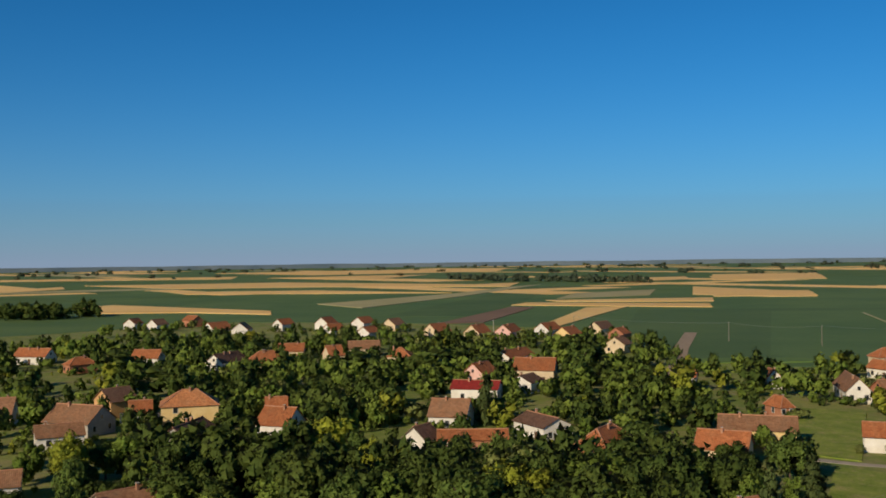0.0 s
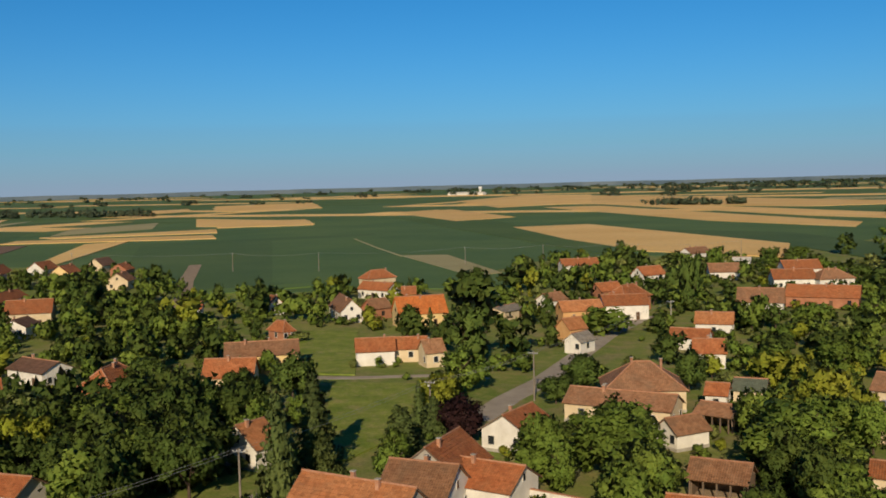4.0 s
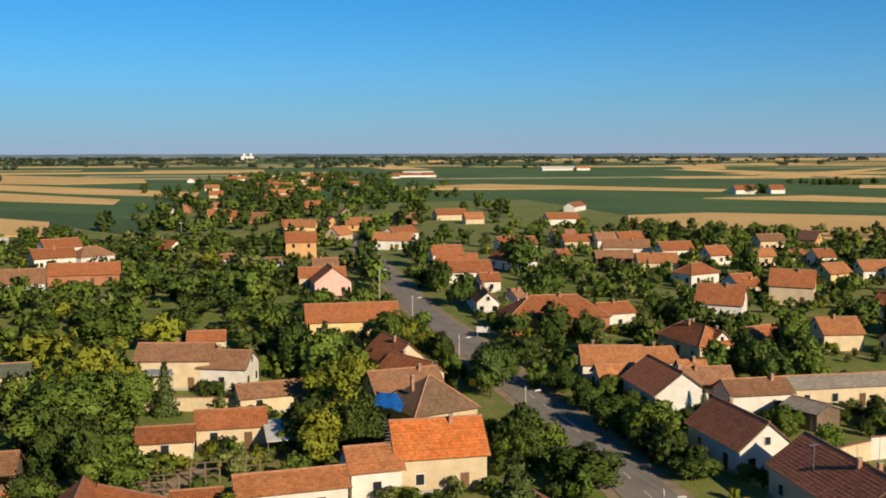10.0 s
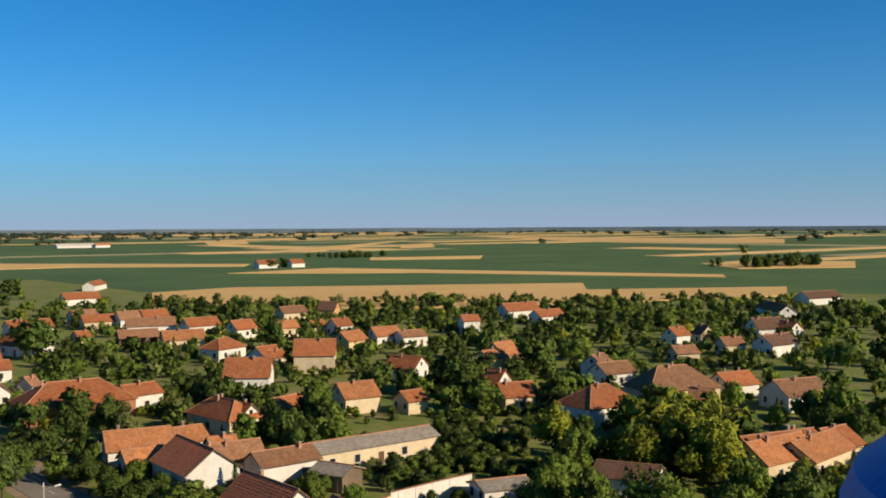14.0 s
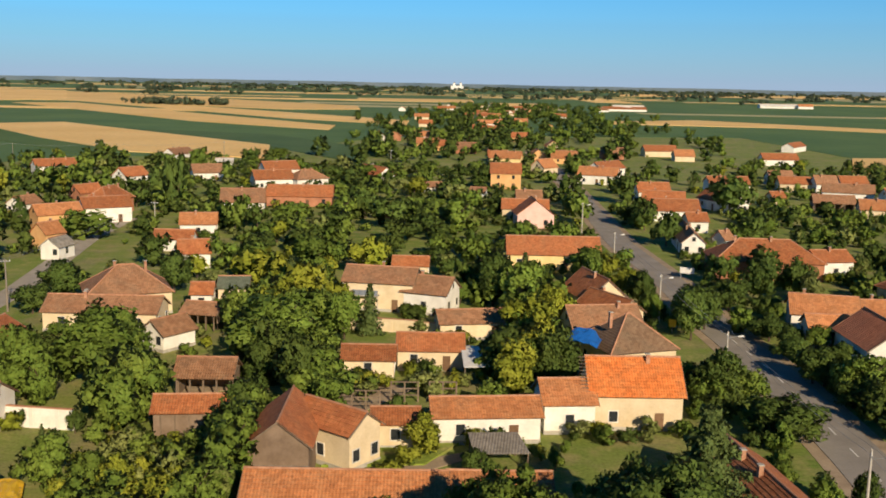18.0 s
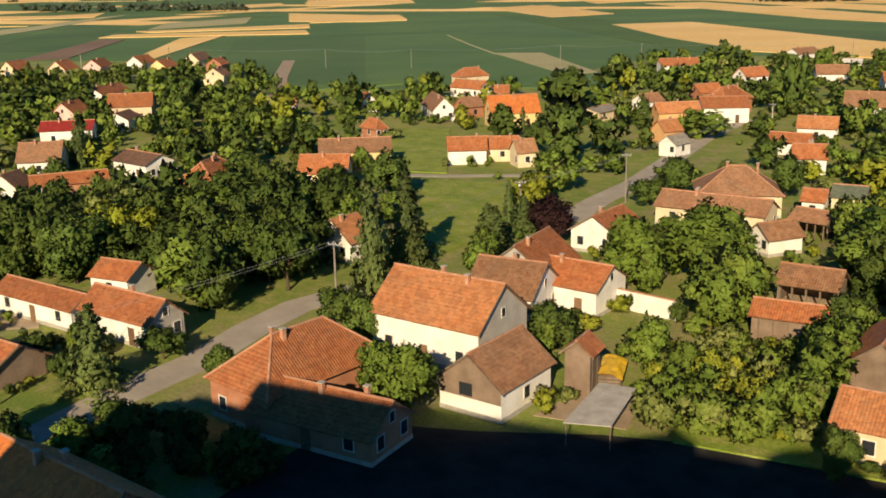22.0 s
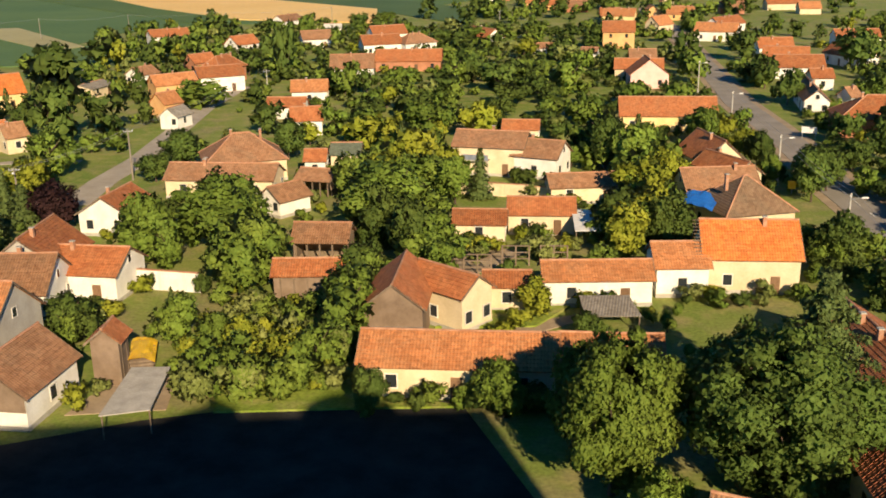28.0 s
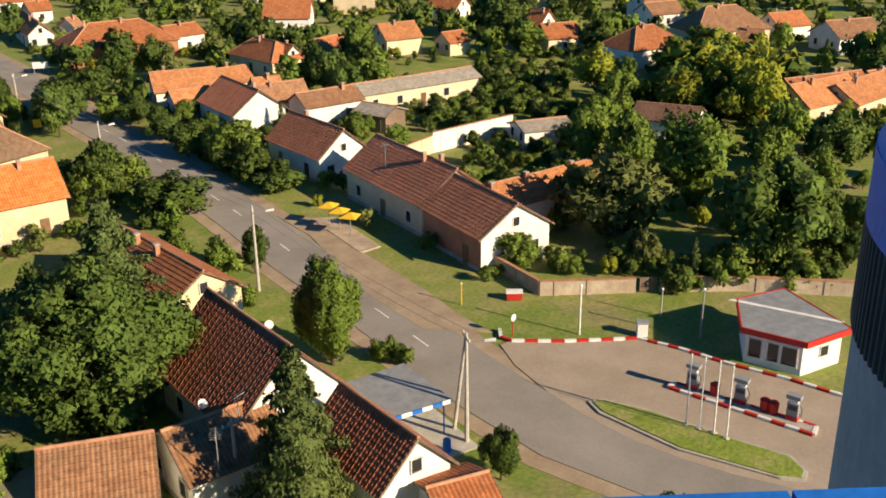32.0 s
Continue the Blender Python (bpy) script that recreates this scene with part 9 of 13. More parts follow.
bushes("lime", 3, (145, 145, 1.8, 0.9), (167, 125, 1.8, 0.9), (-218, 13, 2.3, 1.1), (139, 184, 1.7, 1.0), (195, 135, 2.6, 1.1), (-185, 164, 2.9, 1.2), (186, 167, 1.7, 0.9), (-210, 145, 2.9, 1.6), (164, 202, 1.7, 0.8), (6, 267, 2.2, 1.2), (-194, 193, 2.4, 1.0))
bushes("lime", 3, (-258, 141, 2.7, 1.4), (16, 298, 2.5, 1.1), (-209, 214, 2.1, 1.0), (-227, 208, 1.6, 0.8), (-198, 243, 1.3, 0.7), (-257, 183, 1.4, 0.6), (71, 307, 1.5, 0.9), (-164, 278, 2.3, 1.2), (-224, 239, 2.5, 1.0), (32, 327, 1.3, 0.6), (-315, 103, 3.0, 1.3), (-239, 237, 2.7, 1.4), (-176, 298, 1.8, 1.0), (-340, 88, 2.0, 1.1))
bushes("lime", 3, (-149, 321, 2.0, 1.1), (-359, 7, 2.3, 0.9), (299, 204, 1.9, 1.1), (-362, 34, 1.4, 0.5), (-365, 37, 2.3, 1.1), (200, 311, 2.0, 1.1), (-334, 160, 2.9, 1.5), (34, 377, 2.7, 1.2), (-408, 62, 1.5, 0.6), (-414, 102, 2.9, 1.2))
bushes("lime", 3, (-425, 44, 2.8, 1.5), (297, 308, 2.4, 1.4), (-433, 34, 1.9, 1.0), (120, 437, 2.0, 1.1), (116, 440, 2.0, 1.1), (375, 261, 2.1, 1.0), (-424, 180, 2.7, 1.1), (-12, 465, 2.7, 1.3), (-382, 269, 2.1, 0.9))
bushes("dark", 3, (-230, 228, 5.5, 2.7), (-321, 65, 6.5, 3.1), (-216, 247, 8.0, 4.4), (-179, 275, 5.5, 2.2), (-328, 18, 8.0, 4.3), (-245, 219, 7.0, 2.8), (-327, 51, 5.2, 2.8), (-270, 191, 9.3, 5.3), (137, 303, 6.8, 4.0), (-137, 304, 4.2, 1.9), (-304, 139, 5.9, 2.4))
bushes("dark", 3, (-241, 233, 7.2, 3.1), (-258, 215, 8.2, 3.2), (156, 297, 6.1, 3.3), (71, 330, 4.7, 1.8), (-314, 126, 8.0, 8.6), (254, 226, 4.1, 2.3), (209, 268, 5.6, 3.4), (-290, 177, 4.0, 2.1), (-178, 291, 9.0, 6.8), (-320, 120, 7.2, 2.7), (-338, 65, 5.2, 2.9), (-337, 77, 9.4, 4.0), (-343, 53, 9.0, 9.8), (-342, 61, 4.5, 1.9))
bushes("dark", 3, (-177, 300, 5.5, 2.4), (-231, 263, 6.5, 3.0), (290, 197, 8.3, 4.3), (168, 310, 6.8, 4.1), (-167, 311, 7.3, 3.4), (284, 210, 4.2, 2.4), (164, 313, 5.6, 2.6), (-328, 136, 5.9, 2.6), (20, 355, 5.2, 2.7), (-349, 71, 4.2, 1.6), (-351, 59, 6.0, 3.1), (-293, 205, 9.3, 4.5), (-175, 313, 4.0, 1.9))
bushes("dark", 3, (238, 270, 4.2, 1.8), (211, 293, 5.2, 2.2), (-363, 51, 5.2, 2.6), (304, 207, 4.6, 2.6), (-362, 74, 5.5, 2.2), (-371, 5, 6.5, 3.5), (249, 275, 4.8, 3.0), (-367, 76, 8.6, 4.3), (165, 336, 5.4, 2.6), (-309, 212, 9.0, 9.5))
bushes("dark", 3, (170, 334, 4.7, 2.3), (297, 231, 6.1, 3.5), (-299, 232, 4.4, 1.8), (-330, 187, 5.8, 3.3), (-347, 153, 5.4, 2.9), (-374, 74, 4.9, 2.2), (216, 319, 4.7, 2.6), (-383, 51, 8.7, 3.6), (-300, 244, 6.4, 3.2))
bushes("dark", 3, (-386, 47, 4.6, 2.7), (-159, 356, 7.3, 3.7), (52, 386, 5.6, 3.0), (-349, 173, 8.6, 4.0), (-388, 45, 4.3, 2.0), (-380, 93, 4.9, 2.0), (-390, 33, 4.3, 2.3), (-331, 211, 5.0, 2.8), (-198, 339, 4.6, 2.4), (-350, 181, 4.0, 1.7), (-393, 22, 6.5, 3.5), (-394, 2, 8.6, 3.7), (320, 231, 7.5, 3.0), (-346, 194, 5.4, 3.0), (137, 372, 6.1, 3.3), (81, 389, 6.4, 3.8))
bushes("dark", 3, (-325, 230, 5.1, 2.4), (-315, 250, 8.8, 4.6), (-379, 135, 7.7, 3.7), (-390, 100, 9.2, 5.3), (45, 400, 5.9, 3.2), (-400, 49, 5.1, 2.7), (-404, 2, 6.5, 3.0), (-330, 232, 9.2, 4.1), (172, 365, 5.8, 3.1), (-196, 355, 6.4, 2.8), (-350, 207, 5.0, 2.4), (-361, 188, 8.6, 4.1), (-167, 372, 6.2, 3.5), (-319, 254, 5.9, 2.8))
bushes("dark", 3, (330, 243, 8.5, 3.5), (-210, 353, 5.7, 2.3), (-404, 74, 9.2, 3.7), (-403, 87, 8.4, 3.4), (-357, 208, 5.8, 2.2), (161, 381, 5.3, 2.5), (335, 245, 7.2, 3.7), (-175, 379, 5.8, 3.3), (-407, 93, 7.7, 3.3), (8, 420, 5.1, 2.3))
bushes("dark", 3, (239, 346, 5.4, 2.8), (39, 419, 6.9, 4.2), (-405, 115, 5.3, 2.5), (-414, 75, 6.4, 3.0), (-358, 222, 5.4, 2.8), (216, 363, 5.5, 2.3), (-402, 131, 6.2, 3.0), (239, 351, 4.1, 2.0), (-180, 385, 8.9, 4.7), (-362, 224, 7.3, 3.8), (-420, 77, 7.1, 2.9))
bushes("dark", 3, (193, 382, 5.2, 2.2), (-178, 390, 5.9, 2.8), (-186, 386, 6.4, 2.5), (-367, 224, 6.0, 2.8), (-383, 195, 4.1, 1.7), (7, 430, 7.9, 4.4), (-417, 114, 7.3, 4.1), (-347, 258, 4.1, 1.7), (-360, 242, 4.2, 1.6), (-374, 223, 5.2, 2.4), (96, 426, 4.8, 2.1), (-217, 379, 5.4, 2.4))
bushes("dark", 3, (-436, 38, 7.8, 4.4), (149, 411, 5.8, 3.4), (-419, 131, 6.1, 2.7), (-421, 124, 6.4, 3.6), (-185, 398, 6.7, 3.6), (-435, 58, 7.4, 3.8), (-428, 102, 8.9, 4.1), (-428, 107, 4.3, 1.8), (355, 263, 6.7, 3.7), (264, 354, 4.6, 2.1), (-411, 165, 5.3, 3.0), (11, 443, 5.7, 2.5), (-443, 21, 6.3, 2.6), (130, 427, 5.3, 3.0), (-416, 163, 5.9, 2.6))
bushes("dark", 3, (-447, 6, 7.1, 3.1), (-447, 23, 5.9, 3.3), (-435, 110, 8.8, 3.7), (-442, 81, 5.4, 2.3), (-209, 398, 5.5, 2.6), (-401, 204, 7.1, 3.2), (-421, 164, 7.9, 3.2), (-444, 88, 8.8, 4.7), (-452, 13, 9.5, 4.2), (-427, 154, 7.1, 3.7), (227, 393, 5.2, 2.6), (-198, 409, 4.6, 1.8))
bushes("dark", 3, (-445, 99, 5.9, 2.3), (-457, 38, 6.1, 2.8), (-458, 5, 4.4, 2.0), (-453, 75, 8.6, 4.4), (-459, 31, 5.4, 2.3), (-453, 82, 6.2, 2.5), (-12, 461, 6.0, 2.5), (-379, 264, 6.0, 3.2), (-17, 462, 4.3, 2.4), (87, 456, 5.6, 2.6))
bushes("dark", 3, (-465, 37, 5.3, 2.8), (-200, 422, 8.7, 3.6), (-459, 94, 7.8, 4.0), (-155, 39, 1.7, 0.8), (114, 114, 2.3, 1.3), (18, 162, 2.5, 1.1), (64, 152, 2.7, 1.1), (108, 124, 2.4, 1.1), (92, 140, 2.4, 1.1), (104, 131, 2.1, 1.0), (-128, 111, 1.9, 0.9), (99, 140, 2.4, 1.1), (-117, 126, 2.8, 1.5), (120, 123, 1.3, 0.7), (-130, 113, 1.9, 1.0), (-171, 38, 2.8, 1.0), (69, 162, 2.8, 1.5), (-53, 168, 1.8, 1.0))
bushes("dark", 3, (55, 168, 2.8, 1.6), (-124, 129, 2.0, 1.2), (30, 177, 1.7, 0.7), (18, 179, 1.5, 0.6), (-179, 23, 2.2, 1.1), (140, 116, 1.9, 0.8), (32, 180, 2.5, 1.1), (143, 119, 2.1, 0.8), (13, 186, 3.0, 1.3), (-48, 180, 2.5, 1.2), (-184, 34, 2.7, 1.2), (-158, 102, 2.4, 1.3), (-58, 180, 2.8, 1.3), (132, 136, 1.3, 0.5), (88, 169, 1.3, 0.7), (46, 185, 3.0, 1.3), (-180, 62, 2.6, 1.5), (-135, 136, 1.4, 0.6), (-193, 18, 2.0, 1.0))
bushes("dark", 3, (92, 174, 1.5, 0.8), (2, 196, 2.5, 1.2), (-181, 78, 2.3, 0.9), (-194, 44, 2.9, 1.3), (151, 132, 2.3, 0.9), (-105, 171, 3.0, 1.5), (-159, 126, 2.4, 1.0), (139, 150, 1.8, 0.7), (161, 127, 1.4, 0.6), (165, 123, 2.7, 1.2), (-195, 71, 2.8, 1.5), (-191, 84, 2.9, 1.5), (-158, 136, 2.7, 1.4), (-197, 71, 2.0, 1.0), (-207, 57, 2.9, 1.4), (-127, 174, 2.6, 1.0), (-218, 10, 2.0, 1.1))
bushes("dark", 3, (136, 170, 1.9, 1.0), (95, 198, 1.7, 0.9), (-218, 34, 2.5, 1.0), (-162, 154, 1.6, 0.8), (71, 212, 2.8, 1.3), (-220, 44, 2.2, 1.3), (-125, 186, 1.4, 0.7), (-124, 188, 1.5, 0.6), (106, 198, 2.9, 1.5), (-225, 5, 2.5, 1.4), (-169, 153, 3.0, 1.4), (-205, 99, 2.5, 1.1), (59, 222, 2.5, 1.0), (-232, 1, 2.4, 1.1), (-187, 138, 2.1, 0.8), (112, 208, 2.6, 1.2), (167, 168, 1.9, 0.8), (67, 227, 1.3, 0.7))
bushes("dark", 3, (139, 195, 2.0, 0.9), (200, 137, 2.5, 1.3), (127, 208, 1.8, 0.7), (-245, 5, 2.9, 1.5), (-176, 171, 2.3, 1.1), (-243, 37, 1.4, 0.8), (159, 189, 1.7, 0.7), (-228, 98, 1.6, 0.8), (72, 239, 2.1, 0.9), (24, 249, 2.8, 1.4), (182, 172, 2.5, 1.1), (-194, 159, 2.1, 0.9), (-227, 110, 2.2, 0.9), (-232, 98, 2.7, 1.2), (39, 250, 1.4, 0.6))
bushes("dark", 3, (121, 224, 2.8, 1.2), (203, 157, 2.6, 1.0), (-157, 203, 1.5, 0.6), (181, 183, 2.0, 0.9), (-120, 230, 3.0, 1.6), (-142, 219, 2.9, 1.5), (-195, 174, 1.7, 0.9), (-211, 156, 2.7, 1.4), (-262, 23, 2.0, 0.9), (-131, 228, 2.2, 0.9), (-247, 98, 1.8, 0.7), (-266, 0, 1.7, 0.7), (-181, 197, 2.2, 1.2))
bushes("dark", 3, (-198, 180, 3.0, 1.6), (116, 243, 1.5, 0.8), (-193, 189, 1.7, 0.7), (-264, 58, 1.9, 0.7), (-272, 20, 1.6, 0.7), (-233, 141, 1.8, 0.8), (-268, 49, 2.2, 1.0), (-223, 160, 2.2, 1.1), (-185, 204, 2.6, 1.2), (-215, 172, 1.3, 0.6), (-226, 159, 2.0, 1.0), (-258, 99, 1.9, 1.0), (107, 255, 1.9, 0.8), (-220, 169, 3.0, 1.4), (-238, 144, 2.3, 1.0), (93, 263, 1.4, 0.8), (-264, 94, 1.6, 0.7), (-236, 154, 1.9, 0.8))
bushes("dark", 3, (64, 275, 1.4, 0.7), (-208, 190, 1.6, 0.8), (-259, 113, 2.1, 0.9), (-284, 5, 1.7, 0.8), (-234, 164, 1.8, 0.8), (-230, 170, 2.4, 1.4), (169, 231, 2.3, 1.3), (-287, 16, 1.3, 0.7), (-281, 65, 1.8, 1.0), (113, 266, 1.7, 0.9), (-136, 256, 2.6, 1.4), (-284, 65, 1.6, 0.8), (-253, 146, 1.9, 0.9), (-275, 97, 1.9, 0.9), (-284, 73, 1.4, 0.6), (-151, 252, 1.3, 0.5), (128, 264, 2.3, 1.2), (21, 293, 2.8, 1.1), (129, 264, 2.8, 1.2))
bushes("dark", 3, (-247, 160, 1.8, 1.0), (-292, 42, 2.9, 1.7), (-215, 203, 2.0, 1.0), (-296, 10, 2.2, 1.1), (52, 292, 2.8, 1.6), (175, 242, 2.4, 1.4), (-253, 158, 1.5, 0.7), (124, 272, 2.6, 1.4), (-256, 155, 2.9, 1.6), (-195, 229, 1.9, 1.0), (-211, 216, 2.6, 1.1), (78, 292, 1.3, 0.6), (249, 172, 1.9, 0.7), (-247, 183, 1.5, 0.8), (-137, 275, 2.6, 1.1), (180, 253, 2.9, 1.4), (-311, 17, 1.7, 0.9))
bushes("dark", 3, (-215, 229, 3.0, 1.5), (-147, 278, 2.4, 1.4), (-131, 288, 2.4, 1.2), (237, 211, 2.8, 1.2), (-311, 64, 1.5, 0.8), (262, 182, 2.7, 1.5), (-319, 34, 1.8, 0.9), (-278, 160, 2.7, 1.5), (-174, 271, 2.8, 1.4), (-276, 168, 1.6, 0.9), (-264, 187, 2.5, 1.2), (-263, 189, 2.4, 1.3), (-314, 82, 2.5, 1.4), (-285, 156, 2.0, 1.0), (-233, 229, 2.4, 1.0), (143, 294, 1.9, 1.1))
bushes("dark", 3, (74, 320, 1.3, 0.6), (22, 328, 2.3, 0.9), (-317, 94, 1.4, 0.7), (-263, 203, 2.7, 1.2), (-332, 10, 2.4, 1.2), (-288, 166, 2.3, 1.0), (-312, 119, 2.5, 1.2), (-302, 145, 2.5, 1.3), (-308, 136, 2.2, 1.1), (-334, 55, 2.4, 1.3), (-320, 114, 1.7, 0.6), (106, 323, 2.9, 1.3), (-313, 133, 2.1, 0.9))
bushes("dark", 3, (-259, 225, 1.4, 0.7), (-276, 205, 2.1, 0.9), (162, 304, 1.9, 0.8), (39, 345, 2.0, 0.9), (-159, 313, 2.6, 1.3), (-281, 211, 1.5, 0.8), (22, 352, 2.5, 1.1), (223, 274, 1.6, 0.7), (-346, 79, 2.4, 1.2), (214, 283, 1.4, 0.7), (-268, 233, 2.1, 1.0), (-318, 158, 2.1, 1.1), (-334, 122, 1.5, 0.8))
bushes("dark", 3, (-334, 124, 1.9, 1.0), (-273, 230, 2.8, 1.6), (-358, 4, 2.7, 1.4), (-315, 173, 1.6, 0.7), (-345, 100, 2.7, 1.2), (-347, 98, 1.6, 0.8), (-172, 318, 2.8, 1.5), (-360, 46, 2.1, 0.9), (-307, 194, 2.1, 1.1), (221, 289, 2.6, 1.1))
bushes("dark", 3, (-176, 319, 1.7, 0.9), (-301, 207, 2.4, 1.0), (190, 313, 2.5, 1.1), (298, 213, 2.8, 1.2), (36, 370, 3.0, 1.6), (203, 313, 2.2, 1.0), (-318, 197, 2.6, 1.1), (-167, 336, 2.8, 1.5))
bushes("dark", 3, (-375, 53, 2.0, 1.1), (-320, 204, 2.3, 1.3), (77, 372, 1.8, 0.7), (-379, 32, 2.7, 1.3), (248, 292, 2.6, 1.1), (-373, 88, 2.5, 1.2), (-371, 97, 2.2, 1.1), (-339, 183, 1.3, 0.6), (-384, 39, 1.9, 0.8), (-362, 138, 1.4, 0.6), (132, 366, 1.7, 0.9))
bushes("dark", 3, (-312, 233, 2.5, 1.2), (-386, 52, 1.6, 0.9), (-369, 127, 2.9, 1.4), (-201, 337, 2.2, 1.0), (-389, 75, 2.5, 1.1), (279, 282, 2.6, 1.2), (-375, 134, 2.1, 1.0), (-343, 204, 2.3, 1.3), (-354, 186, 2.3, 0.9))
bushes("dark", 3, (-385, 115, 2.9, 1.1), (119, 384, 2.3, 1.0), (-370, 163, 1.8, 1.0), (-397, 77, 2.2, 1.3), (-201, 353, 2.0, 0.9), (256, 316, 1.7, 0.7), (-367, 180, 2.9, 1.5), (-341, 226, 1.5, 0.6), (-357, 205, 2.7, 1.4), (-370, 182, 2.6, 1.4), (-338, 239, 2.9, 1.5))
bushes("dark", 3, (-209, 359, 1.4, 0.8), (-338, 243, 2.9, 1.4), (-217, 355, 2.6, 1.2), (-337, 247, 1.5, 0.8), (-355, 224, 1.5, 0.7), (-350, 233, 2.6, 1.3), (-413, 85, 1.7, 0.8), (344, 244, 2.9, 1.3), (-403, 125, 2.5, 1.3), (-422, 4, 1.8, 0.9), (-422, 21, 2.6, 1.4), (-423, 15, 1.5, 0.7), (-399, 142, 2.9, 1.4))
bushes("dark", 3, (-188, 382, 2.8, 1.6), (-418, 87, 2.9, 1.2), (-421, 70, 2.2, 1.2), (-370, 216, 2.2, 0.9), (30, 429, 3.0, 1.6), (168, 396, 2.4, 1.2), (-388, 190, 2.7, 1.5), (-432, 16, 3.0, 1.4), (47, 430, 2.4, 1.2), (-432, 40, 2.2, 0.9), (-192, 389, 2.7, 1.4))
bushes("dark", 3, (-390, 190, 3.0, 1.4), (-434, 1, 2.1, 1.0), (7, 435, 1.4, 0.6), (120, 421, 1.6, 0.7), (-381, 215, 2.6, 1.1), (42, 436, 2.4, 1.1), (-410, 154, 2.4, 1.3), (-417, 136, 1.9, 1.0), (-387, 207, 2.9, 1.4), (-393, 198, 2.8, 1.4), (161, 414, 1.9, 1.0))
bushes("dark", 3, (-384, 224, 2.8, 1.6), (-423, 147, 2.4, 1.4), (-417, 167, 1.7, 0.9), (-443, 73, 2.5, 1.3), (-357, 274, 2.2, 0.9), (-426, 146, 2.0, 1.0), (-444, 80, 2.6, 1.0), (-448, 52, 1.4, 0.6), (297, 340, 2.3, 1.0), (323, 316, 2.5, 1.3), (195, 408, 2.2, 0.9), (-421, 171, 2.6, 1.0))
bushes("dark", 3, (285, 355, 2.5, 1.2), (-9, 457, 2.9, 1.5), (-437, 136, 2.4, 1.2), (226, 398, 2.6, 1.3), (-423, 174, 1.5, 0.8), (-17, 458, 2.0, 0.9), (-452, 78, 1.5, 0.7), (-383, 254, 1.4, 0.7), (-416, 196, 1.5, 0.8), (329, 321, 1.4, 0.7), (-222, 403, 2.0, 1.1), (-203, 413, 1.4, 0.7))
bushes("dark", 3, (292, 357, 2.9, 1.3), (-25, 460, 2.9, 1.5), (-38, 460, 1.4, 0.8), (-383, 259, 2.7, 1.6), (5, 464, 1.8, 0.9), (-456, 85, 2.4, 1.3), (-466, 41, 2.7, 1.4), (320, 341, 2.4, 0.9), (-203, 422, 2.2, 1.1), (-464, 69, 2.7, 1.1), (6, 470, 2.8, 1.2))
bushes("olive", 3, (-312, 80, 5.2, 2.2), (-166, 319, 8.7, 3.4), (-207, 339, 6.1, 2.4), (-387, 133, 5.9, 2.9), (328, 251, 6.6, 3.8), (-179, 379, 5.2, 2.4), (-370, 198, 5.4, 3.0), (-413, 89, 5.9, 3.4), (-218, 368, 6.3, 2.5))
bushes("olive", 3, (-375, 206, 6.3, 3.6), (117, 412, 5.8, 3.2), (-359, 235, 5.9, 2.9), (-391, 185, 4.6, 2.4), (-196, 390, 4.9, 2.6), (-375, 229, 8.9, 3.9), (-440, 2, 8.9, 3.8), (-200, 393, 4.5, 1.8), (-431, 117, 8.3, 3.4), (250, 373, 5.5, 2.7), (315, 338, 6.6, 3.1), (-133, 95, 1.9, 1.1), (107, 133, 2.5, 1.0), (101, 144, 2.3, 1.0))
bushes("dark", 3, (-169, 35, 1.7, 0.8))
bushes("olive", 3, (-111, 165, 1.4, 0.6), (154, 133, 1.6, 0.9), (-222, 14, 2.3, 1.1), (159, 162, 2.9, 1.5), (-200, 123, 2.7, 1.5), (-122, 226, 1.4, 0.8), (-139, 219, 1.7, 0.9), (-254, 82, 1.8, 0.9), (134, 237, 3.0, 1.5), (235, 162, 1.5, 0.8), (-176, 228, 1.6, 0.7), (-232, 175, 1.9, 0.8), (-297, 22, 2.2, 1.0), (-176, 241, 2.3, 1.1))
bushes("olive", 3, (210, 219, 2.0, 1.2), (-305, 17, 2.7, 1.1), (-296, 104, 2.7, 1.0), (-156, 275, 1.8, 0.8), (73, 310, 2.8, 1.1), (-303, 101, 2.2, 1.1), (-202, 262, 2.0, 1.2), (-222, 246, 2.7, 1.4), (-275, 203, 2.8, 1.1), (-172, 299, 2.3, 1.0), (-246, 247, 2.4, 0.9), (210, 282, 2.3, 1.1))
bushes("olive", 3, (-287, 226, 1.6, 0.7), (296, 223, 2.0, 1.1), (205, 311, 2.8, 1.2), (-305, 223, 1.7, 0.7), (-359, 117, 3.0, 1.2), (-379, 18, 2.7, 1.5), (228, 311, 1.9, 1.1), (-392, 51, 1.7, 0.9), (85, 388, 1.6, 0.7), (320, 239, 2.2, 1.2), (-401, 61, 2.6, 1.5), (-368, 185, 2.3, 1.1), (-416, 12, 2.0, 1.0), (-372, 190, 2.3, 1.2))
bushes("olive", 3, (-201, 379, 1.6, 0.7), (-346, 268, 2.9, 1.2), (-440, 11, 2.3, 1.2), (-223, 381, 2.6, 1.3), (-417, 195, 1.5, 0.7), (-456, 77, 2.3, 1.3), (-446, 141, 2.7, 1.4), (-397, 247, 1.6, 0.8), (-456, 114, 1.4, 0.7))
bushes("spruce", 3, (-312, 88, 6.1, 1.9), (-284, 219, 6.5, 1.9), (-349, 110, 5.9, 1.5), (48, 364, 6.8, 1.9), (-365, 83, 6.3, 1.6), (-355, 123, 6.2, 2.1), (-332, 175, 7.1, 2.4), (33, 390, 4.4, 1.5))
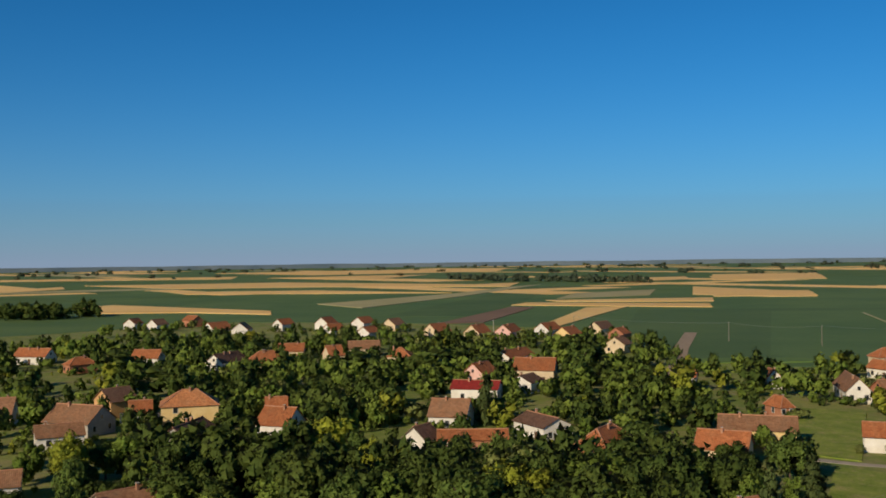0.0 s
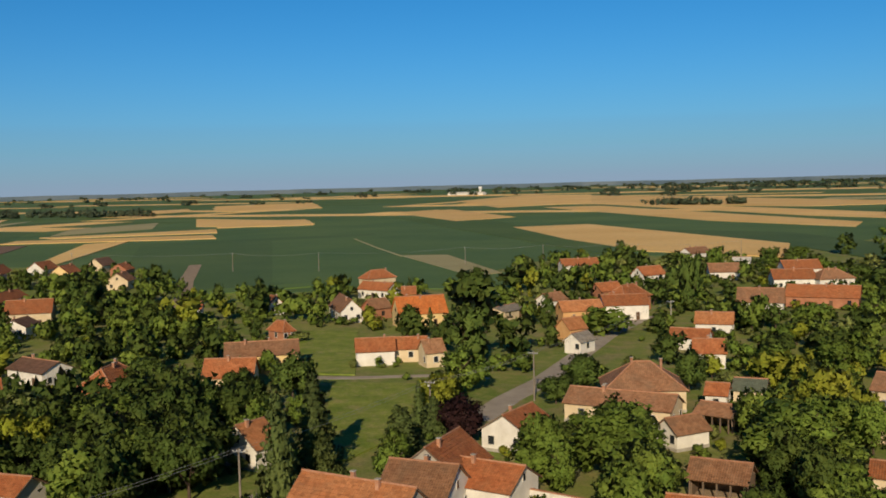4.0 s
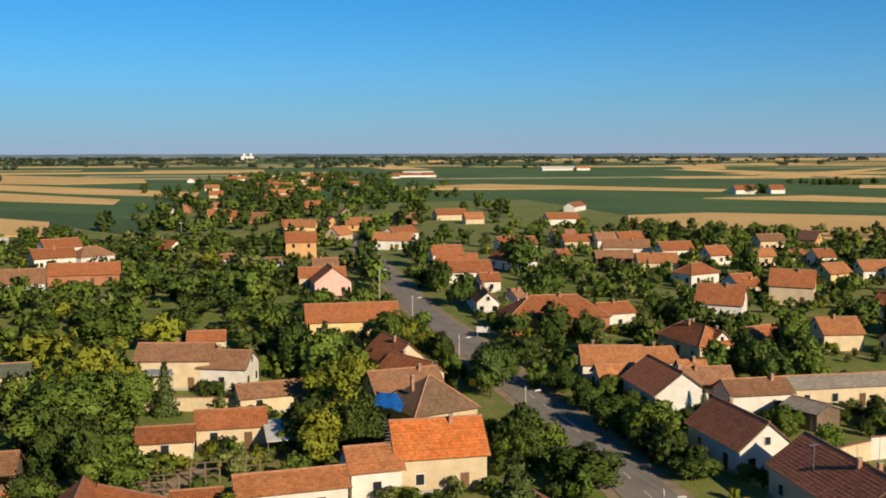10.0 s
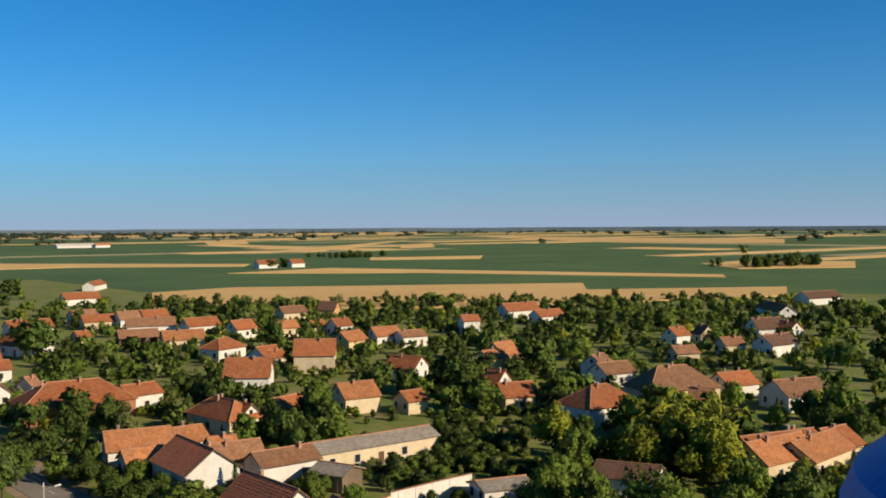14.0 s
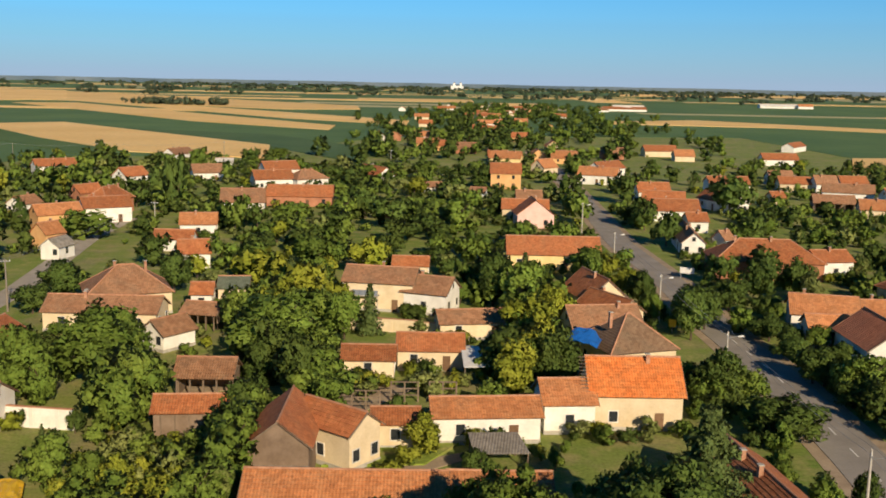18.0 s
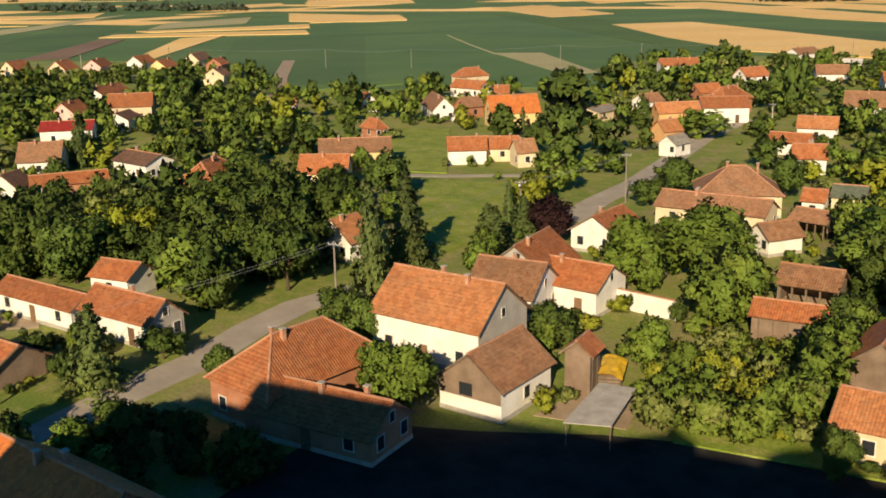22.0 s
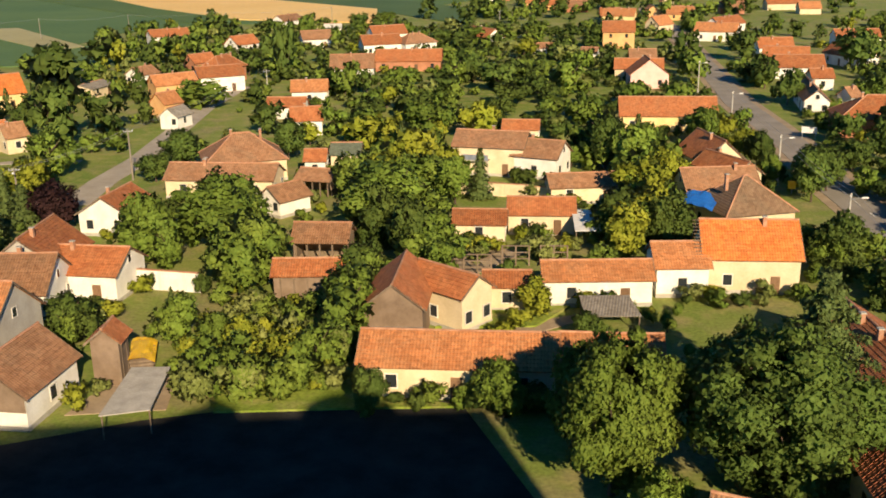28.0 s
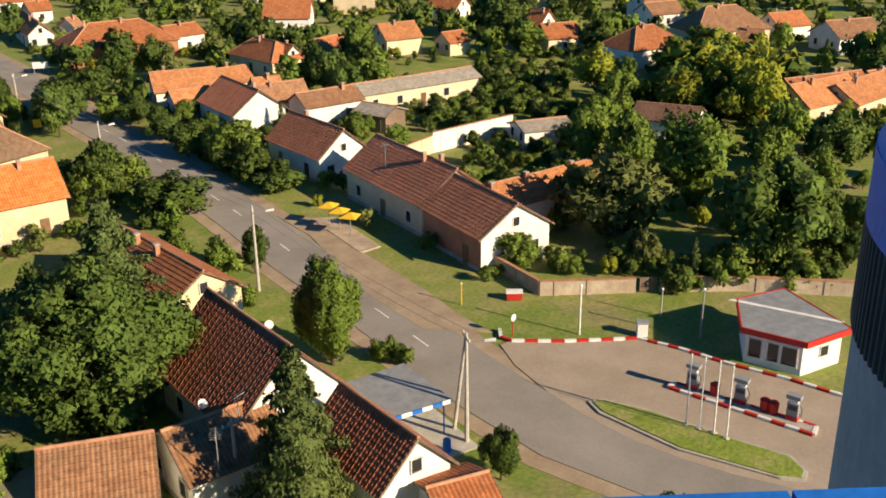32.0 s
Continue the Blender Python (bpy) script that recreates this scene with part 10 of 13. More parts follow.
bushes("spruce", 3, (-409, 70, 4.8, 1.7), (-371, 231, 5.1, 1.2), (124, 423, 5.9, 1.7), (-407, 173, 8.1, 2.2), (-421, 139, 8.6, 2.5), (-383, 247, 7.0, 2.3), (85, 451, 4.4, 1.5), (-425, 192, 4.4, 1.4), (-407, 234, 4.5, 1.2), (136, 108, 1.5, 0.4), (50, 174, 2.5, 0.7), (7, 182, 2.3, 0.8), (114, 143, 1.8, 0.6))
bushes("spruce", 3, (143, 126, 1.6, 0.5), (-170, 90, 1.9, 0.6), (-68, 180, 2.6, 0.6), (-161, 110, 1.4, 0.4), (-197, 48, 2.8, 0.7), (146, 144, 1.5, 0.5), (115, 173, 1.7, 0.5), (-181, 148, 1.7, 0.4), (6, 249, 2.7, 0.8), (-137, 225, 2.1, 0.7), (-261, 92, 2.7, 0.9), (221, 179, 1.6, 0.5), (147, 245, 2.1, 0.5), (-202, 205, 2.1, 0.6), (155, 243, 1.7, 0.6), (-258, 144, 2.1, 0.7))
bushes("spruce", 3, (-217, 205, 1.9, 0.7), (-272, 162, 1.7, 0.5), (-300, 104, 2.3, 0.5), (-148, 284, 2.4, 0.7), (-165, 284, 1.5, 0.5), (120, 312, 1.9, 0.6), (279, 201, 1.9, 0.7), (-282, 205, 1.6, 0.4), (-255, 242, 2.7, 0.7), (-281, 213, 1.4, 0.5), (61, 349, 1.4, 0.5), (-279, 235, 2.6, 0.8), (-360, 68, 2.0, 0.6), (-352, 111, 2.2, 0.8), (-373, 28, 1.4, 0.4), (31, 386, 2.0, 0.6))
bushes("spruce", 3, (-349, 191, 2.9, 0.9), (277, 288, 2.2, 0.7), (-372, 158, 2.7, 0.6), (-369, 178, 1.9, 0.5), (310, 270, 1.3, 0.4), (-408, 76, 2.3, 0.7), (-204, 387, 2.1, 0.5), (-440, 16, 1.7, 0.4), (176, 405, 1.4, 0.5), (74, 437, 1.6, 0.4))
bushes("spruce", 3, (-448, 45, 2.5, 0.6), (-457, 33, 2.1, 0.6), (85, 459, 1.3, 0.4), (360, 301, 2.4, 0.7), (-439, 168, 2.2, 0.7))
bushes("green", 1, (-114, 110, 1.7, 0.8))
bushes("dark", 1, (-157, 21, 3.0, 1.4))
bushes("dark", 1, (-53, 149, 2.5, 1.2), (-34, 156, 1.3, 0.5))

tree(-106.1, 268.6, 16.3, 4.1, "dark")
tree(-120.0, 274.8, 7.2, 3.8, "dark")
tree(-124.6, 300.5, 9.3, 3.3, "dark")
tree(-139.5, 379.5, 12.2, 4.6, "green")
tree(-132.0, 421.8, 7.3, 4.5, "dark")
tree(-128.8, 455.6, 5.4, 5.9, "green")
tree(-77.3, 233.8, 9.3, 4.2, "green")
tree(-74.9, 244.4, 6.3, 3.2, "dark")
tree(-67.5, 249.9, 6.3, 4.7, "green")
tree(-64.0, 223.9, 5.9, 3.3, "lime")
tree(-55.3, 227.0, 6.5, 2.7, "olive")
tree(-56.3, 263.8, 7.8, 3.8, "green")
tree(-51.9, 269.1, 8.4, 4.7, "dark")
tree(-81.6, 364.1, 6.4, 4.7, "dark")
tree(-71.7, 357.5, 7.5, 7.4, "green")
tree(-46.1, 322.7, 7.3, 4.6, "lime")
tree(-41.6, 249.3, 8.3, 5.5, "dark")
tree(-30.3, 240.0, 6.6, 4.1, "dark")
tree(-39.7, 272.0, 6.3, 4.4, "green")
tree(-36.2, 189.1, 8.2, 4.7, "lime")
tree(-48.5, 189.0, 5.7, 4.5, "lime")
tree(-56.5, 185.0, 6.8, 4.7, "green")
tree(-65.0, 190.5, 6.1, 3.2, "green")
tree(-66.9, 179.6, 4.9, 2.6, "lime")
tree(-80.2, 190.4, 6.3, 4.1, "dark")
tree(-75.9, 191.6, 4.8, 2.6, "green")
tree(-39.0, 166.9, 5.1, 3.4, "green")
tree(-44.4, 164.6, 5.1, 3.0, "green")
tree(-43.8, 204.0, 4.9, 3.0, "green")
tree(-113.8, 224.3, 5.8, 4.6, "green")
tree(-24.2, 248.9, 9.2, 5.4, "green")
tree(-24.3, 210.6, 5.6, 3.4, "green")
tree(-23.9, 289.2, 8.3, 4.1, "green")
tree(-17.1, 355.0, 5.5, 4.0, "green")
tree(-26.5, 359.6, 7.2, 4.9, "dark")
tree(-35.1, 325.2, 7.1, 4.5, "dark")
tree(-50.0, 382.2, 7.0, 5.7, "green")
tree(-63.5, 383.4, 6.6, 5.3, "dark")
tree(-15.8, 210.6, 6.2, 3.4, "dark")
tree(-11.6, 181.5, 5.8, 3.1, "green")
tree(-5.8, 163.4, 9.1, 4.5, "green")
tree(-11.9, 169.7, 5.3, 3.3, "dark")
tree(-0.9, 265.2, 6.1, 2.1, "green")
tree(7.1, 186.9, 7.7, 3.4, "green")
tree(14.2, 184.4, 4.7, 2.1, "lime")
tree(15.5, 170.2, 6.9, 2.1, "dark")
tree(0.6, 148.1, 7.3, 2.8, "lime")
tree(24.0, 167.4, 5.2, 3.5, "dark")
tree(-90.4, 364.9, 5.4, 3.8, "green")
tree(-58.2, 251.6, 4.5, 2.7, "dark")
tree(-54.6, 210.7, 5.1, 3.0, "dark")
tree(-65.2, 204.0, 5.6, 2.7, "green")
tree(-33.4, 191.9, 4.6, 2.2, "dark")
tree(-21.1, 192.0, 4.5, 2.7, "dark")
tree(-15.6, 167.4, 4.0, 2.1, "green")
tree(21.4, 321.6, 9.6, 5.1, "dark")
tree(23.4, 264.5, 9.6, 4.5, "dark")
tree(26.4, 239.0, 8.3, 3.8, "dark")
tree(32.8, 151.5, 4.2, 3.1, "dark")
tree(29.1, 155.9, 4.7, 2.6, "green")
tree(35.1, 166.5, 4.3, 2.6, "dark")
tree(33.8, 140.5, 3.7, 2.9, "dark")
tree(35.3, 129.3, 3.4, 2.8, "dark")
tree(36.5, 120.7, 3.4, 2.7, "dark")
tree(38.9, 148.4, 3.4, 2.3, "green")
tree(40.2, 139.3, 3.5, 2.2, "dark")
tree(-201.1, 169.2, 8.0, 4.2, "lime")
tree(-174.6, 153.5, 4.0, 2.1, "lime")
tree(-142.5, 181.5, 2.7, 3.2, "dark")
tree(-162.1, 213.1, 4.3, 2.1, "dark")
tree(-198.9, 110.7, 10.8, 2.6, "spruce")
tree(-213.8, 100.9, 4.8, 3.0, "olive")
tree(-267.2, 184.7, 11.2, 5.2, "dark")
tree(-310.8, 217.6, 8.7, 4.3, "dark")
tree(-62.9, 108.6, 9.1, 3.3, "green")
tree(-85.0, 107.4, 7.5, 3.2, "spruce")
tree(-58.6, 84.6, 4.0, 2.5, "dark")
tree(111.6, 108.7, 10.0, 4.3, "lime")
tree(119.7, 109.8, 6.3, 2.8, "lime")
tree(126.5, 159.3, 9.5, 3.0, "green")
tree(155.0, 203.5, 9.6, 5.5, "dark")
tree(121.8, 188.6, 10.2, 5.8, "dark")
tree(111.8, 164.6, 5.8, 4.1, "green")
tree(51.5, 304.2, 12.4, 7.4, "dark")
tree(47.3, 247.4, 7.3, 4.3, "dark")
tree(47.1, 257.4, 5.3, 2.1, "spruce")
tree(89.8, 224.5, 5.6, 4.1, "dark")
tree(117.8, 286.0, 10.6, 3.9, "dark")
tree(107.7, 201.3, 6.4, 3.9, "dark")
tree(134.4, 401.2, 6.5, 6.7, "dark")
tree(154.2, 384.2, 5.9, 4.7, "green")
tree(133.8, 156.7, 6.0, 2.4, "dark")
tree(81.3, 181.6, 3.5, 3.4, "green")
tree(68.5, 186.1, 3.5, 3.4, "dark")
tree(61.4, 209.1, 4.4, 3.0, "olive")
tree(83.1, 295.5, 3.5, 3.5, "green")

tree(-108.6, 19.7, 10.3, 4.1, "dark")
tree(-113.7, 16.9, 7.7, 3.8, "dark")
tree(-111.4, 33.3, 6.6, 2.9, "dark")
tree(-100.6, 27.6, 2.7, 1.3, "lime")
tree(-100.9, 32.6, 2.6, 1.6, "green")
tree(-128.4, 28.9, 4.5, 3.1, "green")
tree(-130.9, 34.3, 3.5, 2.8, "green")
tree(-129.9, 40.5, 2.0, 1.8, "dark")
tree(-132.2, 23.4, 5.2, 3.9, "dark")
tree(-135.0, 19.1, 5.9, 4.0, "dark")
tree(-120.1, 51.1, 3.4, 1.7, "dark")
tree(-128.0, 43.4, 2.4, 1.4, "green")
tree(-142.5, 29.7, 4.5, 3.4, "dark")
tree(-145.8, 24.7, 4.1, 3.4, "dark")
tree(-143.7, 35.9, 3.8, 3.0, "dark")


# ---- thickets and hedges ----
bushes("lime", 0, (-38.7, 80.9, 2.2, 1.1), (-32.2, 87.6, 2.8, 1.5), (-38.2, 88.8, 2.0, 1.1), (-38.0, 90.3, 3.2, 1.9), (-37.2, 89.5, 2.9, 1.4), (-33.1, 75.1, 2.6, 1.5), (-28.6, 77.9, 2.2, 1.2), (-28.8, 75.8, 1.6, 0.8), (-33.7, 83.5, 2.3, 1.1), (-31.2, 82.3, 1.8, 1.0), (-42.3, 83.2, 3.8, 1.8), (-32.5, 91.9, 3.8, 1.9), (-39.2, 79.8, 2.6, 1.3), (-37.6, 81.1, 3.8, 2.1), (-32.5, 78.0, 4.1, 2.1), (-36.4, 79.5, 3.3, 1.7), (-29.2, 91.6, 3.3, 1.6), (-38.0, 83.3, 4.1, 1.8), (-29.4, 86.9, 3.3, 1.7), (-42.9, 79.7, 2.6, 1.4), (-32.6, 91.2, 2.6, 1.1), (-33.2, 81.9, 4.2, 2.1))
bushes("lime", 0, (-41.7, 82.4, 3.0, 1.5), (-27.8, 84.4, 2.4, 1.5), (-34.2, 77.0, 2.4, 1.2), (-39.5, 83.8, 2.6, 1.3), (-38.0, 90.6, 3.3, 1.7), (-41.7, 80.5, 2.3, 1.4))
bushes("green", 0, (-27.9, 79.9, 1.5, 0.7), (-34.2, 80.7, 3.0, 1.9), (-35.5, 83.1, 1.8, 1.0), (-28.5, 80.9, 2.8, 1.5), (-37.4, 76.9, 2.7, 1.6), (-39.4, 91.3, 1.8, 1.0), (-30.1, 82.6, 2.8, 1.2), (-28.7, 79.9, 2.8, 1.5), (-34.5, 88.3, 2.0, 1.0), (-32.4, 79.6, 2.7, 1.6), (-33.5, 83.9, 2.5, 1.1), (-37.9, 76.7, 2.7, 1.4), (-40.3, 81.5, 1.9, 1.2), (-31.9, 83.9, 2.0, 1.1), (-32.3, 85.2, 3.0, 1.8), (-32.9, 89.1, 1.6, 0.9), (-34.0, 75.3, 3.0, 1.8), (-39.3, 87.6, 1.8, 0.9), (-37.4, 91.2, 2.1, 1.0), (-33.7, 76.3, 1.4, 0.8), (-35.6, 81.6, 3.0, 1.8), (-38.7, 83.4, 3.2, 1.5))
bushes("green", 0, (-38.5, 83.2, 1.3, 0.8), (-32.8, 77.6, 2.0, 0.9), (-34.1, 77.3, 2.1, 1.0), (-28.4, 75.7, 1.7, 0.7), (-35.2, 90.7, 2.8, 1.6), (-39.5, 88.5, 2.9, 1.7), (-41.4, 84.4, 2.8, 1.2), (-28.5, 84.7, 5.9, 3.5), (-29.1, 83.1, 4.1, 1.7), (-28.6, 91.0, 4.3, 2.2), (-8.5, 77.7, 1.6, 0.7), (-11.9, 76.5, 2.0, 1.1), (-14.8, 75.5, 2.0, 0.8), (-9.3, 75.4, 3.0, 1.4), (-11.1, 75.1, 3.2, 1.9), (-8.5, 75.3, 2.8, 1.5), (-15.7, 74.6, 2.1, 1.1), (-18.4, 74.5, 2.4, 1.4), (-11.1, 75.1, 1.5, 0.9), (-22.2, 76.4, 2.0, 0.9), (-11.6, 74.2, 2.0, 1.1), (-16.7, 76.7, 1.6, 0.8))
bushes("green", 0, (-91.4, 33.2, 2.5, 2.2), (-92.1, 27.7, 2.1, 1.7), (-90.3, 21.4, 2.0, 1.8), (-90.1, 28.4, 2.2, 1.8), (-93.8, 30.3, 2.8, 2.2), (-74.1, 43.2, 2.7, 1.2))
bushes("dark", 0, (-90.3, 26.1, 3.2, 2.4), (-87.3, 22.1, 2.5, 2.1), (-96.2, 26.1, 2.5, 1.7), (-82.5, 18.5, 2.2, 1.8), (-87.6, 23.2, 3.1, 1.9), (-85.9, 23.2, 3.1, 2.2), (-85.5, 19.3, 2.4, 1.9), (-82.3, 18.2, 2.1, 1.4), (-92.8, 31.7, 2.1, 1.4), (-87.6, 29.3, 3.0, 2.2), (-94.5, 28.9, 3.2, 2.8), (-59.2, 46.3, 3.5, 1.8), (-72.1, 38.9, 2.8, 1.6), (-65.6, 42.3, 3.1, 1.8))
bushes("green", 0, (-62.2, 42.8, 2.3, 1.1), (-71.9, 40.1, 3.5, 1.9), (-65.8, 35.4, 3.4, 2.0), (64.0, 65.3, 1.7, 1.0), (56.6, 72.7, 1.3, 0.6), (53.5, 72.5, 1.7, 0.8), (59.9, 68.2, 1.4, 0.9), (61.2, 67.1, 1.8, 1.1), (54.2, 70.9, 1.5, 0.8), (59.8, 71.3, 1.6, 0.9), (70.1, 57.2, 3.0, 1.7), (65.3, 62.3, 2.5, 1.3), (68.3, 58.9, 3.7, 1.7))
bushes("dark", 0, (-65.3, 38.0, 3.1, 1.6), (-64.4, 41.5, 2.7, 1.6), (-63.0, 41.6, 2.4, 1.4), (-60.1, 45.7, 2.2, 1.1), (-68.1, 43.7, 3.7, 2.2), (-58.8, 41.7, 2.0, 1.1), (-68.4, 39.7, 3.2, 1.7), (-58.5, 43.7, 3.6, 1.6), (-71.9, 37.1, 2.3, 1.0))
bushes("green", 0, (60.2, 62.4, 2.7, 1.5), (65.0, 60.7, 3.5, 1.9), (63.9, 61.2, 3.4, 1.6), (68.6, 57.6, 2.0, 1.2), (63.8, 62.2, 3.6, 1.9), (30.3, 64.9, 1.7, 0.9), (32.0, 62.9, 1.6, 0.7), (31.2, 64.2, 1.9, 1.0), (-29.5, 90.3, 3.8, 1.8), (-39.9, 76.4, 3.6, 2.1), (-29.7, 75.6, 2.2, 1.3), (-31.3, 78.0, 3.3, 2.0), (-28.6, 78.9, 3.8, 1.6), (-33.8, 91.4, 2.6, 1.4), (-37.9, 86.4, 2.7, 1.4), (-37.3, 72.7, 4.0, 1.9), (-36.9, 89.1, 2.9, 1.4), (-31.1, 78.6, 3.0, 1.8), (-33.4, 74.8, 3.3, 1.6), (-37.6, 79.3, 3.6, 1.7), (-28.3, 83.8, 3.0, 1.4), (-42.5, 80.1, 2.5, 1.1))
bushes("green", 0, (-34.7, 73.7, 3.4, 1.8), (-46.8, 83.8, 3.9, 2.1), (-43.7, 80.5, 2.6, 1.5), (-36.2, 76.3, 4.0, 2.3), (-35.2, 91.0, 3.7, 2.2), (-41.1, 84.3, 1.9, 1.0), (-30.4, 75.7, 4.1, 2.4), (-35.8, 93.1, 2.4, 1.3), (-34.4, 73.7, 3.4, 1.6), (-39.4, 78.2, 2.3, 1.4), (-32.1, 90.1, 2.5, 1.5), (-38.1, 81.3, 3.5, 2.0), (-35.2, 91.7, 1.9, 0.9), (-34.9, 90.7, 2.2, 1.0), (-31.9, 77.7, 4.1, 2.0), (-37.6, 82.6, 2.0, 1.1), (-33.3, 86.1, 3.1, 1.5), (-33.9, 73.0, 3.8, 2.2), (-28.7, 83.2, 3.1, 1.9), (-31.2, 73.1, 3.3, 1.6), (-34.9, 88.0, 3.6, 2.0), (-32.4, 79.9, 2.3, 1.1))
bushes("green", 0, (-35.9, 91.0, 3.2, 1.3), (-56.1, 80.5, 3.2, 1.5), (67.7, 64.7, 2.6, 1.4))
bushes("olive", 1, (-41.3, 91.9, 3.0, 1.7), (-41.4, 94.4, 1.8, 0.8), (-42.9, 91.9, 1.9, 1.1), (-25.3, 123.7, 2.2, 1.2), (-17.6, 124.8, 3.3, 1.7), (-20.0, 125.4, 1.8, 1.0), (-21.9, 113.7, 3.1, 1.4), (-11.0, 115.2, 1.8, 0.8), (-15.6, 116.5, 3.2, 2.0), (-10.6, 120.5, 2.4, 1.3), (-13.0, 115.4, 3.1, 1.9), (-23.3, 126.2, 2.8, 1.2), (-134, 77, 8.4, 3.6))
bushes("dark", 1, (-115.7, 86.2, 6.8, 3.7), (-124, 87, 7.2, 3.6), (-128.0, 76.8, 7.9, 4.4), (-140, 73, 8.9, 4.9), (-117, 97, 7.7, 3.6), (-131.8, 67.7, 8.5, 4.7), (-122, 102, 6.6, 3.8), (-107.4, 77.4, 8.7, 4.2), (-142, 72, 6.6, 3.6))
bushes("olive", 1, (-137, 79, 8.3, 3.7), (-130, 79, 9.2, 5.6), (-35.2, 98.0, 3.2, 1.8), (-34.6, 96.2, 2.3, 1.1), (-35.4, 100.4, 2.2, 1.2), (-31.8, 100.8, 2.4, 1.3), (-56.8, 85.9, 3.1, 1.7))
bushes("dark", 1, (-125, 93, 7.3, 3.7), (-99.5, 86.1, 8.4, 4.3), (-102.4, 78.3, 6.8, 4.0), (-113.2, 90.8, 8.9, 4.9), (-103.2, 71.8, 7.8, 3.4))
bushes("green", 1, (-46.2, 94.5, 2.6, 1.5), (-40.7, 91.9, 2.6, 1.1), (-40.1, 91.9, 2.9, 1.7), (-40.7, 93.3, 2.6, 1.3), (-31.6, 95.0, 5.5, 3.0), (-32.2, 101.7, 5.2, 2.3), (-30.6, 99.3, 4.2, 2.0), (-25.9, 129.1, 2.6, 1.3), (-19.8, 125.4, 2.5, 1.2), (-21.4, 116.2, 2.1, 1.2), (-8.7, 122.9, 3.5, 1.7), (-22.7, 126.7, 3.0, 1.3), (-22.4, 125.2, 2.1, 1.1), (-14.2, 119.2, 1.9, 1.1), (-23.4, 119.7, 3.2, 1.6), (-46.8, 101.7, 6.5, 2.9), (-44.2, 101.1, 6.8, 3.1), (-46.6, 102.5, 8.7, 4.7), (-53.9, 120.0, 6.2, 3.2), (-58.8, 124.0, 7.9, 4.0), (-54.7, 118.8, 7.8, 3.7), (-45.3, 97.6, 7.7, 3.8))
bushes("green", 1, (-56.2, 119.5, 7.1, 3.4), (-49.3, 109.3, 6.7, 3.4), (-59.2, 124.5, 7.7, 4.8), (-46.2, 101.0, 8.3, 3.6), (-46.3, 105.0, 6.5, 3.6), (-47.9, 103.9, 7.6, 4.6), (-47.2, 106.4, 6.9, 3.2), (-35.0, 142.8, 7.4, 4.5), (-46, 145, 5.4, 2.9), (-26.8, 110.7, 7.2, 4.3), (-37.6, 125.9, 5.4, 2.6), (-46.1, 140.4, 8.0, 3.6), (-38.9, 128.5, 5.2, 3.1), (-30.9, 124.6, 5.6, 3.5), (-34.9, 144.8, 5.3, 2.7), (-1.7, 125.4, 5.2, 3.0), (-0.3, 136.5, 6.4, 3.6), (-2.7, 142.2, 6.5, 3.7), (23.8, 109.7, 3.0, 1.6), (23.0, 123.3, 3.9, 2.0), (18.2, 119.4, 3.9, 1.8))
bushes("green", 1, (17.7, 124.2, 4.0, 2.3), (24.1, 120.7, 4.1, 2.5), (20.3, 118.3, 3.7, 1.6), (21.2, 126.0, 3.2, 1.5), (18.8, 118.8, 2.7, 1.2), (19.0, 114.7, 2.4, 1.2), (24.5, 107.5, 2.5, 1.2), (-95.3, 33.7, 2.5, 1.6), (-122, 89, 7.0, 4.0), (-102.2, 81.2, 8.3, 5.0))
bushes("dark", 1, (-99.3, 27.1, 2.6, 1.8), (-95.1, 31.5, 2.6, 2.4), (-95.5, 33.3, 3.2, 2.5), (-121, 95, 8.5, 3.8), (-109.9, 83.6, 9.1, 4.2), (-130, 80, 9.0, 3.8), (-120.8, 79.3, 6.6, 3.7), (-129, 78, 8.6, 4.8), (-136, 77, 7.6, 4.1), (-119.2, 71.5, 6.8, 3.4), (-103.9, 87.0, 6.6, 2.8), (-114.0, 77.2, 7.6, 4.3))
bushes("green", 1, (-117, 101, 7.7, 4.3), (-98.6, 67.9, 8.9, 5.2), (-144, 45, 6.8, 3.5), (-95.4, 59.9, 3.5, 1.8))
bushes("dark", 1, (-119, 97, 7.0, 3.6), (-139, 69, 8.9, 5.4), (-107.1, 87.9, 7.8, 4.1), (-127.6, 61.6, 9.3, 4.5), (-136, 64, 8.6, 4.6), (-102.4, 81.5, 8.1, 3.9), (-120.3, 65.3, 7.3, 3.4), (-145, 48, 7.3, 3.6), (-149, 47, 8.2, 3.7), (-152, 31, 7.2, 4.3), (-143, 48, 8.7, 3.9), (-152, 48, 7.6, 3.3), (-140.5, 51.2, 7.6, 3.4), (-89.6, 45.0, 3.5, 1.5), (-99.1, 53.0, 2.7, 1.6), (-97.5, 52.2, 3.3, 1.4))
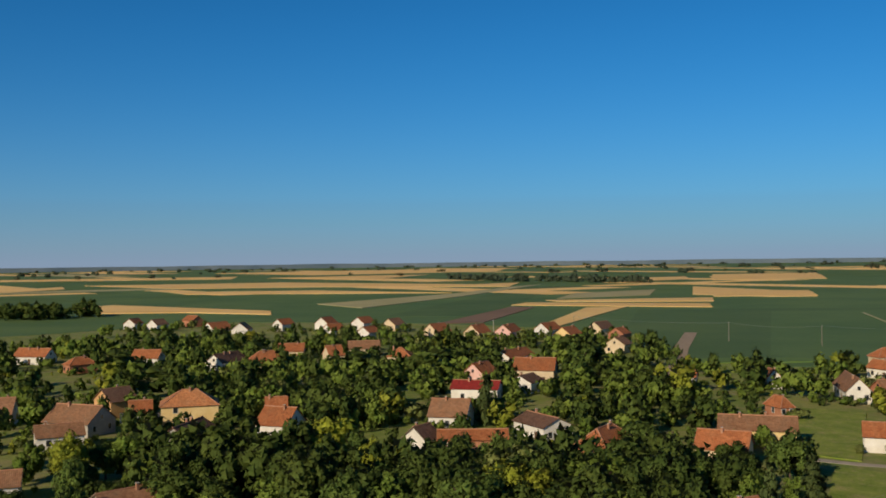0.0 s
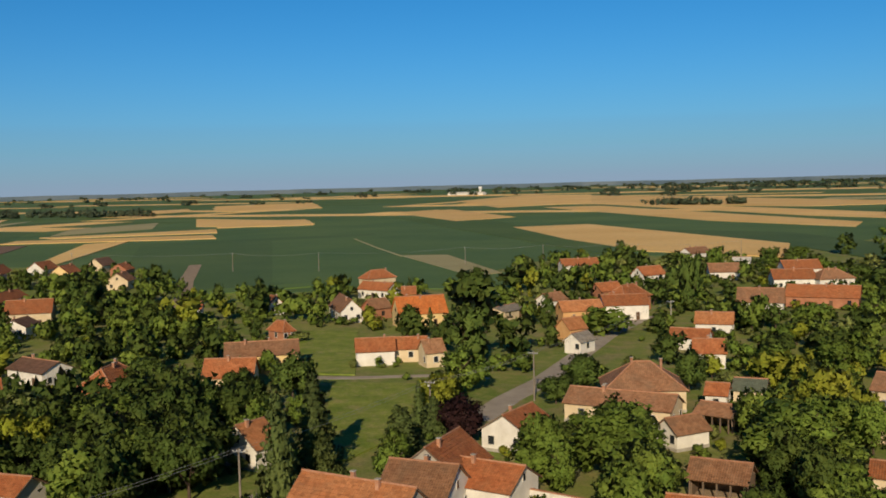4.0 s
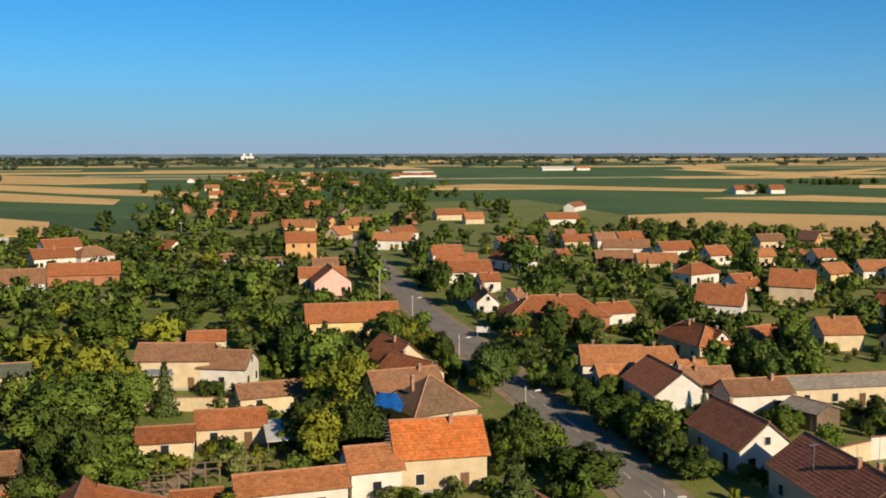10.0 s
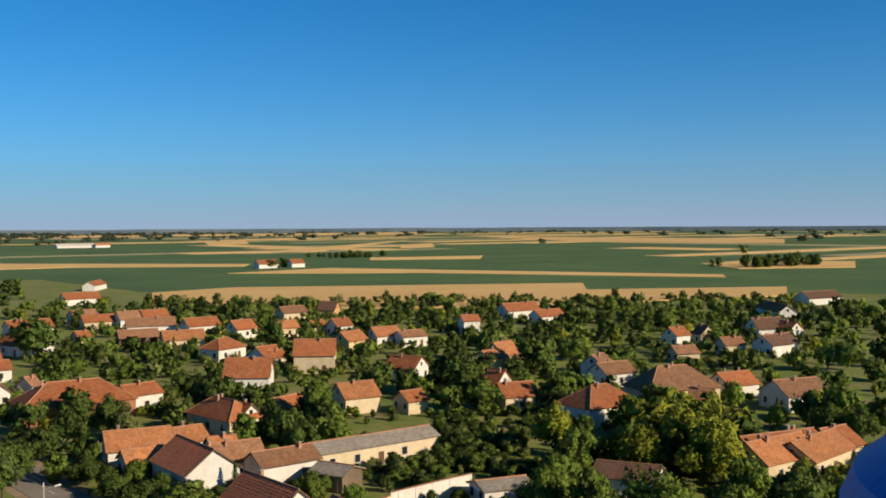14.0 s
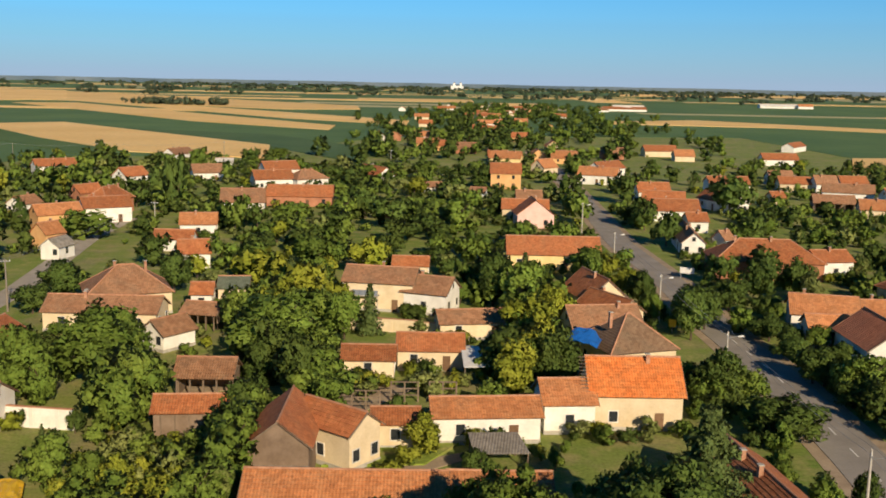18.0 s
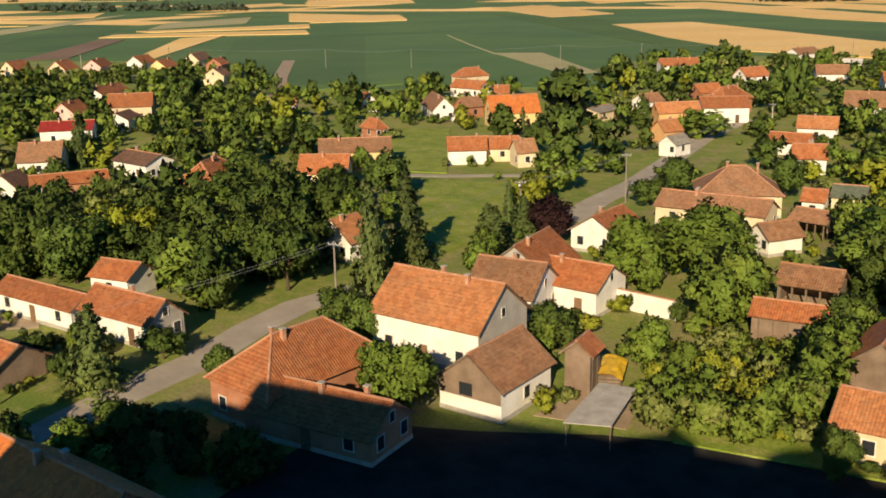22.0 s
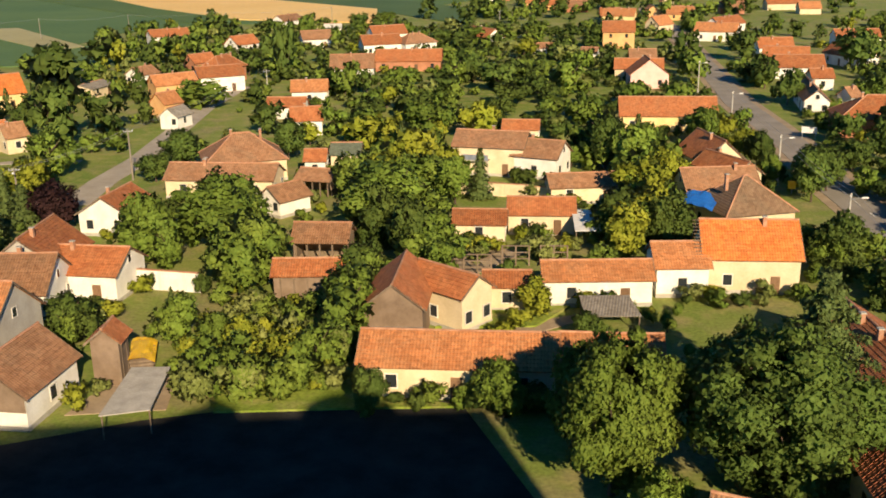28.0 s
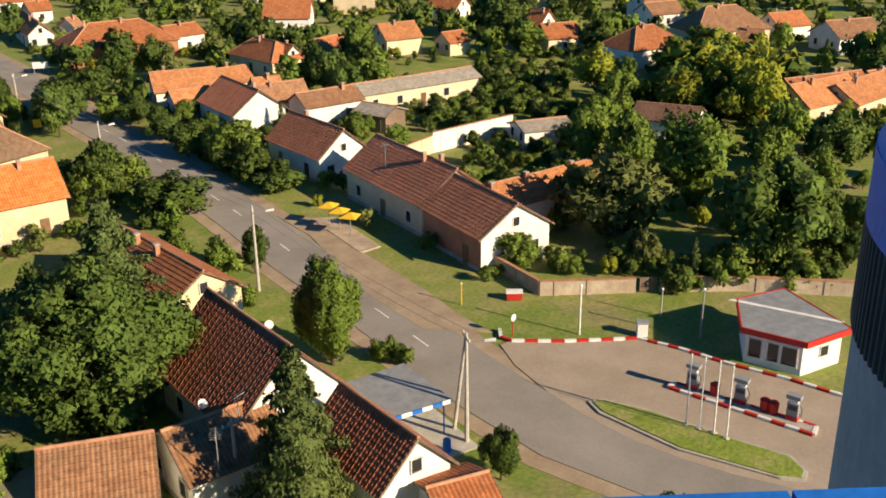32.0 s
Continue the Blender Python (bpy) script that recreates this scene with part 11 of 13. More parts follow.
bushes("green", 1, (-96.4, 49.9, 2.5, 1.1), (102.5, 103.9, 3.1, 1.4), (90.0, 73.8, 2.9, 1.3), (83.0, 104.4, 2.7, 1.2), (82.1, 75.6, 4.6, 2.4), (84.0, 69.4, 4.0, 2.2), (101.5, 93.6, 3.4, 2.1), (84.9, 106.9, 4.9, 2.6), (104, 121, 4.4, 2.4), (94, 122, 2.2, 1.3), (77.1, 79.4, 4.6, 2.0), (78.9, 73.9, 4.9, 2.7), (104, 116, 3.3, 1.9), (100.1, 91.9, 2.8, 1.3), (98.9, 101.2, 4.2, 2.3), (85.0, 70.0, 2.9, 1.3), (95.1, 92.7, 3.5, 1.8), (91, 122, 2.4, 1.7), (77.7, 127.6, 1.8, 1.1))
bushes("dark", 1, (-93.7, 51.7, 1.7, 1.0), (-96.3, 46.5, 3.4, 2.0), (-96.5, 57.3, 2.6, 1.3))
bushes("green", 1, (89, 121, 2.4, 1.7), (81, 129, 2.4, 1.6), (83, 130, 2.0, 0.9), (90, 131, 1.6, 0.7), (91, 125, 1.9, 0.9), (87, 125, 1.8, 1.0), (84, 131, 2.4, 1.7), (87, 127, 2.4, 1.3), (36.5, 117.2, 2.2, 1.0), (37.6, 119.7, 3.2, 1.7), (35.3, 133.6, 2.8, 1.4), (36.4, 126.5, 3.1, 1.5), (37.5, 124.4, 2.0, 0.9), (37.1, 126.3, 3.2, 1.4), (36.5, 124.3, 4.2, 2.1), (39.7, 110.2, 2.4, 1.3), (23.9, 113.9, 3.3, 1.5), (25.4, 111.1, 3.3, 1.7), (23.1, 98.1, 2.6, 1.5), (22.6, 108.6, 3.3, 1.9), (23.8, 103.8, 2.7, 1.4), (24.4, 103.6, 3.5, 1.5))
bushes("green", 1, (-36.2, 98.1, 2.5, 1.1), (-34.3, 98.4, 2.6, 1.1), (-35.3, 95.5, 3.2, 1.7), (-32.9, 97.5, 2.3, 1.2), (-32.7, 102.9, 2.4, 1.1), (-31.8, 96.5, 3.3, 1.7), (-34.9, 94.8, 2.7, 1.5), (-56.1, 83.9, 2.1, 1.1), (-48.2, 87.9, 2.9, 1.3), (-58.4, 83.0, 3.9, 1.7), (-63.8, 89.1, 3.2, 1.4), (-63.3, 88.3, 3.9, 1.9), (-59.5, 86.0, 4.9, 2.3), (-56.7, 84.4, 4.0, 2.3), (-58.8, 83.6, 4.4, 1.9), (-39.0, 141.8, 6.9, 3.0), (-41, 146, 6.4, 3.6), (-39.5, 139.4, 5.2, 3.1), (-48, 150, 4.5, 1.9), (-34.4, 145.3, 6.7, 3.2), (107, 115, 7.8, 4.7), (113, 106, 4.0, 1.8))
bushes("green", 1, (91.7, 69.6, 2.0, 1.2), (84.7, 107.6, 3.4, 1.4), (111, 107, 2.7, 1.2), (83.4, 97.8, 3.0, 1.3), (115, 100, 1.9, 1.1), (87.5, 93.4, 3.1, 1.4), (86.4, 64.4, 3.2, 1.6), (110, 108, 2.2, 0.9), (96.9, 100.0, 2.6, 1.5), (120, 99, 3.3, 1.9), (101.7, 92.2, 1.8, 1.1), (71.7, 96.4, 2.9, 1.8), (81.3, 84.1, 2.2, 1.3), (109.0, 86.9, 3.2, 1.4), (85.2, 71.3, 2.5, 1.2), (120, 98, 2.2, 1.1), (95.8, 85.1, 3.8, 1.8), (99, 113, 3.6, 1.5), (105.1, 81.6, 1.6, 0.7), (107.9, 89.5, 2.9, 1.3), (111, 101, 2.5, 1.4), (118, 103, 2.6, 1.4))
bushes("green", 1, (112.2, 88.0, 2.3, 1.3), (85.2, 112.1, 2.3, 1.1), (86.6, 80.2, 2.9, 1.7), (112.5, 86.7, 2.9, 1.5), (74.2, 80.2, 3.2, 1.7), (112, 105, 3.9, 2.4), (107.7, 93.2, 1.8, 1.1), (93.3, 77.2, 2.1, 1.2), (96.9, 88.6, 2.2, 1.0), (85.6, 71.4, 2.2, 1.1), (100.7, 110.5, 2.9, 1.6), (-121, 104, 6.7, 3.2), (-128.4, 56.3, 8.8, 4.2))
bushes("dark", 1, (-156, 36, 7.9, 3.4), (-147, 56, 9.0, 4.8), (-117.5, 91.0, 6.8, 3.4), (-136.9, 60.2, 6.7, 3.6), (-127, 82, 7.3, 3.6), (-126.2, 70.5, 6.8, 3.5), (-156, 32, 9.6, 4.5), (-103.2, 94.4, 9.1, 5.3))
bushes("olive", 0, (-29.9, 85.3, 1.4, 0.7), (-43.3, 89.9, 1.9, 0.9), (-29.0, 82.8, 1.7, 0.9), (-34.7, 91.1, 1.5, 0.7), (-35.3, 84.5, 2.0, 1.1), (-41.2, 85.7, 2.8, 1.7), (-33.8, 76.8, 2.7, 1.6), (-28.3, 81.4, 3.2, 1.4), (-27.5, 75.8, 2.7, 1.5), (-37.2, 88.0, 2.5, 1.2), (-34.5, 78.5, 2.0, 0.9), (-30.9, 85.3, 2.9, 1.7), (-31.4, 81.9, 2.3, 1.1), (-31.6, 80.3, 3.5, 2.0), (-38.0, 71.3, 3.6, 1.8), (-30.3, 85.6, 3.2, 1.4), (-38.5, 84.8, 2.2, 1.1), (-39.2, 72.7, 3.1, 1.9), (-28.6, 81.1, 3.4, 1.8), (-37.8, 84.5, 2.7, 1.3), (-34.7, 72.9, 3.8, 2.0), (-34.1, 82.8, 3.9, 1.9))
bushes("olive", 0, (-43.0, 83.1, 2.5, 1.2), (-38.6, 84.8, 2.8, 1.3), (-37.1, 74.4, 1.9, 1.2), (-36.7, 82.4, 2.9, 1.2), (-32.7, 86.1, 3.1, 1.9), (-28.5, 81.5, 3.3, 1.6))
bushes("lime", 1, (-44.2, 94.0, 1.3, 0.8), (-12.2, 118.5, 2.7, 1.6), (-20.9, 125.2, 2.1, 1.1), (-17.8, 123.5, 2.3, 1.1), (-24.1, 118.4, 2.9, 1.8), (-12.5, 118.5, 2.8, 1.6), (-20.8, 118.3, 2.1, 1.0), (-22.2, 124.5, 1.8, 1.0), (-22.5, 119.3, 2.2, 1.2), (-28.8, 127.4, 1.9, 1.0), (-0.4, 149.0, 6.5, 3.0), (-0.3, 148.3, 6.3, 2.8), (-1.5, 148.0, 5.3, 2.3), (0, 153, 6.5, 3.8), (-3.8, 141.7, 7.1, 4.1), (-2.3, 125.3, 6.3, 3.1), (-3.7, 120.0, 7.0, 3.4), (-0.9, 131.6, 7.9, 3.7), (-4.6, 117.5, 5.1, 2.9), (-32.8, 101.3, 3.9, 2.2), (-34.4, 102.7, 3.1, 1.4), (-34.6, 99.1, 3.3, 1.8))
bushes("lime", 1, (-31.5, 98.9, 3.2, 1.5), (-37.7, 93.1, 3.4, 1.9), (-31.4, 99.0, 3.6, 2.2), (-37, 155, 4.3, 2.2), (-37, 151, 4.5, 2.5), (-42, 151, 6.5, 3.1), (-42.6, 143.2, 6.6, 2.9), (-33, 149, 6.8, 2.9), (104, 108, 7.4, 3.2), (110, 111, 7.0, 4.2), (107, 117, 5.9, 3.2))
bushes("dark", 1, (-33.2, 101.8, 5.4, 2.5), (-31.1, 95.2, 5.4, 3.0), (-32.5, 127.9, 5.5, 3.3), (-35.0, 117.8, 7.9, 3.6), (-33.8, 124.7, 5.9, 3.5), (-33.3, 117.9, 6.4, 2.9), (-36.7, 128.4, 6.1, 3.6), (-41.3, 133.1, 7.3, 3.2), (-29.5, 111.3, 7.8, 3.4), (-28.0, 111.1, 7.2, 3.5), (-35.1, 117.2, 6.6, 4.0), (-38.4, 122.7, 6.2, 2.8), (1.1, 137.4, 5.3, 2.8), (-5.5, 124.4, 6.8, 4.0), (-3.7, 123.0, 5.5, 3.0), (1.5, 123.1, 7.0, 3.6), (-0.5, 122.3, 5.1, 2.3), (-0.3, 122.9, 6.5, 3.2), (-1.6, 126.1, 6.9, 4.3), (17.9, 119.6, 4.1, 1.8), (18.0, 124.6, 2.5, 1.1), (21.3, 113.6, 2.4, 1.4))
bushes("dark", 1, (18.4, 113.6, 3.0, 1.8), (21.8, 118.6, 3.2, 1.6), (18.8, 116.7, 2.1, 0.9), (-98.4, 27.8, 3.0, 2.1), (-95.8, 35.7, 3.1, 2.5), (-97.6, 31.5, 2.9, 2.2), (-97.2, 31.5, 2.0, 1.3), (-124.3, 82.7, 8.5, 5.2), (-110.1, 70.5, 8.1, 4.2), (-124.6, 71.2, 7.8, 4.8), (-117, 102, 7.6, 3.4), (-128.8, 62.2, 7.5, 4.2), (-120.1, 82.6, 7.0, 3.9), (-112.8, 79.6, 9.1, 5.5), (-97.4, 69.5, 9.1, 3.9), (-101.3, 88.4, 6.6, 4.0), (-127, 95, 7.5, 3.2), (-120, 99, 9.0, 5.1), (-111.4, 92.4, 9.1, 4.1), (-95.2, 66.8, 8.0, 3.5), (-137.7, 51.0, 6.6, 2.8))
bushes("dark", 1, (-103, 20.3, 3.2, 2.0), (-115.5, 35.1, 3.2, 2.3), (-106.6, 30, 2.8, 2.2), (-112.3, 34.6, 4.4, 2.8), (-112.7, 35.4, 3.4, 2.4), (-111.5, 34, 3.2, 2.9), (-104, 23.7, 3.4, 2.5), (-103.3, 22, 2.8, 2.4))
bushes("dark", 1, (-113.9, 35.8, 4.0, 2.4), (-98.3, 48.8, 2.9, 1.4), (-96.5, 61.5, 1.9, 0.9), (-98.6, 61.2, 2.5, 1.2), (-94.4, 58.6, 2.4, 1.1), (-95.6, 43.3, 3.0, 1.8), (-95.5, 52.3, 1.9, 1.1), (-99.6, 54.9, 2.3, 1.2), (-95.9, 59.4, 3.4, 1.9), (-90.3, 47.1, 1.7, 0.7), (-94.9, 42.9, 3.4, 1.6), (-97.1, 59.1, 3.1, 1.9), (-93.8, 52.5, 2.1, 1.0), (-95.5, 60.2, 3.2, 1.6), (85.1, 120.9, 2.4, 1.6), (89.0, 74.6, 2.8, 1.3), (90.0, 114.4, 4.7, 2.3), (78.6, 64.1, 2.6, 1.1), (80.5, 69.7, 4.4, 1.8))
bushes("dark", 1, (86.8, 70.1, 2.8, 1.5), (106, 114, 4.7, 2.5), (102.3, 109.6, 4.0, 1.9), (93.4, 107.3, 2.9, 1.3), (109.5, 101.6, 3.7, 1.8), (98.0, 105.4, 4.5, 2.4), (99, 118, 4.7, 2.1), (78.3, 68.2, 3.4, 1.8), (74, 132, 2.4, 1.6), (92, 121, 2.4, 1.6), (79, 130, 1.7, 1.0), (71, 133, 1.7, 1.0), (81, 129, 2.4, 1.2), (85, 127, 2.4, 1.5), (89.1, 120.1, 2.4, 1.7), (89, 124, 2.4, 1.7), (90, 127, 2.4, 1.1), (73, 131, 2.4, 1.7), (86, 133, 2.4, 1.6), (79, 132, 2.4, 1.2), (88.1, 116.8, 2.4, 1.2), (90, 122, 2.4, 1.7))
bushes("dark", 1, (82, 133, 2.4, 1.7), (39.9, 114.9, 2.1, 1.3), (39.8, 109.9, 2.8, 1.4), (39.1, 116.8, 3.4, 1.6), (39.9, 113.0, 4.0, 1.9), (35.7, 127.4, 2.4, 1.4), (35.9, 126.2, 2.7, 1.3), (37.4, 117.0, 2.7, 1.3), (40.1, 109.0, 2.2, 1.2), (38.2, 123.7, 2.9, 1.4), (33, 153, 3.9, 2.2), (36.9, 127.8, 3.9, 2.3), (37.7, 122.0, 2.1, 1.0), (35.4, 132.9, 2.4, 1.3), (38.4, 117.3, 4.3, 2.5), (39.1, 110.3, 4.1, 2.0), (34.0, 144.2, 4.1, 2.1), (39.1, 116.6, 3.7, 1.6), (37.4, 120.9, 3.4, 2.0), (39.1, 115.0, 3.3, 1.9), (36.8, 113.8, 3.5, 1.6), (36.5, 127.7, 2.9, 1.3))
bushes("dark", 1, (36.2, 129.5, 2.0, 1.2), (23.3, 104.9, 2.9, 1.3), (24.9, 111.5, 2.9, 1.7), (21.5, 104.5, 2.1, 1.2), (24.3, 107.6, 3.4, 2.0), (-58.7, 83.2, 3.1, 1.7), (-58.8, 84.8, 4.7, 2.3), (-58.4, 87.4, 4.8, 2.9), (-57.8, 84.4, 3.9, 2.0), (106, 107, 6.8, 3.0), (95.5, 100.3, 3.2, 1.6), (84.7, 110.4, 2.4, 1.4), (88.2, 69.4, 3.2, 1.4), (106.4, 99.1, 2.9, 1.5), (89.8, 97.2, 3.8, 2.3), (117, 94, 2.6, 1.3), (110.2, 87.9, 1.7, 1.0), (78.6, 87.7, 3.0, 1.7), (70.4, 88.4, 1.7, 0.8), (98.7, 101.6, 3.5, 2.1), (86.6, 104.8, 2.9, 1.7), (70.9, 79.3, 2.0, 1.0))
bushes("dark", 1, (91.2, 103.7, 3.0, 1.7), (79.7, 73.6, 2.5, 1.1), (72.0, 97.2, 2.3, 1.4), (74.8, 70.9, 2.0, 1.1), (89.5, 107.3, 2.8, 1.4), (-132, 81, 7.7, 3.8), (-131.3, 51.2, 9.0, 5.3), (-119, 92, 7.9, 4.4), (-122.0, 85.0, 7.5, 3.7), (-126.4, 80.1, 9.0, 4.7), (-130.7, 53.0, 8.6, 4.5), (-137, 80, 8.9, 3.8), (-113.7, 76.0, 6.4, 3.0), (-120, 103, 6.3, 3.4), (-124, 91, 7.9, 3.4), (-125, 96, 6.5, 3.0), (-113.1, 82.6, 6.3, 3.8), (-112, 102, 8.0, 4.0), (-140.1, 48.4, 9.6, 4.8), (-134.2, 56.0, 6.6, 3.6), (-112.7, 92.1, 9.8, 4.4))
bushes("dark", 1, (-120.9, 67.0, 8.0, 4.9), (-146, 48, 10.0, 5.5), (-125, 95, 9.2, 5.7), (-124.5, 66.7, 6.2, 3.6))
bushes("dark", 0, (-29.8, 88.0, 5.2, 3.0), (-28.5, 86.6, 5.4, 3.2), (-28.3, 89.6, 5.2, 2.5), (-28.4, 91.4, 4.3, 2.5), (-30.1, 93.9, 4.6, 2.0), (-29.7, 83.9, 4.8, 2.5), (-14.2, 74.3, 2.2, 1.1), (-19.5, 73.7, 2.1, 0.9), (-20.3, 77.5, 2.9, 1.6), (-15.6, 77.6, 2.4, 1.4), (-13.0, 75.6, 3.0, 1.5), (-9.7, 76.3, 2.8, 1.5), (-8.5, 76.6, 2.4, 1.2), (-21.4, 73.9, 1.6, 0.9), (-83.4, 20.4, 2.8, 1.8), (-86.3, 24.7, 2.9, 2.1), (-91.3, 25.9, 3.2, 2.0), (-93.3, 18, 2.3, 1.4), (-91.2, 35, 2.1, 1.8), (-83.6, 22.7, 2.5, 1.8))
bushes("dark", 0, (-87.1, 26.6, 2.0, 1.3), (-94.5, 31.3, 2.4, 1.7), (-89, 18.7, 2.9, 2.2), (-89.8, 28.4, 2.8, 1.8), (-87.5, 15.9, 2.0, 1.2), (-89.7, 30.3, 2.4, 2.2), (-94.6, 28, 3.0, 2.5), (-87.5, 20.2, 2.1, 1.6), (-88.6, 28.1, 2.4, 1.5), (-95.7, 24.1, 2.1, 1.4), (-86.9, 30.9, 2.5, 2.1), (-84.6, 15.6, 2.5, 2.0), (-91.9, 26.4, 3.1, 2.6), (-94.4, 30, 1.9, 1.4), (-90.6, 25.9, 3.0, 2.2))
bushes("dark", 0, (-89.4, 22.5, 2.1, 1.3), (-89, 22.2, 3.0, 2.3), (-91.4, 18.5, 2.6, 1.8), (-87.8, 47.5, 1.8, 1.0), (-63.5, 36.7, 2.6, 1.5), (-72.4, 43.6, 2.6, 1.5), (-72.8, 37.4, 3.5, 1.9), (-59.6, 45.3, 3.4, 1.8), (-58.6, 45.6, 3.6, 1.7), (-60.4, 44.2, 3.9, 2.1), (-69.0, 39.8, 3.0, 1.7), (-58.1, 43.4, 2.9, 1.2), (74.8, 66.0, 3.6, 1.6), (65.2, 64.2, 1.9, 1.0), (53.0, 71.5, 1.6, 0.9), (61.6, 70.5, 2.5, 1.2), (58.1, 69.8, 2.4, 1.1), (64.0, 66.2, 1.6, 1.0), (58.8, 68.5, 2.1, 0.9), (63.0, 67.9, 2.2, 0.9), (58.6, 68.0, 2.0, 1.0))
bushes("dark", 0, (55.8, 74.0, 1.2, 0.5), (71.0, 59.0, 2.3, 1.4), (71.0, 57.7, 2.1, 1.1), (72.9, 57.3, 3.4, 2.0), (69.6, 57.9, 2.0, 1.1), (71.9, 55.6, 1.8, 0.9), (59.4, 63.0, 3.3, 1.7), (67.7, 60.3, 2.5, 1.3), (61.3, 61.8, 1.7, 0.9), (70.0, 58.3, 3.7, 1.6), (61.1, 62.6, 1.8, 0.8), (71.0, 56.3, 1.7, 0.9), (74.3, 57.0, 2.2, 0.9), (31.1, 64.3, 1.2, 0.8), (31.6, 63.4, 1.7, 0.9), (31.3, 64.4, 1.4, 0.8), (31.7, 63.8, 1.2, 0.6), (31.7, 64.2, 1.5, 0.9), (-54.9, 81.8, 4.2, 2.1), (72.8, 64.3, 3.8, 1.7), (76.8, 60.9, 3.6, 1.8), (71.6, 59.9, 3.3, 1.5))

bushes("dark", 2, (-14, 173, 4.1, 2.1), (-3, 169, 4.7, 2.5), (-12, 169, 4.2, 2.2), (-122, 108, 6.8, 3.2), (-129, 99, 7.4, 3.3), (-149, 59, 6.6, 3.1))
bushes("dark", 2, (-158, 48, 8.7, 4.9), (-169, 54, 6.4, 3.9), (-170, 55, 7.0, 3.4), (-185, 37, 6.8, 3.7), (-178, 33, 8.4, 4.2), (-180, 39, 6.1, 3.1), (-173, 43, 9.0, 4.5), (-174, 43, 6.4, 3.8), (-170, 43, 8.6, 5.3), (-170, 37, 8.9, 3.8), (-183, 44, 7.1, 3.5), (-180, 41, 6.2, 3.3), (-176, 40, 8.8, 4.0), (-180, 40, 7.4, 3.4), (-162, 45, 6.4, 2.7), (-284, 64, 6.8, 2.9), (-256, 77, 5.3, 2.7), (-216, 81, 7.8, 4.0), (-248, 89, 6.5, 2.8), (-236, 80, 7.0, 4.1), (-233, 66, 5.5, 2.3), (-277, 64, 6.2, 2.8))
bushes("dark", 2, (-248, 59, 6.2, 2.8), (-268, 78, 5.4, 2.9), (-253, 64, 6.4, 3.6), (-267, 75, 6.9, 3.0), (-243, 89, 7.4, 3.9), (-247, 81, 5.4, 2.8), (-269, 78, 5.5, 2.4), (-213, 87, 5.5, 3.1), (-257, 92, 6.3, 3.8), (-243, 84, 7.9, 3.8), (-239, 101, 6.6, 4.0), (-222, 97, 7.5, 4.6), (-259, 61, 6.3, 3.0), (-276, 151, 7.2, 3.2), (-290, 166, 7.1, 3.4), (-311, 163, 7.6, 3.6), (-335, 141, 6.7, 3.5), (-327, 105, 6.0, 2.7), (-250, 148, 6.2, 2.7), (-307, 144, 5.2, 2.7), (-330, 106, 5.6, 2.7), (-313, 140, 6.6, 3.4))
bushes("dark", 2, (-287, 89, 6.4, 3.8), (-290, 125, 5.0, 2.4), (-267, 104, 5.6, 3.2), (-300, 168, 7.8, 4.6), (-261, 109, 7.3, 4.3), (-319, 91, 6.1, 2.8), (-288, 134, 6.3, 3.3), (-322, 97, 5.8, 2.6), (-321, 102, 7.7, 4.0), (-320, 174, 7.8, 4.1), (-311, 184, 5.9, 3.6), (-212, 163, 5.2, 3.2), (-206, 169, 4.3, 2.2), (-184, 156, 4.3, 2.4), (-207, 162, 4.5, 2.4), (-233, 181, 4.2, 2.0), (-214, 173, 4.0, 2.1), (-207, 168, 6.9, 3.2), (-238, 189, 6.2, 3.8), (-178, 145, 5.4, 2.7), (-179, 150, 6.2, 3.4), (-227, 168, 5.1, 2.4))
bushes("dark", 2, (-203, 161, 5.2, 2.5), (119, 119, 3.0, 1.7), (90, 133, 2.4, 1.7), (89, 134, 2.4, 1.4), (88, 134, 2.4, 1.6), (89, 134, 2.4, 1.5), (63, 177, 3.1, 1.8), (79, 178, 2.7, 1.6), (64, 172, 4.5, 2.2), (68, 166, 2.8, 1.2), (70, 171, 3.7, 1.5), (75, 180, 3.1, 1.4), (68, 189, 2.8, 1.5), (64, 174, 4.6, 2.3), (73, 175, 4.5, 2.6), (72, 180, 2.7, 1.4), (61, 173, 2.6, 1.4), (71, 163, 4.8, 2.2), (74, 181, 2.6, 1.4), (70, 173, 4.1, 1.9), (125, 160, 4.8, 2.5), (98, 147, 2.4, 1.7))
bushes("dark", 2, (123, 155, 5.6, 2.9), (94, 151, 2.4, 1.7), (119, 153, 2.4, 1.7), (96, 138, 2.4, 1.7), (104, 158, 2.4, 1.7), (90, 142, 2.4, 1.7), (100, 155, 2.4, 1.7), (100, 149, 2.4, 1.7), (93, 147, 2.4, 1.7), (106, 154, 2.4, 1.7), (113, 171, 6.3, 2.9), (119, 159, 2.4, 1.7), (123, 157, 4.7, 2.9), (101, 157, 2.4, 1.7), (119, 158, 2.4, 1.7), (-84, 570, 7.0, 3.9), (-35, 548, 8.3, 5.1), (-26, 509, 7.3, 3.9))
bushes("dark", 2, (-62, 590, 8.5, 4.6), (-88, 487, 6.5, 2.8), (-49, 559, 8.5, 3.7), (-77, 474, 6.4, 3.5), (-45, 548, 5.9, 2.8), (-101, 527, 6.7, 2.9), (-28, 460, 7.3, 3.2), (-36, 545, 7.2, 4.1), (-55, 483, 6.4, 3.2), (-82, 574, 6.8, 3.0))
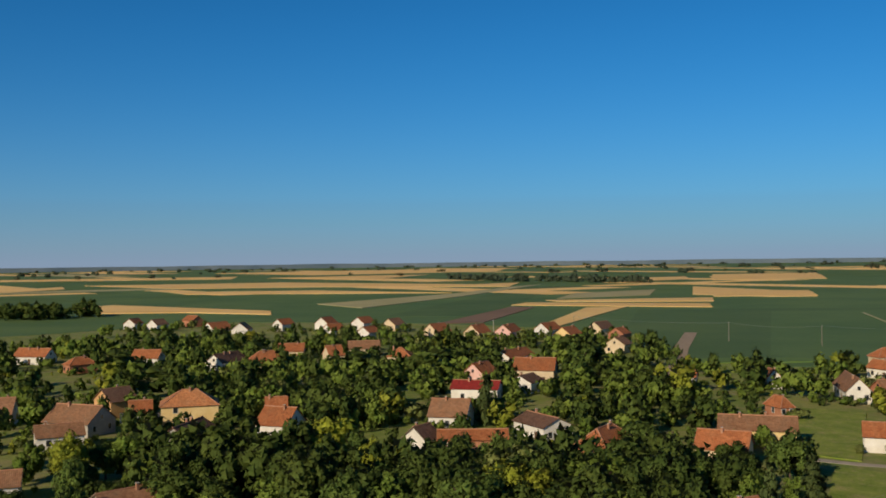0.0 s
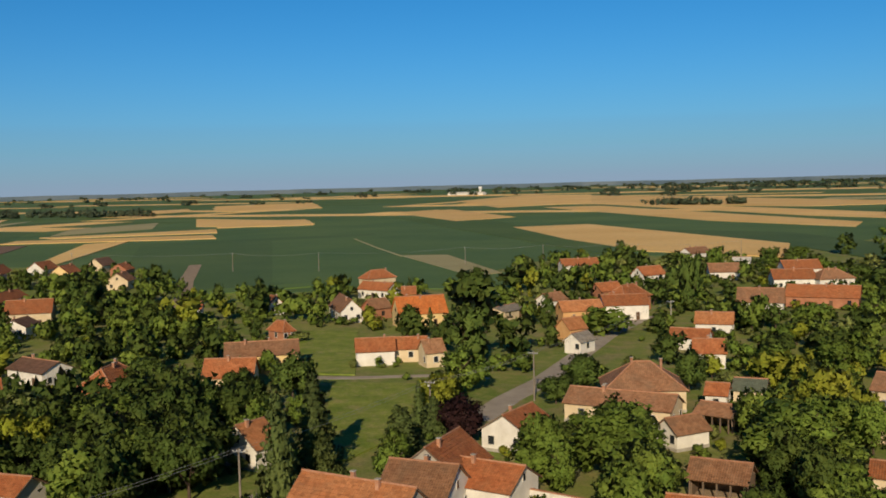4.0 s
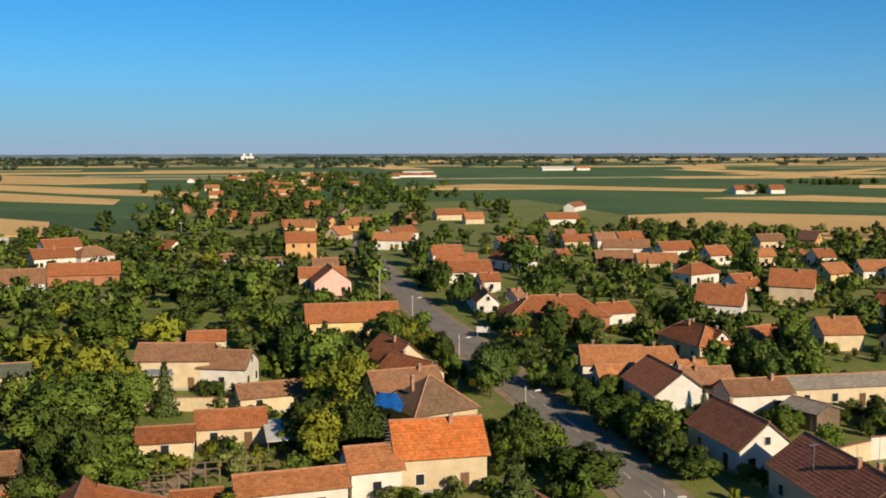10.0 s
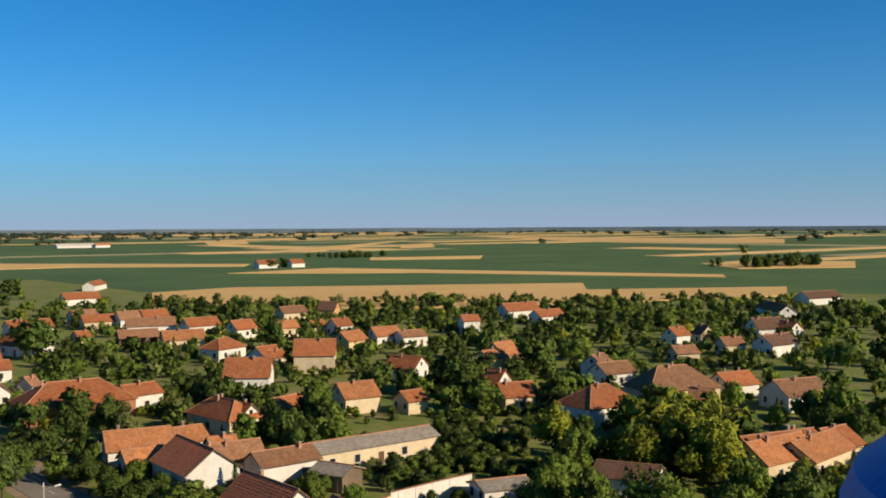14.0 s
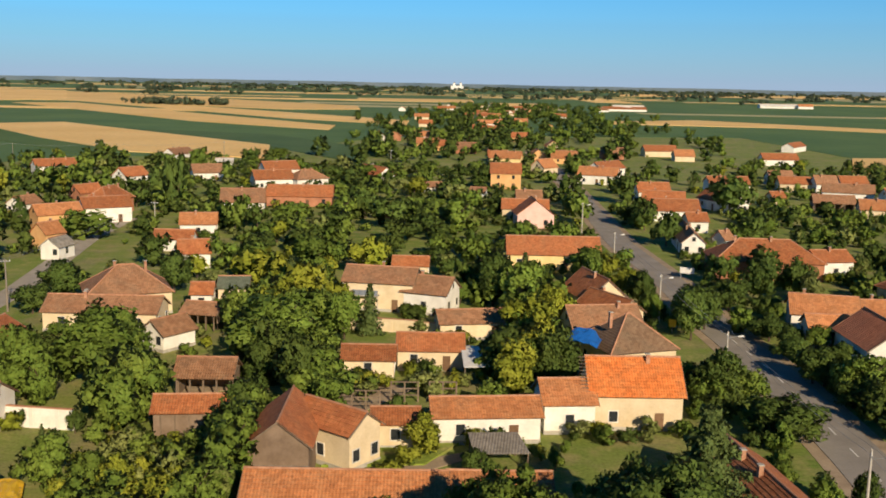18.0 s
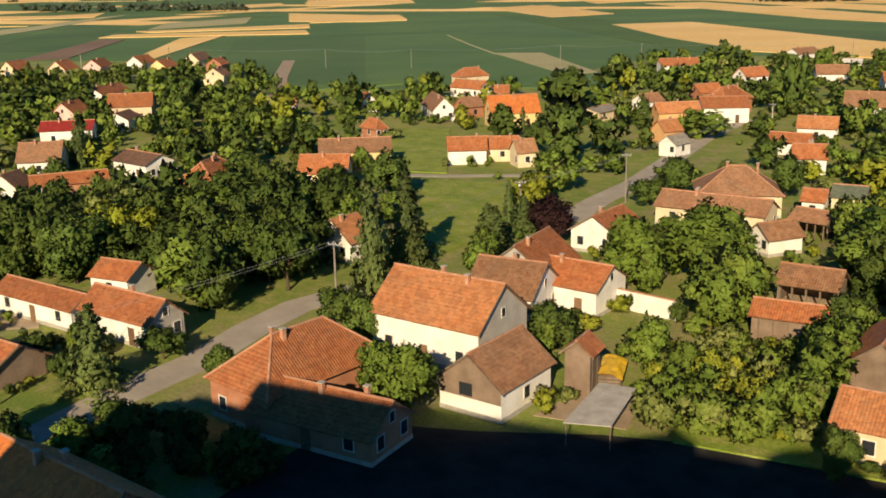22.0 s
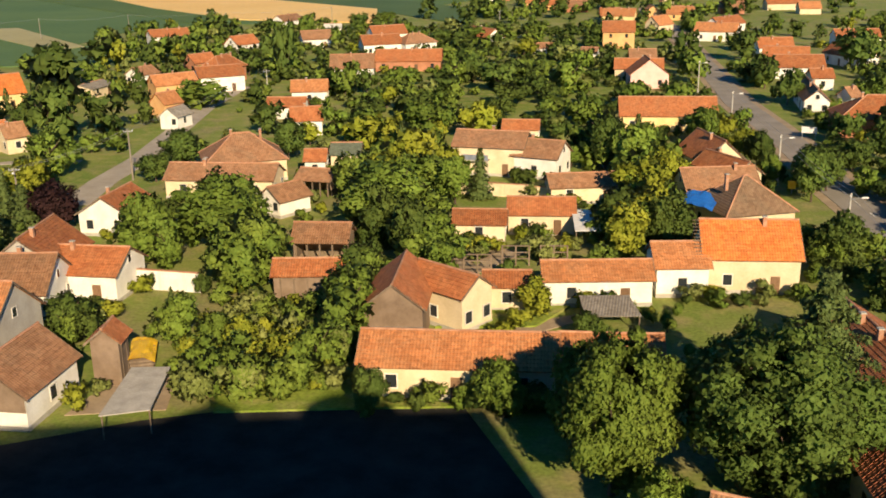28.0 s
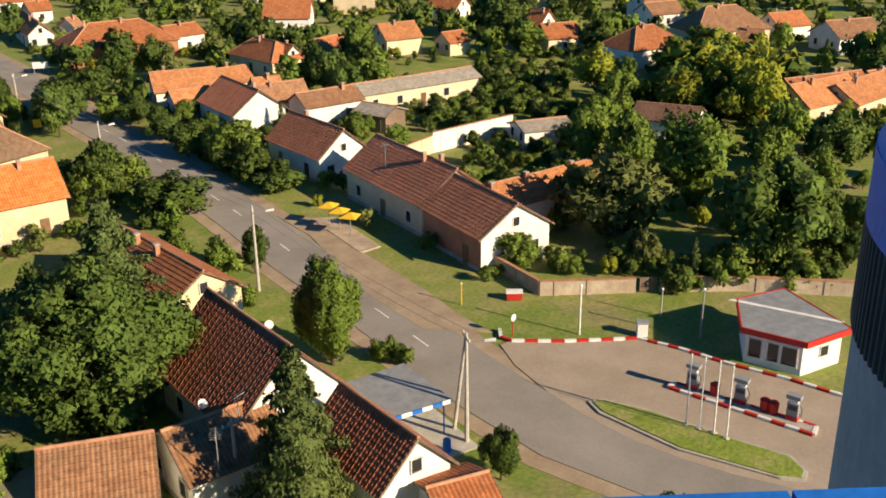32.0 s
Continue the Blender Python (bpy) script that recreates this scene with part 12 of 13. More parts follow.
bushes("dark", 2, (-63, 496, 6.1, 3.0), (-95, 494, 7.9, 4.4), (-65, 530, 8.1, 4.0), (-70, 547, 6.1, 3.5), (-55, 521, 8.2, 3.5), (-30, 517, 5.2, 2.9), (-43, 546, 6.1, 3.3), (-94, 507, 7.6, 4.6), (-86, 495, 8.5, 5.1), (-52, 490, 8.1, 5.0))
bushes("dark", 2, (33, 286, 4.9, 2.3), (19, 277, 4.7, 2.8))
bushes("dark", 2, (83, 391, 5.8, 3.8), (55, 272, 5.7, 3.3), (74, 390, 5.6, 2.6), (91, 369, 5.9, 3.6), (55, 337, 4.6, 2.7), (73, 331, 5.2, 3.2), (59, 217, 5.5, 2.7), (55, 179, 3.4, 2.0), (71, 194, 3.4, 1.7), (59, 177, 5.3, 3.2), (60, 190, 4.6, 2.0), (66, 197, 4.3, 2.6))
bushes("dark", 2, (71, 219, 3.8, 1.6), (69, 216, 4.3, 2.3), (43, 196, 5.0, 2.3), (65, 185, 5.9, 3.3), (48, 194, 4.3, 2.2), (67, 218, 5.1, 2.5), (68, 191, 5.6, 2.9), (61, 175, 3.7, 2.1), (57, 197, 3.5, 1.5), (71, 191, 3.5, 1.8), (69, 221, 4.9, 2.7), (65, 197, 5.6, 3.2), (72, 220, 4.1, 2.5), (62, 210, 3.9, 2.2), (72, 196, 5.9, 3.4), (46, 186, 4.8, 2.1), (62, 185, 3.1, 1.4), (57, 199, 3.5, 1.6))
bushes("dark", 2, (265, 230, 5.6, 3.5), (252, 286, 4.3, 2.2), (222, 277, 5.1, 2.6), (298, 269, 5.3, 2.8), (348, 296, 4.3, 2.2), (286, 240, 4.3, 2.8), (351, 303, 4.6, 2.1), (343, 292, 5.4, 2.6), (241, 287, 5.5, 2.6))
bushes("dark", 2, (275, 242, 5.9, 3.2), (274, 261, 4.8, 2.3), (245, 257, 5.4, 3.0), (243, 258, 4.4, 2.6), (142, 219, 5.8, 3.4), (141, 207, 5.2, 3.2), (113, 195, 4.9, 2.4), (117, 184, 5.0, 2.8), (124, 174, 4.2, 2.2), (142, 195, 5.5, 3.1), (118, 181, 5.8, 3.8), (153, 239, 4.9, 3.0))
bushes("dark", 2, (162, 236, 5.1, 2.2), (149, 244, 5.9, 2.8), (117, 188, 4.9, 2.8), (133, 143, 5.0, 2.5), (123, 123, 4.5, 2.3), (122, 119, 4.2, 1.9), (113, 121, 5.2, 2.2), (128, 119, 6.1, 3.6), (122, 110, 7.4, 4.5), (139, 137, 5.4, 3.0), (153, 154, 4.0, 1.9), (130, 116, 6.2, 3.0), (128, 134, 5.1, 2.8), (76, 193, 3.1, 1.5), (70, 172, 5.6, 2.9), (72, 171, 5.3, 3.0), (76, 160, 4.8, 2.6), (80, 176, 5.5, 3.3), (70, 173, 5.4, 3.0))
bushes("dark", 2, (79, 175, 4.6, 2.1), (74, 189, 3.2, 1.5), (71, 185, 6.0, 2.9), (75, 188, 5.5, 3.0), (79, 168, 5.1, 2.7), (74, 187, 3.3, 1.8), (73, 168, 3.4, 1.9), (79, 177, 5.1, 2.3), (75, 160, 5.3, 3.2), (76, 190, 3.0, 1.8), (77, 179, 4.3, 2.3), (75, 161, 5.6, 3.0), (123, 103, 2.4, 1.1), (7, 482, 6.1, 2.8), (-141, 814, 5.1, 2.4), (67, 779, 6.8, 4.0), (-65, 636, 6.1, 3.7), (20, 645, 6.3, 3.6), (-107, 879, 8.5, 4.7), (-28, 550, 7.5, 4.4), (-22, 566, 7.6, 4.7), (-51, 638, 7.2, 4.1))
bushes("dark", 2, (-74, 953, 5.9, 2.7), (-69, 805, 8.5, 3.6), (-20, 473, 5.4, 3.1), (-120, 867, 5.9, 2.9), (-19, 1087, 5.2, 2.8), (-149, 886, 8.4, 3.6), (16, 658, 5.5, 3.3), (24, 973, 8.9, 4.9), (14, 925, 8.7, 3.8), (-110, 992, 6.1, 3.1), (-139, 815, 6.1, 2.6), (-18, 1159, 7.3, 3.3), (83, 659, 5.7, 3.3), (33, 739, 8.7, 5.1), (-41, 716, 8.2, 3.8), (-72, 1119, 6.7, 4.2), (-61, 943, 6.0, 3.4), (-25, 1136, 7.7, 4.7), (-29, 1019, 6.3, 3.5), (-113, 1017, 6.5, 3.7), (-88, 1016, 7.5, 3.3))
bushes("dark", 2, (16, 649, 5.8, 2.5), (-32, 665, 7.6, 3.2), (-147, 802, 7.2, 3.6), (58, 787, 8.1, 4.9), (90, 628, 5.1, 2.3), (41, 601, 7.4, 4.2), (-64, 1249, 5.8, 3.1), (-99, 850, 7.4, 3.7), (100, 458, 5.1, 2.8), (96, 396, 4.3, 2.5), (73, 409, 5.2, 2.2))
bushes("dark", 2, (101, 436, 5.2, 3.2), (95, 434, 5.4, 3.0), (-345, 109, 7.6, 3.5), (-357, 83, 5.8, 2.6), (-354, 100, 6.4, 3.7), (-422, 72, 7.8, 4.3), (-360, 96, 5.8, 3.1), (-375, 108, 7.5, 3.5), (-310, 50, 5.8, 2.9), (-355, 55, 7.9, 4.8), (-367, 108, 5.6, 2.5), (-314, 50, 5.3, 2.8), (-292, 79, 5.4, 3.3), (-392, 65, 5.5, 2.5), (-305, 72, 5.7, 3.4), (-288, 121, 7.8, 4.0), (-285, 47, 7.1, 3.4))
bushes("dark", 2, (-336, 150, 7.1, 3.7), (-271, 121, 5.3, 3.1), (-279, 91, 5.0, 2.4), (-265, 81, 6.0, 3.5), (-479, 81, 5.9, 3.4), (-328, 197, 6.1, 3.3), (-414, 146, 5.2, 2.7), (-475, 91, 6.9, 3.0), (-363, 193, 5.5, 2.9), (-346, 165, 5.7, 2.8), (-353, 161, 5.7, 3.0), (-414, 121, 5.7, 2.8), (-386, 150, 7.3, 3.7), (-484, 97, 5.6, 2.5), (-352, 195, 5.4, 2.8), (-464, 117, 6.0, 2.9), (-352, 157, 7.9, 4.5), (-188, 50, 8.3, 5.0), (-181, 59, 7.2, 3.8), (-136, 93, 8.9, 3.9), (-154, 45, 8.5, 4.1), (-155, 67, 7.1, 3.3))
bushes("dark", 2, (-168, 48, 7.7, 4.7), (-184, 50, 7.3, 3.6), (-145, 70, 7.2, 3.8), (-170, 55, 8.9, 5.0), (-165, 40, 7.2, 3.7), (-147, 70, 8.8, 4.4), (-155, 40, 8.0, 3.4), (-170, 54, 6.8, 2.9), (-162, 28, 7.2, 3.3), (-248, 174, 6.2, 3.8), (-229, 180, 5.6, 2.9), (-188, 137, 6.4, 2.9), (-240, 173, 7.3, 4.0), (-279, 194, 6.6, 3.3), (-254, 194, 6.0, 3.3), (-271, 182, 5.8, 3.3), (-244, 188, 7.3, 3.5), (-180, 125, 7.2, 3.7), (-198, 130, 5.2, 2.8), (-191, 137, 5.4, 2.5))

bushes("green", 2, (-7, 174, 5.7, 2.6), (-4, 171, 5.3, 2.4), (-11, 167, 6.0, 3.1), (-5, 160, 6.3, 3.9))
bushes("green", 2, (0, 168, 5.1, 3.1), (-5, 175, 5.4, 3.0), (0, 174, 5.2, 2.5), (-16, 178, 6.6, 3.1), (-130, 108, 8.4, 4.6), (-172, 31, 7.7, 4.0), (-169, 31, 6.9, 3.7))
bushes("dark", 2, (-139, 92, 8.8, 4.1), (-135, 101, 7.5, 3.5), (-131, 106, 8.4, 4.3), (-128, 106, 8.6, 4.1), (-130, 95, 7.7, 4.0), (-164, 43, 6.4, 3.8), (-152, 52, 7.0, 3.8), (-159, 37, 6.5, 3.2), (-164, 50, 7.2, 3.2), (-147, 63, 6.1, 2.7), (-166, 34, 8.3, 4.5), (-189, 35, 8.5, 4.0), (-159, 58, 7.6, 3.6), (-168, 41, 6.5, 2.9))
bushes("green", 2, (-256, 81, 6.3, 3.2), (-215, 95, 5.7, 2.7), (-261, 71, 5.4, 3.1), (-219, 93, 5.1, 2.6), (-242, 65, 5.5, 2.6), (-248, 60, 6.4, 3.8), (-273, 75, 5.1, 2.6), (-283, 63, 7.0, 4.2), (-267, 62, 7.0, 4.1), (-268, 77, 5.1, 2.4), (-224, 100, 7.2, 3.4), (-243, 84, 5.3, 2.6), (-231, 84, 7.9, 3.6), (-222, 77, 7.3, 3.2), (-252, 58, 6.1, 2.8), (-221, 88, 6.2, 3.5), (-252, 74, 7.6, 4.2), (-237, 69, 5.4, 2.8), (-235, 69, 5.9, 3.6), (-234, 74, 7.6, 4.7))
bushes("dark", 2, (-176, 38, 8.8, 4.1), (-161, 46, 8.5, 3.9))
bushes("green", 2, (-310, 159, 5.8, 3.0), (-244, 146, 5.9, 2.6), (-276, 141, 7.0, 3.5), (-234, 132, 6.1, 2.9), (-240, 138, 5.8, 2.5), (-298, 73, 5.6, 2.6), (-270, 117, 7.2, 4.4), (-243, 106, 5.9, 2.7), (-284, 166, 5.1, 3.1), (-234, 138, 6.6, 2.8), (-319, 88, 7.9, 3.7), (-251, 125, 7.3, 3.4), (-304, 74, 6.6, 3.0), (-325, 110, 6.6, 3.9), (-317, 81, 5.4, 3.2), (-252, 121, 5.8, 2.5), (-273, 84, 6.8, 4.1), (-279, 88, 7.1, 4.1), (-277, 108, 5.2, 2.3), (-246, 139, 6.1, 3.3), (-173, 135, 5.4, 3.2), (-176, 144, 4.1, 2.0))
bushes("green", 2, (-182, 141, 5.4, 3.4), (-248, 189, 5.9, 2.8), (-200, 167, 6.5, 3.9), (-217, 177, 4.3, 2.3), (-219, 165, 5.7, 2.8), (-197, 145, 5.0, 3.0), (111, 118, 2.9, 1.6), (118, 117, 4.6, 2.3), (91, 132, 2.4, 1.6), (91, 138, 2.4, 1.7), (73, 184, 4.9, 2.2), (63, 180, 3.3, 1.8), (64, 186, 4.8, 2.8), (60, 184, 3.2, 2.0), (68, 160, 4.7, 2.5), (70, 168, 4.4, 2.2), (70, 192, 4.2, 1.8), (66, 162, 4.2, 2.5), (77, 189, 2.7, 1.6), (79, 170, 3.0, 1.7), (65, 181, 3.0, 1.7), (65, 164, 2.7, 1.5))
bushes("green", 2, (92, 139, 2.4, 1.7), (119, 166, 4.6, 2.1), (99, 138, 2.4, 1.7), (123, 158, 2.4, 1.7), (105, 144, 2.4, 1.7), (104, 163, 2.4, 1.7), (114, 152, 2.4, 1.7), (130, 159, 5.3, 2.4), (124, 167, 5.2, 3.0), (110, 144, 2.4, 1.7), (111, 148, 2.4, 1.7), (135, 166, 4.8, 2.9), (107, 169, 6.8, 3.6), (98, 149, 2.4, 1.7), (103, 150, 2.4, 1.7), (105, 159, 2.4, 1.7), (116, 143, 4.3, 2.2), (95, 144, 2.4, 1.7), (106, 166, 2.4, 1.7), (102, 160, 2.4, 1.7), (93, 142, 2.4, 1.7), (90, 145, 2.4, 1.7))
bushes("green", 2, (-48, 171, 4.4, 2.0), (-46, 157, 7.0, 3.1), (-49, 156, 5.9, 3.5), (-45, 176, 5.4, 2.5), (-43, 167, 6.8, 4.0), (-51, 596, 8.1, 3.9), (-42, 519, 6.5, 2.9), (-107, 591, 5.1, 2.1), (-68, 496, 8.5, 4.1), (-32, 547, 5.2, 2.6), (-29, 507, 7.5, 4.1), (-86, 483, 7.5, 4.2), (-108, 597, 6.4, 3.7), (-71, 560, 5.2, 2.4), (-84, 490, 8.7, 4.8), (-21, 588, 7.8, 4.0))
bushes("green", 2, (-95, 517, 6.7, 3.8), (-50, 549, 5.3, 2.4), (22, 266, 5.0, 2.8), (19, 294, 5.4, 3.3))
bushes("green", 2, (23, 266, 5.1, 3.0), (23, 348, 5.5, 2.7), (27, 355, 5.1, 2.2), (34, 316, 4.9, 2.4), (20, 356, 5.0, 3.2), (54, 263, 5.7, 3.2), (68, 318, 5.1, 2.7))
bushes("green", 2, (67, 400, 4.3, 2.6), (57, 373, 5.8, 3.8), (60, 336, 4.7, 2.4), (64, 295, 4.9, 2.6), (58, 206, 4.6, 2.5), (57, 178, 4.5, 2.6), (58, 194, 3.6, 1.9), (66, 185, 4.5, 2.5), (56, 202, 4.6, 2.8), (56, 212, 4.0, 2.1))
bushes("green", 2, (44, 193, 4.1, 2.0), (72, 190, 5.8, 2.8), (47, 196, 4.4, 2.3), (57, 186, 4.5, 2.6), (268, 294, 5.9, 3.3), (237, 251, 5.3, 3.4), (233, 267, 5.1, 2.7))
bushes("green", 2, (266, 244, 4.9, 2.2), (287, 290, 4.9, 3.0), (270, 298, 5.7, 3.0), (252, 256, 5.2, 3.2), (213, 278, 5.2, 3.2), (239, 227, 5.3, 3.1), (130, 211, 4.7, 2.3), (154, 213, 5.2, 3.2), (113, 161, 2.4, 1.7), (124, 169, 5.8, 2.9), (132, 213, 4.3, 2.1))
bushes("green", 2, (130, 176, 5.8, 3.4), (111, 193, 5.8, 3.5), (119, 191, 4.5, 1.9), (133, 168, 4.7, 2.3), (146, 226, 4.7, 2.7), (150, 193, 4.6, 2.3), (104, 163, 2.4, 1.7), (124, 184, 5.2, 3.1), (131, 167, 5.2, 3.0), (109, 185, 5.4, 2.8), (137, 141, 6.5, 3.8), (137, 141, 7.6, 3.5), (129, 117, 7.4, 4.4), (131, 130, 4.2, 2.1), (131, 128, 7.1, 4.3), (78, 187, 3.2, 1.5), (75, 160, 5.5, 3.1), (72, 164, 3.5, 1.7), (76, 162, 5.9, 3.6))
bushes("green", 2, (76, 190, 3.6, 1.6), (73, 190, 3.9, 1.9), (74, 187, 4.6, 2.8), (77, 168, 4.3, 2.2), (72, 182, 4.2, 2.2), (86, 191, 4.4, 2.0), (82, 180, 4.0, 1.8), (76, 174, 6.0, 2.6), (126, 106, 1.7, 0.9), (131, 114, 1.7, 0.9), (122, 106, 1.9, 0.8), (128, 110, 2.8, 1.5), (126, 113, 2.4, 1.1), (-14, 1060, 7.8, 3.9), (22, 746, 5.6, 3.4), (-137, 779, 6.4, 3.1), (-63, 923, 8.3, 4.5), (-10, 1050, 5.2, 2.4), (-1, 604, 7.9, 3.6), (-80, 685, 5.8, 3.6), (-93, 667, 7.2, 3.4), (76, 795, 5.9, 3.6))
bushes("green", 2, (48, 814, 5.3, 2.6), (-21, 684, 7.6, 3.3), (-20, 1112, 7.1, 3.0), (-34, 554, 6.5, 4.0), (-100, 662, 7.3, 3.2), (26, 795, 7.7, 3.8), (15, 640, 5.5, 3.4), (-99, 857, 6.6, 2.9), (-51, 694, 6.0, 3.6), (-60, 1236, 8.1, 3.9), (86, 632, 7.9, 3.7), (2, 932, 5.4, 2.8), (-129, 753, 5.3, 2.5), (34, 591, 6.1, 2.8), (6, 680, 8.0, 4.2), (18, 1019, 6.4, 3.4), (-93, 1120, 5.4, 3.2), (12, 794, 6.1, 2.7), (-70, 887, 7.7, 4.5), (87, 557, 8.9, 4.0), (13, 737, 6.3, 3.7))
bushes("green", 2, (0, 713, 7.2, 3.0), (-2, 730, 6.8, 3.8), (41, 842, 8.5, 4.6), (44, 644, 8.2, 4.6), (63, 843, 8.2, 4.5), (-0, 1063, 7.0, 4.1), (-37, 678, 6.0, 3.3), (3, 691, 5.3, 2.5), (-74, 1208, 5.3, 2.4), (-70, 1091, 8.4, 5.1), (-20, 1076, 8.2, 4.9), (-105, 826, 5.1, 2.5), (-6, 1016, 5.3, 2.7), (-77, 841, 6.4, 3.8), (-38, 557, 8.8, 4.5), (44, 598, 6.2, 3.3), (45, 751, 6.7, 3.3), (-33, 824, 6.4, 3.9), (25, 825, 7.9, 4.9), (43, 850, 8.3, 4.5), (78, 473, 5.9, 3.1))
bushes("green", 2, (80, 447, 5.2, 3.4), (83, 446, 5.4, 2.5), (75, 415, 6.5, 3.2), (105, 395, 5.4, 2.7), (66, 447, 5.1, 2.4), (90, 466, 6.1, 3.7), (89, 426, 6.6, 3.9), (-280, 88, 6.2, 3.5), (-304, 75, 5.9, 3.6), (-396, 73, 5.7, 2.5), (-276, 134, 7.1, 4.2), (-385, 98, 7.4, 4.1))
bushes("green", 2, (-270, 76, 5.0, 3.0), (-300, 48, 6.3, 2.7), (-411, 63, 6.9, 4.1), (-283, 149, 7.9, 3.4), (-240, 116, 6.6, 3.4), (-326, 91, 5.9, 3.5), (-282, 142, 6.1, 3.8), (-388, 60, 5.4, 3.4), (-283, 127, 6.0, 3.2), (-403, 95, 7.8, 4.7), (-382, 75, 5.4, 2.6), (-327, 76, 5.9, 3.2), (-325, 88, 6.4, 3.7), (-360, 86, 6.3, 3.0), (-315, 129, 5.3, 2.5), (-307, 46, 5.5, 2.6), (-402, 73, 7.7, 4.0), (-275, 83, 7.0, 3.1), (-294, 113, 6.3, 3.5), (-380, 75, 5.7, 3.3), (-470, 116, 7.2, 3.5), (-471, 120, 7.6, 4.3))
bushes("green", 2, (-445, 94, 6.2, 3.1), (-397, 143, 6.9, 4.0), (-376, 154, 6.4, 2.9), (-429, 86, 5.1, 3.1), (-358, 194, 5.2, 2.3), (-387, 160, 7.1, 4.2), (-533, 76, 7.4, 3.9), (-354, 186, 6.1, 2.6), (-489, 76, 5.0, 2.2), (-386, 155, 5.4, 2.9), (-448, 113, 6.3, 3.4), (-370, 178, 5.5, 3.0), (-365, 188, 6.5, 2.9), (-502, 90, 5.8, 3.2), (-446, 89, 5.5, 2.4), (-167, 52, 8.6, 4.9), (-248, 172, 7.8, 4.6), (-286, 201, 7.7, 3.3))
bushes("dark", 2, (-186, 32, 7.0, 3.8), (-163, 35, 6.2, 3.4), (-171, 58, 6.1, 3.4), (-126, 104, 9.5, 4.4))
bushes("green", 2, (-201, 161, 7.8, 3.3), (-235, 152, 5.2, 2.3), (-256, 174, 7.3, 3.2), (-199, 135, 5.1, 2.2), (-230, 171, 7.4, 3.9), (-170, 129, 7.4, 3.7), (-307, 210, 7.6, 4.3), (-197, 144, 5.9, 3.0), (-226, 166, 5.2, 2.7), (-263, 191, 6.9, 3.9), (-274, 201, 5.4, 3.0), (-231, 158, 5.7, 3.5), (-197, 132, 6.0, 3.7))
bushes("lime", 2, (-48, 167, 4.7, 2.7), (-42, 164, 6.9, 4.0), (-49, 179, 5.4, 2.6), (-49, 156, 4.1, 2.3), (-49, 173, 6.6, 3.4), (-42, 162, 6.6, 4.1), (-40, 164, 5.7, 3.0), (-55, 177, 6.2, 3.8))
bushes("lime", 2, (-42, 183, 4.8, 2.2), (134, 138, 6.9, 4.1), (138, 146, 7.9, 4.5), (126, 113, 7.6, 4.4), (138, 129, 6.8, 3.3), (128, 131, 4.1, 2.0), (117, 114, 7.2, 3.0), (122, 115, 7.9, 4.2), (147, 159, 4.7, 2.2), (119, 113, 5.5, 3.1))
bushes("lime", 2, (126, 132, 5.8, 2.7), (133, 131, 6.3, 3.0), (142, 156, 5.2, 2.8), (118, 111, 7.6, 4.0), (138, 133, 5.2, 2.3), (126, 114, 5.1, 2.4), (119, 126, 7.5, 4.6))
bushes("dark", 2, (-141, 85, 8.9, 4.0), (-141, 89, 8.3, 4.4))

# ---- far woods and settlements ----
rng = random.Random(11)
GARDENS = [Vector(p) for p in ((-82, 185), (0, 192), (-1, 425), (-191, 433))]   # the thick gardens between the two streets


def off_road(x, y, clear):
    """Whether a place keeps clear of the streets."""
    for line in (MAIN_ROAD, SIDE_ROAD, BACK_ROAD, LANE):
        for (ax, ay), (bx, by) in zip(line, line[1:]):
            t = max(0.0, min(1.0, ((x - ax) * (bx - ax) + (y - ay) * (by - ay)) / ((bx - ax) ** 2 + (by - ay) ** 2)))
            if math.hypot(x - ax - t * (bx - ax), y - ay - t * (by - ay)) < clear:
                return False
    return True


def front_garden(x, y, c, s, hl, hw):
    """Shrubs, vines and young fruit trees along the walls of a house that look towards the silo."""
    d = math.hypot(x, y)
    toward = (-(x * c + y * s), x * s - y * c)
    for _ in range(rng.randint(5, 9) if hl * hw > 12 else 3):
        along = rng.uniform(-1.25, 1.25)
        gap = rng.uniform(0.9, 4.5)
        if rng.random() < abs(toward[1]) / (abs(toward[0]) + abs(toward[1])):
            u, v = along * hl, math.copysign(hw + gap, toward[1])
        else:
            u, v = math.copysign(hl + gap, toward[0]), along * hw
        px, py = x + u * c - v * s, y + u * s + v * c
        h = rng.uniform(1.0, 2.6) + (rng.random() < 0.25) * rng.uniform(0.8, 2.2)
        if off_road(px, py, 9.0):
            wood(px, py, h, h * rng.uniform(0.45, 0.75), rng.choice(("green", "green", "dark", "dark", "olive", "lime")), 1 if d < 220 else 2)
    if d > 440 and x < 0:   # the edge of the village stands among orchard trees
        for _ in range(5):
            a, g = rng.uniform(-9, 9), rng.uniform(4, 16)
            px, py = x - x / d * g + y / d * a, y - y / d * g - x / d * a
            h = rng.uniform(3.0, 6.0)
            wood(px, py, h, h * rng.uniform(0.4, 0.6), rng.choice(("green", "dark", "dark", "olive")), 2)


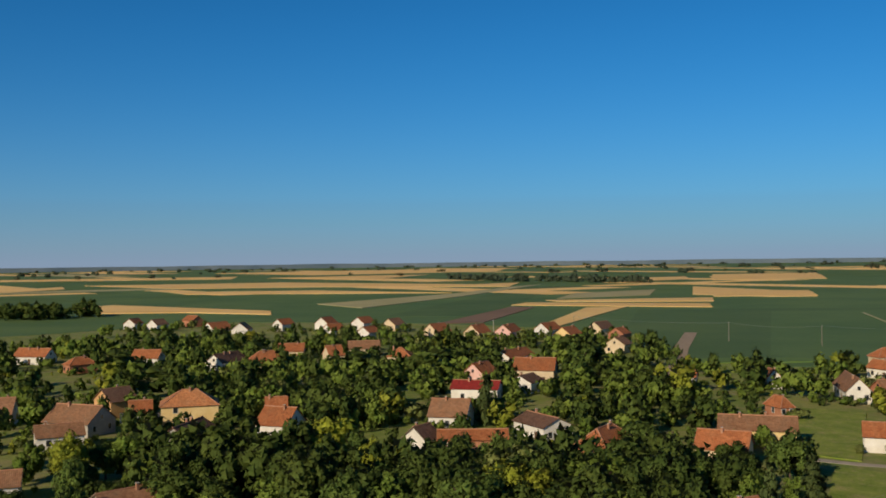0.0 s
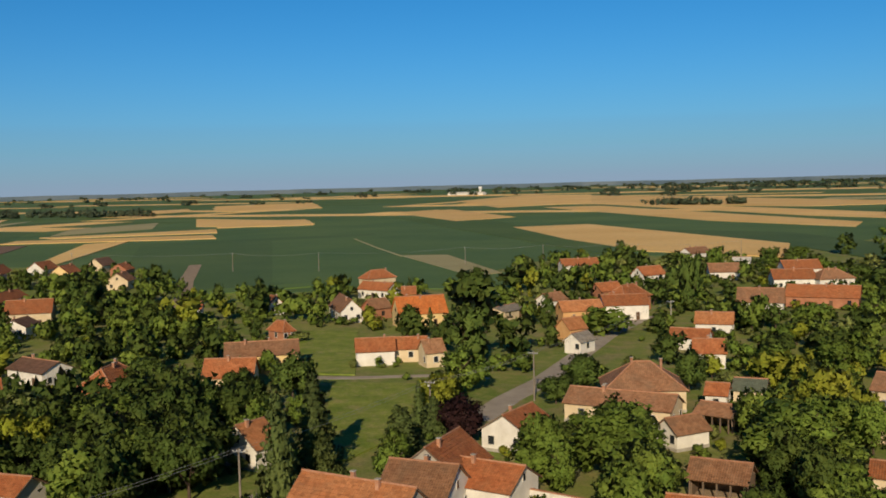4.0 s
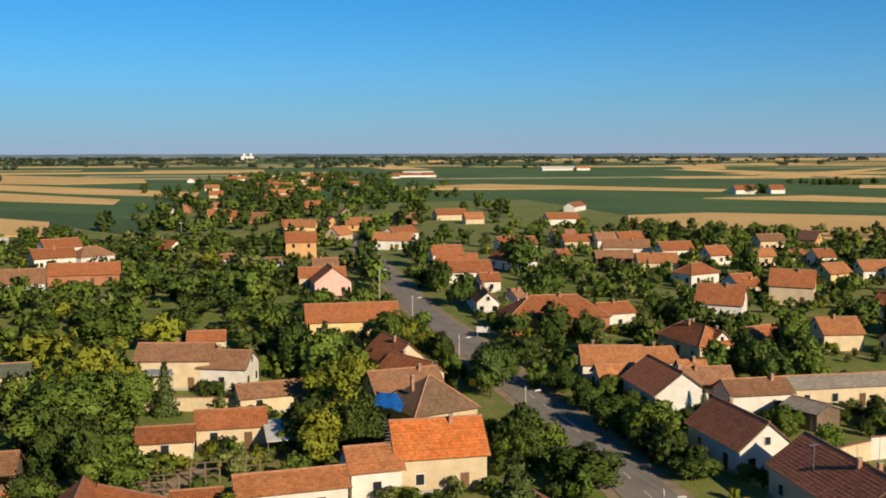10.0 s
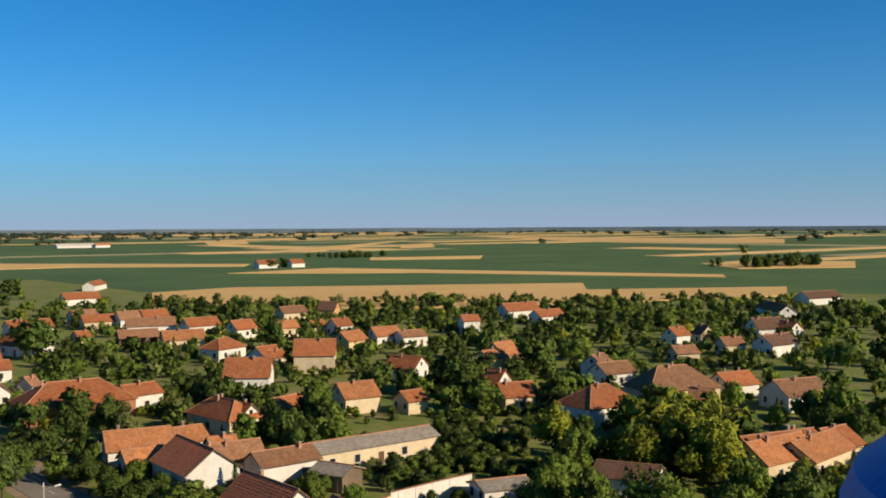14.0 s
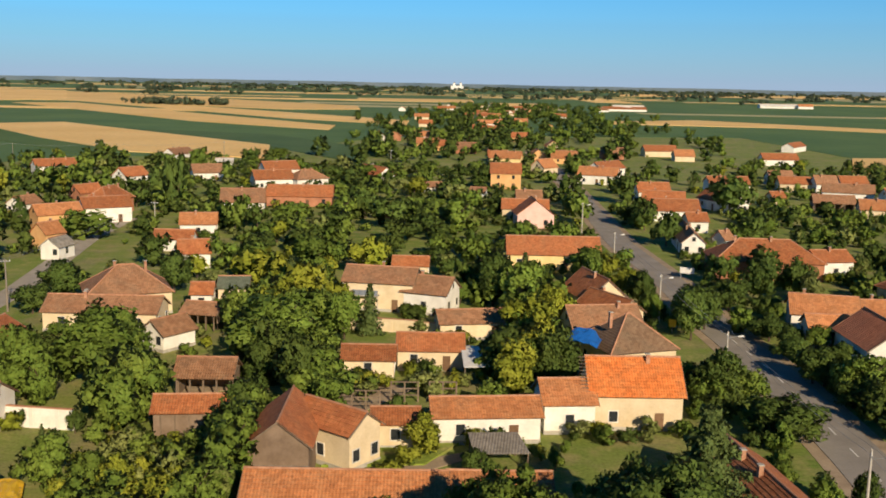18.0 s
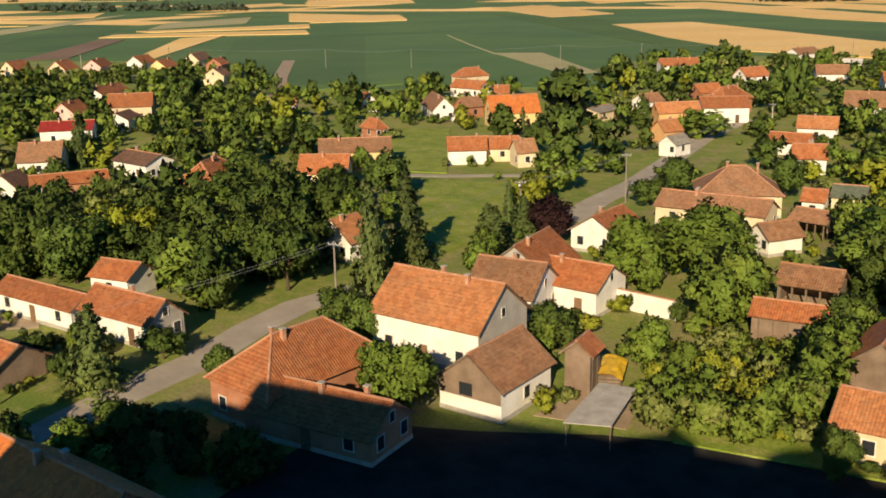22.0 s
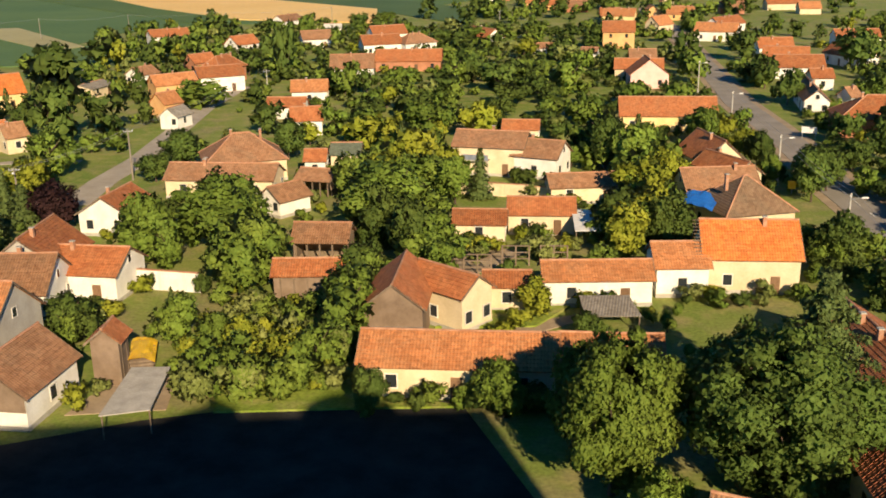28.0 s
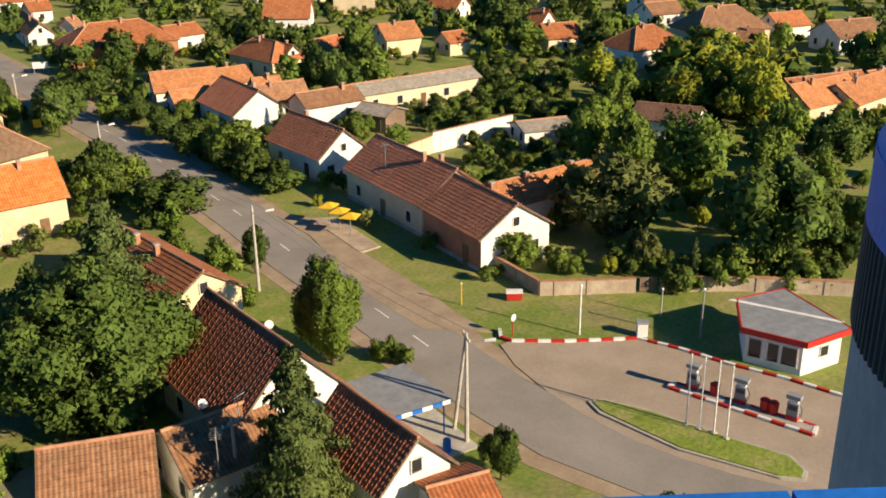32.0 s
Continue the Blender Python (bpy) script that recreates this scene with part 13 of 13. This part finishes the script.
EAST = [Vector(p) for p in ((25, 228), (212, 166), (419, 330), (134, 490))]   # the plots beyond the main road, as far as the wheat
WEST = [Vector(p) for p in ((-133, 14), (-128, 33), (-150, 39), (-165, 18))]   # overgrown plots by the meadow
NETTLES = [Vector(p) for p in ((-125, 34), (-121, 51), (-133, 52), (-134, 45))]   # low growth behind the barns
SCRUB = [Vector(p) for p in ((64, 125), (87, 116), (113, 152), (78, 153))]   # an overgrown orchard
BACKYARD = [Vector(p) for p in ((57, 97), (71, 93), (85, 113), (69, 114))]   # shrubs behind the row of street houses
for quad, count, tall in ((GARDENS, 620, 6.5), (EAST, 1150, 5.6), (SCRUB, 170, 3.2), (BACKYARD, 60, 3.0), (WEST, 110, 5.5), (NETTLES, 40, 1.8)):
    for _ in range(count):
        u, v = rng.random(), rng.random() ** 0.8
        p = (quad[0] * (1 - u) + quad[1] * u) * (1 - v) + (quad[3] * (1 - u) + quad[2] * u) * v
        h = rng.choice((rng.uniform(1.4, 0.5 * tall + 0.2), rng.uniform(0.45 * tall, tall)))
        if off_road(p.x, p.y, 7.0):
            wood(p.x, p.y, h, h * rng.uniform(0.5, 0.75), rng.choice(("green", "green", "dark", "dark", "dark", "olive", "green")), 1 if p.length < 240 else 2)
for plot in [p for p in PLOTS if 88 < math.hypot(p[0], p[1]) < 620]:
    front_garden(*plot)


def grove(cx, cy, rx, ry, count, height, kind="dark"):
    for _ in range(count):
        a, d = rng.random() * 6.283, math.sqrt(rng.random())
        h = height * rng.uniform(0.6, 1.15)
        wood(cx + rx * d * math.cos(a), cy + ry * d * math.sin(a), h, h * rng.uniform(0.45, 0.7), kind, 3)


# groves of the distant kind carry haze in their leaf colour
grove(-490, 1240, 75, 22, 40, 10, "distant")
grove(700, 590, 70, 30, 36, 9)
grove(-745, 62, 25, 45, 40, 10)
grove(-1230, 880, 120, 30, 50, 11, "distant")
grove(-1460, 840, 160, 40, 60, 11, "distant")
grove(515, 1035, 55, 16, 26, 7)
grove(345, 832, 22, 10, 10, 7)
grove(965, 846, 3, 3, 1, 10)
for _ in range(380):   # the village goes on along the main road
    d = rng.uniform(440, 1500)
    a = radians(rng.gauss(2.5, 6.0 - d * 0.0026))
    grove(-d * math.sin(a), d * math.cos(a), 8, 8, 1, 8, rng.choice(("dark", "green")))
for _ in range(900):   # hedges and hamlets on the plain, haze put into their leaf colour
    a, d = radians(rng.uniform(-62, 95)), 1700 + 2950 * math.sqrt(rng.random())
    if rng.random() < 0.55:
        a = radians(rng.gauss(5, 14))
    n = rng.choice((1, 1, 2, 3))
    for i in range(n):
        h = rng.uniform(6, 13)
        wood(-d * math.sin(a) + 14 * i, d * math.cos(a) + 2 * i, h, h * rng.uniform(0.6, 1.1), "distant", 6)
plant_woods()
for _ in range(46):
    d = rng.uniform(470, 1400)
    a = radians(rng.gauss(3, 5.0 - d * 0.002))
    house(-d * math.sin(a), d * math.cos(a), rng.choice((7, 97)), rng.uniform(9, 15), 9, 2.6, 5.8, rng.choice(("red", "orange", "brown")), rng.choice(("cream", "ochre", "white", "brick")), chimneys=0)
for x, y, ln, w, h, roof in ((88, 1398, 60, 14, 5, "red"), (378, 1808, 70, 18, 6, "pale"), (-1539, 2281, 110, 20, 7, "pale"), (333, 827, 20, 10, 6, "red"), (362, 829, 14, 9, 6, "red"), (98, 1499, 50, 14, 5, "pale"), (420, 1800, 26, 12, 7, "orange")):
    house(x, y, 7, ln, w, h * 0.6, h + 1.5, roof, "white", chimneys=0)

# white church and water tower on the skyline
church = new("church")
church.matrix_world = pose(-401, 3964, 0)
tagged(church, "far white church with two towers on the skyline", "church")
child("nave", mesh("nave", *merged(box(-24, 24, -9, 9, 0, 15)), M_WHITE), church)
for sx in (-12, 14):
    tw = child("tower", mesh("tower", *box(sx - 4, sx + 4, -4, 4, 15, 26), M_WHITE), church)
    child("spire", mesh("spire", *merged(tube([(sx, 0, 26), (sx, 0, 31)], 4.2, 0.3)), M_METAL), tw)
tank = new("water_tower")
tank.matrix_world = pose(-1547, 2361, 0)
tagged(tank, "far white water tower above the fields", "water tower")
child("shaft", mesh("shaft", *tube([(0, 0, 0), (0, 0, 14)], 3.0, sides=12), M_WHITE), tank)
child("tank", mesh("tank", *tube([(0, 0, 14), (0, 0, 22)], 5.0, sides=12), M_WHITE), tank)

# the rim of the plain, a backdrop with haze painted into its blue-grey
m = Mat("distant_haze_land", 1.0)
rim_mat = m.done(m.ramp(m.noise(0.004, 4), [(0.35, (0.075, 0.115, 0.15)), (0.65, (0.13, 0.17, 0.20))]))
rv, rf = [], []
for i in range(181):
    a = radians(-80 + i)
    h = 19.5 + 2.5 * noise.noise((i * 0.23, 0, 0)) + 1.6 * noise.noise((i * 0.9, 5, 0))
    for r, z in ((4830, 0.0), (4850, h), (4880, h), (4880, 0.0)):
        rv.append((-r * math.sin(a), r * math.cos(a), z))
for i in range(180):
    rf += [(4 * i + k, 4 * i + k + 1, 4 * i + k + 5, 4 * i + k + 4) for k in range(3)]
tagged(new("backdrop", mesh("backdrop", rv, rf, rim_mat)), "low rim of distant land, haze painted in as blue-grey", "backdrop", kind="structure")
